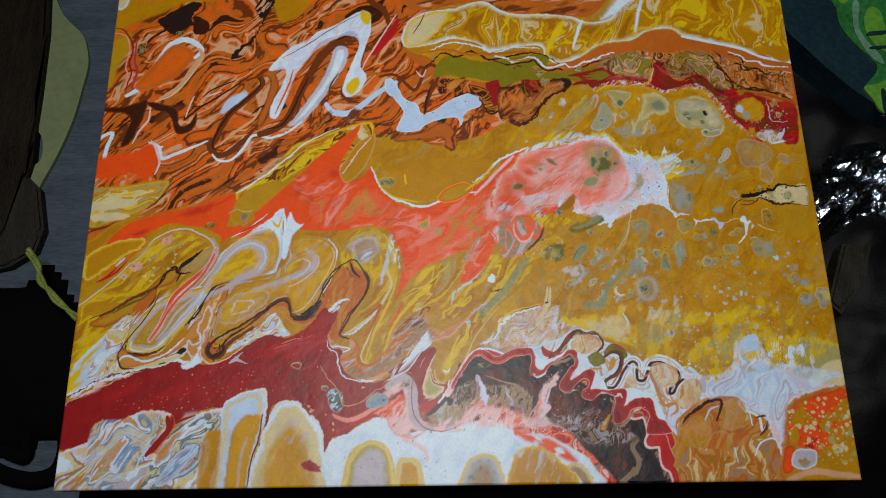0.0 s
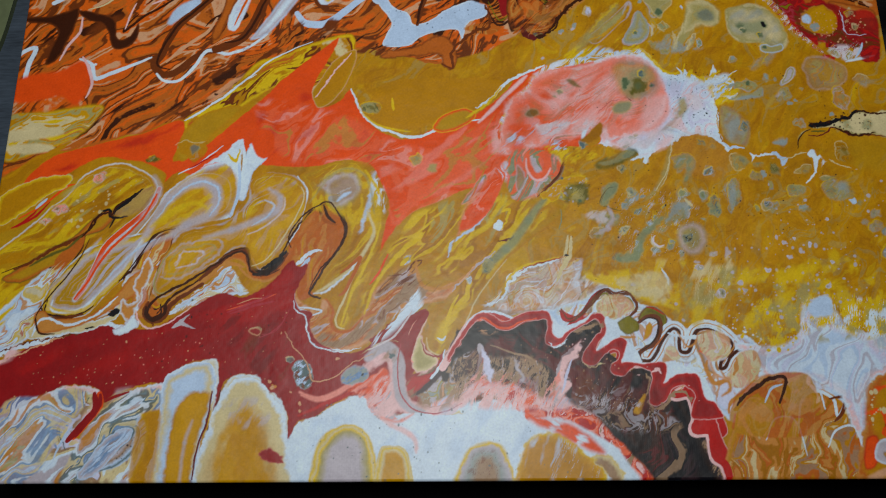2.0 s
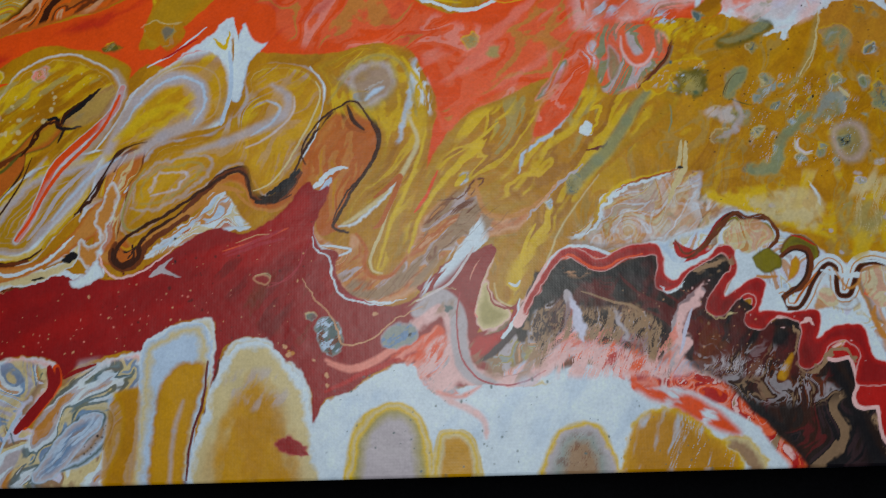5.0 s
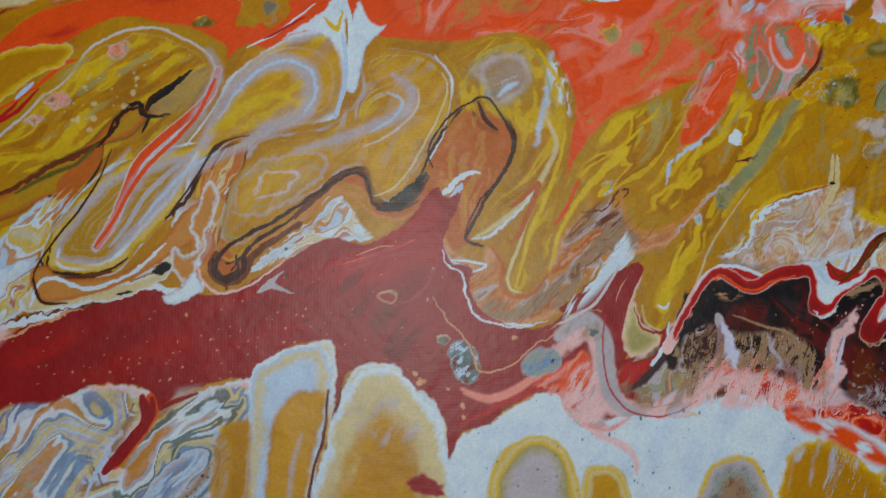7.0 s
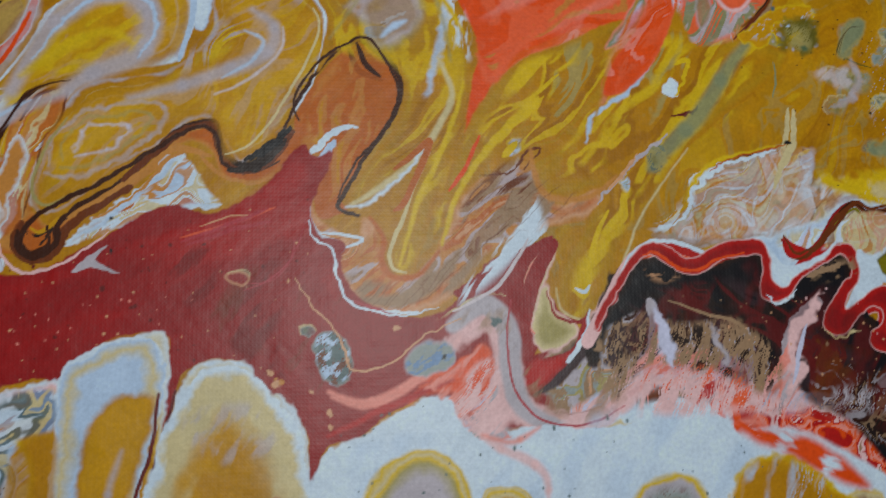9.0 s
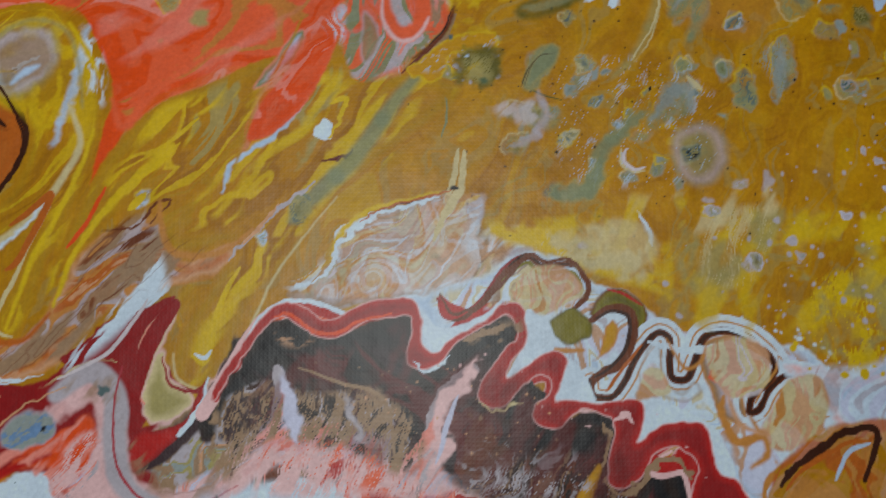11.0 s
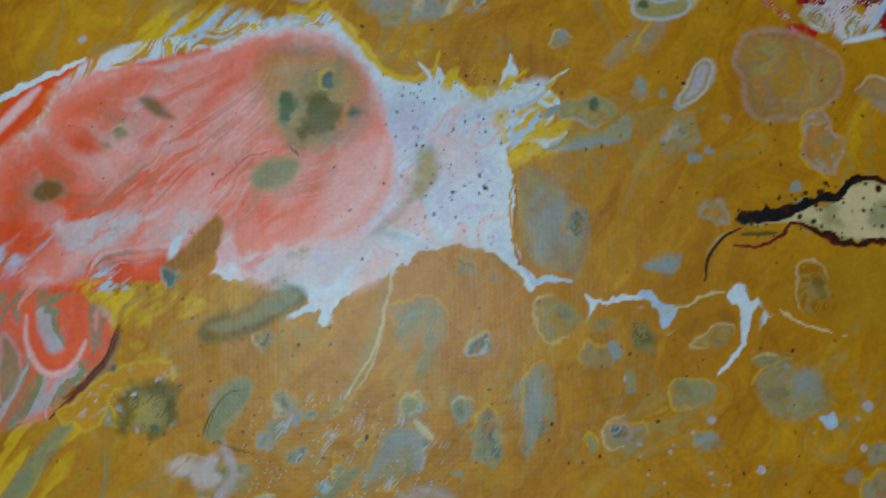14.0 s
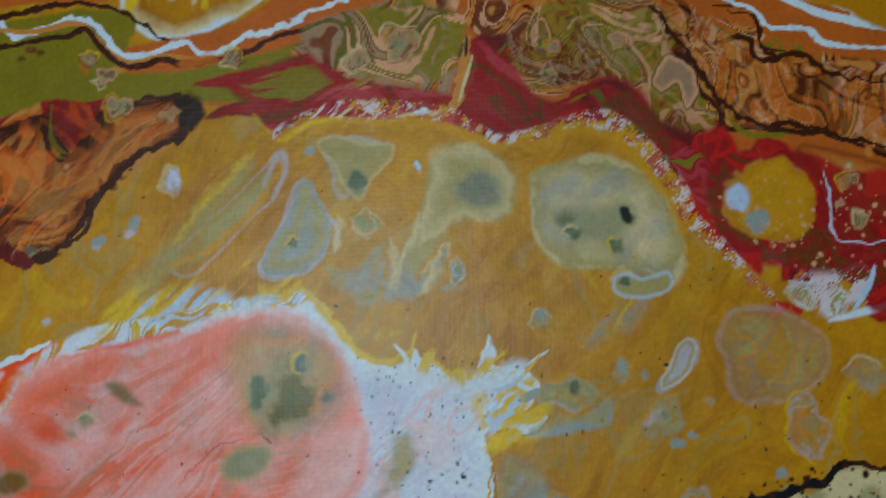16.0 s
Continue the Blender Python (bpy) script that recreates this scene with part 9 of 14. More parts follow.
vein([(347.2, 62.1), (347.6, 58.6), (352.4, 57.9), (356.3, 62.3), (359.7, 68.5), (365.2, 74.2), (368.5, 72.5), (368, 66.6), (368.5, 62.6), (372.3, 62.2), (375, 67.3), (377.4, 72.8), (382.3, 74.7), (388.4, 73.1), (393, 69.4), (395.7, 65), (393.3, 61), (389.4, 57.9), (388, 53.6), (390.6, 54.3), (394.2, 59.9), (399.5, 63), (404.2, 61.2), (407.4, 57.5), (407.6, 53.7)], 'white', 4.2, tip=0.8, wob=0.15)
vein([(348.1, 78), (352.4, 80.9), (357.5, 80.7), (359.5, 76.7), (357.9, 70.8), (354.4, 65.9), (350.5, 64.3), (347.2, 61.3), (348, 58.1), (352.4, 57.9)], 'brown', 3, tip=0.6, wob=0.15)
vein([(349.2, 78.5), (352.9, 80.2), (357.4, 79.3), (358.2, 75.7), (356.6, 70.2), (352.9, 65.9), (348.3, 63.1)], 'bark', 1.4, wob=0.15)
pool([(375.2, 70.4), (377.2, 72.3), (384.4, 73.8), (391.1, 70.2), (392.9, 66), (386.9, 57.2), (387.5, 51.5), (384.2, 50.4), (380.4, 53.5), (377.2, 62.4)], 'tan', (1.2, 'clay'), (4, 'lilac'), soft=0.5, fine=0.3)
cell(379.5, 63.4, 1.1, 1.5, 0, 'coral')
pool([(394.7, 55.2), (397.5, 59.9), (401.8, 61.9), (406.7, 57), (407.2, 51), (402.4, 44.8), (399.6, 49.7), (395.2, 52.1)], 'tan', (1.2, 'clay'), (4, 'cream'), soft=0.5, fine=0.3)
pool([(359.3, 62.8), (362.3, 69.7), (366, 71.5), (366.2, 62.7), (371, 58.6), (374.2, 61.5), (376, 58.5), (370.8, 56.2), (363, 58.8)], 'clay', (1, 'white'), soft=0.6, alpha=0.7)
vein([(381.8, 57.4), (380.9, 51.6), (384.7, 45.7), (390.8, 47.5), (395.2, 52.1)], 'tan', 3, soft=0.5, fine=0.3)
vein([(387.3, 62.2), (384.6, 55.4), (386.3, 51.5), (391.3, 52.2)], 'white', 2)
vein([(390.2, 30.9), (391.7, 36.1), (399.1, 41.5), (405.7, 48.2)], 'tan', 2.6, soft=0.4)
vein([(347.2, 62.1), (347.6, 58.6), (352.4, 57.9), (356.3, 62.3), (359.7, 68.5), (365.2, 74.2), (368.5, 72.5), (368, 66.6), (368.5, 62.6), (372.3, 62.2), (375, 67.3), (377.4, 72.8), (382.3, 74.7), (388.4, 73.1), (393, 69.4), (395.7, 65), (393.3, 61), (389.4, 57.9), (388, 53.6), (390.6, 54.3), (394.2, 59.9), (399.5, 63), (404.2, 61.2), (407.4, 57.5), (407.6, 53.7)], 'brown', 2.6, tip=0.6, wob=0.15)
vein([(347.2, 62.1), (347.6, 58.6), (352.4, 57.9), (356.3, 62.3), (359.7, 68.5), (365.2, 74.2), (368.5, 72.5), (368, 66.6), (368.5, 62.6), (372.3, 62.2), (375, 67.3), (377.4, 72.8), (382.3, 74.7), (388.4, 73.1), (393, 69.4), (395.7, 65), (393.3, 61), (389.4, 57.9), (388, 53.6), (390.6, 54.3), (394.2, 59.9), (399.5, 63), (404.2, 61.2), (407.4, 57.5), (407.6, 53.7)], 'bark', 1.5, tip=0.6, wob=0.15, fine=0.2)
vein([(351.1, 59.5), (355.4, 64.8), (360.9, 71.2)], 'rust', 1.2, wob=0.15)
vein([(389.7, 55.7), (392, 60), (395.6, 63.9), (396.9, 67.9)], 'tan', 1, wob=0.15)
pool([(396.7, 28.4), (401.6, 36.8), (410.2, 43.7), (415.2, 43.1), (415.3, 37.3), (411.3, 28.1)], 'tan', (1, 'ochre'), (4, 'rust'), soft=0.5)
vein([(393.1, 32.7), (397.5, 35.9), (403.1, 42), (410.7, 47.8), (416.8, 49.2), (419.3, 46.9), (417, 40.2), (414.1, 34.4)], 'white', 5.5, tip=0.8, wob=0.15)
vein([(393.1, 32.7), (397.5, 35.9), (403.1, 42), (410.7, 47.8), (416.8, 49.2), (419.3, 46.9), (417, 40.2), (414.1, 34.4)], 'brown', 3, tip=0.6, wob=0.15)
vein([(393.1, 32.5), (398.1, 35.9), (403.6, 41.7), (410.7, 47.3), (416.7, 48.6), (418.5, 46.3), (416.3, 40.3)], 'bark', 1.5, tip=0.6, wob=0.15)
vein([(410.1, 50.9), (417, 50.8), (422.7, 52.5)], 'ochre', 3, fine=0.5)
vein([(377.4, 74.9), (384.5, 75.1), (393.1, 70.9), (397.9, 67.9)], 'white', 1.2)
specks([(370.8, 80.6), (408.7, 74.6), (417.4, 61.5), (408.3, 61.7), (396.2, 70), (378.4, 76.3)], 'white', 90, 0.2, 0.9)
pool([(352.6, 40.2), (354.4, 47.1), (357.7, 54.1), (361.2, 46.9), (359.4, 40), (366.8, 43), (373.7, 49.1), (380.2, 46.4), (383.1, 36.4), (383.5, 26.7), (386.9, 14.7), (390.5, 7.6), (394.7, -0.5), (388, -2), (385.4, 7.7), (380.1, 9.7), (380.5, 19.1), (372.1, 20.2), (369.9, 25.1), (377, 31.2), (373.2, 38.2), (364.4, 33.9), (356, 34.2)], 'blush', (0.6, 'red'), soft=0.25, wob=0.2, fine=0.3)
pool([(354.9, 15.4), (361, 22.4), (367, 17.5), (376.1, 14.9), (379.8, 7.8), (383.1, -1), (357.6, -0.5)], 'clay', (1, 'plum'), (3, 'ink'), soft=0.6, fine=0.8)
mottle([(353.4, 22.6), (378.8, 17.2), (385.4, -1), (352.9, -0.4)], 'clay', 6, 3, 60, cut=0.35, soft=0.25, seed=176)
vein([(344.9, 32.5), (346.5, 25.1), (343.3, 18), (351.6, 8.4)], 'brown', 3, fine=0.7)
# the near right corner
pool([(392.1, 26.5), (398, 33.6), (406.4, 40.7), (416.8, 45.4), (419.8, 35.5), (414.8, 21.1), (423.6, 30.5), (435.5, 42.4), (448.1, 34.7), (456.9, 10.8), (455.1, -7.4), (389.2, -6.1)], 'tan', (1.5, 'ochre'), (5, 'rust'), soft=0.6, fine=0.4, jit=1)
mottle([(389.2, -6.1), (396.8, 26.3), (419.4, 33), (435, 40), (456.9, 10.8), (455.1, -7.4)], 'tangerine', 14, 7, 80, cut=0.7, soft=0.4, seed=180, alpha=0.5)
marble([(389.4, -5), (397.5, 27.5), (407.2, 38.3), (417.4, 41.7), (419.4, 33), (435, 40), (451.8, 29.8), (458.7, 8.4), (455.1, -7.4)], ('tan', 'ochre', 'rust', 'clay', 'ochre', 'cream', 'tan', 'honey', 'rust', 'tan'), 18, 7, 75, swirl=8, seed=352, edge=2, alpha=0.9)
vein([(394.2, 32.5), (401.6, 40.9), (410.8, 45.6), (416.8, 45.4), (415.2, 39.3), (412.3, 33.2)], 'bark', 2.6, tip=0.6, wob=0.2)
vein([(418.9, 30.6), (425.2, 39), (435.5, 42.4), (438.2, 32.6)], 'white', 1.4)
vein([(397.1, 30.9), (403, 38.5), (412.9, 44.7), (420.6, 43.6), (419.6, 36.5), (415.9, 29.6)], 'bark', 3, tip=0.6, wob=0.2)
vein([(423.1, 20.8), (426.7, 36.4), (434.5, 41.6), (442.8, 37.9), (443.9, 29.1), (448.5, 36.1)], 'white', 2)
vein([(441, 37.9), (448.8, 38.5), (446.3, 30.9), (442.1, 26.7)], 'brown', 2.4)
vein([(406.7, 17.6), (412.2, 27.9), (422, 27.7), (426.5, 10.5)], 'white', 1.2)
vein([(437.4, 13.8), (442.1, 22.3), (451.1, 23.8), (454, 13.5), (454.5, 4.1)], 'white', 1.4)
pool([(396.8, 67.4), (412.6, 64.2), (427.6, 68.7), (437.1, 85.3), (444.7, 87), (448.5, 75.7), (457.9, 73.7), (467.4, 69.9), (473.2, 61.7), (498.4, 62.8), (502.9, 58.3), (478.9, 53.3), (463.5, 46.4), (458.6, 37.7), (453.8, 16.9), (449.9, 27.3), (446.5, 39.6), (438.5, 45.1), (428.4, 48.8), (414, 47.2), (404.4, 56.4)], 'white', (2, 'blush'), (5, 'ice'), soft=0.8, fine=0.9, jit=1.5)
vein([(362.8, 71.7), (373.5, 69.6), (384.5, 71.3), (394.7, 65.6)], 'white', 2.5, fine=0.5)
pool([(465.9, 82.9), (485, 88.2), (504.9, 78.5), (506.5, 58.3), (473.2, 61.7), (467.1, 68.1)], 'yellow', (2, 'lichen'), soft=1.5, fine=0.9)
pool([(487.1, 69.5), (500.3, 73), (503.1, 59.1), (483.5, 59.4)], 'cream', soft=1)
pool([(458.6, 37.7), (463.5, 46.4), (478.9, 53.3), (497.3, 56.6), (508.2, 58.3), (512.9, 36.8), (509.8, -4), (453.1, -6.6), (454.5, 16.9)], 'tan', (2, 'rust'), (7, 'ochre'), soft=0.8, fine=0.8, jit=2)
pool([(472.4, 46.3), (482.1, 51.5), (500.5, 54.8), (500.2, 49.4), (487.6, 42.5), (481.1, 35.6), (473.2, 41)], 'red', (1, 'orange'), soft=0.8, fine=0.9)
pool([(467, 25.3), (478.9, 33.1), (481.6, 25.1), (476.3, 18.3), (469.5, 19.4)], 'red', soft=0.7, fine=0.8)
pool([(455.9, 16.9), (462.4, 18.5), (460.4, 6.7), (454.4, 3.4)], 'red', (1, 'orange'), soft=0.8)
mottle([(459.7, 44.7), (500.5, 54.8), (493.9, 19.8), (458.7, 16.9)], 'orange', 5, 4, 20, cut=0.3, soft=0.25, seed=181)
specks([(463.5, 46.4), (504, 54.7), (504.5, 30), (491.3, 6.2), (473.1, 20.1), (458.1, 23.7)], 'cream', 220, 0.3, 1.5)
specks([(483.1, 37.3), (505.5, 44), (502.2, 9.5), (474.2, 6.5)], 'lichen', 60, 0.5, 2)
pool([(461.2, 15.1), (465.8, 17.8), (475.3, 16.6), (473.8, 8.2), (467.1, 5.6), (459.9, 7.4)], 'white', (1.5, 'lavender'), soft=0.4)
cell(467.9, 9.9, 3.8, 2.4, 0, 'clay')
cell(488.7, 18.1, 3.5, 3.1, 0, 'cream')
vein([(450.3, -3.2), (470.3, 3.9), (487.1, 2.3), (500.5, 0.8)], 'peach', 4, soft=0.8)
cell(485.2, 115.1, 4.1, 4.4, 0, 'sage', (1, 'blue'), (2.5, 'fog'), soft=1, alpha=0.8)
cell(495.2, 114.9, 4.4, 6.6, 0, 'sage', (1, 'blue'), (2.5, 'fog'), soft=1, alpha=0.8)
cell(484.2, 126.9, 4.5, 3.0, 0, 'sage', (1, 'blue'), (2.5, 'fog'), soft=1, alpha=0.8)
marble([(433.8, 87.2), (449.9, 85.1), (457.9, 73.7), (481.7, 69.6), (502.2, 63.8), (479.2, 55.1), (463.7, 47.5), (455.1, 20.3), (446.5, 39.6), (414.1, 48.3), (399.8, 63), (427.7, 69.8)], ('white', 'ice', 'lilac', 'white', 'lavender', 'white', 'ice', 'white'), 24, 9, 70, swirl=9, seed=373, edge=2, alpha=0.7)
mottle([(408.5, 89.6), (471, 92.2), (498.8, 84.2), (466.8, 66.2), (446.4, 73.9), (412.5, 63.5)], 'yellow', 6, 3.5, 80, cut=0.05, soft=0.25, seed=182)
mottle([(434, 89.1), (477.7, 88.3), (481.1, 66), (442.8, 74)], 'white', 6, 3.5, 80, cut=0.3, soft=0.25, seed=183)
# yellow scales on the ochre field
mottle([(363.6, 90.2), (381.4, 102.2), (403.6, 108.1), (429.3, 104.4), (448.9, 97.7), (445.8, 76.2), (425.8, 76.7), (400.4, 77.2), (370.1, 76.4)], 'yellow', 10, 6, 65, cut=0.5, soft=0.4, seed=190, alpha=0.6)
mottle([(370.7, 83.9), (387.8, 105.2), (403.6, 108.1), (392.5, 89.6), (376.3, 77.7)], 'lichen', 12, 5, 70, cut=0.3, soft=0.3, seed=191, alpha=0.8)
mottle([(353.9, 94.3), (418.2, 108.5), (506.5, 126.4), (505.3, 80.3), (440.8, 85.2), (413, 67.1), (377.7, 75.1)], 'yellow', 9, 6, 60, cut=0.35, soft=0.4, seed=192, alpha=0.7)
mottle([(397.5, 89.8), (443, 100.4), (499.5, 87.9), (467.4, 69.9), (412.7, 65.3)], 'lichen', 7, 5, 60, cut=0.45, soft=0.3, seed=193, alpha=0.8)
specks([(362.6, 97.9), (429.7, 107.6), (449.3, 100.9), (444.9, 70.3), (406.9, 68.1), (370, 74.9)], 'lavender', 70, 0.2, 0.9)
specks([(420.5, 156.5), (508.7, 158.8), (501.7, 80.4), (395.4, 71.1)], 'lavender', 120, 0.2, 1.0)
specks([(395.8, 74.8), (434, 89.1), (426.3, 59.6), (401.7, 63.7)], 'yellow', 40, 0.4, 1.2)
mottle([(318.2, 102.4), (348, 107.5), (365.5, 99.4), (364.1, 86.3), (334.5, 94.4)], 'yellow', 6, 5, 80, cut=0.25, soft=0.3, seed=194, alpha=0.9)
mottle([(334.5, 99.6), (348, 104.9), (365.6, 102.1), (364.1, 88.9), (353.3, 87.7)], 'cream', 6, 5, 70, cut=0.15, soft=0.3, seed=195, alpha=0.85)
mottle([(372.4, 104.7), (399.6, 108.5), (396.4, 94), (374.7, 85)], 'lichen', 10, 5, 65, cut=0.0, soft=0.35, seed=196, alpha=0.8)
mottle([(402, 99.2), (416, 109.8), (443, 106.9), (464.6, 93.6), (463.8, 83.2), (401.4, 83.5)], 'yellow', 10, 6, 60, cut=0.6, soft=0.4, seed=197, alpha=0.5)
cell(377.5, 123.3, 3.0, 2.2, 0, 'sage', (0.8, 'ink'), soft=1.2)
pool([(372.7, 128.4), (379.7, 131.8), (385.9, 129), (387.5, 122.1), (384.9, 116.7), (379.3, 114.1), (374, 118.2)], 'fog', (1.5, 'lavender'), (4, 'sage'), soft=1.5, alpha=0.6)
cell(377.6, 123.4, 2.5, 1.8, 0, 'slate', (1, 'ink'), soft=1)
vein([(358.9, 125.1), (358.6, 121), (361.6, 118.5), (365.1, 118.9)], 'cream', 1.1)
cell(368.5, 119.5, 1.9, 3.5, -10, 'fog', (1, 'sage'), alpha=0.8)
cell(360.3, 116.9, 3.0, 1.9, 0, 'fog', (1, 'sage'), alpha=0.8)
cell(373.9, 115.4, 1.1, 2.2, 0, 'fog', (1, 'sage'), alpha=0.8)
cell(344.1, 128.6, 3.2, 2.0, 35, 'yellow', (0.7, 'fog'), (1.4, 'slate'))
vein([(361.8, 134.7), (357.6, 129.2), (352.7, 123.7), (350.7, 116.9), (346.6, 112.2), (339.8, 112.3)], 'sage', 4, soft=1, alpha=0.85)
cell(339.1, 113.6, 2.2, 1.9, 0, 'slate', alpha=0.7, soft=1)
cell(372.9, 138.8, 5.6, 3.4, 45, 'fog', (1, 'sage'), (3, 'lichen'), alpha=0.65, soft=0.9)
cell(364.5, 128.5, 3.0, 1.3, 0, 'fog', (1, 'sage'), (3, 'lichen'), alpha=0.65, soft=0.9)
cell(334, 134.9, 5.6, 3.4, 60, 'fog', (1, 'sage'), (3, 'lichen'), alpha=0.65, soft=0.9)
cell(330, 126.6, 2.8, 4.2, -30, 'fog', (1, 'sage'), (3, 'lichen'), alpha=0.65, soft=0.9)
cell(340.3, 136.3, 1.9, 2.2, 0, 'fog', (1, 'sage'), (3, 'lichen'), alpha=0.65, soft=0.9)
cell(347.9, 144.6, 2.5, 3.4, -20, 'fog', (1, 'sage'), (3, 'lichen'), alpha=0.65, soft=0.9)
cell(350, 151, 2.8, 2.2, 0, 'fog', (1, 'sage'), (3, 'lichen'), alpha=0.65, soft=0.9)
cell(336.7, 150.4, 5.6, 2.8, 45, 'fog', (1, 'sage'), (3, 'lichen'), alpha=0.65, soft=0.9)
cell(376.6, 148.7, 2.2, 3.6, 0, 'fog', (1, 'sage'), (3, 'lichen'), alpha=0.65, soft=0.9)
cell(388.1, 147.9, 1.7, 3.1, 0, 'fog', (1, 'sage'), (3, 'lichen'), alpha=0.65, soft=0.9)
cell(393.1, 141.5, 3.1, 5.9, -10, 'fog', (1, 'sage'), (3, 'lichen'), alpha=0.65, soft=0.9)
cell(404.5, 148.5, 3.4, 7.0, -10, 'fog', (1, 'sage'), (3, 'lichen'), alpha=0.65, soft=0.9)
cell(393, 162.2, 2.9, 2.0, 30, 'fog', (1, 'sage'), (3, 'lichen'), alpha=0.65, soft=0.9)
cell(379, 167.3, 5.8, 6.4, 0, 'fog', (1, 'sage'), (3, 'lichen'), alpha=0.65, soft=0.9)
cell(423.1, 142, 3.2, 3.2, 0, 'fog', (1, 'sage'), (3, 'lichen'), alpha=0.65, soft=0.9)
cell(418.3, 158.4, 3.4, 2.8, 0, 'fog', (1, 'sage'), (3, 'lichen'), alpha=0.65, soft=0.9)
cell(438.2, 150.4, 4.2, 2.5, 0, 'fog', (1, 'sage'), (3, 'lichen'), alpha=0.65, soft=0.9)
cell(459.8, 150.2, 7.0, 5.0, 0, 'fog', (1, 'sage'), (3, 'lichen'), alpha=0.65, soft=0.9)
cell(441.7, 140.5, 2.0, 2.0, 0, 'fog', (1, 'sage'), (3, 'lichen'), alpha=0.65, soft=0.9)
cell(381.9, 106.8, 1.6, 1.9, 0, 'lavender', alpha=0.8)
cell(390.3, 114.7, 1.9, 1.6, 0, 'lavender', alpha=0.8)
cell(364.2, 102.1, 1.1, 3.0, 20, 'lavender', alpha=0.8)
cell(381.3, 110, 1.1, 1.1, 0, 'lavender', alpha=0.8)
cell(392.3, 92, 3.0, 2.2, 0, 'lavender', alpha=0.8)
cell(346.6, 98.2, 1.3, 1.3, 0, 'lavender', alpha=0.8)
cell(397.8, 115.3, 1.6, 2.7, 0, 'lavender', alpha=0.8)
vein([(362.2, 107.4), (364.5, 102.1), (365.5, 97.5)], 'white', 1.4, fine=0.4)
pool([(317, 153.4), (322.6, 154.8), (325.5, 149), (322.7, 145.5), (318.5, 149.1)], 'mustard', (1.5, 'moss'), soft=1)
mottle([(300.2, 152.1), (312.5, 163.5), (326, 160.5), (325.5, 149), (310.2, 146.3)], 'yellow', 8, 5, 40, cut=0.6, soft=0.3, seed=198, alpha=0.6)
vein([(310.3, 140.7), (310.5, 135.1), (309.2, 129.5)], 'sage', 0.8)
specks([(312.3, 169.3), (397.5, 168.7), (395.2, 99.2), (314.2, 99.8)], 'ink', 40, 0.15, 0.4)
specks([(396.1, 126.2), (467.3, 125.7), (463.8, 83.2), (394.7, 83.6)], 'lavender', 70, 0.2, 0.8)
pool([(439, 87.2), (444.6, 90.4), (449.2, 89.7), (447.9, 80.7), (437.2, 80.7)], 'ice', soft=1, fine=0.7)
# fine threads drawn out by the flow
mottle([(173.8, 78.1), (189.3, 74.1), (201.5, 79.9), (214.6, 100), (231.3, 106.1), (249.2, 95.8), (221.8, 83.7), (206.9, 68), (185.1, 65.3)], 'brown', 24, 4, 44, cut=0.0, seed=213, line=0.12, alpha=0.5)
mottle([(274.4, 90.5), (286.4, 104.1), (318.6, 106.6), (329, 97), (310.5, 88.2), (280.4, 82.8)], 'brown', 26, 5, 30, cut=0.1, seed=214, line=0.12, alpha=0.5)
mottle([(395.1, 303.1), (428.6, 302.4), (493, 281.4), (491.9, 264.5), (470.8, 270.6), (450.4, 271.2), (436.9, 282.5), (417.6, 280.3)], 'bark', 12, 7, -20, cut=0.0, seed=220, line=0.18, alpha=0.5)
mottle([(292.7, 276.3), (305.4, 278.7), (310.6, 269.5), (325.7, 281.9), (337.4, 281.6), (325.8, 270.3), (305.3, 248), (294.6, 248.2)], 'peach', 24, 6, 40, cut=0.1, seed=221, line=0.15, alpha=0.5)
# crimson fold, lilac arch and orange flame
pool([(180.1, 50.6), (191.8, 54.2), (203.9, 61.6), (212.2, 67.3), (221.3, 69.2), (224.8, 61.3), (224.6, 47.8), (225.6, 41.1), (234.5, 40), (234.1, 33.4), (224.1, 31.7), (216.3, 33.8), (208.5, 34), (205.9, 40.7), (197.1, 40.9), (185.3, 36.5), (175.7, 34), (174, 41.4)], 'crimson', soft=0.8, fine=0.4)
marble([(175, 42.5), (185.6, 44.1), (195.6, 51.4), (203.8, 58.5), (212, 64.4), (219.7, 66), (222.2, 61), (221.8, 49.8), (222.6, 39.9), (232.3, 35.9), (230, 32.5), (223.1, 32.3), (222.6, 23.4), (215.7, 22.7), (213.1, 29.2), (210.4, 34), (211.7, 40.5), (216.2, 49.9), (215.7, 58.7), (211.8, 61.1), (206.5, 57.4), (205.3, 50.1), (195.4, 46.2), (185.5, 41.5)], ('pink', 'lavender', 'blush', 'lilac', 'pink', 'lavender', 'blush'), 26, 5, 50, swirl=5, seed=502, edge=3)
pool([(205.4, 52), (210.7, 58.4), (214.9, 58.4), (216.1, 51.8), (212.1, 43.5), (209.4, 37.6), (207.2, 39.9), (208.3, 45.9), (197.2, 43.9), (186.4, 40), (177.7, 37.2), (175.9, 40.2), (185.5, 40.4), (197.3, 46.1)], 'red', (1.2, 'orange'), soft=1.1, fine=0.6)
pool([(193.6, 50.3), (198.7, 55.6), (204.7, 57.4), (205, 52), (200.4, 48.3), (195.5, 47.7)], 'fog', (1, 'clay'), soft=0.5, fine=0.6)
specks([(195.8, 56), (205.7, 57.4), (204.4, 50.1), (195.5, 48.4)], 'ink', 10, 0.3, 0.7)
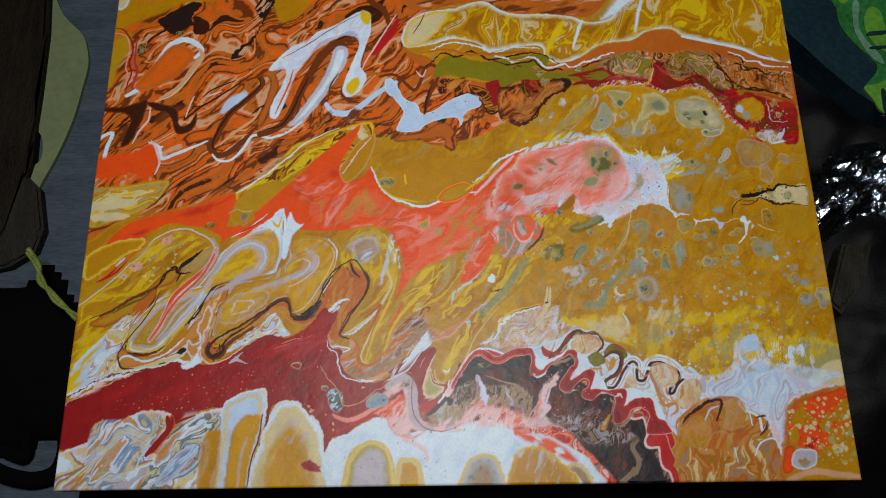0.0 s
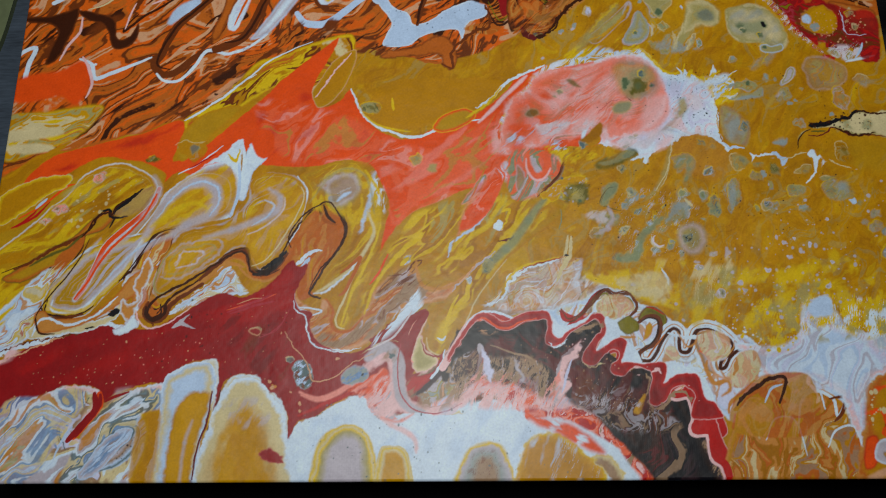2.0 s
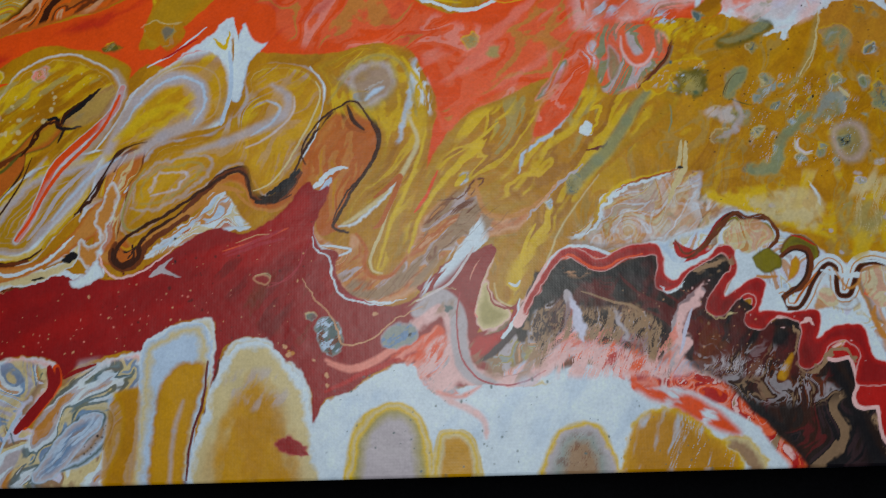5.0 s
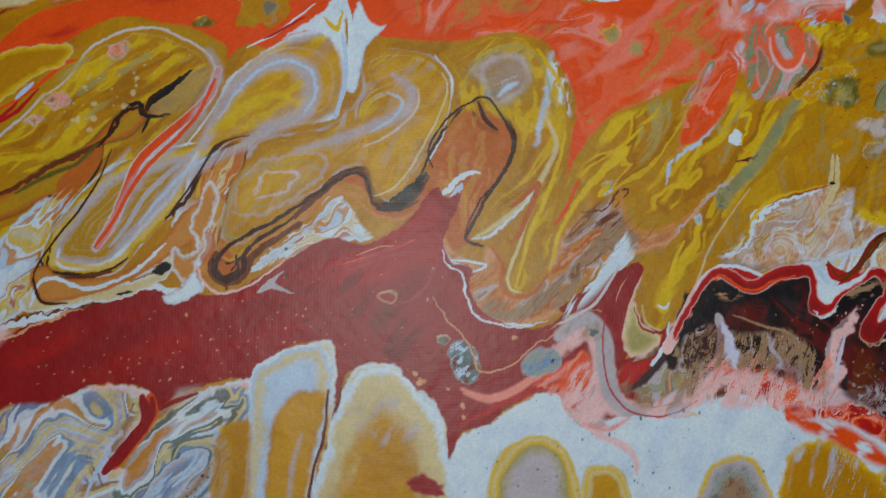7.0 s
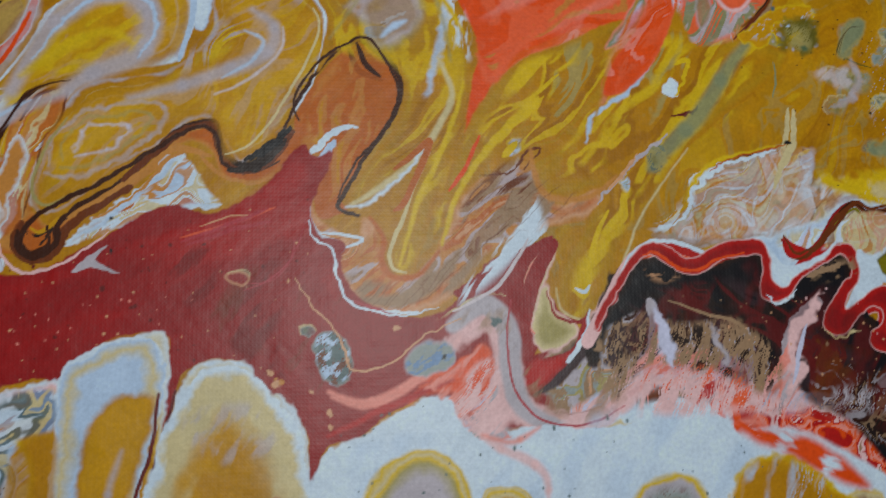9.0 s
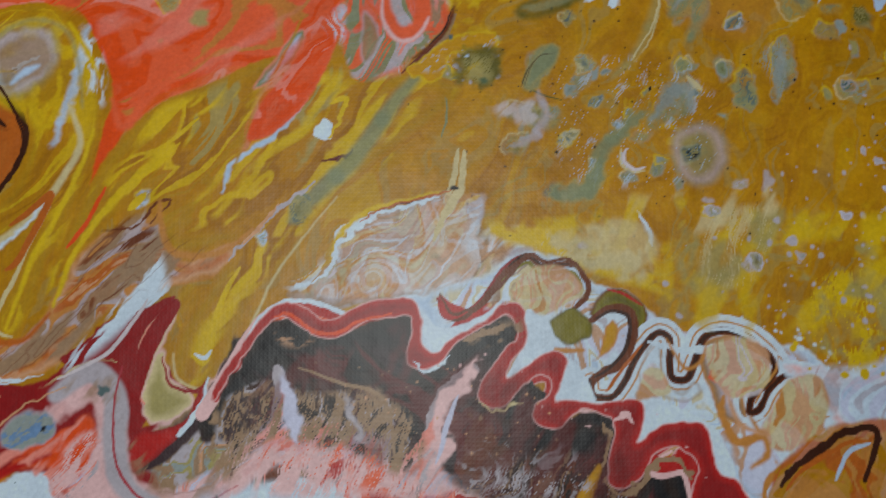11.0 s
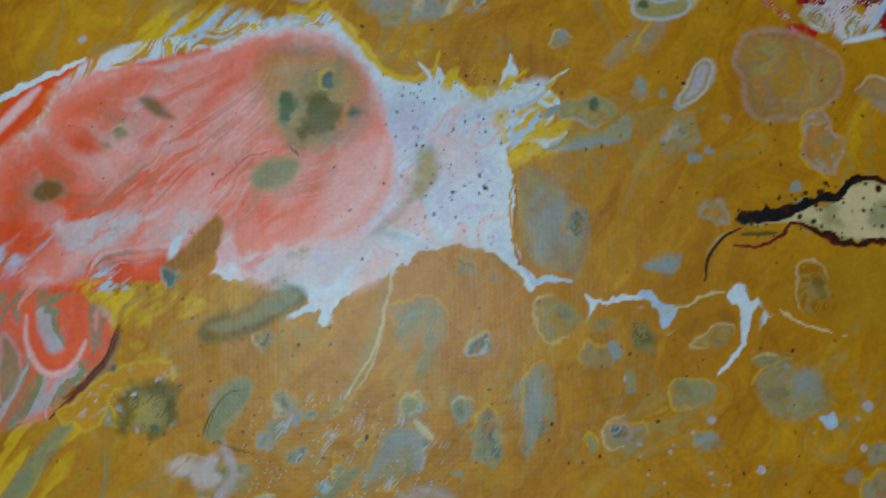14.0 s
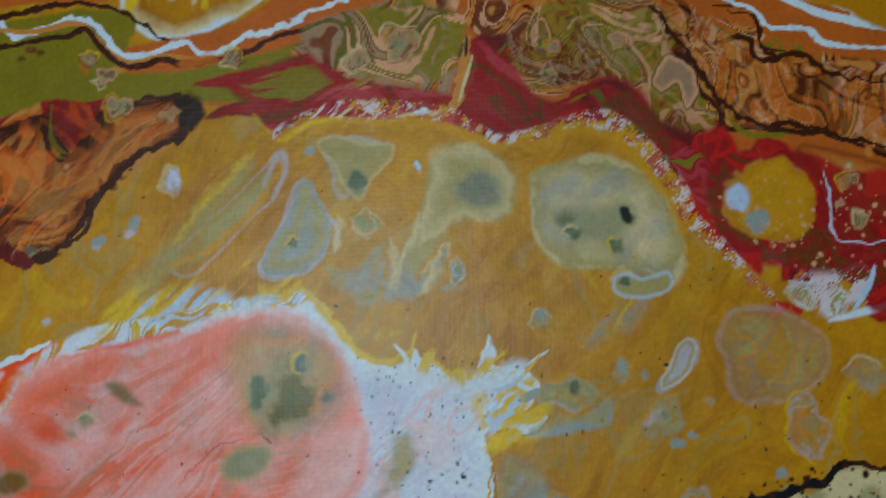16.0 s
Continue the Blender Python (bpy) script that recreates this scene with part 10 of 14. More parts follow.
vein([(178.9, 43.2), (187.7, 47.1), (197.7, 54.4), (207.9, 62.5), (216.2, 67.7), (221.8, 67.2), (224.1, 59.4), (223.4, 47.8), (225.3, 39.4), (234.2, 35.8), (244.3, 35.6), (252.6, 39.6)], 'brown', 0.9, fine=0.4)
vein([(185.9, 52.4), (197.8, 57.9), (207, 64.5), (214.2, 68.1), (222.3, 69.5)], 'cream', 1.1, tip=0.5, fine=0.5)
vein([(230.4, 23.2), (229.4, 28.8), (229.7, 21.3), (231.2, 13.9)], 'pink', 1.4, soft=0.5, fine=0.8, alpha=0.7)
# dark ridge, its red ribbon and the pink flames below
pool([(250.6, 57), (255.4, 68.5), (262.5, 78.9), (274.5, 75.1), (281.9, 75), (295.3, 80), (302, 79.3), (302.6, 67.4), (310.1, 71.4), (322.2, 78.9), (328.9, 77.2), (324.8, 66.9), (320, 56.1), (333.4, 60.9), (334.5, 52.2), (352.1, 53.3), (351, 34.9), (359.9, 38.9), (370.4, 42.9), (372.2, 28.9), (323.4, 30), (317.9, 38.5), (303.5, 40.2), (286.3, 50.5), (265.9, 55.2)], 'soot', (2, 'ink'), soft=0.5, fine=0.4, jit=1)
marble([(255.4, 65.5), (268.6, 71.1), (295.2, 73.5), (310, 67.3), (324.3, 55.3), (350.4, 49), (352.2, 32.1), (323.4, 31.4), (309.4, 45.7), (286.3, 56.2), (262.9, 59.6)], ('soot', 'ink', 'plum', 'soot', 'wine', 'soot', 'ink', 'bark'), 26, 8, -30, swirl=6, seed=510, edge=4, alpha=0.7)
marble([(307.8, 38.7), (309.7, 55.7), (314.2, 61.3), (318.5, 55.5), (338.6, 46.4), (347.1, 43.4), (344.9, 29.5), (320.5, 30.1)], ('bark', 'brown', 'wine', 'plum', 'brown', 'bark', 'wine'), 18, 6, 70, swirl=6, seed=511, edge=4, alpha=0.8)
marble([(249.4, 48.5), (251.2, 58.4), (261.3, 64), (274.6, 60.8), (289.2, 61.9), (293.6, 58.9), (295, 47.4), (297.9, 50.2), (300.8, 47.3), (294.9, 40.4), (286.2, 44.8), (268.8, 50.9), (255.9, 46.9)], ('clay', 'lavender', 'clay', 'plum', 'clay', 'lavender', 'bark'), 9, 5, 75, swirl=6, seed=512, edge=2, alpha=0.95)
mottle([(251.3, 57), (262.8, 65.4), (293.6, 60.3), (300.7, 45.9), (280.5, 49.2), (257.3, 48.3)], 'bark', 6, 2.5, 75, cut=0.4, soft=0.3, seed=513, alpha=0.8)
marble([(247.6, 34.6), (250.2, 44.2), (257.3, 49), (264.5, 53.1), (271.7, 52.9), (281.9, 53.4), (280.5, 46.4), (286.3, 49.8), (287.7, 44.8), (293.4, 40.4), (302.2, 45.9), (306, 52.9), (307.2, 44.3), (309.2, 35.9), (303.3, 30.5), (293.4, 34.9), (287.7, 37.8), (277.6, 38), (263.2, 43.2), (256.1, 37.1)], ('pink', 'blush', 'lavender', 'pink', 'lilac', 'blush', 'pink', 'clay'), 30, 5, 38, swirl=4, seed=514, edge=2)
vein([(264.5, 66.1), (266.2, 62.4), (265.9, 56.6), (263.9, 52.4), (257.3, 47.6)], 'lavender', 4.2, tip=0.5, fine=0.5)
vein([(266.7, 60.9), (265.9, 55.9), (262.3, 50.3), (254.5, 43.4)], 'pink', 2.6, tip=0.5, fine=0.6)
vein([(293.6, 57.5), (294.3, 50.3), (293.5, 42.5), (294.8, 37.6)], 'lavender', 2.4, tip=0.5, fine=0.6)
vein([(285.1, 57.6), (283.6, 52.7), (280.5, 46.4)], 'lavender', 2.2, tip=0.5, fine=0.6)
vein([(316.7, 65.4), (311.6, 62), (307.9, 56.4), (306, 50), (305.6, 43), (303.4, 36)], 'lavender', 4.6, tip=0.5, fine=0.5)
vein([(308.2, 55.7), (305.4, 49.3), (301.4, 43.8), (294.8, 37.6)], 'pink', 4, tip=0.5, fine=0.7)
vein([(320.9, 41.2), (319.6, 37), (317.7, 31.6)], 'lilac', 3, tip=0.5, fine=0.6)
vein([(286.2, 46.9), (284.5, 43.4), (280.5, 40.7), (276.9, 38)], 'red', 3.4, tip=0.4, fine=0.7)
vein([(274.7, 49.3), (266, 45.3), (258.9, 41.2), (252.6, 35.6)], 'red', 1.8, tip=0.5, fine=0.7)
vein([(286.2, 40.6), (289.8, 37.7), (291.9, 32.2)], 'red', 4, tip=0.5, fine=0.6)
# end of the ridge at the canvas edge
pool([(285.4, 25.5), (304.9, 30), (320.9, 23.3), (333.6, 13), (345.9, 1.1), (350.1, -9.2), (283.9, -8.8)], 'white', soft=0.8, fine=0.6)
pool([(310.4, -9), (314.5, 3.9), (322.6, 11), (330.5, 9.1), (335.6, -0.1), (336.3, -9.1)], 'yellow', (1.2, 'cream'), (3.5, 'clay'), soft=0.9, fine=0.7)
vein([(291.8, -8.8), (293.8, 2.8), (301.1, 13.3), (306.7, 15.9)], 'yellow', 2.2, soft=0.7, fine=0.8, alpha=0.8)
pool([(319.6, 43.3), (337.1, 51.6), (359, 47.1), (367.4, 35.8), (372.9, 20.7), (378.5, 6), (381.7, -9.5), (356.7, -9.3), (343.9, 7.6), (328.8, 19.7), (318.6, 29.4)], 'soot', (3, 'ink'), soft=0.8, fine=0.7, jit=1)
marble([(322.2, 40.4), (355.8, 42.9), (367.3, 23.5), (374, -8.1), (355.5, -8), (341.7, 12.9)], ('soot', 'bark', 'wine', 'soot', 'plum', 'ink', 'clay'), 20, 6, 60, swirl=6, seed=540, edge=4, alpha=0.7)
marble([(285.6, 31), (305.3, 36.4), (321.6, 32.1), (331.6, 21.1), (344, 8.9), (355.5, -8), (347.6, -7.9), (333.5, 11.7), (318.1, 22.5), (302.1, 29)], ('red', 'orange', 'pink', 'coral', 'red', 'blush', 'clay'), 9, 4, 70, swirl=6, seed=541, edge=2)
vein([(356.5, 49.1), (362.4, 40), (371, 40), (373.4, 28.9), (371.5, 22.1), (379.2, 21.2), (380.1, 10), (385.3, 4.7), (387.7, -8.2)], 'blush', 5.4, tip=0.8, wob=0.2)
vein([(356, 49.7), (362.8, 40.9), (371.6, 40.8), (374.2, 28.8), (372.4, 22.9), (379.9, 22), (381, 10.5), (385.9, 5.2), (388.2, -8.2)], 'red', 4.2, tip=0.8, wob=0.2)
marble([(310.2, 42), (321.1, 50.5), (328.1, 44.5), (338.6, 47.2), (346.9, 41.2), (356.5, 35.3), (364.5, 29.6), (364.9, 21.3), (336.3, 21.8), (319.6, 29.1), (308.4, 36.3)], ('soot', 'clay', 'bark', 'lavender', 'brown', 'soot', 'plum', 'bark'), 10, 4, 70, swirl=6, seed=545, edge=4, alpha=0.65)
pool([(303.1, 81.5), (306.5, 77), (313.2, 77.3), (319.3, 79.7), (324.7, 84.1), (322.2, 79.6), (310.1, 73.2), (307.1, 69.7), (303.5, 70.6), (302.4, 76.3)], 'white', soft=0.3, fine=0.3)
pool([(331, 80.9), (336.5, 78.6), (337.5, 69.9), (325.4, 62.8), (330.2, 72.7)], 'white', soft=0.3, fine=0.3)
pool([(339.7, 68.1), (345.4, 63.6), (347.9, 56.8), (337.9, 56.7)], 'white', soft=0.3, fine=0.3)
pool([(358, 44.6), (359.8, 57.4), (375.6, 52), (382.1, 42.6), (383, 36.3), (378.1, 38.5), (368.1, 50.7)], 'white', soft=0.3, fine=0.3)
pool([(248, 61.1), (253.6, 70.7), (257.8, 76.5), (262.2, 81.6), (265.5, 83.5), (269.9, 83.7), (273.7, 81.6), (276.7, 79.1), (280.4, 79.6), (284.1, 81.6), (289.4, 83.9), (295.4, 84.7), (299.1, 84.6), (301.8, 83.2), (303.1, 79.3), (303, 73.3), (304.3, 71.1), (307.1, 70.4), (310.1, 73.3), (316.2, 76.5), (320.7, 79.1), (323.8, 82.3), (329.3, 82.8), (331, 77.2), (331.2, 74.2), (329.5, 70.5), (326.4, 66.9), (325.4, 63.1), (329.2, 65.4), (334.5, 69.1), (338.3, 70.2), (341.3, 67.8), (340.3, 63.7), (337.8, 57), (340.6, 57.6), (347.9, 56.5), (353.8, 57), (359.2, 57.3), (360.6, 54.5), (360.2, 50.2), (358.3, 46.1), (363.7, 50.1), (369.7, 51.3), (375.4, 50.9), (377.5, 47), (379, 38.5), (383.1, 37), (385.6, 32.7), (386.6, 28.5), (371.9, 28.2), (371.7, 34.4), (373.6, 40), (371.1, 43.3), (367.7, 45.1), (362.7, 43.3), (360.2, 38.6), (355.3, 35.1), (350.9, 35.9), (350.7, 41.9), (352.6, 48.7), (351.8, 52.1), (346.3, 54.7), (342.1, 53.3), (338.9, 50), (334.4, 50.4), (331.3, 52.7), (332.5, 56.6), (335.9, 58.7), (336.7, 62.1), (335, 63.4), (331.4, 62.7), (327.7, 59.3), (325.2, 56.3), (320.7, 55.3), (317.4, 58.1), (317.9, 61.3), (322.1, 67), (325.2, 71.4), (328.3, 73.5), (327.7, 77.7), (326, 79.5), (323.1, 78.4), (317.6, 75.5), (311.7, 71.9), (308.8, 68), (306.4, 66.2), (302.5, 65.5), (299.2, 67.2), (298.9, 70.5), (300.5, 74.9), (300.5, 79), (298.9, 80), (295.3, 79.4), (289.3, 78.7), (284.9, 76.4), (280.4, 74.1), (276.7, 74.2), (273, 75.6), (269.7, 77.9), (266.2, 80.1), (263.6, 79.2), (259.9, 75.1), (255.6, 69.3), (248.9, 58.2)], 'blush', (0.55, 'red'), (2.4, 'crimson'), soft=0.25, wob=0.1, fine=0.25)
vein([(264, 80.1), (267, 80.9), (270.7, 78.8), (274.5, 76), (280.4, 75.6), (286.4, 78.4), (295.3, 80.5)], 'orange', 1.3, wob=0.1, fine=0.3)
vein([(352.8, 51.8), (355.8, 53.5), (357.1, 51)], 'blush', 2, fine=0.7)
vein([(300.4, 67.5), (302.8, 65.2), (307, 65.9), (310, 69)], 'white', 0.8, fine=0.6)
vein([(317.9, 57.5), (320.8, 54.8), (325.8, 55.9), (329.5, 56.9)], 'cream', 1, fine=0.8)
vein([(350.8, 36.3), (353.8, 33.7), (359.8, 36.8), (363.8, 41.6), (369.6, 41.8), (371.7, 37.2)], 'clay', 2.2, fine=0.9)
vein([(350.5, 51.1), (351.2, 47.6), (349.3, 40.5)], 'clay', 1.8, fine=0.9)
vein([(325.1, 76.6), (320.6, 75.2), (314.6, 72.8)], 'clay', 2.6, tip=0.5, fine=0.8)
specks([(265.6, 74.1), (306.9, 64.4), (350.2, 46.2), (346.6, 35), (318.3, 49.7), (280.4, 60.6)], 'clay', 40, 0.15, 0.5)
specks([(301.2, 73.4), (339.6, 66.6), (378, 45.5), (377, 34.3), (338.9, 53.6), (318.6, 58.3)], 'blush', 50, 0.12, 0.35)
pool([(342.1, 31.7), (345.4, 37.8), (348.2, 41.3), (348.9, 39.1), (346.6, 33.6), (345, 30.9)], 'ochre', (1, 'gold'), soft=0.4)
marble([(251.6, 45.6), (261.5, 53.9), (265.8, 61), (268.8, 54.4), (280.4, 54.2), (286.3, 52.6), (293.6, 52.4), (294.9, 44.6), (303.7, 48.6), (308.1, 52.8), (309.3, 40.1), (312, 31.7), (300.5, 32), (287.7, 39.2), (274.7, 40.9), (257.5, 38.5)], ('blush', 'pink', 'lavender', 'blush', 'pink', 'lilac'), 24, 4, 42, swirl=5, seed=516, edge=5, alpha=0.7)
# marbled cream above the ribbon, pink curl and orange tongue
marble([(265.4, 85.3), (277.3, 98.1), (286.4, 104.1), (298.7, 110.2), (311.1, 113.1), (318.6, 108.2), (316.8, 98.8), (319.6, 91.1), (304.4, 85.3), (286.4, 84.9)], ('cream', 'lilac', 'lichen', 'ochre', 'white', 'tan', 'cream', 'lavender', 'gold'), 20, 6, 45, swirl=6, seed=520, edge=4, alpha=0.7)
marble([(278.9, 169.5), (290.8, 174.6), (303.7, 172.3), (311.6, 172.2), (311.1, 163.5), (301.6, 150.6), (293.4, 146.4), (286.2, 149.3), (279.4, 159.4)], ('coral', 'pink', 'lavender', 'ochre', 'pink', 'lilac', 'coral', 'ochre'), 18, 5, 45, swirl=9, seed=521, edge=6)
marble([(252.7, 127.2), (258.4, 146.7), (266.1, 158), (275.8, 162.3), (279.7, 155.1), (275.2, 146.5), (264.6, 135.4), (255.6, 125.8)], ('orange', 'coral', 'orange', 'pink', 'orange', 'coral'), 22, 4, 50, swirl=4, seed=522, edge=3, alpha=0.7)
# yellow arcs of the suns
vein([(178.2, 4.9), (180.8, 15.6), (185.9, 25.4), (194.7, 29.2), (203.3, 27.7), (208.2, 22), (210.1, 12.8), (210, 3.7)], 'yellow', 1.5, tip=0.7, soft=0.4, fine=0.5)
vein([(181.2, 4.8), (183.8, 15.5), (188.7, 22.6), (195.5, 25), (202.1, 23.1), (205.7, 16.6), (206.6, 3.9)], 'yellow', 1.0, tip=0.7, soft=0.4, fine=0.5)
vein([(179.7, 4.9), (182.5, 15.9), (187.2, 24.1), (195.2, 27.2), (202.8, 25.5), (206.9, 19.3), (208.5, 7.4)], 'white', 1.2, tip=0.7, soft=0.4, fine=0.5)
marble([(184.2, 4.7), (185.5, 13.6), (189.5, 19.8), (195.3, 22.4), (201, 20.4), (203.9, 13), (204.6, 3.9)], ('clay', 'cream', 'lichen', 'clay', 'lavender', 'gold'), 12, 5, 70, swirl=5, seed=523, edge=3, alpha=0.8)
vein([(211, 14.6), (215.4, 18.5), (221.3, 19), (228.1, 18)], 'yellow', 1.0, tip=0.6, soft=0.3, fine=0.5)
vein([(211, 7.3), (212.9, 14.1), (218.3, 16.9), (224, 14.5), (226, 6.8)], 'yellow', 1.3, tip=0.6, soft=0.3, fine=0.5)
vein([(213.2, 5.4), (215.4, 11.1), (219, 13.2), (222.8, 10.5), (224, 5)], 'yellow', 1.0, tip=0.6, soft=0.3, fine=0.5)
vein([(211.9, 11.3), (215.7, 15.9), (222.1, 16), (225.5, 10.8)], 'white', 0.8, tip=0.6, soft=0.3, fine=0.5)
vein([(214.1, 8.6), (219.1, 13.9), (223.8, 9)], 'white', 0.8, tip=0.6, soft=0.3, fine=0.5)
vein([(249.7, 2.2), (251.6, 11.3), (255.3, 17.2), (263.3, 20.7), (271.3, 18.9), (276, 12.4), (276.9, 1.2)], 'yellow', 1.4, tip=0.7, soft=0.5, fine=0.6)
vein([(243.3, 6.1), (245, 13.4), (248.7, 19.8), (251.7, 22.5)], 'yellow', 2, tip=0.5, soft=0.6, fine=0.8, alpha=0.8)
# pale flecks and feathered cream in the ochre field
mottle([(334, 107.5), (344.5, 115.2), (360.2, 112.6), (378.6, 113.8), (399.5, 115), (399.2, 104.8), (378.4, 99.8), (344.6, 99.9)], 'cream', 14, 4, 65, cut=0.35, soft=0.3, seed=530, alpha=0.75)
mottle([(344.5, 112.6), (378.5, 111.2), (417.5, 107.3), (456.3, 108.4), (460.7, 98.3), (404.1, 97.2), (344.6, 97.4)], 'yellow', 16, 5, 60, cut=0.4, soft=0.35, seed=531, alpha=0.7)
cell(352.3, 138.8, 2.3, 1.2, 50, 'lichen', (0.5, 'fog'), (1.4, 'slate'), soft=0.6)
cell(357.6, 131.8, 1.3, 1.1, 0, 'lichen', (0.5, 'fog'), (1.4, 'slate'), soft=0.6)
cell(361.6, 135.4, 1.6, 0.8, 40, 'lichen', (0.5, 'fog'), (1.4, 'slate'), soft=0.6)
cell(365.7, 141.4, 1.8, 0.9, 60, 'lichen', (0.5, 'fog'), (1.4, 'slate'), soft=0.6)
cell(372.3, 133.4, 1.2, 0.8, 0, 'lichen', (0.5, 'fog'), (1.4, 'slate'), soft=0.6)
cell(344.3, 128.2, 1.9, 1.1, 40, 'lichen', (0.5, 'fog'), (1.4, 'slate'), soft=0.6)
cell(369.5, 121.6, 1.6, 1.0, 0, 'lichen', (0.5, 'fog'), (1.4, 'slate'), soft=0.6)
cell(338.8, 148.3, 2.7, 1.4, 60, 'lichen', (0.5, 'fog'), (1.4, 'slate'), soft=0.6)
cell(354.9, 146.8, 1.6, 0.9, 50, 'lichen', (0.5, 'fog'), (1.4, 'slate'), soft=0.6)
cell(379.7, 140.6, 2.1, 1.2, 40, 'lichen', (0.5, 'fog'), (1.4, 'slate'), soft=0.6)
cell(386.9, 133.3, 1.3, 0.9, 0, 'lichen', (0.5, 'fog'), (1.4, 'slate'), soft=0.6)
cell(351, 121.7, 1.4, 0.9, 30, 'lichen', (0.5, 'fog'), (1.4, 'slate'), soft=0.6)
mottle([(341.4, 149.6), (368.4, 152.1), (387, 138.6), (382.6, 117.6), (360.2, 112.6), (341.8, 117.8)], 'ice', 7, 2, 60, cut=0.7, soft=0.25, seed=532, alpha=0.55)
specks([(333.2, 156.5), (392.7, 154.7), (399.6, 117.6), (339.2, 115.2)], 'ink', 14, 0.2, 0.5)
mottle([(324.8, 170.4), (332.9, 174.5), (343.8, 182.9), (352.1, 178.6), (346.7, 173), (333, 167.5)], 'sage', 14, 4, 20, cut=0.4, soft=0.4, seed=533, alpha=0.7)

# nearer detail: the pink cloud, soft and smeared
pool([(281.2, 200), (288.7, 207.5), (293.7, 214.4), (299.9, 222.7), (311.4, 226.4), (324.2, 226.3), (337, 231), (347.3, 233.6), (357.6, 233.4), (364.6, 228.3), (369.6, 221), (371.6, 211.9), (373.1, 201.5), (368.5, 190.8), (362.1, 187.1), (352, 185.7), (340.7, 184.5), (335.9, 184.6), (336.4, 191.6), (329.3, 189.9), (324.3, 186.8), (309.2, 184), (299.2, 179.2), (281.8, 172.8)], 'blush', (2, 'pink'), (9, 'coral'), soft=1.8, wob=1.5, fine=0.7, jit=2.5)
mottle([(281.2, 200), (293.7, 214.4), (311.4, 225.1), (324.2, 225), (317.9, 202.9), (305.4, 187.9), (281.7, 178.4)], 'orange', 22, 11, 38, cut=-0.4, soft=0.9, seed=801, alpha=0.85, edge=8)
mottle([(298.7, 221.5), (324.2, 225), (347.3, 233.4), (365.2, 227.7), (372.4, 201.5), (362.1, 187.1), (336.9, 185.9), (309.2, 184)], 'blush', 20, 8, 38, cut=0.2, soft=0.8, seed=802, alpha=0.75, edge=5)
mottle([(281.2, 200), (293.7, 214.4), (311.4, 225.1), (347.3, 233.4), (365.2, 227.7), (372.4, 201.5), (336.9, 185.9), (309.2, 184), (281.8, 175.9)], 'clay', 14, 6, 40, cut=0.35, soft=0.7, seed=803, alpha=0.55, edge=6)
mottle([(305.4, 190.4), (324.3, 205.3), (339.5, 211.4), (339.5, 194.7), (324.3, 187.4), (309.2, 184)], 'pearl', 14, 3, 38, cut=0.15, soft=0.4, seed=804, alpha=0.75, edge=4)
mottle([(281.5, 186), (299.1, 193.1), (318, 192.7), (309.2, 184), (281.8, 175.9)], 'ice', 10, 2.5, 35, cut=0.5, soft=0.3, seed=805, alpha=0.8)
mottle([(293.7, 214.4), (311.4, 225.1), (347.3, 233.4), (365.2, 227.7), (372.4, 201.5), (362.1, 187.1), (336.9, 185.9), (309.2, 184)], 'coral', 20, 5, 40, cut=0.4, soft=0.7, seed=806, alpha=0.5, edge=5)
marble([(293.7, 211.2), (311.4, 222.5), (347.3, 230.7), (363.9, 226.4), (369.9, 201.6), (360.9, 189.1), (336.9, 187.1), (309.2, 185.3), (290.4, 185.8)], ('coral', 'pink', 'pink', 'blush', 'pink', 'clay', 'coral', 'pearl', 'pink', 'coral'), 30, 5, 40, swirl=12, seed=880, edge=8, alpha=0.3)
pool([(367.8, 225), (371.7, 214.4), (373.7, 201.5), (369.1, 190.1), (362.1, 187.1), (359.6, 189.1), (367.3, 197.8), (369.4, 210.6)], 'pink', soft=2.4, alpha=0.7)
pool([(362.4, 206.9), (372.6, 208), (372.4, 201.5), (367.2, 191.5), (360.8, 187.8), (358.4, 191.7)], 'blush', soft=3, alpha=0.55)
pool([(344.1, 226.9), (352.5, 231.3), (361.4, 229.7), (367.7, 223.7), (368.2, 215.8), (362.4, 208.2), (354.7, 206.1), (348.4, 209.9), (345.3, 216.4)], 'clay', (2, 'tan'), (6, 'lichen'), soft=3, alpha=0.75, jit=2)
mottle([(344.1, 226.9), (352.5, 231.3), (361.4, 229.7), (367.7, 223.7), (368.2, 215.8), (362.4, 208.2), (354.7, 206.1), (348.4, 209.9)], 'sage', 9, 4, 60, cut=0.3, soft=0.6, seed=807, alpha=0.6)
pool([(348.8, 219.6), (351.3, 220.4), (352.6, 216.9), (351.3, 213), (349.1, 213.1), (348.2, 216.3)], 'sage', (1, 'grass'), soft=1, fine=0.8)
pool([(354.2, 218.5), (357.4, 219.7), (361.3, 217.6), (362.2, 213.4), (359.2, 209.8), (355.4, 209.7), (352.9, 211.7), (354.8, 214.9)], 'moss', soft=1.2, fine=0.9, alpha=0.9)
pool([(355.5, 215.5), (358.7, 216.7), (359.9, 214.1), (357.4, 212)], 'grass', soft=1.4, alpha=0.6)
cell(359.8, 221.8, 1.6, 2.4, 0, 'sage', (0.6, 'slate'), soft=0.8)
cell(365.3, 214.9, 1.25, 1.2, 0, 'slate', (0.5, 'grass'), soft=0.9)
cell(354.2, 212, 1.25, 1.6, 0, 'moss', soft=0.9)
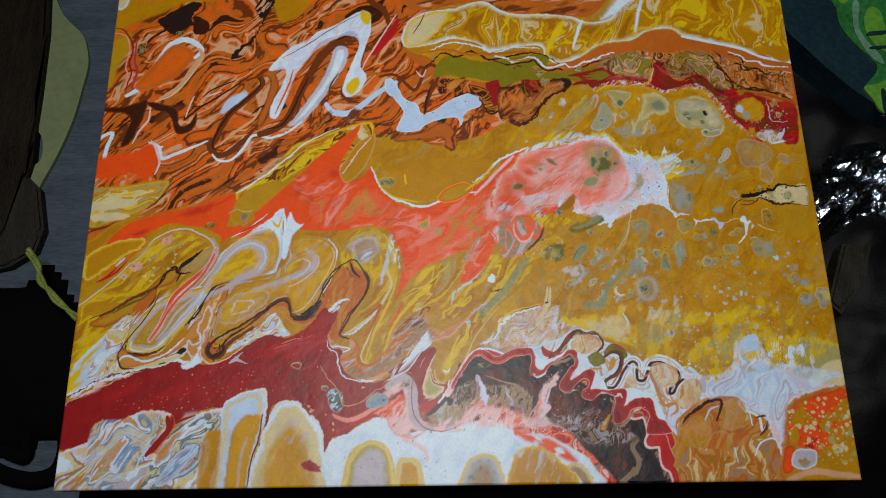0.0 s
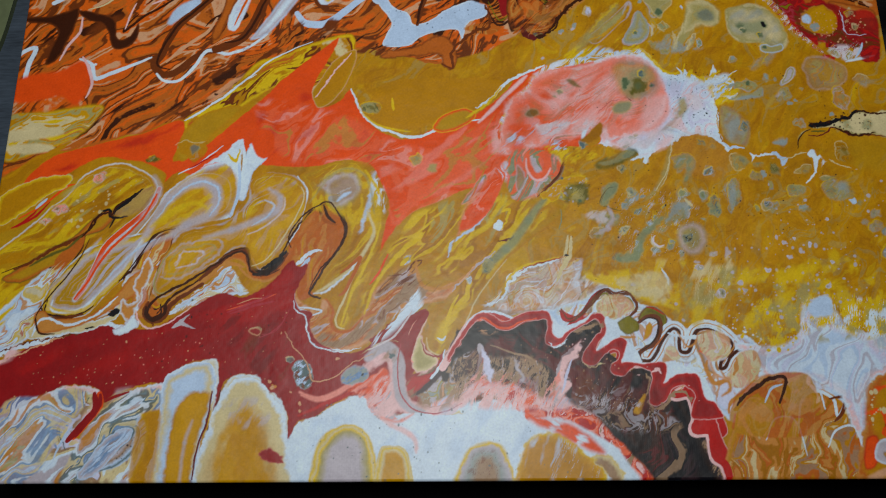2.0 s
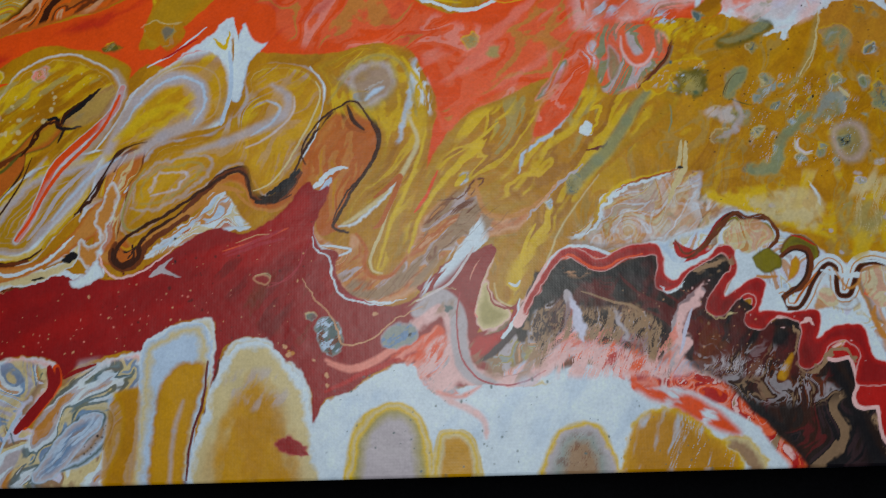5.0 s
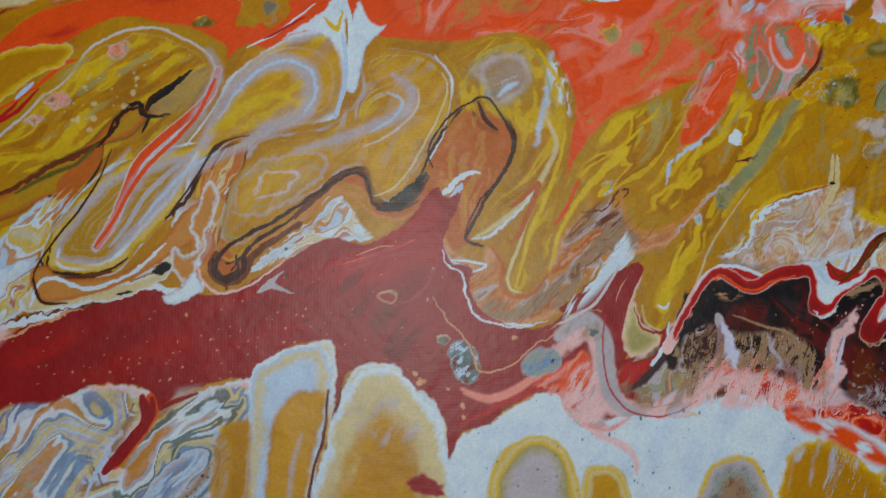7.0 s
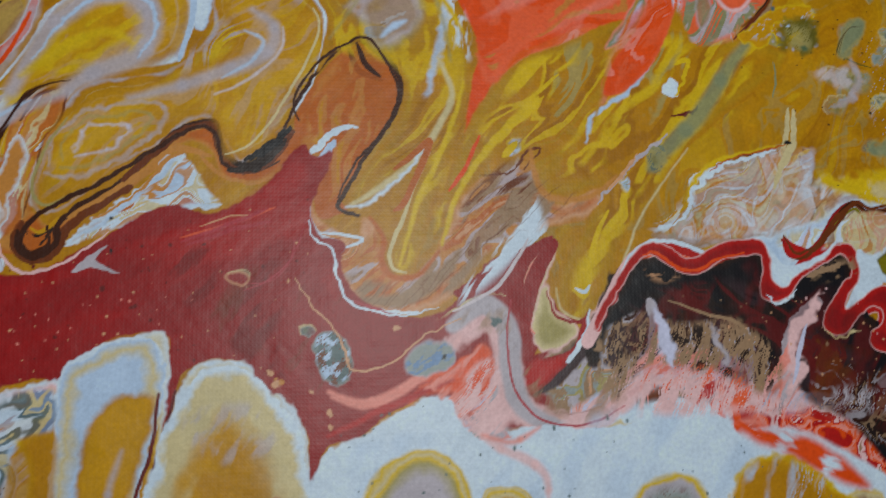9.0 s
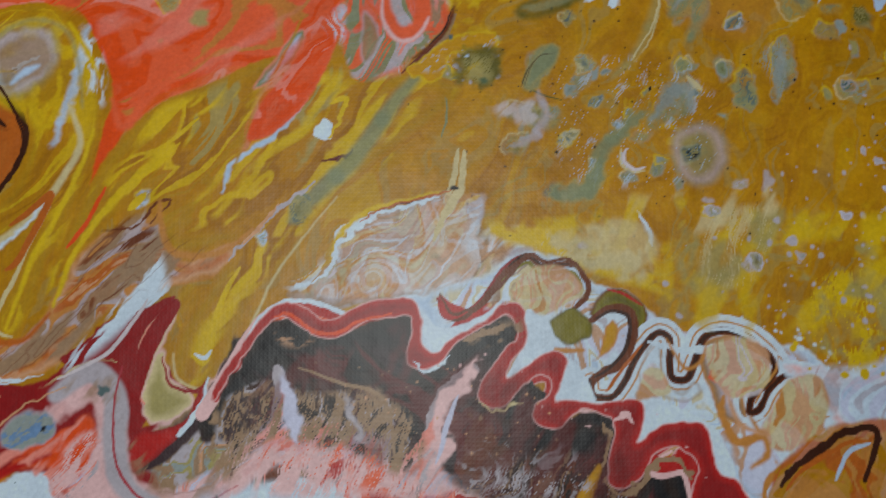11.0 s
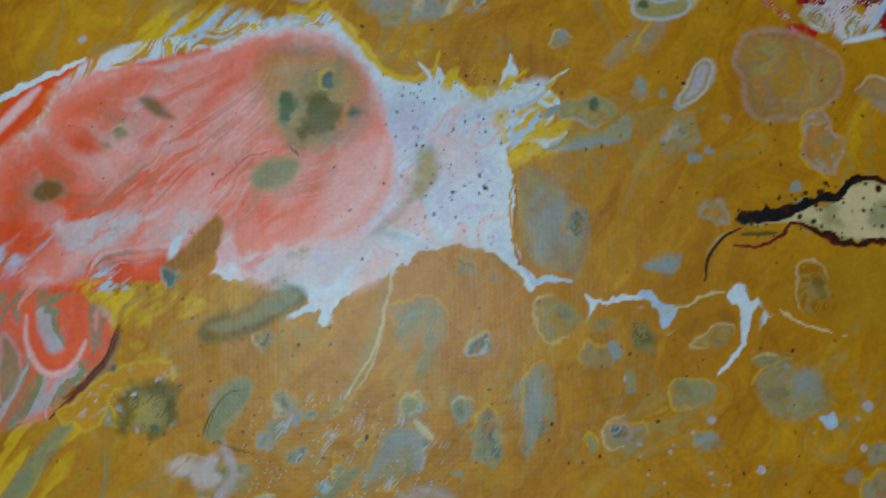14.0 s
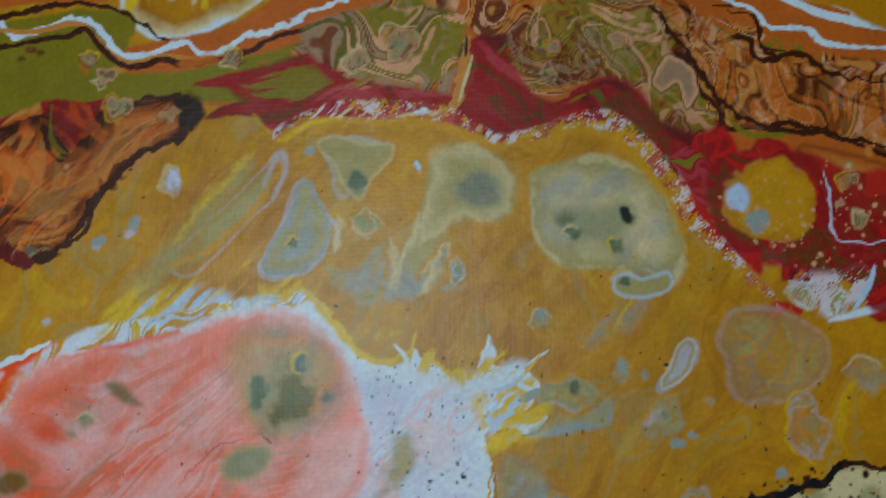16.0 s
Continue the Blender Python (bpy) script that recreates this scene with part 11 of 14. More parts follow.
pool([(342, 201), (345.8, 204.8), (352.2, 205.2), (353.4, 202), (349.6, 198.3), (343.3, 197.8)], 'lichen', (1.5, 'sage'), soft=1.2, alpha=0.9)
pool([(317.6, 218.7), (320.1, 219.4), (324.2, 215.6), (324.9, 214.1), (321.1, 215.1)], 'moss', soft=1.0, alpha=0.8)
pool([(293.3, 197.7), (296.4, 201.1), (300.9, 200.1), (300.3, 196.9), (295.9, 195.5)], 'sage', (1, 'moss'), soft=1.2, alpha=0.8)
cell(313.1, 211.2, 1.6, 1.3, 0, 'sage', soft=0.8, alpha=0.8)
cell(310.5, 208.7, 1.0, 0.8, 0, 'sage', soft=0.7, alpha=0.8)
pool([(301.4, 209.7), (305.2, 211.6), (309, 208), (305.2, 206.4)], 'orange', soft=2, alpha=0.8)
vein([(333.1, 196.8), (336.3, 200.1), (339.5, 203.6), (342.7, 205.5), (347.1, 206.7)], 'raspberry', 0.4, fine=0.5, alpha=0.7)
vein([(351.2, 207.8), (352.5, 206.1), (353.5, 205.1)], 'bark', 0.5, fine=0.4)
vein([(372.6, 208), (369.9, 199), (364.7, 191.5), (358.3, 187.9)], 'blush', 3, soft=1.6, alpha=0.7)
# the white star: tinted, streaked and peppered
pool([(380.1, 205.8), (384, 206.1), (384.4, 200), (381.2, 196.2), (378, 194.4), (379.4, 200.1)], 'fog', (1.2, 'lichen'), soft=1.2, alpha=0.75)
pool([(373.5, 191.9), (377.4, 195.7), (379.3, 194.3), (375.4, 188.7), (370.9, 185.7), (367.1, 185.1)], 'pearl', (1, 'clay'), soft=1.8, alpha=0.5)
pool([(386, 209.6), (391.7, 208.8), (392.1, 201), (387.6, 198.6), (384.5, 202.5)], 'pearl', soft=2.5, alpha=0.6)
mottle([(339.4, 183.3), (352, 185.2), (367.1, 187), (374.8, 191.3), (373.4, 183.7), (361.9, 175.2), (354.4, 174.1), (346.9, 176.8)], 'pearl', 12, 4, 35, cut=0.0, soft=0.6, seed=808, alpha=0.7)
mottle([(347, 184.4), (357, 186), (357, 180.3), (348.2, 179.3)], 'lichen', 4, 2, 35, cut=0.5, soft=0.3, seed=809, alpha=0.8)
mottle([(335, 185.9), (347, 184.4), (346.9, 178.1), (339.4, 179.5)], 'coral', 6, 2, 30, cut=0.35, soft=0.4, seed=810, alpha=0.6)
vein([(361.5, 237), (367.9, 231.5), (371.9, 225.5), (375.4, 222.8), (380.5, 223.1), (384.4, 224.8)], 'yellow', 1.6, soft=0.6, fine=0.8, wob=0.8)
mottle([(367.9, 232.8), (375.5, 226.1), (385.8, 227.8), (392, 221.7), (395.8, 218.4), (400.9, 220.2), (396, 225.6), (383.2, 229.2), (373, 230.1)], 'yellow', 5, 1.6, 60, cut=0.2, soft=0.3, seed=811, alpha=0.85)
mottle([(388, 215.3), (396.9, 213.2), (402.6, 211.7), (408.5, 217.4), (411.2, 221.3), (406.1, 222.7), (398.3, 217.7)], 'white', 6, 1.8, 40, cut=-0.2, soft=0.25, seed=812)
mottle([(395.6, 214.5), (404.6, 216.2), (409.7, 214.8), (408.2, 208.4), (402.9, 202.1), (399.2, 206)], 'yellow', 6, 2, 45, cut=0.15, soft=0.25, seed=813)
mottle([(399.5, 215.1), (408.5, 216.1), (409.5, 208.3), (401.6, 202.1)], 'ice', 4, 1.8, 40, cut=0.25, soft=0.25, seed=814)
vein([(401.8, 227.4), (401, 224.1), (399, 220.3)], 'white', 1.2, tip=0.1)
vein([(412.8, 222.5), (409.2, 218.7), (405.2, 214.9)], 'yellow', 0.9, tip=0.1)
vein([(409.2, 218.7), (405.9, 216.2), (401.4, 215)], 'ice', 1.0, tip=0.1)
vein([(385.8, 228.5), (384.4, 224.6), (383.3, 221.3)], 'yellow', 1.0, tip=0.1)
vein([(380.6, 226), (382.5, 223.3), (383, 220.7)], 'white', 1.2, tip=0.1)
vein([(401.4, 202.1), (400.4, 194.4), (400.9, 188.1), (401.6, 183)], 'gold', 0.9, fine=0.8, wob=0.6)
specks([(372.8, 222.2), (398.4, 220.3), (401.6, 200.8), (401.1, 185.5), (374.7, 186.2), (373.9, 209.2)], 'ink', 60, 0.1, 0.34, seed=21)
specks([(298.5, 234.6), (478.3, 230.1), (471.8, 129.5), (299.9, 133.7)], 'bark', 120, 0.08, 0.26, seed=22)
for x, y, r in ((387.5, 196, 0.5), (394.5, 197.7, 0.5), (388.3, 210.3, 0.35), (394.9, 210.2, 0.35), (333.8, 201, 0.4), (388.8, 164.8, 0.45), (331.5, 163.2, 0.35), (367, 142, 0.5), (368.3, 147, 0.35), (325.9, 153.8, 0.4), (394.5, 152.1, 0.45), (361, 202.3, 0.3), (367, 181.1, 0.35), (407.6, 219.9, 0.4), (390.4, 198, 0.35), (367.9, 234.6, 0.35)):
    cell(x, y, r, r, 0, 'ink', soft=0.2)
# grey-green lobes and cells below the star
pool([(403.5, 200.8), (409.2, 200.6), (414, 194.7), (417, 188.9), (416.1, 182.6), (412.8, 177.7), (407.8, 178.1), (404.2, 182.9), (402.5, 190.6)], 'clay', (2, 'lichen'), (5, 'clay'), soft=1.4, alpha=0.65, jit=2)
mottle([(403.5, 200.8), (409.2, 200.6), (414, 194.7), (417, 188.9), (416.1, 182.6), (412.8, 177.7), (407.8, 178.1), (404.2, 182.9)], 'fog', 8, 4, 60, cut=0.2, soft=0.5, seed=815, alpha=0.8)
cell(414.5, 189.3, 2.0, 3.2, 0, 'fog', (0.6, 'slate'), soft=0.8, alpha=0.9)
pool([(373.2, 176.2), (378.4, 182.3), (386, 184.7), (394.8, 184.2), (401.5, 179.9), (405.1, 172.9), (404.1, 162.9), (398.9, 156.9), (389, 158.4), (379.2, 161.1), (373.1, 168.7)], 'tan', soft=3, alpha=0.35)
mottle([(373, 163.7), (374.3, 168.6), (380, 172.2), (385, 169.6), (384.8, 163.4), (380.4, 160.4), (380.5, 166), (376.7, 163.6)], 'sage', 6, 2.4, 60, cut=-0.25, soft=0.5, seed=891, alpha=0.8, edge=1.5)
vein([(374.9, 165.5), (377.4, 168.6), (380.6, 169.5)], 'fog', 1.2, soft=0.6, alpha=0.7)
cell(390.4, 179.5, 2.4, 1.8, 0, 'sage', (0.6, 'slate'), soft=0.9)
cell(393.5, 162.2, 3.2, 1.7, 35, 'ice', (0.6, 'fog'), (1.2, 'slate'), soft=0.5)
pool([(322.5, 179.9), (324.3, 181.4), (326.3, 179.6), (325.8, 177.1), (323.8, 176.6)], 'fog', (0.8, 'slate'), soft=0.8, fine=0.7)
pool([(329.4, 186.1), (335, 192.3), (336.4, 187.1), (333.1, 182.2), (328.1, 179.8), (323.1, 181.2), (326.2, 183.6)], 'honey', soft=0.7, wob=0.6)
pool([(345.6, 174.3), (349.4, 175.7), (353.8, 174.1), (351.9, 171.1), (346.8, 168.7), (341.8, 166.9), (336.8, 165.8), (331.9, 166.6), (334.4, 169), (340.6, 170.7)], 'moss', (1, 'sage'), soft=1.4, alpha=0.7)
cell(346.2, 164.4, 2.2, 2.0, 0, 'lichen', (0.7, 'slate'), soft=0.7)
cell(377.6, 149.1, 2.2, 2.8, -20, 'ice', (0.6, 'lichen'), (1.4, 'sage'), soft=0.4)
vein([(378.2, 145.7), (380, 143.6), (381.8, 142)], 'cream', 2.2, tip=0.2)
cell(388.1, 147.6, 1.6, 2.6, 0, 'fog', (0.6, 'sage'), soft=0.4)
cell(393.5, 141.1, 3.2, 5.6, 0, 'lichen', (1, 'sage'), (2.2, 'slate'), soft=1.2, alpha=0.85)
mottle([(396.3, 150.8), (403.9, 156.8), (408.1, 151.7), (406.4, 139.6), (402.1, 138.5), (399.8, 145.8)], 'fog', 12, 1.6, 75, cut=0.0, soft=0.4, seed=816, alpha=0.8)
mottle([(367.5, 133.3), (371.3, 141), (376.3, 144.6), (379.3, 140.2), (377.9, 134.2), (374.9, 134.3), (375.6, 139.1), (372.4, 133.2)], 'sage', 6, 2.4, 60, cut=-0.25, soft=0.5, seed=892, alpha=0.8, edge=1.5)
pool([(331.8, 143.8), (334.9, 152.3), (338.1, 155.7), (341.8, 154.6), (341.7, 150.3), (338, 146.7), (336.2, 143.1)], 'lichen', (1, 'sage'), soft=0.8, alpha=0.85)
vein([(331.6, 144.1), (333.3, 148.1), (336.8, 152.3)], 'bark', 0.5, alpha=0.8)
pool([(299.7, 148.3), (305.8, 154.3), (312.6, 159), (319.4, 160.1), (324.4, 159.9), (325, 156.2), (321.9, 153.9), (317, 155.2), (312, 152.9), (310.8, 148), (307.1, 145.1)], 'yellow', (1, 'gold'), soft=0.5, fine=0.7)
vein([(315.5, 146.4), (316, 152.2), (319.7, 154.6), (323.2, 152), (323.9, 147.1), (321, 144.6)], 'moss', 5, tip=0.5, soft=1.3, alpha=0.8, wob=1, fine=0.9)
mottle([(314.5, 154), (319.7, 155.4), (324.4, 152.6), (324.4, 145.2), (317, 144.8)], 'lichen', 4, 2, 60, cut=0.2, soft=0.4, seed=890, alpha=0.8)
cell(321.3, 145.7, 1.2, 1.0, 0, 'grass', soft=0.6)
mottle([(300.9, 148.9), (312, 157.8), (324.4, 159.9), (324.4, 156.3), (310.8, 148)], 'ice', 3, 1.5, 40, cut=0.6, soft=0.2, seed=817)
cell(311.7, 159, 1.0, 0.9, 0, 'slate', soft=0.4)
cell(349.2, 150.5, 2.6, 3.2, 0, 'cream', (0.6, 'lichen'), (1.4, 'fog'), soft=0.5)
cell(345.4, 142.9, 1.6, 2.0, 0, 'fog', soft=0.5)
cell(352.2, 146.4, 1.4, 2.6, -20, 'fog', soft=0.5)
mottle([(320.7, 140.5), (329.4, 141.5), (339.2, 140), (341.7, 133.9), (329.4, 131.8)], 'pearl', 6, 3, 40, cut=0.0, soft=0.4, seed=818, alpha=0.7)
cell(422, 159.4, 1.6, 2.2, 0, 'fog', soft=0.5)
cell(425.2, 154, 1.2, 2.4, 0, 'lichen', soft=0.5)
cell(423, 142.8, 2.6, 2.2, 0, 'lavender', (0.8, 'slate'), soft=0.6)
cell(416.7, 140.5, 1.4, 2.2, 0, 'lichen', soft=0.5)
cell(419.2, 165.7, 3.4, 2.8, 0, 'lichen', (1, 'sage'), soft=1.3, alpha=0.6)
cell(428.5, 163.6, 2.4, 2.6, 40, 'moss', soft=1.2, alpha=0.7)
cell(438.4, 150.7, 4.0, 2.6, 0, 'lichen', (0.8, 'sage'), soft=0.6, alpha=0.85)
mottle([(452.9, 154.3), (467.2, 155.2), (467.4, 147.8), (459.1, 143.1), (454.3, 146.9)], 'fog', 8, 4, 50, cut=-0.2, soft=0.3, seed=819, alpha=0.8)
cell(456.2, 157.1, 3.2, 1.7, 0, 'lichen', (0.8, 'sage'), soft=0.8, alpha=0.8)
cell(444, 161.9, 4.6, 2.2, 10, 'lichen', soft=1.4, alpha=0.6)
cell(441.7, 141.1, 2.2, 1.2, 25, 'fog', soft=0.4)
cell(469, 143.9, 1.6, 1.5, 0, 'ice', soft=0.3)
cell(446, 189.8, 3.0, 2.4, 0, 'fog', (0.8, 'lichen'), (1.6, 'tan'), soft=0.4)
mottle([(429.2, 179.2), (434.9, 182.2), (437.4, 180.2), (435.9, 175.9), (432.2, 177.2)], 'fog', 5, 2, 15, cut=-0.4, soft=0.3, seed=820)
pool([(410, 207), (417.1, 208.8), (424.2, 209.9), (426.8, 213.1), (427.6, 211.1), (426, 207.3), (419.6, 207.4), (411.3, 205.5)], 'lichen', soft=0.6, alpha=0.7)
mottle([(433.6, 207.7), (438.2, 211.5), (443.3, 211.4), (443.1, 207.5), (437.8, 203.1), (434.1, 204.5)], 'lavender', 5, 3, 50, cut=0.0, soft=0.3, seed=821, alpha=0.8)
cell(418.6, 213.9, 5.4, 3.4, 0, 'lichen', (0.8, 'sage'), (2, 'lichen'), soft=0.6, alpha=0.85)
cell(419.7, 215.8, 1.2, 1.4, 0, 'grass', soft=0.5)
pool([(439.7, 214.7), (441.9, 220.5), (445.3, 225.7), (447.4, 223.6), (446.3, 219.1), (443.6, 215.9)], 'pearl', (0.7, 'lichen'), (1.4, 'lavender'), soft=0.4)
# the white lightning, thin and jagged
vein([(405.2, 175.4), (410.2, 175.2), (415.7, 172), (418.1, 169.4), (424.4, 170.5), (430.7, 172.2), (433.2, 165.9), (439.4, 169.5), (448.2, 171.8), (452.3, 166.7), (450.1, 159.3), (446.1, 155.1)], 'ochre', 6, tip=0.8, soft=0.8)
vein([(456.8, 169.1), (461.7, 165.9), (466.5, 163.3), (471.4, 162.5)], 'ochre', 4, tip=0.8, soft=0.8)
pool([(394.8, 185.1), (399.7, 182.4), (402.8, 179.2), (405.8, 176.4), (404.5, 173.5), (402.7, 176.7), (399, 180.3)], 'white', soft=0.25, fine=0.5)
vein([(403.4, 178.2), (405.8, 175.4), (408.3, 176), (413.6, 175.7)], 'ice', 1.5, tip=0.4, fine=0.5)
pool([(415.5, 173.2), (418.2, 171.5), (419.7, 171.8), (418.1, 169.4), (416.5, 166.6), (416.9, 170.1)], 'white', soft=0.25, fine=0.4)
vein([(418.2, 171.3), (423.2, 170.8), (425.1, 171.7), (427.6, 171.3), (430.7, 172.6)], 'white', 1.5, tip=0.5, fine=0.8, wob=0.6)
pool([(428.2, 172.3), (431.4, 173.2), (432.5, 169.7), (436.8, 168.6), (433.1, 164.1), (432, 167.2), (430.6, 169.7)], 'ice', soft=0.25, fine=0.5)
vein([(433, 167.2), (436.2, 168.6), (440, 170.1), (444.5, 172.1), (447, 172.5)], 'cream', 0.9, tip=0.4, fine=0.8, wob=0.6)
pool([(447.6, 171.8), (451.1, 173.6), (452.5, 170.4), (455, 170.4), (453.2, 166.7), (451.8, 163), (448.7, 157.9), (450.6, 164.3), (450.3, 168.6)], 'white', soft=0.25, fine=0.5)
vein([(452.2, 164.8), (449.8, 159.6), (446.8, 156.3), (444.6, 154.3)], 'white', 1.4, tip=0.4, fine=0.5)
vein([(459.9, 167.8), (462.2, 165.2), (466.5, 163.3), (470.8, 162.5)], 'cream', 0.8, tip=0.4, fine=0.5)
vein([(373.3, 178.7), (372.4, 172.4), (370.8, 166.2), (369.2, 161.3), (366.6, 157.1)], 'cream', 0.8, tip=0.4, fine=0.3)
vein([(366.6, 157.1), (364.1, 152.8), (363.1, 151)], 'cream', 0.6, tip=0.3)
for line in ([(418, 167.6), (415.4, 163.9), (412.7, 157.8)], [(434.1, 164.7), (433.3, 161), (431.3, 157.3)], [(374.2, 161.2), (367.8, 154), (356.5, 143.2)], [(379.1, 158.6), (376.5, 153.7), (372.7, 148.9)]):
    vein(line, 'gold', 1.6, soft=0.7, alpha=0.6, fine=0.6)
# nearer detail: pale cells under the red fringe
pool([(413.6, 262.6), (420.1, 266), (430.3, 266.2), (439, 261.6), (443.7, 254), (446.1, 245.1), (444, 236.9), (436.7, 240.6), (429.1, 241.5), (419.1, 242.1), (413.3, 247.3), (412.3, 255)], 'cream', (1, 'lichen'), (6, 'cream'), soft=0.8, alpha=0.75, jit=2)
mottle([(414.8, 261.3), (430.3, 265.3), (442.4, 254.1), (444.2, 238.8), (429.2, 242.4), (414.3, 248.6)], 'fog', 10, 5, 45, cut=0.2, soft=0.6, seed=830, alpha=0.6)
pool([(418.3, 254.1), (427.2, 254.5), (432.4, 255.6), (435.5, 254.3), (434, 249.9), (428.8, 246.9), (421.3, 248.3)], 'sage', soft=2, alpha=0.75)
pool([(432, 254.1), (433.8, 254.8), (435.5, 252.8), (434.9, 250.5), (432.9, 250.3)], 'grass', (0.8, 'ink'), soft=0.5, fine=0.6)
pool([(417.7, 253.5), (420.3, 254.5), (422.3, 252.9), (420.8, 251.7), (418.5, 252)], 'grass', soft=0.9, alpha=0.8, fine=0.8)
cell(421.3, 249.6, 1.6, 1.4, 0, 'grass', soft=0.8)
cell(430.9, 246.5, 1.6, 1.3, 0, 'grass', soft=0.8)
pool([(429.7, 239.3), (432.9, 240.4), (436.6, 239), (442.3, 240.1), (442.8, 236.3), (436.3, 234.3), (430.7, 235.2)], 'ice', (1, 'lichen'), soft=0.5)
cell(432.5, 238.3, 1.25, 1.2, 0, 'slate', (0.5, 'grass'), soft=0.5)
pool([(391, 269.4), (399.9, 270.5), (408, 264), (408.6, 257.6), (404.4, 252.7), (396.8, 252.2), (390.4, 249.3), (385.9, 246.9), (387.4, 255.7), (389.5, 263.3)], 'lichen', (1.5, 'cream'), (5, 'lichen'), soft=1.4, alpha=0.65, jit=2)
pool([(396.5, 263.1), (402.2, 264.2), (405.9, 259.6), (404.5, 255.8), (398.8, 255.4), (396, 258.6)], 'sage', (1.5, 'slate'), soft=1.8, alpha=0.6)
pool([(365, 271.1), (369.5, 272.9), (374.5, 270.8), (381.5, 270.6), (380.7, 266.8), (376.2, 262.4), (374.2, 258), (370.5, 260.7), (368.1, 265.8)], 'cream', (0.8, 'lichen'), soft=0.6, alpha=0.85)
pool([(370.8, 262.8), (373.4, 265), (375.3, 263.1), (374.3, 260.2), (372, 259.7)], 'sage', (1, 'grass'), soft=0.9, fine=0.8)
pool([(361.1, 263.9), (366.4, 256.3), (366.7, 248.7), (362.3, 242.3), (355.1, 241.5), (351.4, 243.9), (353.3, 249.1), (357.6, 256.6)], 'lavender', (0.6, 'fog'), (2.5, 'lichen'), (5, 'fog'), soft=0.4, jit=1)
cell(358.6, 249.4, 1.4, 1.4, 0, 'sage', (0.4, 'grass'), soft=0.6)
cell(374.7, 253.3, 2.6, 2.8, 0, 'cream', (0.6, 'lichen'), (1.6, 'sage'), soft=0.4)
cell(395.2, 241.3, 1.8, 2.6, 15, 'ice', (0.6, 'sage'), soft=0.4)
cell(387.1, 265.7, 0.9, 1.3, 0, 'ice', soft=0.3)
for line in ([(386.7, 254.4), (384, 246.9), (381.3, 238.2), (383.7, 236.9)], [(369.1, 255), (368.5, 248.6), (369, 247.4)], [(391.6, 246.7), (388.8, 239.2), (386.2, 236.8)], [(380.3, 249.6), (381.4, 243.2), (380, 237)]):
    vein(line, 'cream', 1.8, soft=0.6, alpha=0.7, fine=0.7)
mottle([(368.9, 242.3), (381.5, 247), (394, 244.1), (397.5, 236.5), (383.7, 234.4), (371.2, 234.8)], 'fog', 5, 2.4, 60, cut=0.3, soft=0.35, seed=831, alpha=0.75)
vein([(325.2, 238.7), (330.1, 244.8), (336.4, 252.1), (342.7, 259.5), (349.1, 267)], 'lichen', 6, soft=1.6, alpha=0.6, fine=0.8)
vein([(331.4, 244.7), (338.9, 247), (346.5, 253.1), (352.8, 260.5), (356.7, 266.8)], 'gold', 1.8, soft=0.6, alpha=0.8, fine=0.7)
vein([(332.7, 249.7), (337.7, 257.2), (345.3, 264.6), (350.4, 269.6)], 'yellow', 2, soft=0.9, alpha=0.6, fine=0.7)
vein([(352.2, 261.8), (354.8, 267.5), (356.7, 269.4), (357.3, 265.5), (354.1, 259.2)], 'lavender', 1.6, soft=0.6, alpha=0.8)
cell(331.8, 263.9, 1.6, 2.6, 0, 'lavender', (0.6, 'lilac'), soft=0.5)
for x, y in ((323.5, 253.8), (315.9, 250.5), (363.1, 269.5), (413.8, 231), (430.2, 218.3), (442.2, 202.4), (445.4, 204.1), (464.4, 195.2)):
    cell(x, y, 1.2, 1.3, 0, 'fog', soft=0.4)
# froth along the crimson fringe
FRINGE = [(354.3, 273.6), (364.5, 279.7), (374.7, 280.8), (386.2, 279.9), (395.1, 278.9), (405.1, 272.1), (411.5, 273.2), (423.1, 276.5), (430.9, 277.4), (438.2, 271.2), (443.1, 265.9), (448.1, 259), (450, 252.6), (456, 246), (460.6, 239.6), (466.5, 233.4), (461.1, 236.4), (453.3, 243.3), (446.7, 250.1), (443.3, 257.9), (436.8, 267.3), (429.4, 272.7), (421.7, 272.9), (406.2, 269.5), (395, 275), (374.6, 275.6), (364.5, 277.2), (355.5, 272.2)]
vein([(356.8, 272.6), (369.5, 275.2), (384.8, 274.8), (394.9, 274.5), (407.5, 268.9), (420.4, 271.9), (429.3, 271.4), (436.7, 265.8), (442.6, 257.3), (446.6, 248.9)], 'gold', 3, soft=1.0, fine=0.9, wob=0.8, alpha=0.8)
vein([(399.4, 293.6), (398.2, 289), (397.2, 283.8), (395.1, 278.6), (393.7, 276.1)], 'tan', 3, tip=0.5, fine=0.6)
vein([(400.3, 290.2), (398.6, 285), (396.7, 279.9)], 'cream', 1.2)
vein([(399.2, 294.9), (398.7, 290.9)], 'ink', 1.2)
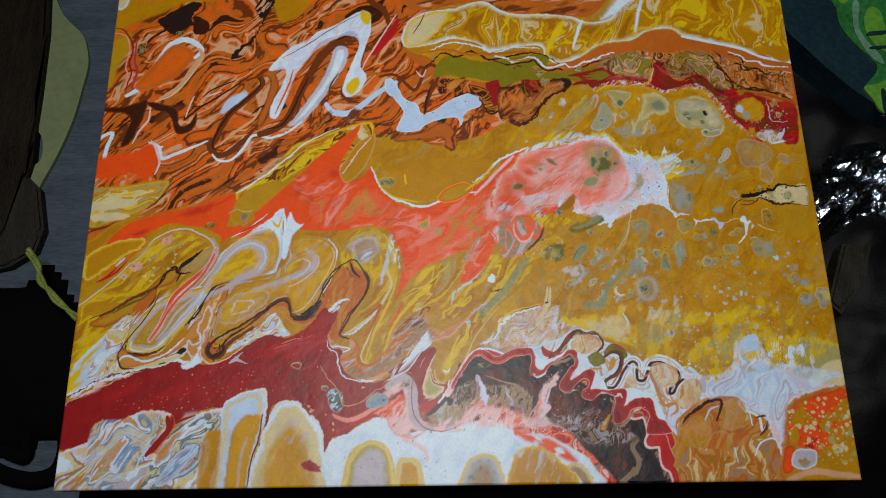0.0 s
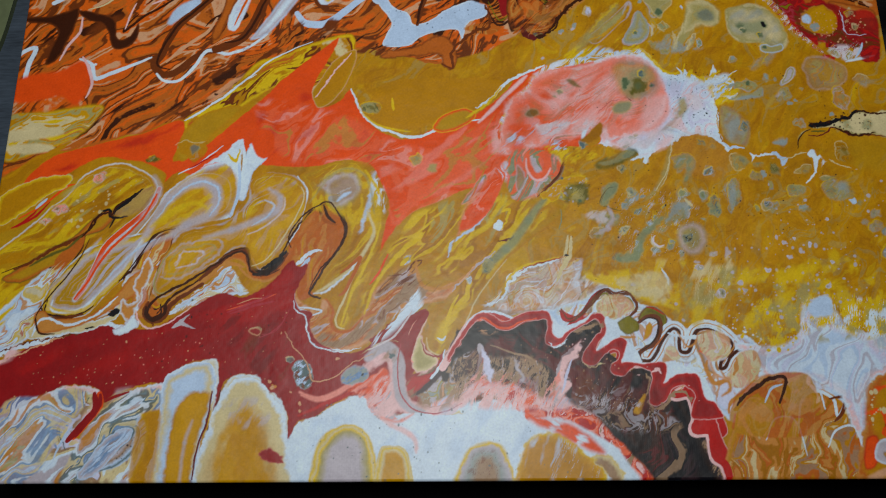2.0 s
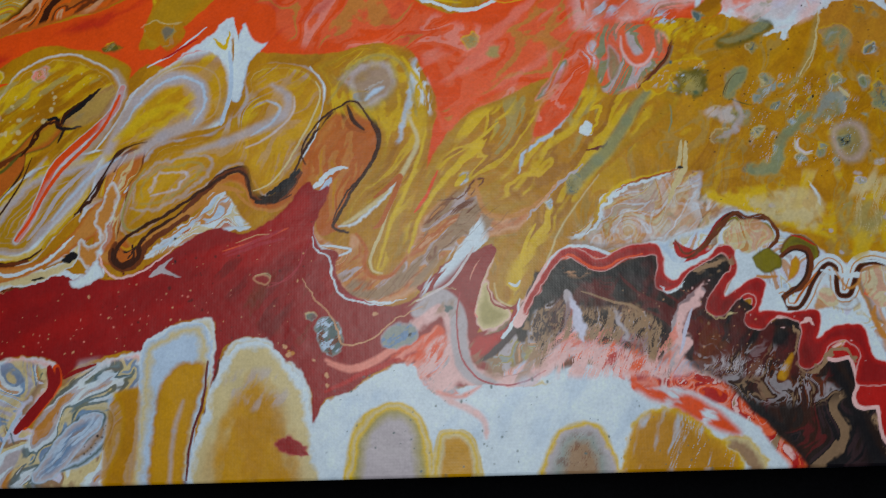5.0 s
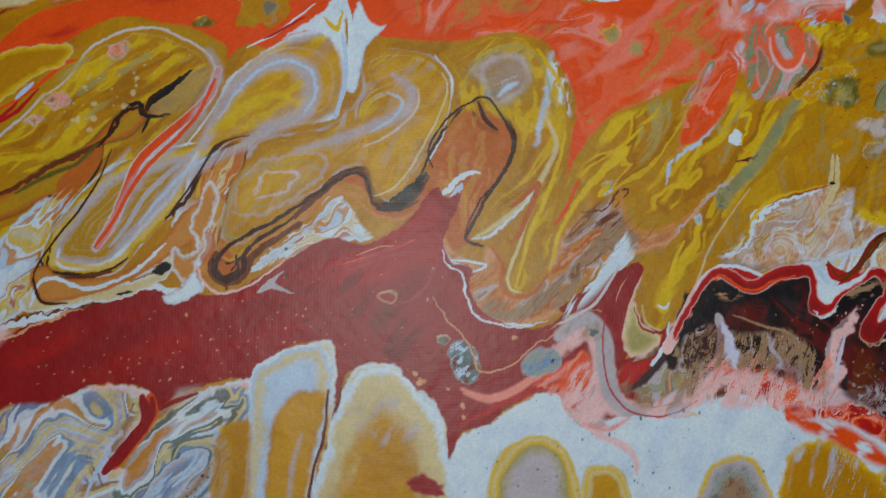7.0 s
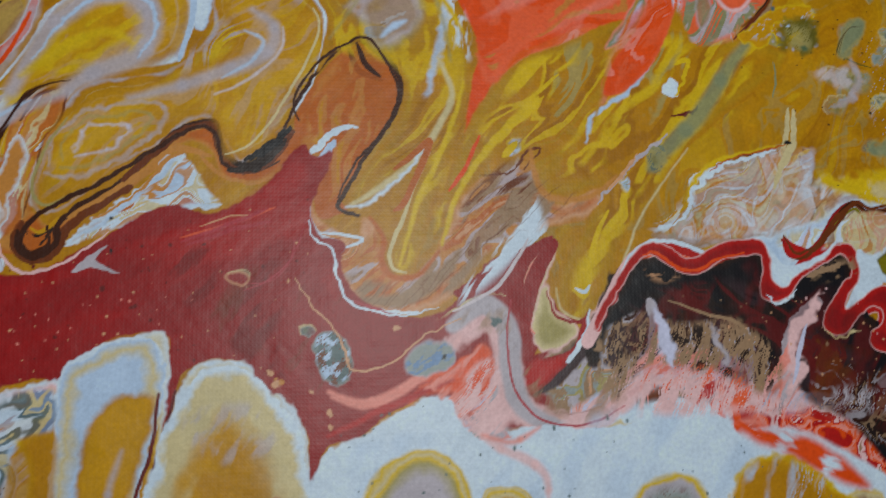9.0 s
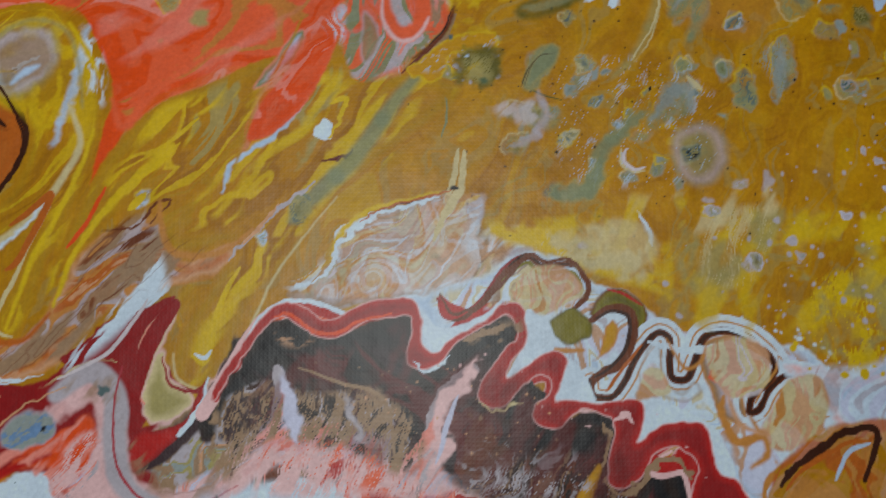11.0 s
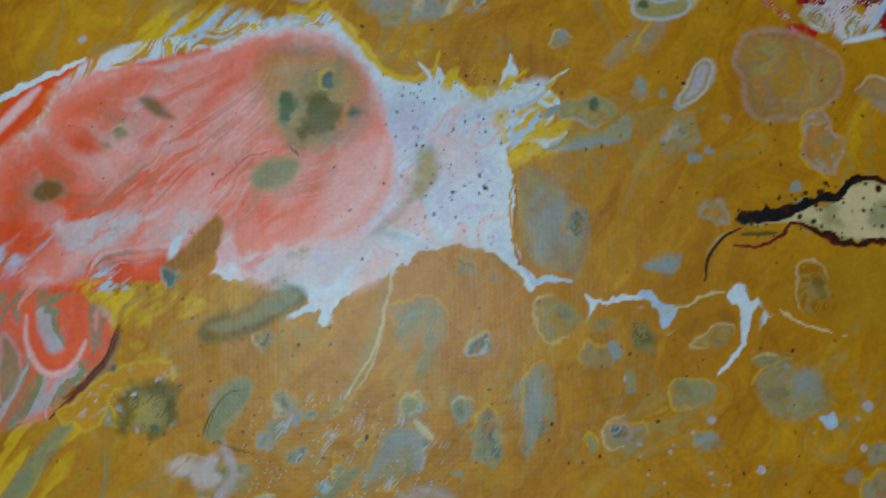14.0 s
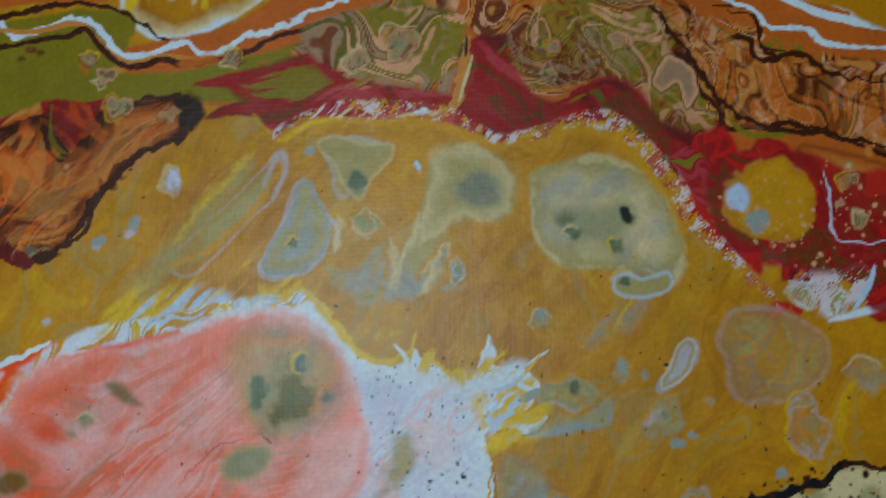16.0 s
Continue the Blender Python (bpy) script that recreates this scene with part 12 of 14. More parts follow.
# nearer detail: lobes with drawn-out contour lines
pool([(82.7, 128.8), (89.1, 144.8), (100.7, 157.5), (115.6, 165.4), (127.8, 166.1), (132.3, 158.6), (130.4, 143.8), (120.1, 135), (108.2, 132.3), (100.4, 128.8), (91.5, 129.6)], 'ochre', (4, 'gold'), soft=1.5, alpha=0.75, jit=1.5)
vein([(84.2, 128.8), (93, 146.9), (104.7, 157.5), (115.8, 158.6), (121.5, 151.2), (118, 140.6), (106.2, 134.4), (99.4, 129.6)], 'lavender', 6, tip=0.5, soft=1.6, alpha=0.85)
vein([(89.3, 138.5), (98.8, 152.2), (109.7, 159), (119.8, 156.9), (123, 148), (118.1, 139.6)], 'ice', 1.6, soft=0.5, fine=0.4)
vein([(86.4, 133.4), (100, 143.8), (109.9, 146.9), (116, 143.8)], 'yellow', 3.5, soft=1.2, alpha=0.8)
mottle([(86.4, 133.4), (99.8, 152.2), (115.8, 156.5), (120, 143.8), (104.2, 134.4)], 'yellow', 9, 3, 35, cut=0.3, soft=0.4, seed=840, alpha=0.7)
vein([(129.7, 138.5), (132.4, 148), (133.5, 160.8), (132.3, 169.4)], 'ice', 2.2, tip=0.4)
pool([(97.6, 121), (108.3, 128.8), (124.1, 132.9), (140.1, 139.2), (148.2, 145.9), (140.1, 154.4), (152.3, 161.3), (164.6, 157), (169.8, 150.2), (166.8, 137.5), (158.6, 122.9), (148.2, 110.2), (142.6, 110.2), (140.2, 120.5), (132.2, 120.9), (120.4, 112.8), (108.8, 102.3), (95.4, 94.4), (91.4, 96.8), (93.4, 108.8)], 'ochre', (5, 'gold'), soft=1.5, alpha=0.7, jit=1.5)
for k, hue in enumerate(('lavender', 'lichen', 'lilac')):
    f = 1 - 0.27 * k
    ring = [(C0[0] + f * (px - C0[0]), C0[1] + f * (py - C0[1])) for C0 in ((108.6, 115.3),) for px, py in [(96, 106.8), (97.7, 116.9), (106.4, 124.1), (120.2, 126.1), (126.2, 121.9), (120.4, 114.8), (110.7, 108.3), (101, 103.8), (95.5, 103.8)]]
    vein(ring, hue, 1.7 - 0.2 * k, tip=0.5, soft=0.5, wob=1.6, fine=0.6, alpha=0.55)
vein([(116.2, 127.1), (128.2, 130.2), (140.1, 134.4), (150.2, 138.5), (156.3, 143.8), (156.3, 150.2), (150.2, 154.4)], 'lavender', 4, soft=1.3, alpha=0.8)
vein([(140.2, 128.1), (150.2, 133.3), (158.3, 141.7), (159.4, 149.1)], 'pearl', 1.2, soft=0.4, alpha=0.8)
vein([(142.2, 133.3), (150.2, 138.5), (153.3, 144.9), (148.2, 148)], 'ice', 1.4, soft=0.5, alpha=0.8)
vein([(143.2, 110.6), (150.2, 113.6), (158.2, 123.9), (165.4, 137.5), (169.6, 149.1), (167.6, 155.5)], 'cream', 1.0, tip=0.4)
vein([(99.6, 121), (94, 110.9), (91.7, 100.8), (95.7, 95.8), (104.9, 100.7)], 'lichen', 1.2, soft=0.4)
pool([(182.1, 156.7), (189.4, 162.1), (197.7, 161), (199.5, 152.4), (191.1, 146), (185.9, 144.9)], 'lavender', (2, 'clay'), soft=2.4, alpha=0.7)
vein([(172.6, 146), (181.1, 158.8), (191.6, 165.8), (201.9, 163.2), (206.8, 152.4), (208.5, 139.6)], 'lichen', 1.6, soft=0.8, alpha=0.7)
vein([(188, 147), (191.2, 150.3), (195.4, 152.4)], 'ice', 2.5, tip=0.1, soft=0.8)
vein([(85.5, 162.7), (89, 154.3), (84.1, 143.7), (79.5, 134.4), (68.2, 123.1), (60.9, 113), (54.7, 101.1), (49.4, 92.8)], 'lavender', 4.5, tip=0.5, soft=1.2, alpha=0.55)
vein([(87.9, 152.1), (83.8, 142.7), (78.5, 134.4), (67.6, 123.1), (60.3, 112.6), (53.8, 100.1), (49.4, 93.2)], 'orange', 1.9, tip=0.5)
vein([(100.4, 128.8), (86.8, 123.1), (75.3, 115), (66.2, 103), (57, 93.2)], 'lavender', 4, soft=1.4, alpha=0.75)
vein([(89.6, 126.1), (81, 121.1), (71.6, 112), (63.4, 101)], 'ice', 1.5, soft=0.5, alpha=0.85)
vein([(35.8, 99.2), (41.1, 105.1), (48.5, 111.1), (53.9, 119.1), (59.3, 127.2)], 'lavender', 2, soft=0.8, alpha=0.7)
vein([(33.4, 91.4), (40.2, 87.4), (49.8, 86.4), (58.1, 90.2)], 'yellow', 1.8, soft=0.6, alpha=0.8)
specks([(40.5, 152), (75.5, 164.8), (60.5, 143.7), (34.3, 125.3)], 'cream', 60, 0.3, 1.1, seed=23, alpha=0.8)
for x, y, r in ((34.1, 144.3, 2.6), (53.8, 162, 2.6), (27.4, 137.1, 1.8)):
    cell(x, y, r, r, 0, 'pearl', (0.7, 'pink'), soft=0.6)
# brown hook lines, thin and dark
vein([(148.2, 105.5), (142.6, 108.2), (140.2, 116.8), (135.2, 118.4), (126.3, 113.8), (114.6, 105.7), (101.1, 97.8), (92, 91.9), (88.9, 86), (91.9, 82.6), (96.6, 84.9), (95.9, 89.9)], 'bark', 1.7, tip=0.6, fine=0.3)
vein([(164.2, 120.8), (162.7, 127), (168.5, 137.5), (178.8, 145.5), (184.9, 146), (190.9, 136.4), (193.2, 129.1), (189.5, 118.6), (180.2, 108.4), (175.6, 98.2)], 'bark', 1.2, tip=0.5, fine=0.3)
vein([(180.8, 144.9), (183.2, 138.5), (187.8, 134.3)], 'bark', 2.2, tip=0.2)
vein([(144.2, 106.1), (152.1, 106.9), (160.2, 114.6)], 'soot', 3.2, tip=0.2, fine=0.6)
vein([(100.3, 132.3), (89.5, 128.8), (83, 119), (75.6, 107.9), (72, 102)], 'bark', 1.0, tip=0.2)
vein([(29.3, 81.7), (30.8, 87.5), (36, 95.3), (43.1, 105.1), (50.1, 117.1), (53.5, 127.2)], 'bark', 1.0, tip=0.3)
# crimson fold with pink and grey bubbles
pool([(159.8, 66.6), (166.8, 76.3), (174.5, 68.3), (181.3, 62.4), (193.1, 60.3), (207, 64), (220.2, 69.7), (225, 63.8), (225.5, 52), (218.5, 52.1), (210.6, 52.2), (198.6, 46.6), (186.7, 40.1), (176.9, 32.7), (171.1, 28.1), (168.1, 19.8), (166.9, 33.8), (159.7, 49.2)], 'crimson', soft=1.0, wob=0.8)
mottle([(132.5, 76.7), (175.7, 80.2), (179.3, 60.5), (171.2, 37.5), (159.7, 49.2), (140.4, 61)], 'brown', 12, 3, 60, cut=0.7, soft=0.4, seed=841, alpha=0.5)
vein([(172.2, 43.2), (181.9, 40), (192.7, 43.6), (203.7, 51.4), (208.8, 57.1)], 'pink', 2.4, tip=0.4, soft=0.7)
vein([(201.7, 50.4), (210.8, 59), (217.9, 61.5), (222.1, 52), (223.6, 40.4), (229.6, 34.2), (241.4, 32), (253.5, 37), (262.9, 43.6)], 'blush', 8, tip=0.3, soft=1.0, alpha=0.8, fine=0.7)
vein([(173.2, 41.7), (182.8, 38.8), (193.6, 42.9), (204.6, 50.4)], 'pink', 2, soft=0.7)
vein([(206.9, 60.5), (216.1, 66.2), (222.4, 59.9), (223.1, 48.1), (226.2, 37.3), (235.4, 31.6)], 'lavender', 6.5, tip=0.5, soft=0.8)
mottle([(207, 62), (223, 65.8), (226.9, 40.4), (243.3, 31.4), (261.8, 41.7), (254.2, 47.6), (237.8, 40.2), (226.4, 52)], 'clay', 8, 2, 50, cut=0.2, soft=0.4, seed=842, alpha=0.7)
pool([(211, 52.2), (215.6, 54.9), (218.4, 48.2), (215.3, 40.6), (208, 33.4), (208.6, 40.7), (201.4, 42.3), (194.5, 39.8), (198.5, 43.7), (204.6, 48.1)], 'coral', (1.2, 'orange'), soft=1.0, fine=0.7)
vein([(172.1, 31.5), (184.7, 36.9), (198.5, 42.4), (206.4, 45.5)], 'red', 2.4, tip=0.3, soft=0.7)
mottle([(211, 52.2), (215.6, 54.9), (218.4, 48.2), (215.3, 40.6), (208, 33.4), (201.4, 42), (198.5, 42.8), (204.5, 47.5)], 'pink', 9, 2, 50, cut=0.2, soft=0.4, seed=881, edge=0.6)
mottle([(206.3, 40.7), (216.5, 52.1), (220, 40.5), (211.8, 29.2)], 'blush', 7, 1.6, 60, cut=0.0, soft=0.4, seed=882, edge=1.5)
vein([(227.1, 67.7), (231.5, 75.6), (236.9, 83.6), (230.3, 70.6), (227.8, 59.8), (228.8, 51.9)], 'crimson', 4, tip=0.2)
vein([(223.9, 67.7), (222.2, 55.9), (224.1, 42.3), (231.6, 33.6), (243.3, 32), (255.5, 37)], 'raspberry', 0.9, tip=0.5)
vein([(207.1, 64.4), (219.2, 70.7), (226.6, 79.6), (229.9, 85.6)], 'pearl', 1.4, tip=0.2)
pool([(168.1, 57.1), (173, 59.8), (177.3, 55.6), (178.7, 48.5), (174.2, 44.7), (169.4, 49)], 'fog', (0.8, 'slate'), soft=0.5, fine=0.6)
mottle([(168.1, 57.1), (173, 59.8), (177.3, 55.6), (178.7, 48.5), (174.2, 44.7), (169.4, 49)], 'ice', 3, 1.6, 40, cut=0.1, soft=0.25, seed=843, edge=0.8)
mottle([(168.1, 57.1), (173, 59.8), (177.3, 55.6), (178.7, 48.5), (174.2, 44.7), (169.4, 49)], 'brown', 2.5, 1.4, 70, cut=0.5, soft=0.25, seed=844, edge=0.8)
cell(166.2, 60.1, 1.7, 1.7, 0, 'fog', (0.5, 'slate'), soft=0.3)
pool([(192.4, 50.2), (198.9, 56.3), (207.1, 55.2), (205.8, 49.4), (197.6, 46.2)], 'lavender', (0.8, 'fog'), soft=0.7, fine=0.6)
mottle([(192.4, 50.2), (198.9, 56.3), (207.1, 55.2), (205.8, 49.4), (197.6, 46.2)], 'blue', 3, 1.5, 30, cut=0.2, soft=0.3, seed=845, edge=0.8)
cell(204.3, 52.3, 0.7, 1.2, -20, 'ink', soft=0.3)
cell(218.9, 61.5, 1.2, 1.2, 0, 'slate', soft=0.4)
vein([(163.4, 74.8), (168.6, 66.5), (173.5, 60.9), (177.2, 52.7), (179.1, 48.5), (188.9, 50.2), (198.9, 57.8), (209, 62.4)], 'peach', 0.8, fine=0.4)
vein([(166.9, 91.2), (168.3, 86.2), (173.8, 82.2), (174.6, 74.2), (179.4, 67.3), (191.2, 63.8), (203.1, 65.6)], 'white', 1.0, fine=0.4)
for x, y, r in ((156.2, 48.5, 0.9), (158.1, 45, 1.0), (172.3, 37.5, 1.1), (173.1, 34.1, 0.6), (191.1, 59.9, 1.0), (167.4, 43.3, 0.6)):
    cell(x, y, r, r, 0, 'peach', soft=0.3)
pool([(144.2, 74.6), (148.1, 76.9), (150.5, 74.9), (148.1, 72.6)], 'peach', (0.8, 'crimson'), soft=0.4)
vein([(149.1, 71.6), (156, 74.5), (161.9, 80.3), (163.1, 86.3)], 'raspberry', 0.6)
vein([(131.5, 85), (142.3, 89.4), (150.1, 92.4), (155.7, 94.7)], 'raspberry', 1.6, tip=0.1, soft=0.5)
vein([(136.4, 89.5), (144.2, 92.4), (150.1, 93)], 'peach', 0.5, tip=0.1)
specks([(49.5, 54.7), (132.5, 76.7), (140.4, 61), (105.8, 61.5), (64.8, 46.9)], 'pink', 130, 0.1, 0.35, seed=24)
# white lagoon with yellow suns
pool([(169.4, 22.5), (176.8, 27.6), (192.4, 33), (204.3, 40.4), (209.5, 32.6), (217.6, 28.1), (229.5, 32.3), (241.3, 30.9), (257.3, 32.5), (268.1, 39.3), (281.4, 35.1), (290.8, 26.7), (302.2, 18.8), (315.6, 10.9), (326.8, 2.1), (325, -16.5), (167.7, -12.2)], 'white', soft=0.4, fine=0.5)
mottle([(169.4, 22.5), (192.4, 33), (229.5, 32.3), (268.1, 39.3), (302.2, 18.8), (326.8, 2.1), (325, -16.5), (167.7, -12.2)], 'ice', 20, 6, 60, cut=0.35, soft=0.6, seed=846, alpha=0.5)
pool([(180.3, -12.5), (180.8, 12.1), (186, 22.2), (196.1, 26.7), (206.1, 23.6), (210.8, 14.2), (211.2, -13.4)], 'cream', (0.8, 'yellow'), (2.2, 'cream'), (3.2, 'yellow'), (4.6, 'lichen'), (8, 'lavender'), (12, 'lavender'), soft=0.7, jit=0.8)
pool([(211.2, -13.4), (213.1, 11.9), (219.1, 16.2), (227.1, 13.8), (229.9, 5.4), (230.3, -13.9)], 'yellow', (0.9, 'cream'), (1.8, 'yellow'), (3, 'cream'), (4.4, 'gold'), soft=0.5, jit=0.6)
pool([(250.5, -14.4), (254.9, 9.1), (262.2, 16.4), (272.6, 17.5), (278.1, 10.8), (280.7, -15.3)], 'cream', (1.2, 'yellow'), (2.6, 'lavender'), (6, 'fog'), (9, 'clay'), soft=0.8, jit=1)
mottle([(253.4, -14.5), (257.7, 7.5), (264, 13.9), (272, 14.7), (275.4, 7.1), (276.8, -15.1)], 'brown', 4, 2, 60, cut=0.4, soft=0.4, seed=847, alpha=0.6)
pool([(282.6, -15.3), (283.9, 8.8), (291.4, 20.9), (304.5, 21.6), (313.9, 13.8), (326.8, 2.1), (325, -16.5)], 'yellow', (2, 'gold'), (5, 'ochre'), soft=0.9, fine=0.8, jit=1)
mottle([(282.6, -15.3), (283.9, 8.8), (291.4, 20.9), (304.5, 21.6), (326.8, 2.1), (325, -16.5)], 'ice', 10, 3, 70, cut=0.5, soft=0.4, seed=848, alpha=0.7)
vein([(209.1, 35.9), (217.6, 27.6), (226.2, 23.2), (231.8, 18.4), (232.5, 12.8)], 'blush', 3.2, tip=0.2, soft=0.8, alpha=0.85)
vein([(214.7, 30.1), (223.4, 28), (230.5, 31.7)], 'pink', 2, soft=0.8, alpha=0.8)
mottle([(281.7, 39.4), (297.2, 31), (311, 26.9), (322.4, 18.9), (329.2, 9.6), (315.8, 12.8), (302.4, 20.7), (290.8, 26.1)], 'orange', 8, 3, -30, cut=-0.2, soft=0.4, seed=849)
specks([(171, 22.5), (229.5, 31.7), (268, 37.7), (315.5, 10), (325.1, -14.6), (170.5, -10.5)], 'slate', 110, 0.12, 0.5, seed=25)
# the pale fingers along the near edge
pool([(121.7, -10.9), (125.4, 23.4), (130, 37.9), (137, 48.8), (144.3, 51.3), (151.2, 49.3), (158.1, 41.2), (164.6, 33.5), (166.4, 22.6), (168.2, 14.2), (170.9, -12.3)], 'white', (1.2, 'white'), (3.5, 'cream'), (9, 'cream'), (14, 'gold'), soft=0.4, fine=0.6, jit=1.6)
mottle([(124.9, -11), (129.2, 23.4), (144.3, 38), (159.5, 26.5), (165.8, -12.1)], 'ochre', 16, 6, 70, cut=0.1, soft=0.6, seed=850, alpha=0.7, edge=8)
mottle([(132.8, 38.2), (152, 41.7), (159.5, 26.5), (140.5, 25)], 'lavender', 6, 2.4, 60, cut=0.4, soft=0.5, seed=851, alpha=0.6)
vein([(131.3, -11.2), (133, 17.7), (138.6, 25), (144.3, 23)], 'gold', 4, soft=1.6, alpha=0.7)
pool([(152.8, 13.6), (157.6, 15.4), (164.2, 11.2), (166, 7.4), (159.4, 8.3), (154.1, 10.3)], 'raspberry', (1, 'crimson'), soft=0.6, fine=0.6)
pool([(99.7, -10.3), (100.5, 31.4), (101.5, 49.7), (109.7, 56.5), (121.1, 59.7), (127.3, 55), (128.2, 42.1), (123.9, 25.3), (118, -10.8)], 'white', (0.8, 'ice'), (3, 'cream'), (6, 'ice'), soft=0.4, fine=0.5, jit=1.2)
pool([(105.9, -10.5), (108, 29.4), (113.8, 41.4), (125.2, 44), (125.6, 36.5), (121.6, 23.5), (116.6, -10.8)], 'ochre', (2, 'gold'), soft=1.2, fine=0.6)
vein([(113.8, -10.7), (114.7, 14.5), (117.8, 29.2)], 'lavender', 2, soft=0.9, alpha=0.7)
vein([(127.1, 44), (125.3, 29), (121.7, 16.2), (120.1, -0.2)], 'wine', 1.3, tip=0.6)
marble([(70.9, 35.6), (83.6, 42.9), (99.5, 46.4), (100.7, 35.1), (91.5, 31.5), (89.8, 24.2), (82.7, 15.2), (66.8, 1.2), (52.6, -3.8), (57.2, 12.2)], ('cream', 'lavender', 'ice', 'blue', 'cream', 'slate', 'white', 'lavender', 'tan'), 26, 6, 42, swirl=8, seed=852, alpha=0.85)
pool([(61.4, 1.3), (69.8, 15.5), (78.7, 24.4), (87.5, 26.1), (88.4, 22), (81, 13.4), (69.5, 1.1)], 'slate', (0.6, 'ice'), (1.6, 'lavender'), (4, 'blue'), (6, 'clay'), soft=0.5, jit=0.8)
mottle([(61.4, 1.3), (69.8, 15.5), (78.7, 24.4), (87.5, 26.1), (88.4, 22), (81, 13.4), (69.5, 1.1)], 'ice', 10, 1.4, 45, cut=0.2, soft=0.3, seed=853)
pool([(89.1, -10.1), (89, 20.5), (92.4, 31.5), (100.4, 34.2), (101.4, 23.9), (99.1, -10.3)], 'gold', (2, 'ochre'), soft=0.9, alpha=0.8)
marble([(17.5, 36.6), (39, 43.6), (55.5, 46.7), (63.1, 43.2), (61.6, 35.8), (54.6, 26.8), (48, 14.2), (39.7, 1.9), (20.3, -2.9)], ('cream', 'ice', 'lavender', 'cream', 'blue', 'white', 'tan', 'lichen'), 24, 6, 40, swirl=8, seed=854, alpha=0.8)
vein([(65.9, 43.2), (67.2, 34.8), (60.2, 25.7), (55, 19.5)], 'crimson', 4, tip=0.4)
vein([(56.5, 26.7), (52.3, 19.5), (49.1, 10.6)], 'ice', 1.6)
# nearer detail: the dark ridge, its filigree and the squiggles
mottle([(246.5, 42.6), (251.8, 56.8), (263.3, 68.3), (287.2, 73.9), (299.2, 79.7), (305, 64.8), (326, 73.3), (332.9, 58.6), (351.6, 49.7), (353.6, 32.5), (296, 33.2), (281.4, 44.9)], 'wine', 14, 5, 60, cut=0.25, soft=0.5, seed=860, alpha=0.6)
mottle([(247.8, 45.4), (257.6, 59.6), (269.4, 60.9), (287.2, 60.7), (299, 56.1), (304.8, 46), (296, 37.7), (281.4, 43.5), (263.9, 46.6), (252.5, 36.9)], 'clay', 7, 2.2, 75, cut=0.05, soft=0.25, seed=861)
mottle([(247.8, 45.4), (257.6, 59.6), (269.4, 60.9), (287.2, 60.7), (299, 56.1), (304.8, 46), (296, 37.7), (281.4, 43.5), (263.9, 46.6), (252.5, 36.9)], 'soot', 5, 1.5, 70, cut=0.55, soft=0.2, seed=862)
mottle([(252.5, 36.9), (263.9, 46.6), (281.4, 46.4), (296, 40.5), (310.5, 37.5), (307.5, 33.1), (252.6, 33.8)], 'blush', 9, 2.4, 65, cut=-0.2, soft=0.35, seed=863)
mottle([(258.2, 41), (269.7, 49.4), (287.3, 46.3), (301.8, 37.6), (296, 33.2)], 'coral', 7, 1.8, 60, cut=0.5, soft=0.3, seed=864)
vein([(271.2, 46.5), (268.1, 55.1), (265.7, 64.6)], 'lilac', 4, tip=0.05, wob=2.2, fine=1.0, soft=0.9)
vein([(287.3, 46.3), (285, 53.5), (283.1, 59.3)], 'lavender', 1.8, tip=0.05, wob=2.2, fine=1.0, soft=0.9)
vein([(304.7, 40.4), (309.2, 50.3), (311.6, 58.9), (316.9, 65.8)], 'blush', 4.5, tip=0.05, wob=2.2, fine=1.0, soft=0.9)
vein([(306.2, 41.8), (310, 51.7), (312.6, 58.9)], 'lilac', 1.6, tip=0.1)
vein([(296, 41.9), (294.6, 50.5), (291.6, 59.2), (282.8, 62.2), (270.8, 66.8)], 'clay', 1.4, tip=0.2)
mottle([(263.2, 75.8), (272.2, 75.6), (275.2, 72.6), (266.3, 71.3)], 'peach', 4, 2, 10, cut=0.2, soft=0.2, seed=865)
mottle([(311, 72.1), (323.1, 77.9), (330.7, 79.3), (330.5, 73.3), (320, 70.5)], 'clay', 5, 2, 30, cut=0.1, soft=0.25, seed=866)
mottle([(319.2, 40.2), (333.7, 40), (348.1, 37), (345, 32.6), (319.1, 32.9)], 'lavender', 6, 2, 60, cut=0.1, soft=0.3, seed=867)
specks([(251.8, 56.8), (305.1, 70.7), (340.3, 58.5), (350.9, 35.6), (310.4, 34.7), (281.3, 59.3)], 'peach', 90, 0.12, 0.45, seed=26)
marble([(271.2, 88), (278, 91.9), (281.2, 99.6), (287.3, 105.1), (296.3, 109.7), (311.7, 112.8), (321, 112.6), (319.2, 104), (326.7, 99.2), (323.5, 91.5), (308.3, 87.2), (296.2, 85.8), (281.1, 84.5)], ('lavender', 'cream', 'tan', 'pearl', 'peach', 'clay', 'cream', 'pearl'), 22, 7, 32, swirl=11, seed=868, alpha=0.45)
vein([(270.1, 88), (278, 91.6), (280.9, 99.3), (287, 105.1), (294.7, 108.8), (308.6, 112.3)], 'white', 1.8, tip=0.4, fine=0.7, wob=0.7)
vein([(287, 105.7), (296.3, 110.6), (308.6, 112.8), (311.7, 114.4)], 'rust', 0.8, fine=0.5)
vein([(306.2, 100.3), (310.1, 107.3), (314.1, 115.1), (315.4, 125.5)], 'cream', 3, tip=0.1, fine=0.5)
cell(312.2, 114.5, 0.9, 0.9, 0, 'ink', soft=0.3)
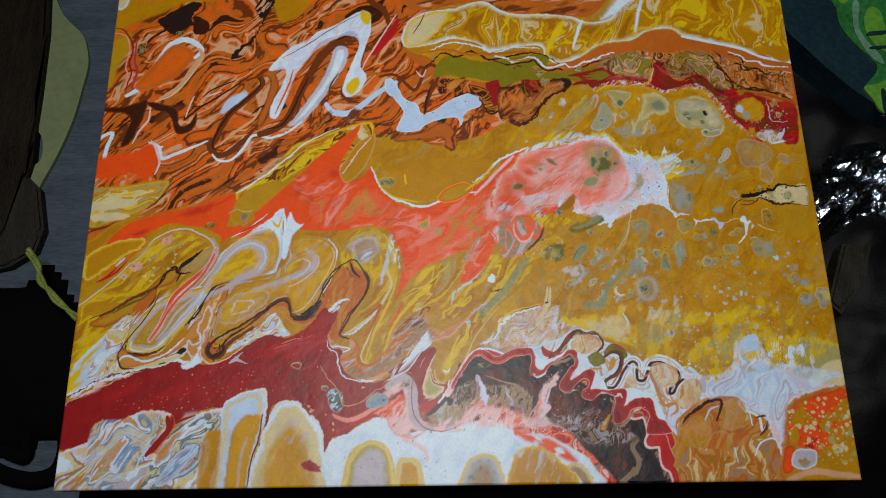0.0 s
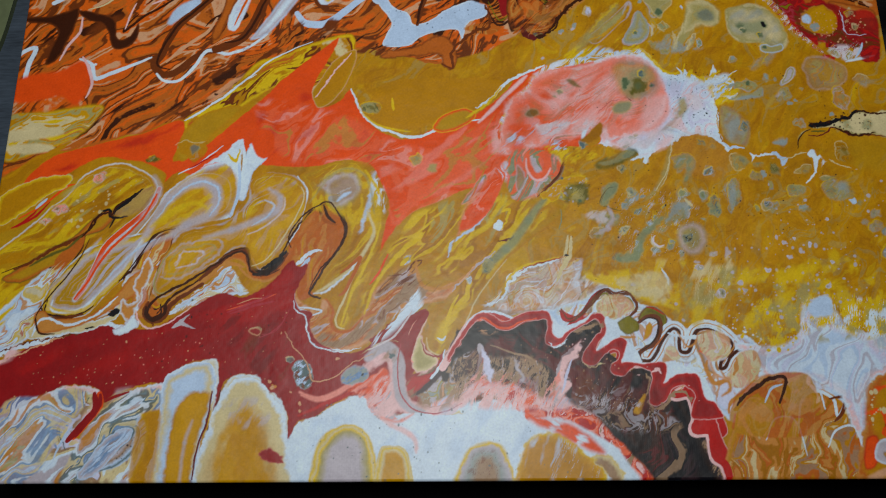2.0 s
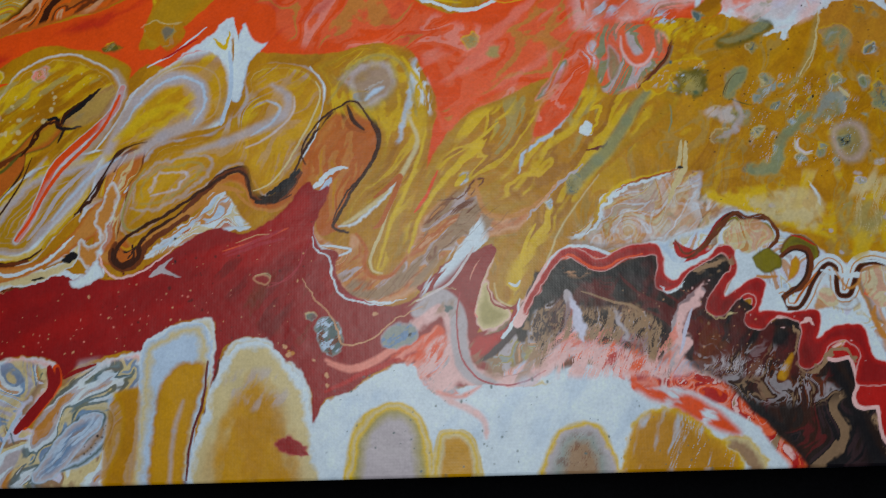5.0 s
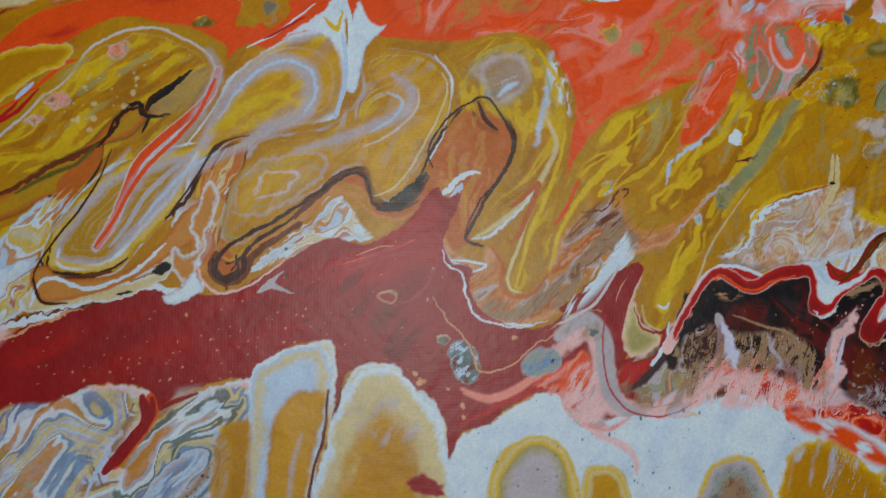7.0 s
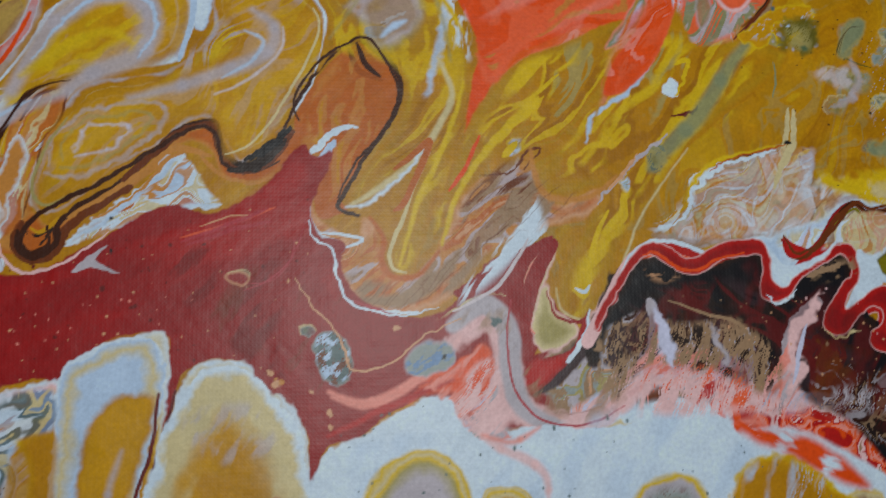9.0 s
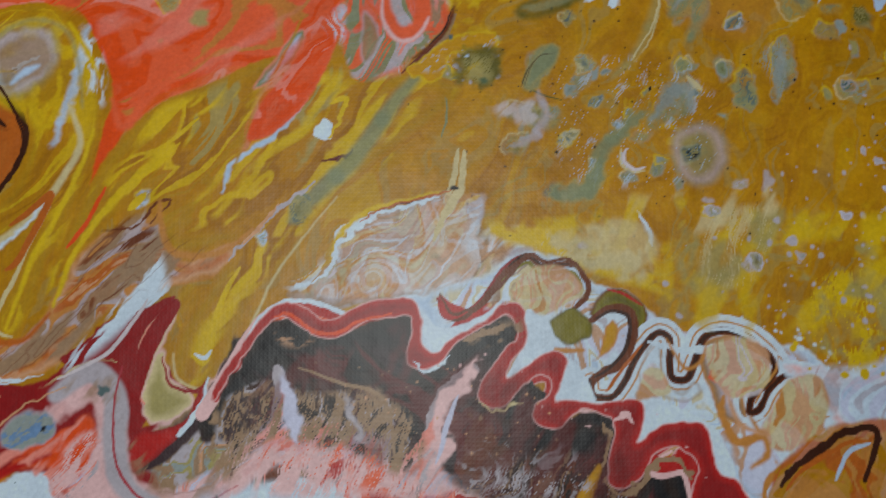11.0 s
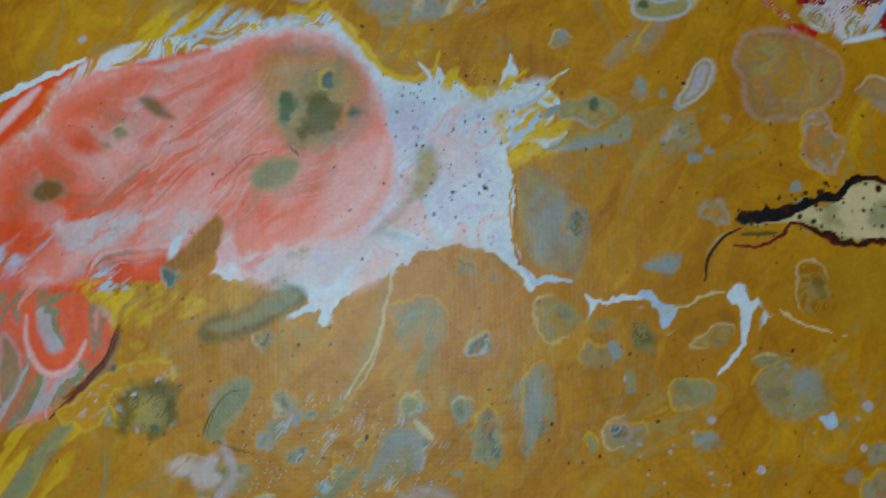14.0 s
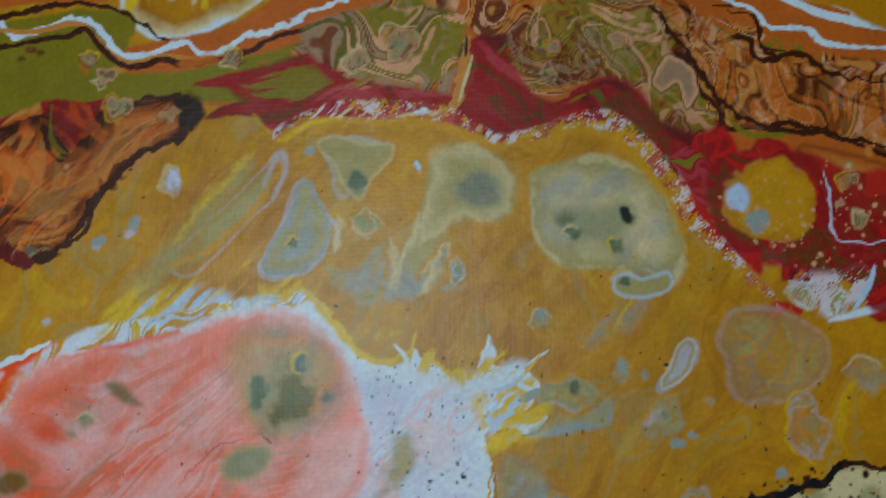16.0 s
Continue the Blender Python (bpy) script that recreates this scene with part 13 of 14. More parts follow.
marble([(326.3, 85.4), (331.1, 91.7), (339.5, 92.8), (345.4, 89.6), (346.6, 84.3), (341.3, 82.1), (335.2, 79.2), (330.8, 82.3)], ('cream', 'pearl', 'cream', 'peach', 'cream', 'tan'), 14, 6, 70, swirl=7, seed=1006, edge=0.8, alpha=0.85)
vein([(308.2, 85.6), (311.2, 80.3), (318.7, 82.5), (324.9, 88.4), (331.2, 95.2), (337.2, 93.6), (343.3, 94), (348.3, 88.1)], 'brown', 1.4, tip=0.4, fine=0.3)
marble([(377.7, 70.8), (385.7, 73.7), (394, 70.6), (394.9, 63.5), (389.5, 57.5), (382.9, 57.1), (378.7, 63.7)], ('cream', 'pearl', 'cream', 'peach', 'cream', 'tan'), 14, 6, 70, swirl=7, seed=1008, edge=0.8, alpha=0.85)
marble([(397.9, 61.1), (406.9, 62.1), (408.8, 54.6), (404.2, 47.2), (395.5, 42.7), (390.2, 47.7)], ('cream', 'pearl', 'cream', 'peach', 'cream', 'tan'), 14, 6, 70, swirl=7, seed=1009, edge=0.8, alpha=0.85)
marble([(362.9, 66.9), (368.3, 59.5), (363.8, 57.4), (357.9, 57.5)], ('cream', 'pearl', 'cream', 'peach', 'cream', 'tan'), 14, 6, 70, swirl=7, seed=1010, edge=0.8, alpha=0.85)
vein([(367.7, 72.7), (371.7, 65.3), (376.2, 66.7), (378, 71.1)], 'tan', 1.2, soft=0.5)
vein([(388.3, 52), (392, 43.4), (387.3, 39.3)], 'tan', 2, soft=0.7)
vein([(382.9, 57.1), (385.3, 50.6), (390.9, 47.7)], 'peach', 1.6, soft=0.7)
marble([(392.8, 36.4), (397.8, 43.3), (407, 49.2), (420.4, 51.8), (433.2, 48.5), (432.6, 20.7), (392.9, 21.2)], ('ochre', 'tan', 'ochre', 'rust', 'tan', 'ochre', 'peach', 'ochre'), 26, 8, 65, swirl=10, seed=899, edge=1, alpha=0.9)
vein([(395.2, 34.7), (397.3, 38), (403.5, 43), (411.3, 47.7), (419.4, 49), (420, 45.1), (415.8, 36.1)], 'bark', 2.6, tip=0.5, fine=0.3)
vein([(396.6, 33.8), (399.4, 37.7), (404.8, 41.5), (411.7, 45.3), (416.9, 45.9)], 'rust', 1.4, tip=0.4)
vein([(408.6, 36.2), (412.2, 43.1), (418.3, 45.2)], 'ice', 1.6, tip=0.2)
pool([(347.4, 102.3), (353.5, 104.8), (359.6, 105), (366.3, 99.7), (366.3, 94.4), (359.6, 90.5), (351.5, 93.1), (347.4, 97)], 'cream', soft=1.4, alpha=0.6, fine=0.8)
mottle([(379.9, 105), (397.7, 110.4), (400.2, 102.4), (391.8, 86.6), (378.4, 86.6)], 'cream', 14, 2.4, 75, cut=0.1, soft=0.4, seed=870, alpha=0.7)
pool([(337.8, 111.7), (340.4, 115.1), (347.3, 115.8), (350.7, 119.9), (353.4, 126.7), (359.6, 132.2), (366.5, 138.4), (367.2, 135.7), (360.9, 128.8), (355.5, 122.6), (353.4, 115.8), (348.7, 111.1)], 'lichen', (0.8, 'sage'), soft=0.8, alpha=0.85, broken=0.55, fine=0.9)
vein([(329.3, 126.7), (334.7, 129.4), (338.1, 135), (335.9, 141.9)], 'lavender', 3, soft=0.9, alpha=0.7, fine=0.8)
vein([(367.9, 133.6), (373.4, 140.5), (378.3, 142.6), (378.2, 136.4)], 'fog', 4, soft=1.0, alpha=0.75, fine=0.8)
vein([(360.3, 125.3), (359.3, 121.9), (362.3, 119.2), (365.1, 119.9)], 'pearl', 1.4, tip=0.2)
cell(344.8, 128.6, 3.2, 1.8, 35, 'cream', (0.6, 'fog'), (1.2, 'slate'), soft=0.4)
pool([(333.1, 146.1), (335.8, 151.8), (339.9, 156.1), (342.7, 154.6), (341.4, 149.7), (336.6, 146.1), (333.8, 143.3)], 'lichen', (1, 'sage'), soft=0.7, alpha=0.85)
vein([(332.4, 144), (334.4, 149), (337.2, 152.5), (341.4, 153.2)], 'bark', 0.4, alpha=0.7)
for x, y, r in ((430.4, 112.4, 1.4), (417.9, 105.7, 1.4), (403.5, 98.4, 1.3), (405.4, 94.7, 1.4), (428.7, 121.2, 1.2), (425.1, 124, 1.0), (434.3, 122.6, 0.9), (442.3, 118.8, 1.2), (453.1, 133.3, 1.0), (449.2, 95.8, 1.4), (452.6, 109.1, 0.9), (393.2, 93.1, 2.4), (382, 107, 2.0)):
    cell(x, y, r, r, 0, 'lilac', (0.5, 'lavender'), soft=0.3)
# nearer detail: the crimson fringe and the brown folds over it
marble([(362.3, 299.2), (382.9, 302.6), (398.4, 300.9), (398.7, 292.9), (392.7, 284.6), (379.9, 284.9), (369.7, 286.9), (362.2, 292.3)], ('moss', 'clay', 'olive', 'peach', 'moss', 'clay', 'brown', 'olive'), 18, 6, -25, swirl=9, seed=901, alpha=0.9)
marble([(408.5, 295.3), (421.8, 304.2), (441.2, 303.7), (446.7, 286.3), (455.6, 272.7), (443.4, 272.7), (433.7, 283.4), (420.8, 282.5), (411.9, 282.7)], ('olive', 'clay', 'moss', 'peach', 'olive', 'brown', 'clay', 'moss', 'rust'), 16, 6, -35, swirl=10, seed=902, alpha=0.7)
marble([(441.3, 305), (452.7, 300.7), (466.2, 287.1), (479.2, 288.1), (498.1, 281), (497.1, 267.9), (471.6, 271), (458.8, 272.7), (450.6, 286.2)], ('rust', 'tan', 'brown', 'peach', 'rust', 'bark', 'tan', 'rust'), 16, 6, 65, swirl=11, seed=903, alpha=0.6)
marble([(288.6, 272.6), (301.1, 280), (306.1, 283.5), (318.8, 281.8), (330.2, 283.3), (334, 278.4), (325.2, 271.3), (316.4, 262.6), (307.6, 254), (299, 248), (289, 249.1)], ('rust', 'brown', 'tan', 'rust', 'bark', 'tangerine', 'brown'), 24, 7, 38, swirl=9, seed=904, alpha=0.4)
marble([(344.2, 285.3), (354.5, 290.5), (362.2, 291.6), (369.7, 284.8), (382.5, 284.2), (395.2, 282.3), (395.1, 278.6), (374.7, 280.2), (364.5, 279.7), (355.5, 273.5), (349.2, 279.3)], ('crimson', 'crimson', 'raspberry', 'crimson', 'brown', 'crimson', 'olive'), 30, 5, -8, swirl=7, seed=905, alpha=0.9)
marble([(398.8, 293.6), (408.3, 290.7), (415, 281.3), (428.4, 280), (437.5, 282.4), (444, 271.8), (450.8, 267.7), (457, 258.5), (451.3, 253.8), (447.2, 260.3), (443.1, 266.6), (430.9, 277.6), (423.1, 276.3), (411.5, 273.2), (405.1, 272.1), (397, 277.9)], ('crimson', 'crimson', 'brown', 'crimson', 'raspberry', 'crimson', 'olive'), 28, 6, -30, swirl=9, seed=906, alpha=0.95)
marble([(451.8, 262.8), (462.4, 267.4), (473.9, 267), (483.9, 263.1), (498.9, 258.8), (496.7, 230.9), (486.4, 228.7), (479.5, 237.8), (469.5, 239.3), (460.7, 240.8), (453.5, 247.4)], ('crimson', 'red', 'crimson', 'brown', 'crimson', 'rust'), 20, 7, -35, swirl=8, seed=907, alpha=0.95)
pool([(456.1, 259.4), (463.5, 264.8), (471.1, 264.1), (475.5, 256.9), (472.8, 247.8), (463.6, 246.5), (456, 250.9)], 'tan', (0.7, 'ochre'), (3, 'gold'), soft=0.6, fine=0.6, jit=1)
pool([(456, 258.2), (459.4, 260.2), (461.4, 256.7), (460, 253.3), (456.4, 254.3)], 'lavender', (0.7, 'ice'), soft=0.5)
pool([(460.8, 252.9), (464.1, 253.7), (465.1, 250.2), (462.4, 248.1), (460.2, 249.7)], 'fog', soft=0.5)
mottle([(469.5, 239.3), (478.4, 240.3), (487.9, 239.4), (486.6, 230.6), (478.8, 228.4), (471.5, 231.7)], 'pearl', 5, 2, 50, cut=0.0, soft=0.3, seed=908)
vein([(478, 262), (479.5, 255.5), (478.8, 249.2), (482.6, 245.5), (491.3, 245.6)], 'lilac', 0.7, fine=0.5)
vein([(488.3, 240), (486.3, 235), (482.7, 230.1)], 'ice', 1.6, tip=0.3)
specks([(451.5, 256.4), (457.2, 246), (469.5, 239.3), (490.7, 238.7), (492.5, 261.6), (477.6, 264.6)], 'peach', 120, 0.15, 0.6, seed=27)
for (x, y), r in (((484.3, 259.9), 2.4), ((486.1, 250), 1.8), ((481.9, 253.9), 1.0), ((419.3, 292.1), 1.8), ((417.8, 285.8), 2.6), ((433.6, 293.3), 2.6), ((383.4, 294), 4.4), ((345.5, 291.5), 1.8), ((373.6, 289.9), 2.6), ((320.1, 280.7), 3.0), ((331.5, 279.8), 2.2), ((317.5, 288.6), 2.0)):
    cell(x, y, r, r, 0, 'bark', (0.4, 'peach'), (1.2, 'clay'), soft=0.4, alpha=0.85)
pool([(440.2, 283.9), (444.3, 289.7), (450.6, 286.2), (451.6, 280.9), (448.1, 276.5), (446.5, 282.4), (442.6, 280.5)], 'bark', (0.5, 'peach'), (1.6, 'clay'), soft=0.4)
vein([(441.1, 301), (447.1, 292.9), (453.1, 284.8), (457.7, 275.6), (466.5, 272.1), (481.8, 270.3), (492.8, 266.5)], 'bark', 1.6, tip=0.6, fine=0.9, wob=1.2)
vein([(459.1, 299.2), (465.5, 296.4), (467.6, 289.7), (475.3, 288.8), (482.8, 284), (494, 281.1)], 'bark', 1.1, tip=0.4, fine=0.9, wob=1)
vein([(399.4, 294.2), (398.2, 289), (397.2, 283.8), (395.1, 278.6), (393.7, 275.8)], 'tan', 2.6, tip=0.5, fine=0.6)
vein([(400.1, 290.2), (398.6, 285), (396.7, 279.9)], 'cream', 1.0)
vein([(399.2, 294.7), (398.7, 290.5)], 'ink', 1.0)
mottle(FRINGE, 'raspberry', 4, 2, 30, cut=0.0, soft=0.4, seed=832, edge=0.8, alpha=0.8)
mottle(FRINGE, 'pearl', 3, 1.2, 50, cut=0.3, soft=0.25, seed=833, edge=0.6)
mottle(FRINGE, 'gold', 3, 1.2, 60, cut=0.5, soft=0.25, seed=834, edge=0.6)
# coral curl beside the star
marble([(283, 174.6), (301.8, 176.4), (311.9, 168.7), (310.9, 162.5), (303.3, 154.1), (294.7, 148.2), (283.6, 147.2)], ('coral', 'pink', 'clay', 'coral', 'sage', 'lavender', 'pink', 'coral'), 20, 6, 60, swirl=8, seed=909, alpha=0.9)
vein([(293.1, 172.5), (293.8, 165.7), (297.6, 160), (302.6, 161.7), (304.4, 168.5), (301.8, 172.9)], 'coral', 4.5, soft=0.9, tip=0.6)
vein([(292.5, 170.7), (293.2, 163.2), (297.7, 157.9), (303.2, 159.9), (305.7, 165.4)], 'blush', 1.6, soft=0.6)
pool([(287, 165.8), (290.1, 164.5), (292.1, 158.3), (290.9, 153.4), (287.2, 152.3)], 'lavender', (1, 'clay'), (3, 'sage'), soft=0.8, alpha=0.85)
vein([(313.1, 168.3), (311.3, 162.7), (307, 156.7), (301.5, 152.5)], 'brown', 1.6, tip=0.3, soft=0.6)
vein([(312.5, 167.7), (310.1, 161.5), (305.8, 156.1)], 'ink', 0.5, tip=0.2)
mottle([(282.7, 192.3), (301.6, 190.5), (316.8, 186.4), (301.8, 179.2), (283, 174.6)], 'orange', 12, 4, 35, cut=0.0, soft=0.5, seed=910, alpha=0.7)
mottle([(299.1, 193.1), (324.3, 195.1), (334.4, 191), (324.3, 186.2), (305.5, 182.9)], 'pearl', 8, 1.8, 35, cut=0.2, soft=0.35, seed=911, alpha=0.8)
mottle([(301.8, 177.9), (311.8, 178.9), (319.3, 177.5), (316.9, 168.8), (311.9, 168.9)], 'yellow', 4, 1.6, 40, cut=0.0, soft=0.3, seed=912)
mottle([(305.5, 181.6), (314.3, 181.4), (316.8, 175), (308.1, 174)], 'ice', 3, 1.4, 40, cut=0.2, soft=0.25, seed=913)
# ---------- the canvas ----------
def mesh_from(name, verts, faces, mats, smooth_faces=False):
    me = bpy.data.meshes.new(name)
    me.from_pydata([tuple(map(float, v)) for v in verts], [], faces)
    me.materials.append(mats)
    if smooth_faces:
        me.shade_smooth()
    return me


TOP = 0.020
painting = tagged(new("painting"), "large stretched canvas covered in swirling poured acrylic paint", "painting")


def paint_sheet():
    """The face of the canvas as a fine sheet that carries the poured colours."""
    X, Y = np.meshgrid(GX, GY)
    u, v = (X + Y) * 0.707 + 5 * WX, (Y - X) * 0.707 + 3 * WY
    drawn = np.sin(v * 3.3 + 2 * MID) * np.sin(u * 0.35 + 3 * WX) * np.sin(v * 1.1 + 4 * WY)
    shade = 1 + 0.06 * MID + 0.05 * grid_noise(28, 28, 40) + 0.06 * grid_noise(0.8, 0.8, 41) + 0.02 * drawn
    rgb = np.clip(PAINT * shade[..., None], 0.003, 0.95)
    X, Y = np.meshgrid(GX, GY)
    n_sheet = NX * NY
    co = np.zeros((n_sheet + 2 * NX, 3), np.float32)
    co[:n_sheet, 0], co[:n_sheet, 1] = X.ravel() / 1000 - 0.25, Y.ravel() / 1000
    co[:n_sheet, 2] = TOP + 0.00004 * MID.ravel()
    for k, y in enumerate((383.0, CH)):
        a = n_sheet + k * NX
        co[a:a + NX, 0], co[a:a + NX, 1], co[a:a + NX, 2] = GX / 1000 - 0.25, y / 1000, TOP
    rows = NY + 2
    i = (np.arange(rows - 1)[:, None] * NX + np.arange(NX - 1)[None]).ravel()
    quads = np.stack([i, i + 1, i + NX + 1, i + NX], 1).astype(np.int32)
    me = bpy.data.meshes.new("paint_face")
    me.vertices.add(len(co))
    me.vertices.foreach_set("co", co.ravel())
    me.loops.add(quads.size)
    me.loops.foreach_set("vertex_index", quads.ravel())
    me.polygons.add(len(quads))
    me.polygons.foreach_set("loop_start", np.arange(0, quads.size, 4, dtype=np.int32))
    me.update(calc_edges=True)
    me.shade_smooth()
    rgba = np.ones((len(co), 4), np.float32)
    rgba[:n_sheet, :3] = rgb.reshape(-1, 3)
    rgba[n_sheet:, :3] = np.vstack([rgb[-1], rgb[-1]])
    me.attributes.new("pour", "FLOAT_COLOR", "POINT").data.foreach_set("color", rgba.ravel())
    me.materials.append(ACRYLIC)
    ob = new("paint_face", me)
    ob.parent = painting
    return rgb


def canvas_edge(rgb):
    """The wrapped sides, rounded over at the top, with the paint that ran down them."""
    ring = [(x, 0.0, 0, k) for k, x in enumerate(GX)][::3]
    ring += [(CW, y, k, NX - 1) for k, y in enumerate(GY)][::3] + [(CW, CH, NY - 1, NX - 1)]
    ring += [(x, CH, NY - 1, min(NX - 1, int(x / SX))) for x in np.linspace(CW, 0, 120)]
    ring += [(0.0, y, k, 0) for k, y in enumerate(GY)][::-3]
    profile = ((0, 0), (0.5, -0.12), (1.0, -0.5), (1.3, -1.2), (1.4, -6), (1.4, -17.6))
    verts, cols, faces = [], [], []
    n = len(ring)
    for out, down in profile:
        for x, y, j, k in ring:
            ox = -out if x < 1 else out if x > CW - 1 else 0
            oy = -out if y < 1 else out if y > CH - 1 else 0
            verts.append(((x + ox) / 1000 - 0.25, (y + oy) / 1000, TOP + down / 1000))
            # edge colour carried down, a tenth darker from 3 mm below the face
            cols.append((*(rgb[j, k] * (1.0 if down > -3 else 0.9)), 1.0))
    for p in range(len(profile) - 1):
        for k in range(n):
            a, b = p * n + k, p * n + (k + 1) % n
            faces.append((a, a + n, b + n, b))
    me = mesh_from("canvas_side", verts, faces, ACRYLIC, True)
    me.attributes.new("pour", "FLOAT_COLOR", "POINT").data.foreach_set("color", np.array(cols, np.float32).ravel())
    ob = new("canvas_side", me)
    ob.parent = painting


canvas_edge(paint_sheet())

GREY_BOARD = material("blue_grey_board", (0.05, 0.066, 0.09), 0.6, 0, 0.2, 14, 0.15, stretch=(1, 6, 1), spec=0.15)
BLACK = material("black_cloth", (0.0022, 0.0022, 0.003), 0.9, 0, 0.2, 60, 0.3, spec=0.03)
WALL = material("room_wall", (0.12, 0.12, 0.12), 0.8, 0, 0.06, 4, 0.05)


def box(name, x0, y0, z0, x1, y1, z1, mat, bevel=0.0):
    bm = bmesh.new()
    bmesh.ops.create_cube(bm, size=1, matrix=Matrix.Translation(((x0 + x1) / 2, (y0 + y1) / 2, (z0 + z1) / 2)) @ Matrix.Diagonal((x1 - x0, y1 - y0, z1 - z0, 1)))
    if bevel:
        bmesh.ops.bevel(bm, geom=bm.edges[:], offset=bevel, segments=2, affect="EDGES")
    me = bpy.data.meshes.new(name)
    bm.to_mesh(me)
    bm.free()
    me.materials.append(mat)
    return new(name, me)


TABLE = -0.05
DARK_WOOD = material("dark_old_wood", (0.012, 0.008, 0.005), 0.6, 0, 0.35, 22, 0.5, stretch=(6, 1, 1), spec=0.1)
GREY_WOOD = material("grey_weathered_wood", (0.02, 0.017, 0.013), 0.75, 0, 0.35, 25, 0.5, stretch=(5, 1, 1), spec=0.15)
GREEN_PLASTIC = material("pale_green_plastic", (0.15, 0.18, 0.09), 0.4, 0, 0.08, 20, 0.05)
CORD = material("yellow_green_cord", (0.16, 0.2, 0.03), 0.7, 0, 0.3, 120, 0.4)
BIN_BAG = material("black_plastic_film", (0.002, 0.002, 0.003), 0.5, 0, 0.2, 40, 0.1, spec=0.08)
FOIL = material("silver_foil", (0.5, 0.56, 0.64), 0.16, 1.0, 0.25, 40, 0.3)
TEAL_FILM = material("dark_teal_printed_film", (0.008, 0.026, 0.036), 0.3, 0, 0.2, 25, 0.2)
GREEN_PRINT = material("green_print", (0.02, 0.15, 0.035), 0.35, 0, 0.25, 30, 0.2)
LIME_PRINT = material("lime_print", (0.1, 0.28, 0.03), 0.35, 0, 0.2, 30, 0.2)
PALE_PRINT = material("pale_green_print", (0.12, 0.26, 0.16), 0.3, 0, 0.2, 30, 0.2)
BLUE_FILM = material("dull_blue_plastic", (0.05, 0.075, 0.12), 0.4, 0, 0.25, 30, 0.2)


def part(name, bm, mat, parent=None, label=""):
    me = bpy.data.meshes.new(name)
    bm.normal_update()
    bm.to_mesh(me)
    bm.free()
    me.materials.append(mat)
    ob = new(name, me)
    if parent:
        ob.parent = parent
    return tagged(ob, label) if label else ob


def slab(outline, z0, z1, bevel=0.001, rounded=True):
    """A flat piece of that outline, with eased edges."""
    pts = curve(outline, True, 4) if rounded else outline
    bm = bmesh.new()
    f = bm.faces.new([bm.verts.new((x, y, z0)) for x, y in pts])
    if f.calc_area() and f.normal.z < 0:
        f.normal_flip()
    up = bmesh.ops.extrude_face_region(bm, geom=[f])
    bmesh.ops.translate(bm, verts=[v for v in up["geom"] if isinstance(v, bmesh.types.BMVert)], vec=(0, 0, z1 - z0))
    bmesh.ops.recalc_face_normals(bm, faces=bm.faces[:])
    bmesh.ops.triangulate(bm, faces=[f for f in bm.faces if len(f.verts) > 4], ngon_method="EAR_CLIP")
    if bevel and len(pts) < 12:
        rim = [e for e in bm.edges if all(v.co.z > z1 - 1e-6 for v in e.verts)]
        bmesh.ops.bevel(bm, geom=rim, offset=bevel, segments=2, affect="EDGES")
    return bm


def tube(points, radius, sides=8, flat=1.0):
    """A bent round or flattened bar along a smooth line."""
    q = [Vector(p) for p in points]
    path = []
    for i in range(len(q) - 1):
        a, b, c, d = q[max(i - 1, 0)], q[i], q[i + 1], q[min(i + 2, len(q) - 1)]
        for s in (0, 0.2, 0.4, 0.6, 0.8):
            path.append(0.5 * (2 * b + (c - a) * s + (2 * a - 5 * b + 4 * c - d) * s ** 2 + (3 * b - a - 3 * c + d) * s ** 3))
    path.append(q[-1])
    bm = bmesh.new()
    rings = []
    for i, p in enumerate(path):
        way = (path[min(i + 1, len(path) - 1)] - path[max(i - 1, 0)]).normalized()
        side = way.cross(Vector((0, 0, 1))).normalized()
        up = side.cross(way)
        rings.append([bm.verts.new(p + side * radius * math.cos(a) + up * radius * flat * math.sin(a)) for a in (k * math.tau / sides for k in range(sides))])
    for r, s in zip(rings, rings[1:]):
        for k in range(sides):
            bm.faces.new((r[k], r[(k + 1) % sides], s[(k + 1) % sides], s[k]))
    bm.faces.new(rings[0])
    bm.faces.new(rings[-1][::-1])
    bmesh.ops.recalc_face_normals(bm, faces=bm.faces[:])
    for f in bm.faces:
        f.smooth = True
    return bm


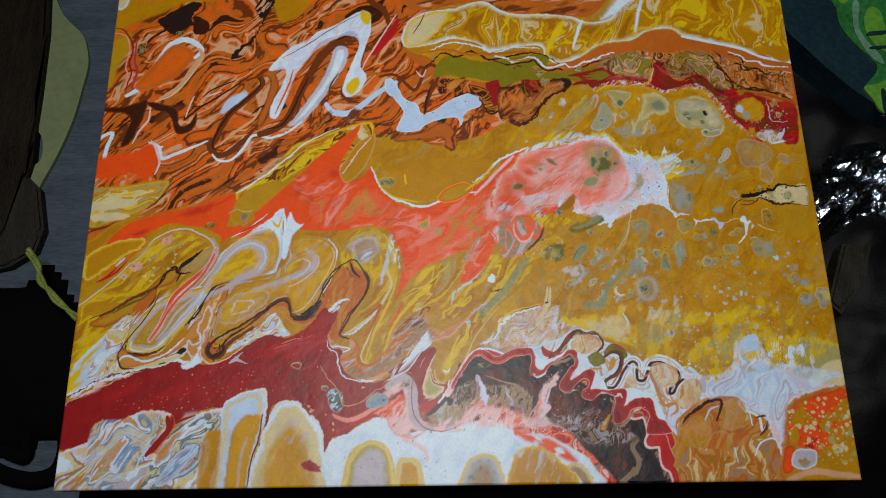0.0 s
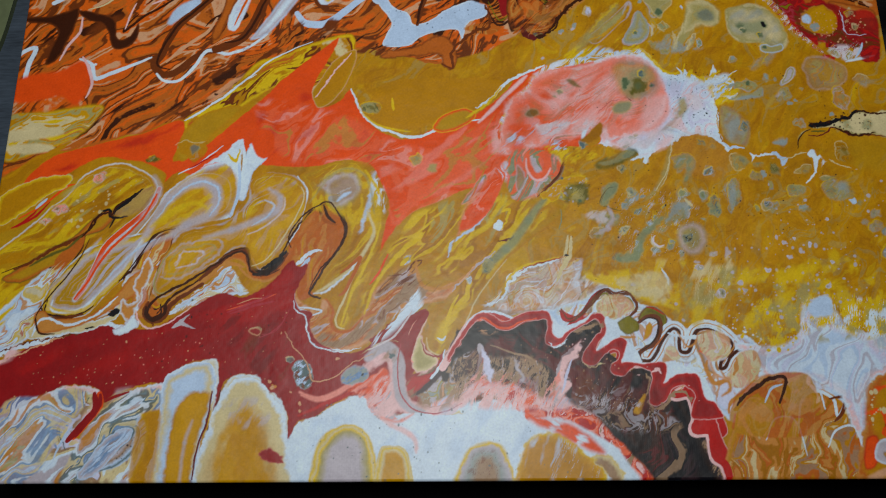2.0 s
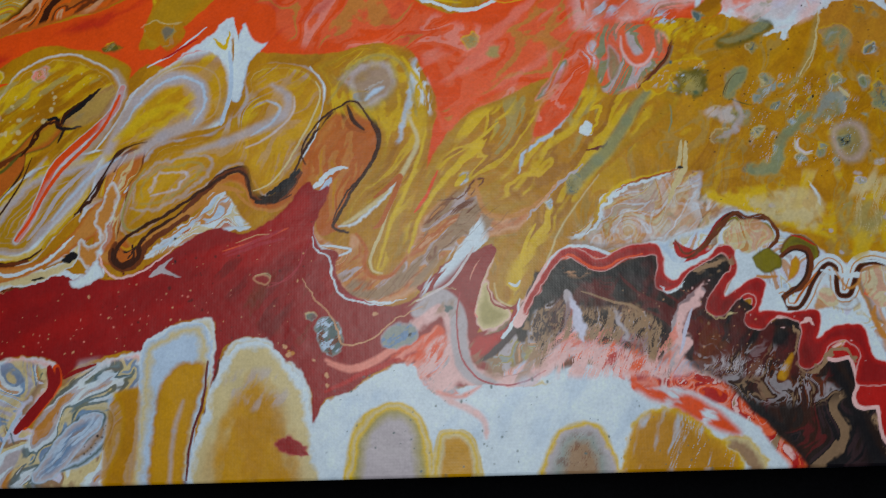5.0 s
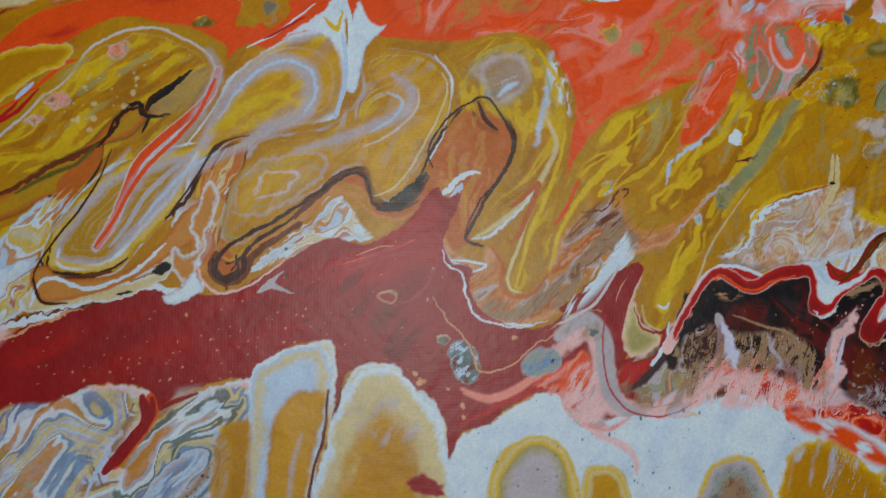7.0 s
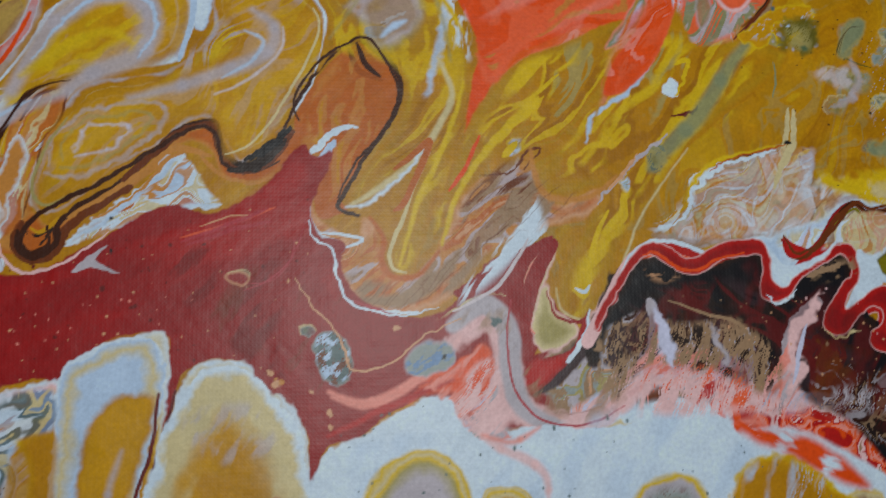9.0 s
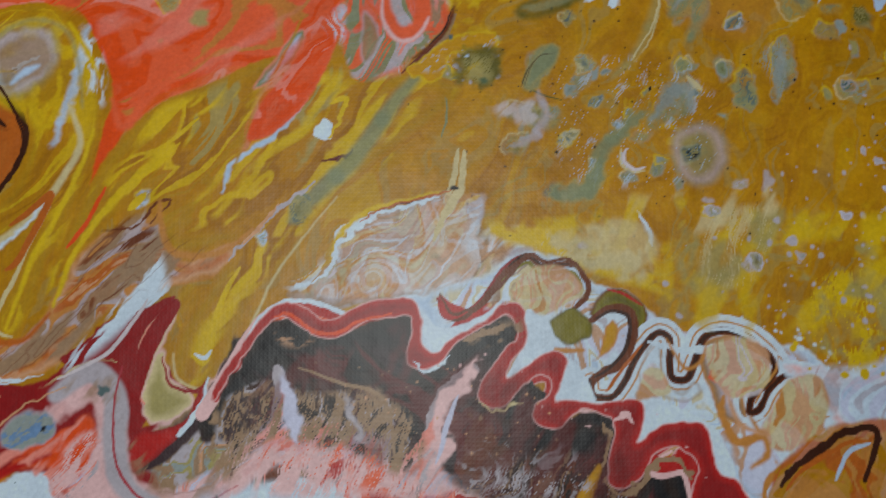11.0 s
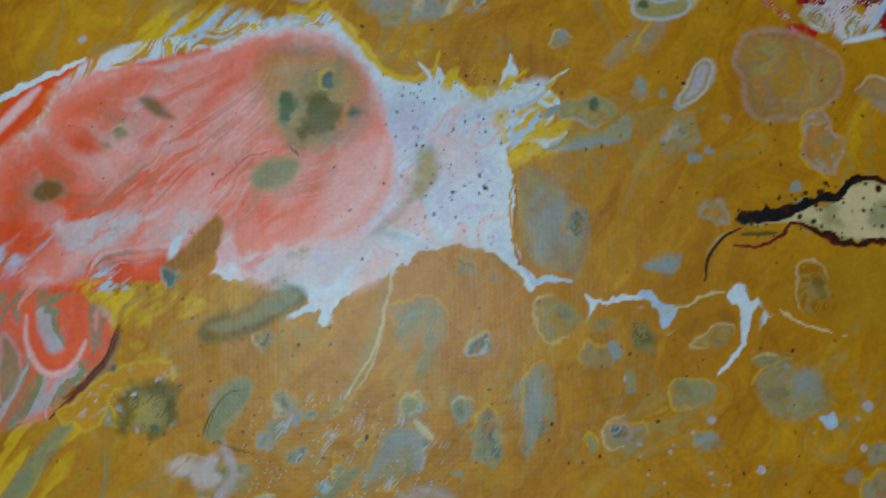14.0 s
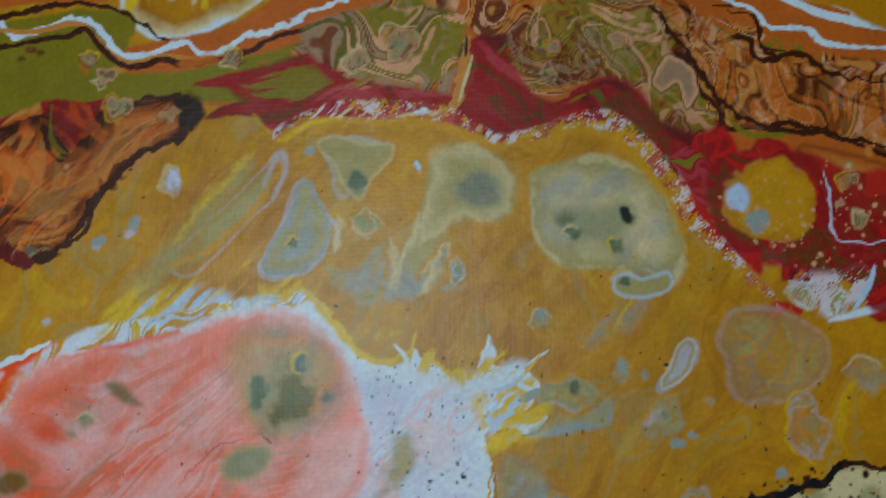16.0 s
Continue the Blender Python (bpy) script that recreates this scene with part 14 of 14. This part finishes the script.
def crumple(outline, z, high, grain, seed, step=0.004, sharp=True):
    """A crumpled sheet heaped up inside an outline: creased facets that fall to its rim."""
    q = curve(outline, True, 5)
    lo, hi = q.min(0), q.max(0)
    xs, ys = np.arange(lo[0], hi[0] + step, step), np.arange(lo[1], hi[1] + step, step)
    d = inside_distance(q, xs.astype(np.float32), ys.astype(np.float32))
    bm = bmesh.new()
    grid = {}
    for j, y in enumerate(ys):
        for i, x in enumerate(xs):
            if d[j, i] > -step * 0.9:
                p = Vector((x * grain + seed * 3.1, y * grain, seed))
                v = noise.voronoi(p, distance_metric="DISTANCE")[0]
                w = noise.voronoi(p * 2.3, distance_metric="DISTANCE")[0]
                h = (v[1] - v[0]) * 0.6 + (w[1] - w[0]) * 0.3 + 0.4 * abs(noise.noise(p * 0.7))
                if not sharp:
                    h = 0.5 + 0.4 * noise.noise(p * 0.8) + 0.15 * noise.noise(p * 2)
                rise = min(1.0, max(0.02, d[j, i] / (0.25 * min(hi - lo))))
                grid[i, j] = bm.verts.new((x, y, z + high * (0.25 + h) * rise ** 0.6))
    for (i, j), v in list(grid.items()):
        c = [grid.get(k) for k in ((i, j), (i + 1, j), (i + 1, j + 1), (i, j + 1))]
        if all(c):
            bm.faces.new(c)
    for f in bm.faces:
        f.smooth = not sharp
    skirt = bmesh.ops.extrude_edge_only(bm, edges=[e for e in bm.edges if e.is_boundary])
    for v in skirt["geom"]:
        if isinstance(v, bmesh.types.BMVert):
            v.co.z = z
    bmesh.ops.recalc_face_normals(bm, faces=bm.faces[:])
    return bm


# ---------- what lies round the canvas ----------
tagged(box("work_table", -0.9, -0.7, TABLE - 0.03, 0.9, 0.9, TABLE, GREY_BOARD, 0.003), "blue-grey scuffed board used as a work table", "table")
tagged(box("black_box", -0.215, 0.035, TABLE, 0.215, 0.36, TOP - 0.0178, BLACK, 0.004), "plain black box that props up the canvas", "box")

plank = tagged(new("wooden_plank"), "dark old wooden plank lying beside the canvas", "plank")
part("board", slab([(-0.481, 0.459), (-0.345, 0.455), (-0.336, 0.371), (-0.334, 0.31), (-0.334, 0.286), (-0.332, 0.253), (-0.341, 0.195), (-0.356, 0.158), (-0.407, 0.132)], TABLE, -0.038, 0.003, False), DARK_WOOD, plank)
offcut = tagged(new("wooden_offcut"), "small grey weathered wooden offcut on the table", "wood")
part("block", slab([(-0.34, 0.245), (-0.323, 0.229), (-0.315, 0.195), (-0.319, 0.177), (-0.337, 0.165), (-0.362, 0.159), (-0.356, 0.196)], TABLE, -0.04, 0.002, False), GREY_WOOD, offcut)

scraper = tagged(new("scraper"), "pale green plastic scraper with a notched serrated edge", "tool")
blade = part("blade", slab([(-0.343, 0.419), (-0.328, 0.391), (-0.31, 0.372), (-0.304, 0.358), (-0.301, 0.342), (-0.303, 0.322), (-0.307, 0.292), (-0.315, 0.262), (-0.324, 0.238), (-0.328, 0.228), (-0.334, 0.231), (-0.339, 0.236), (-0.339, 0.244), (-0.336, 0.249), (-0.329, 0.255), (-0.328, 0.265), (-0.331, 0.277), (-0.339, 0.288), (-0.342, 0.31), (-0.343, 0.337), (-0.344, 0.377), (-0.345, 0.407)], TABLE, -0.046, 0.0), GREEN_PLASTIC, scraper)
for k in range(6):
    bm = bmesh.new()
    x0, y0 = [(-0.339, 0.289), (-0.341, 0.308)][0]
    x1, y1 = [(-0.339, 0.289), (-0.341, 0.308)][1]
    f = (k + 0.5) / 6
    cx, cy = x0 + (x1 - x0) * f, y0 + (y1 - y0) * f
    a, b, c = bm.verts.new((cx + 0.002, cy - 0.0016, -0.0462)), bm.verts.new((cx + 0.002, cy + 0.0016, -0.0462)), bm.verts.new((cx - 0.0026, cy - 0.0008, -0.0462))
    low = [bm.verts.new(v.co - Vector((0, 0, 0.002))) for v in (a, b, c)]
    bm.faces.new((a, b, c))
    bm.faces.new(low[::-1])
    for p, q in ((0, 1), (1, 2), (2, 0)):
        top = (a, b, c)
        bm.faces.new((top[p], low[p], low[q], top[q]))
    bmesh.ops.recalc_face_normals(bm, faces=bm.faces[:])
    part("tooth", bm, GREEN_PLASTIC, blade)

pouch = tagged(new("fabric_pouch"), "soft black fabric pouch with a curved strap", "pouch")
part("body", crumple([(-0.326, 0.151), (-0.31, 0.168), (-0.291, 0.142), (-0.263, 0.112), (-0.263, 0.071), (-0.265, 0.042), (-0.295, 0.036), (-0.333, 0.03), (-0.375, 0.045), (-0.394, 0.127)], TABLE, 0.03, 18, 2, 0.006, False), BLACK, pouch)
part("strap", tube([(x, y, TABLE + 0.006) for x, y in [(-0.284, 0.056), (-0.277, 0.032), (-0.281, 0.014), (-0.296, 0.008), (-0.315, 0.011), (-0.332, 0.018), (-0.345, 0.023)]], 0.006, 10, 0.6), BLACK, pouch)
part("buckle_loop", tube([(x, y, TABLE + 0.006) for x, y in [(-0.308, 0.044), (-0.305, 0.032), (-0.306, 0.024), (-0.314, 0.026), (-0.322, 0.029), (-0.339, 0.03)]], 0.005, 8, 0.6), BLACK, pouch)
cord = tagged(new("cord"), "thin twisted yellow-green cord over a black pouch", "cord")
for k in range(2):
    line = [(-0.311, 0.169), (-0.303, 0.159), (-0.298, 0.147), (-0.29, 0.137), (-0.281, 0.128), (-0.267, 0.118)]
    part("strand", tube([(x + 0.0016 * math.sin(i * 2 + k * 3.1), y + 0.0016 * math.cos(i * 2 + k * 3.1), -0.017 + 0.0014 * k) for i, (x, y) in enumerate(line)], 0.0021 - 0.0007 * k, 7), CORD, cord)

# black cloth; its blackness also stands for the shade below the near edge
cloth = tagged(part("black_cloth", crumple([(-0.252, 0.025), (-0.1, 0.03), (0.1, 0.03), (0.24, 0.02), (0.4, 0.01), (0.5, -0.1), (0.2, -0.2), (-0.1, -0.2), (-0.24, -0.1)], TABLE, 0.012, 14, 5, 0.008, False), BLACK), "rumpled black cloth along the canvas, also standing for its shade", "cloth")
tagged(part("blue_wrapper", slab([(0.0, -0.055), (0.12, -0.06), (0.15, -0.03), (0.1, -0.022), (0.02, -0.024)], -0.036, -0.03, 0.001), BLUE_FILM), "dull blue plastic wrapper on black cloth", "wrapper")
tagged(part("bin_bag", crumple([(0.23, 0.02), (0.3, 0.0), (0.5, 0.05), (0.6, 0.25), (0.5, 0.45), (0.3, 0.47), (0.225, 0.4), (0.22, 0.2)], TABLE, 0.035, 22, 8, 0.006, False), BIN_BAG), "crumpled black plastic bag beside the canvas", "bag")
tagged(part("foil_packet", crumple([(0.259, 0.216), (0.279, 0.224), (0.297, 0.242), (0.325, 0.252), (0.371, 0.252), (0.354, 0.161), (0.304, 0.164), (0.282, 0.173), (0.261, 0.167), (0.258, 0.193)], -0.028, 0.03, 30, 4, 0.003), FOIL), "torn shiny silver foil packet, crumpled", "packet")
offcut_2 = tagged(new("wooden_batten"), "short brown wooden batten on black plastic", "wood")
part("block", slab([(0.281, 0.163), (0.302, 0.163), (0.293, 0.136), (0.272, 0.111), (0.264, 0.12), (0.272, 0.14)], -0.03, -0.01, 0.002, False), GREY_WOOD, offcut_2)

sack = tagged(new("printed_sack"), "dark teal plastic sack with a green leafy print", "sack")
part("film", slab([(0.261, 0.404), (0.259, 0.343), (0.274, 0.317), (0.295, 0.291), (0.313, 0.273), (0.335, 0.258), (0.379, 0.25), (0.423, 0.399)], TABLE, 0.0, 0.006), TEAL_FILM, sack)
for nm, mat, z, out_line in (
        ("print_patch", GREEN_PRINT, 0.0012, [(0.302, 0.374), (0.302, 0.352), (0.303, 0.336), (0.311, 0.32), (0.323, 0.305), (0.323, 0.295), (0.312, 0.282), (0.328, 0.285), (0.352, 0.279), (0.381, 0.371)]),
        ("print_patch", LIME_PRINT, 0.0020, [(0.311, 0.282), (0.323, 0.285), (0.334, 0.289), (0.352, 0.283), (0.346, 0.257), (0.33, 0.258), (0.32, 0.262), (0.316, 0.272)]),
        ("print_patch", LIME_PRINT, 0.0020, [(0.328, 0.352), (0.335, 0.348), (0.337, 0.334), (0.344, 0.324), (0.36, 0.318), (0.355, 0.298), (0.336, 0.309), (0.327, 0.317), (0.321, 0.33), (0.322, 0.343)]),
        ("print_patch", PALE_PRINT, 0.0024, [(0.315, 0.356), (0.32, 0.355), (0.316, 0.335), (0.32, 0.322), (0.328, 0.309), (0.329, 0.301), (0.321, 0.307), (0.315, 0.32), (0.312, 0.334)]),
        ("print_patch", LIME_PRINT, 0.0020, [(0.302, 0.378), (0.319, 0.378), (0.316, 0.364), (0.308, 0.355), (0.303, 0.362)]),
        ("print_patch", TEAL_FILM, 0.0030, [(0.323, 0.279), (0.326, 0.277), (0.325, 0.261), (0.322, 0.262)]),
        ("print_patch", TEAL_FILM, 0.0030, [(0.323, 0.329), (0.336, 0.33), (0.335, 0.327), (0.322, 0.326)]),
        ("print_patch", TEAL_FILM, 0.0030, [(0.322, 0.316), (0.337, 0.317), (0.336, 0.315), (0.322, 0.314)])):
    part(nm, slab(out_line, 0.0002, z, 0.0), mat, sack)

# ---------- the room that closes the place ----------
for nm, c in (("floor", (-2, -2, -0.80, 2, 2, -0.75)), ("ceiling", (-2, -2, 1.65, 2, 2, 1.7)), ("wall_north", (-2, 2, -0.75, 2, 2.05, 1.65)),
              ("wall_south", (-2, -2.05, -0.75, 2, -2, 1.65)), ("wall_east", (2, -2, -0.75, 2.05, 2, 1.65)), ("wall_west", (-2.05, -2, -0.75, -2, 2, 1.65))):
    tagged(box(nm, *c, WALL), kind="structure")
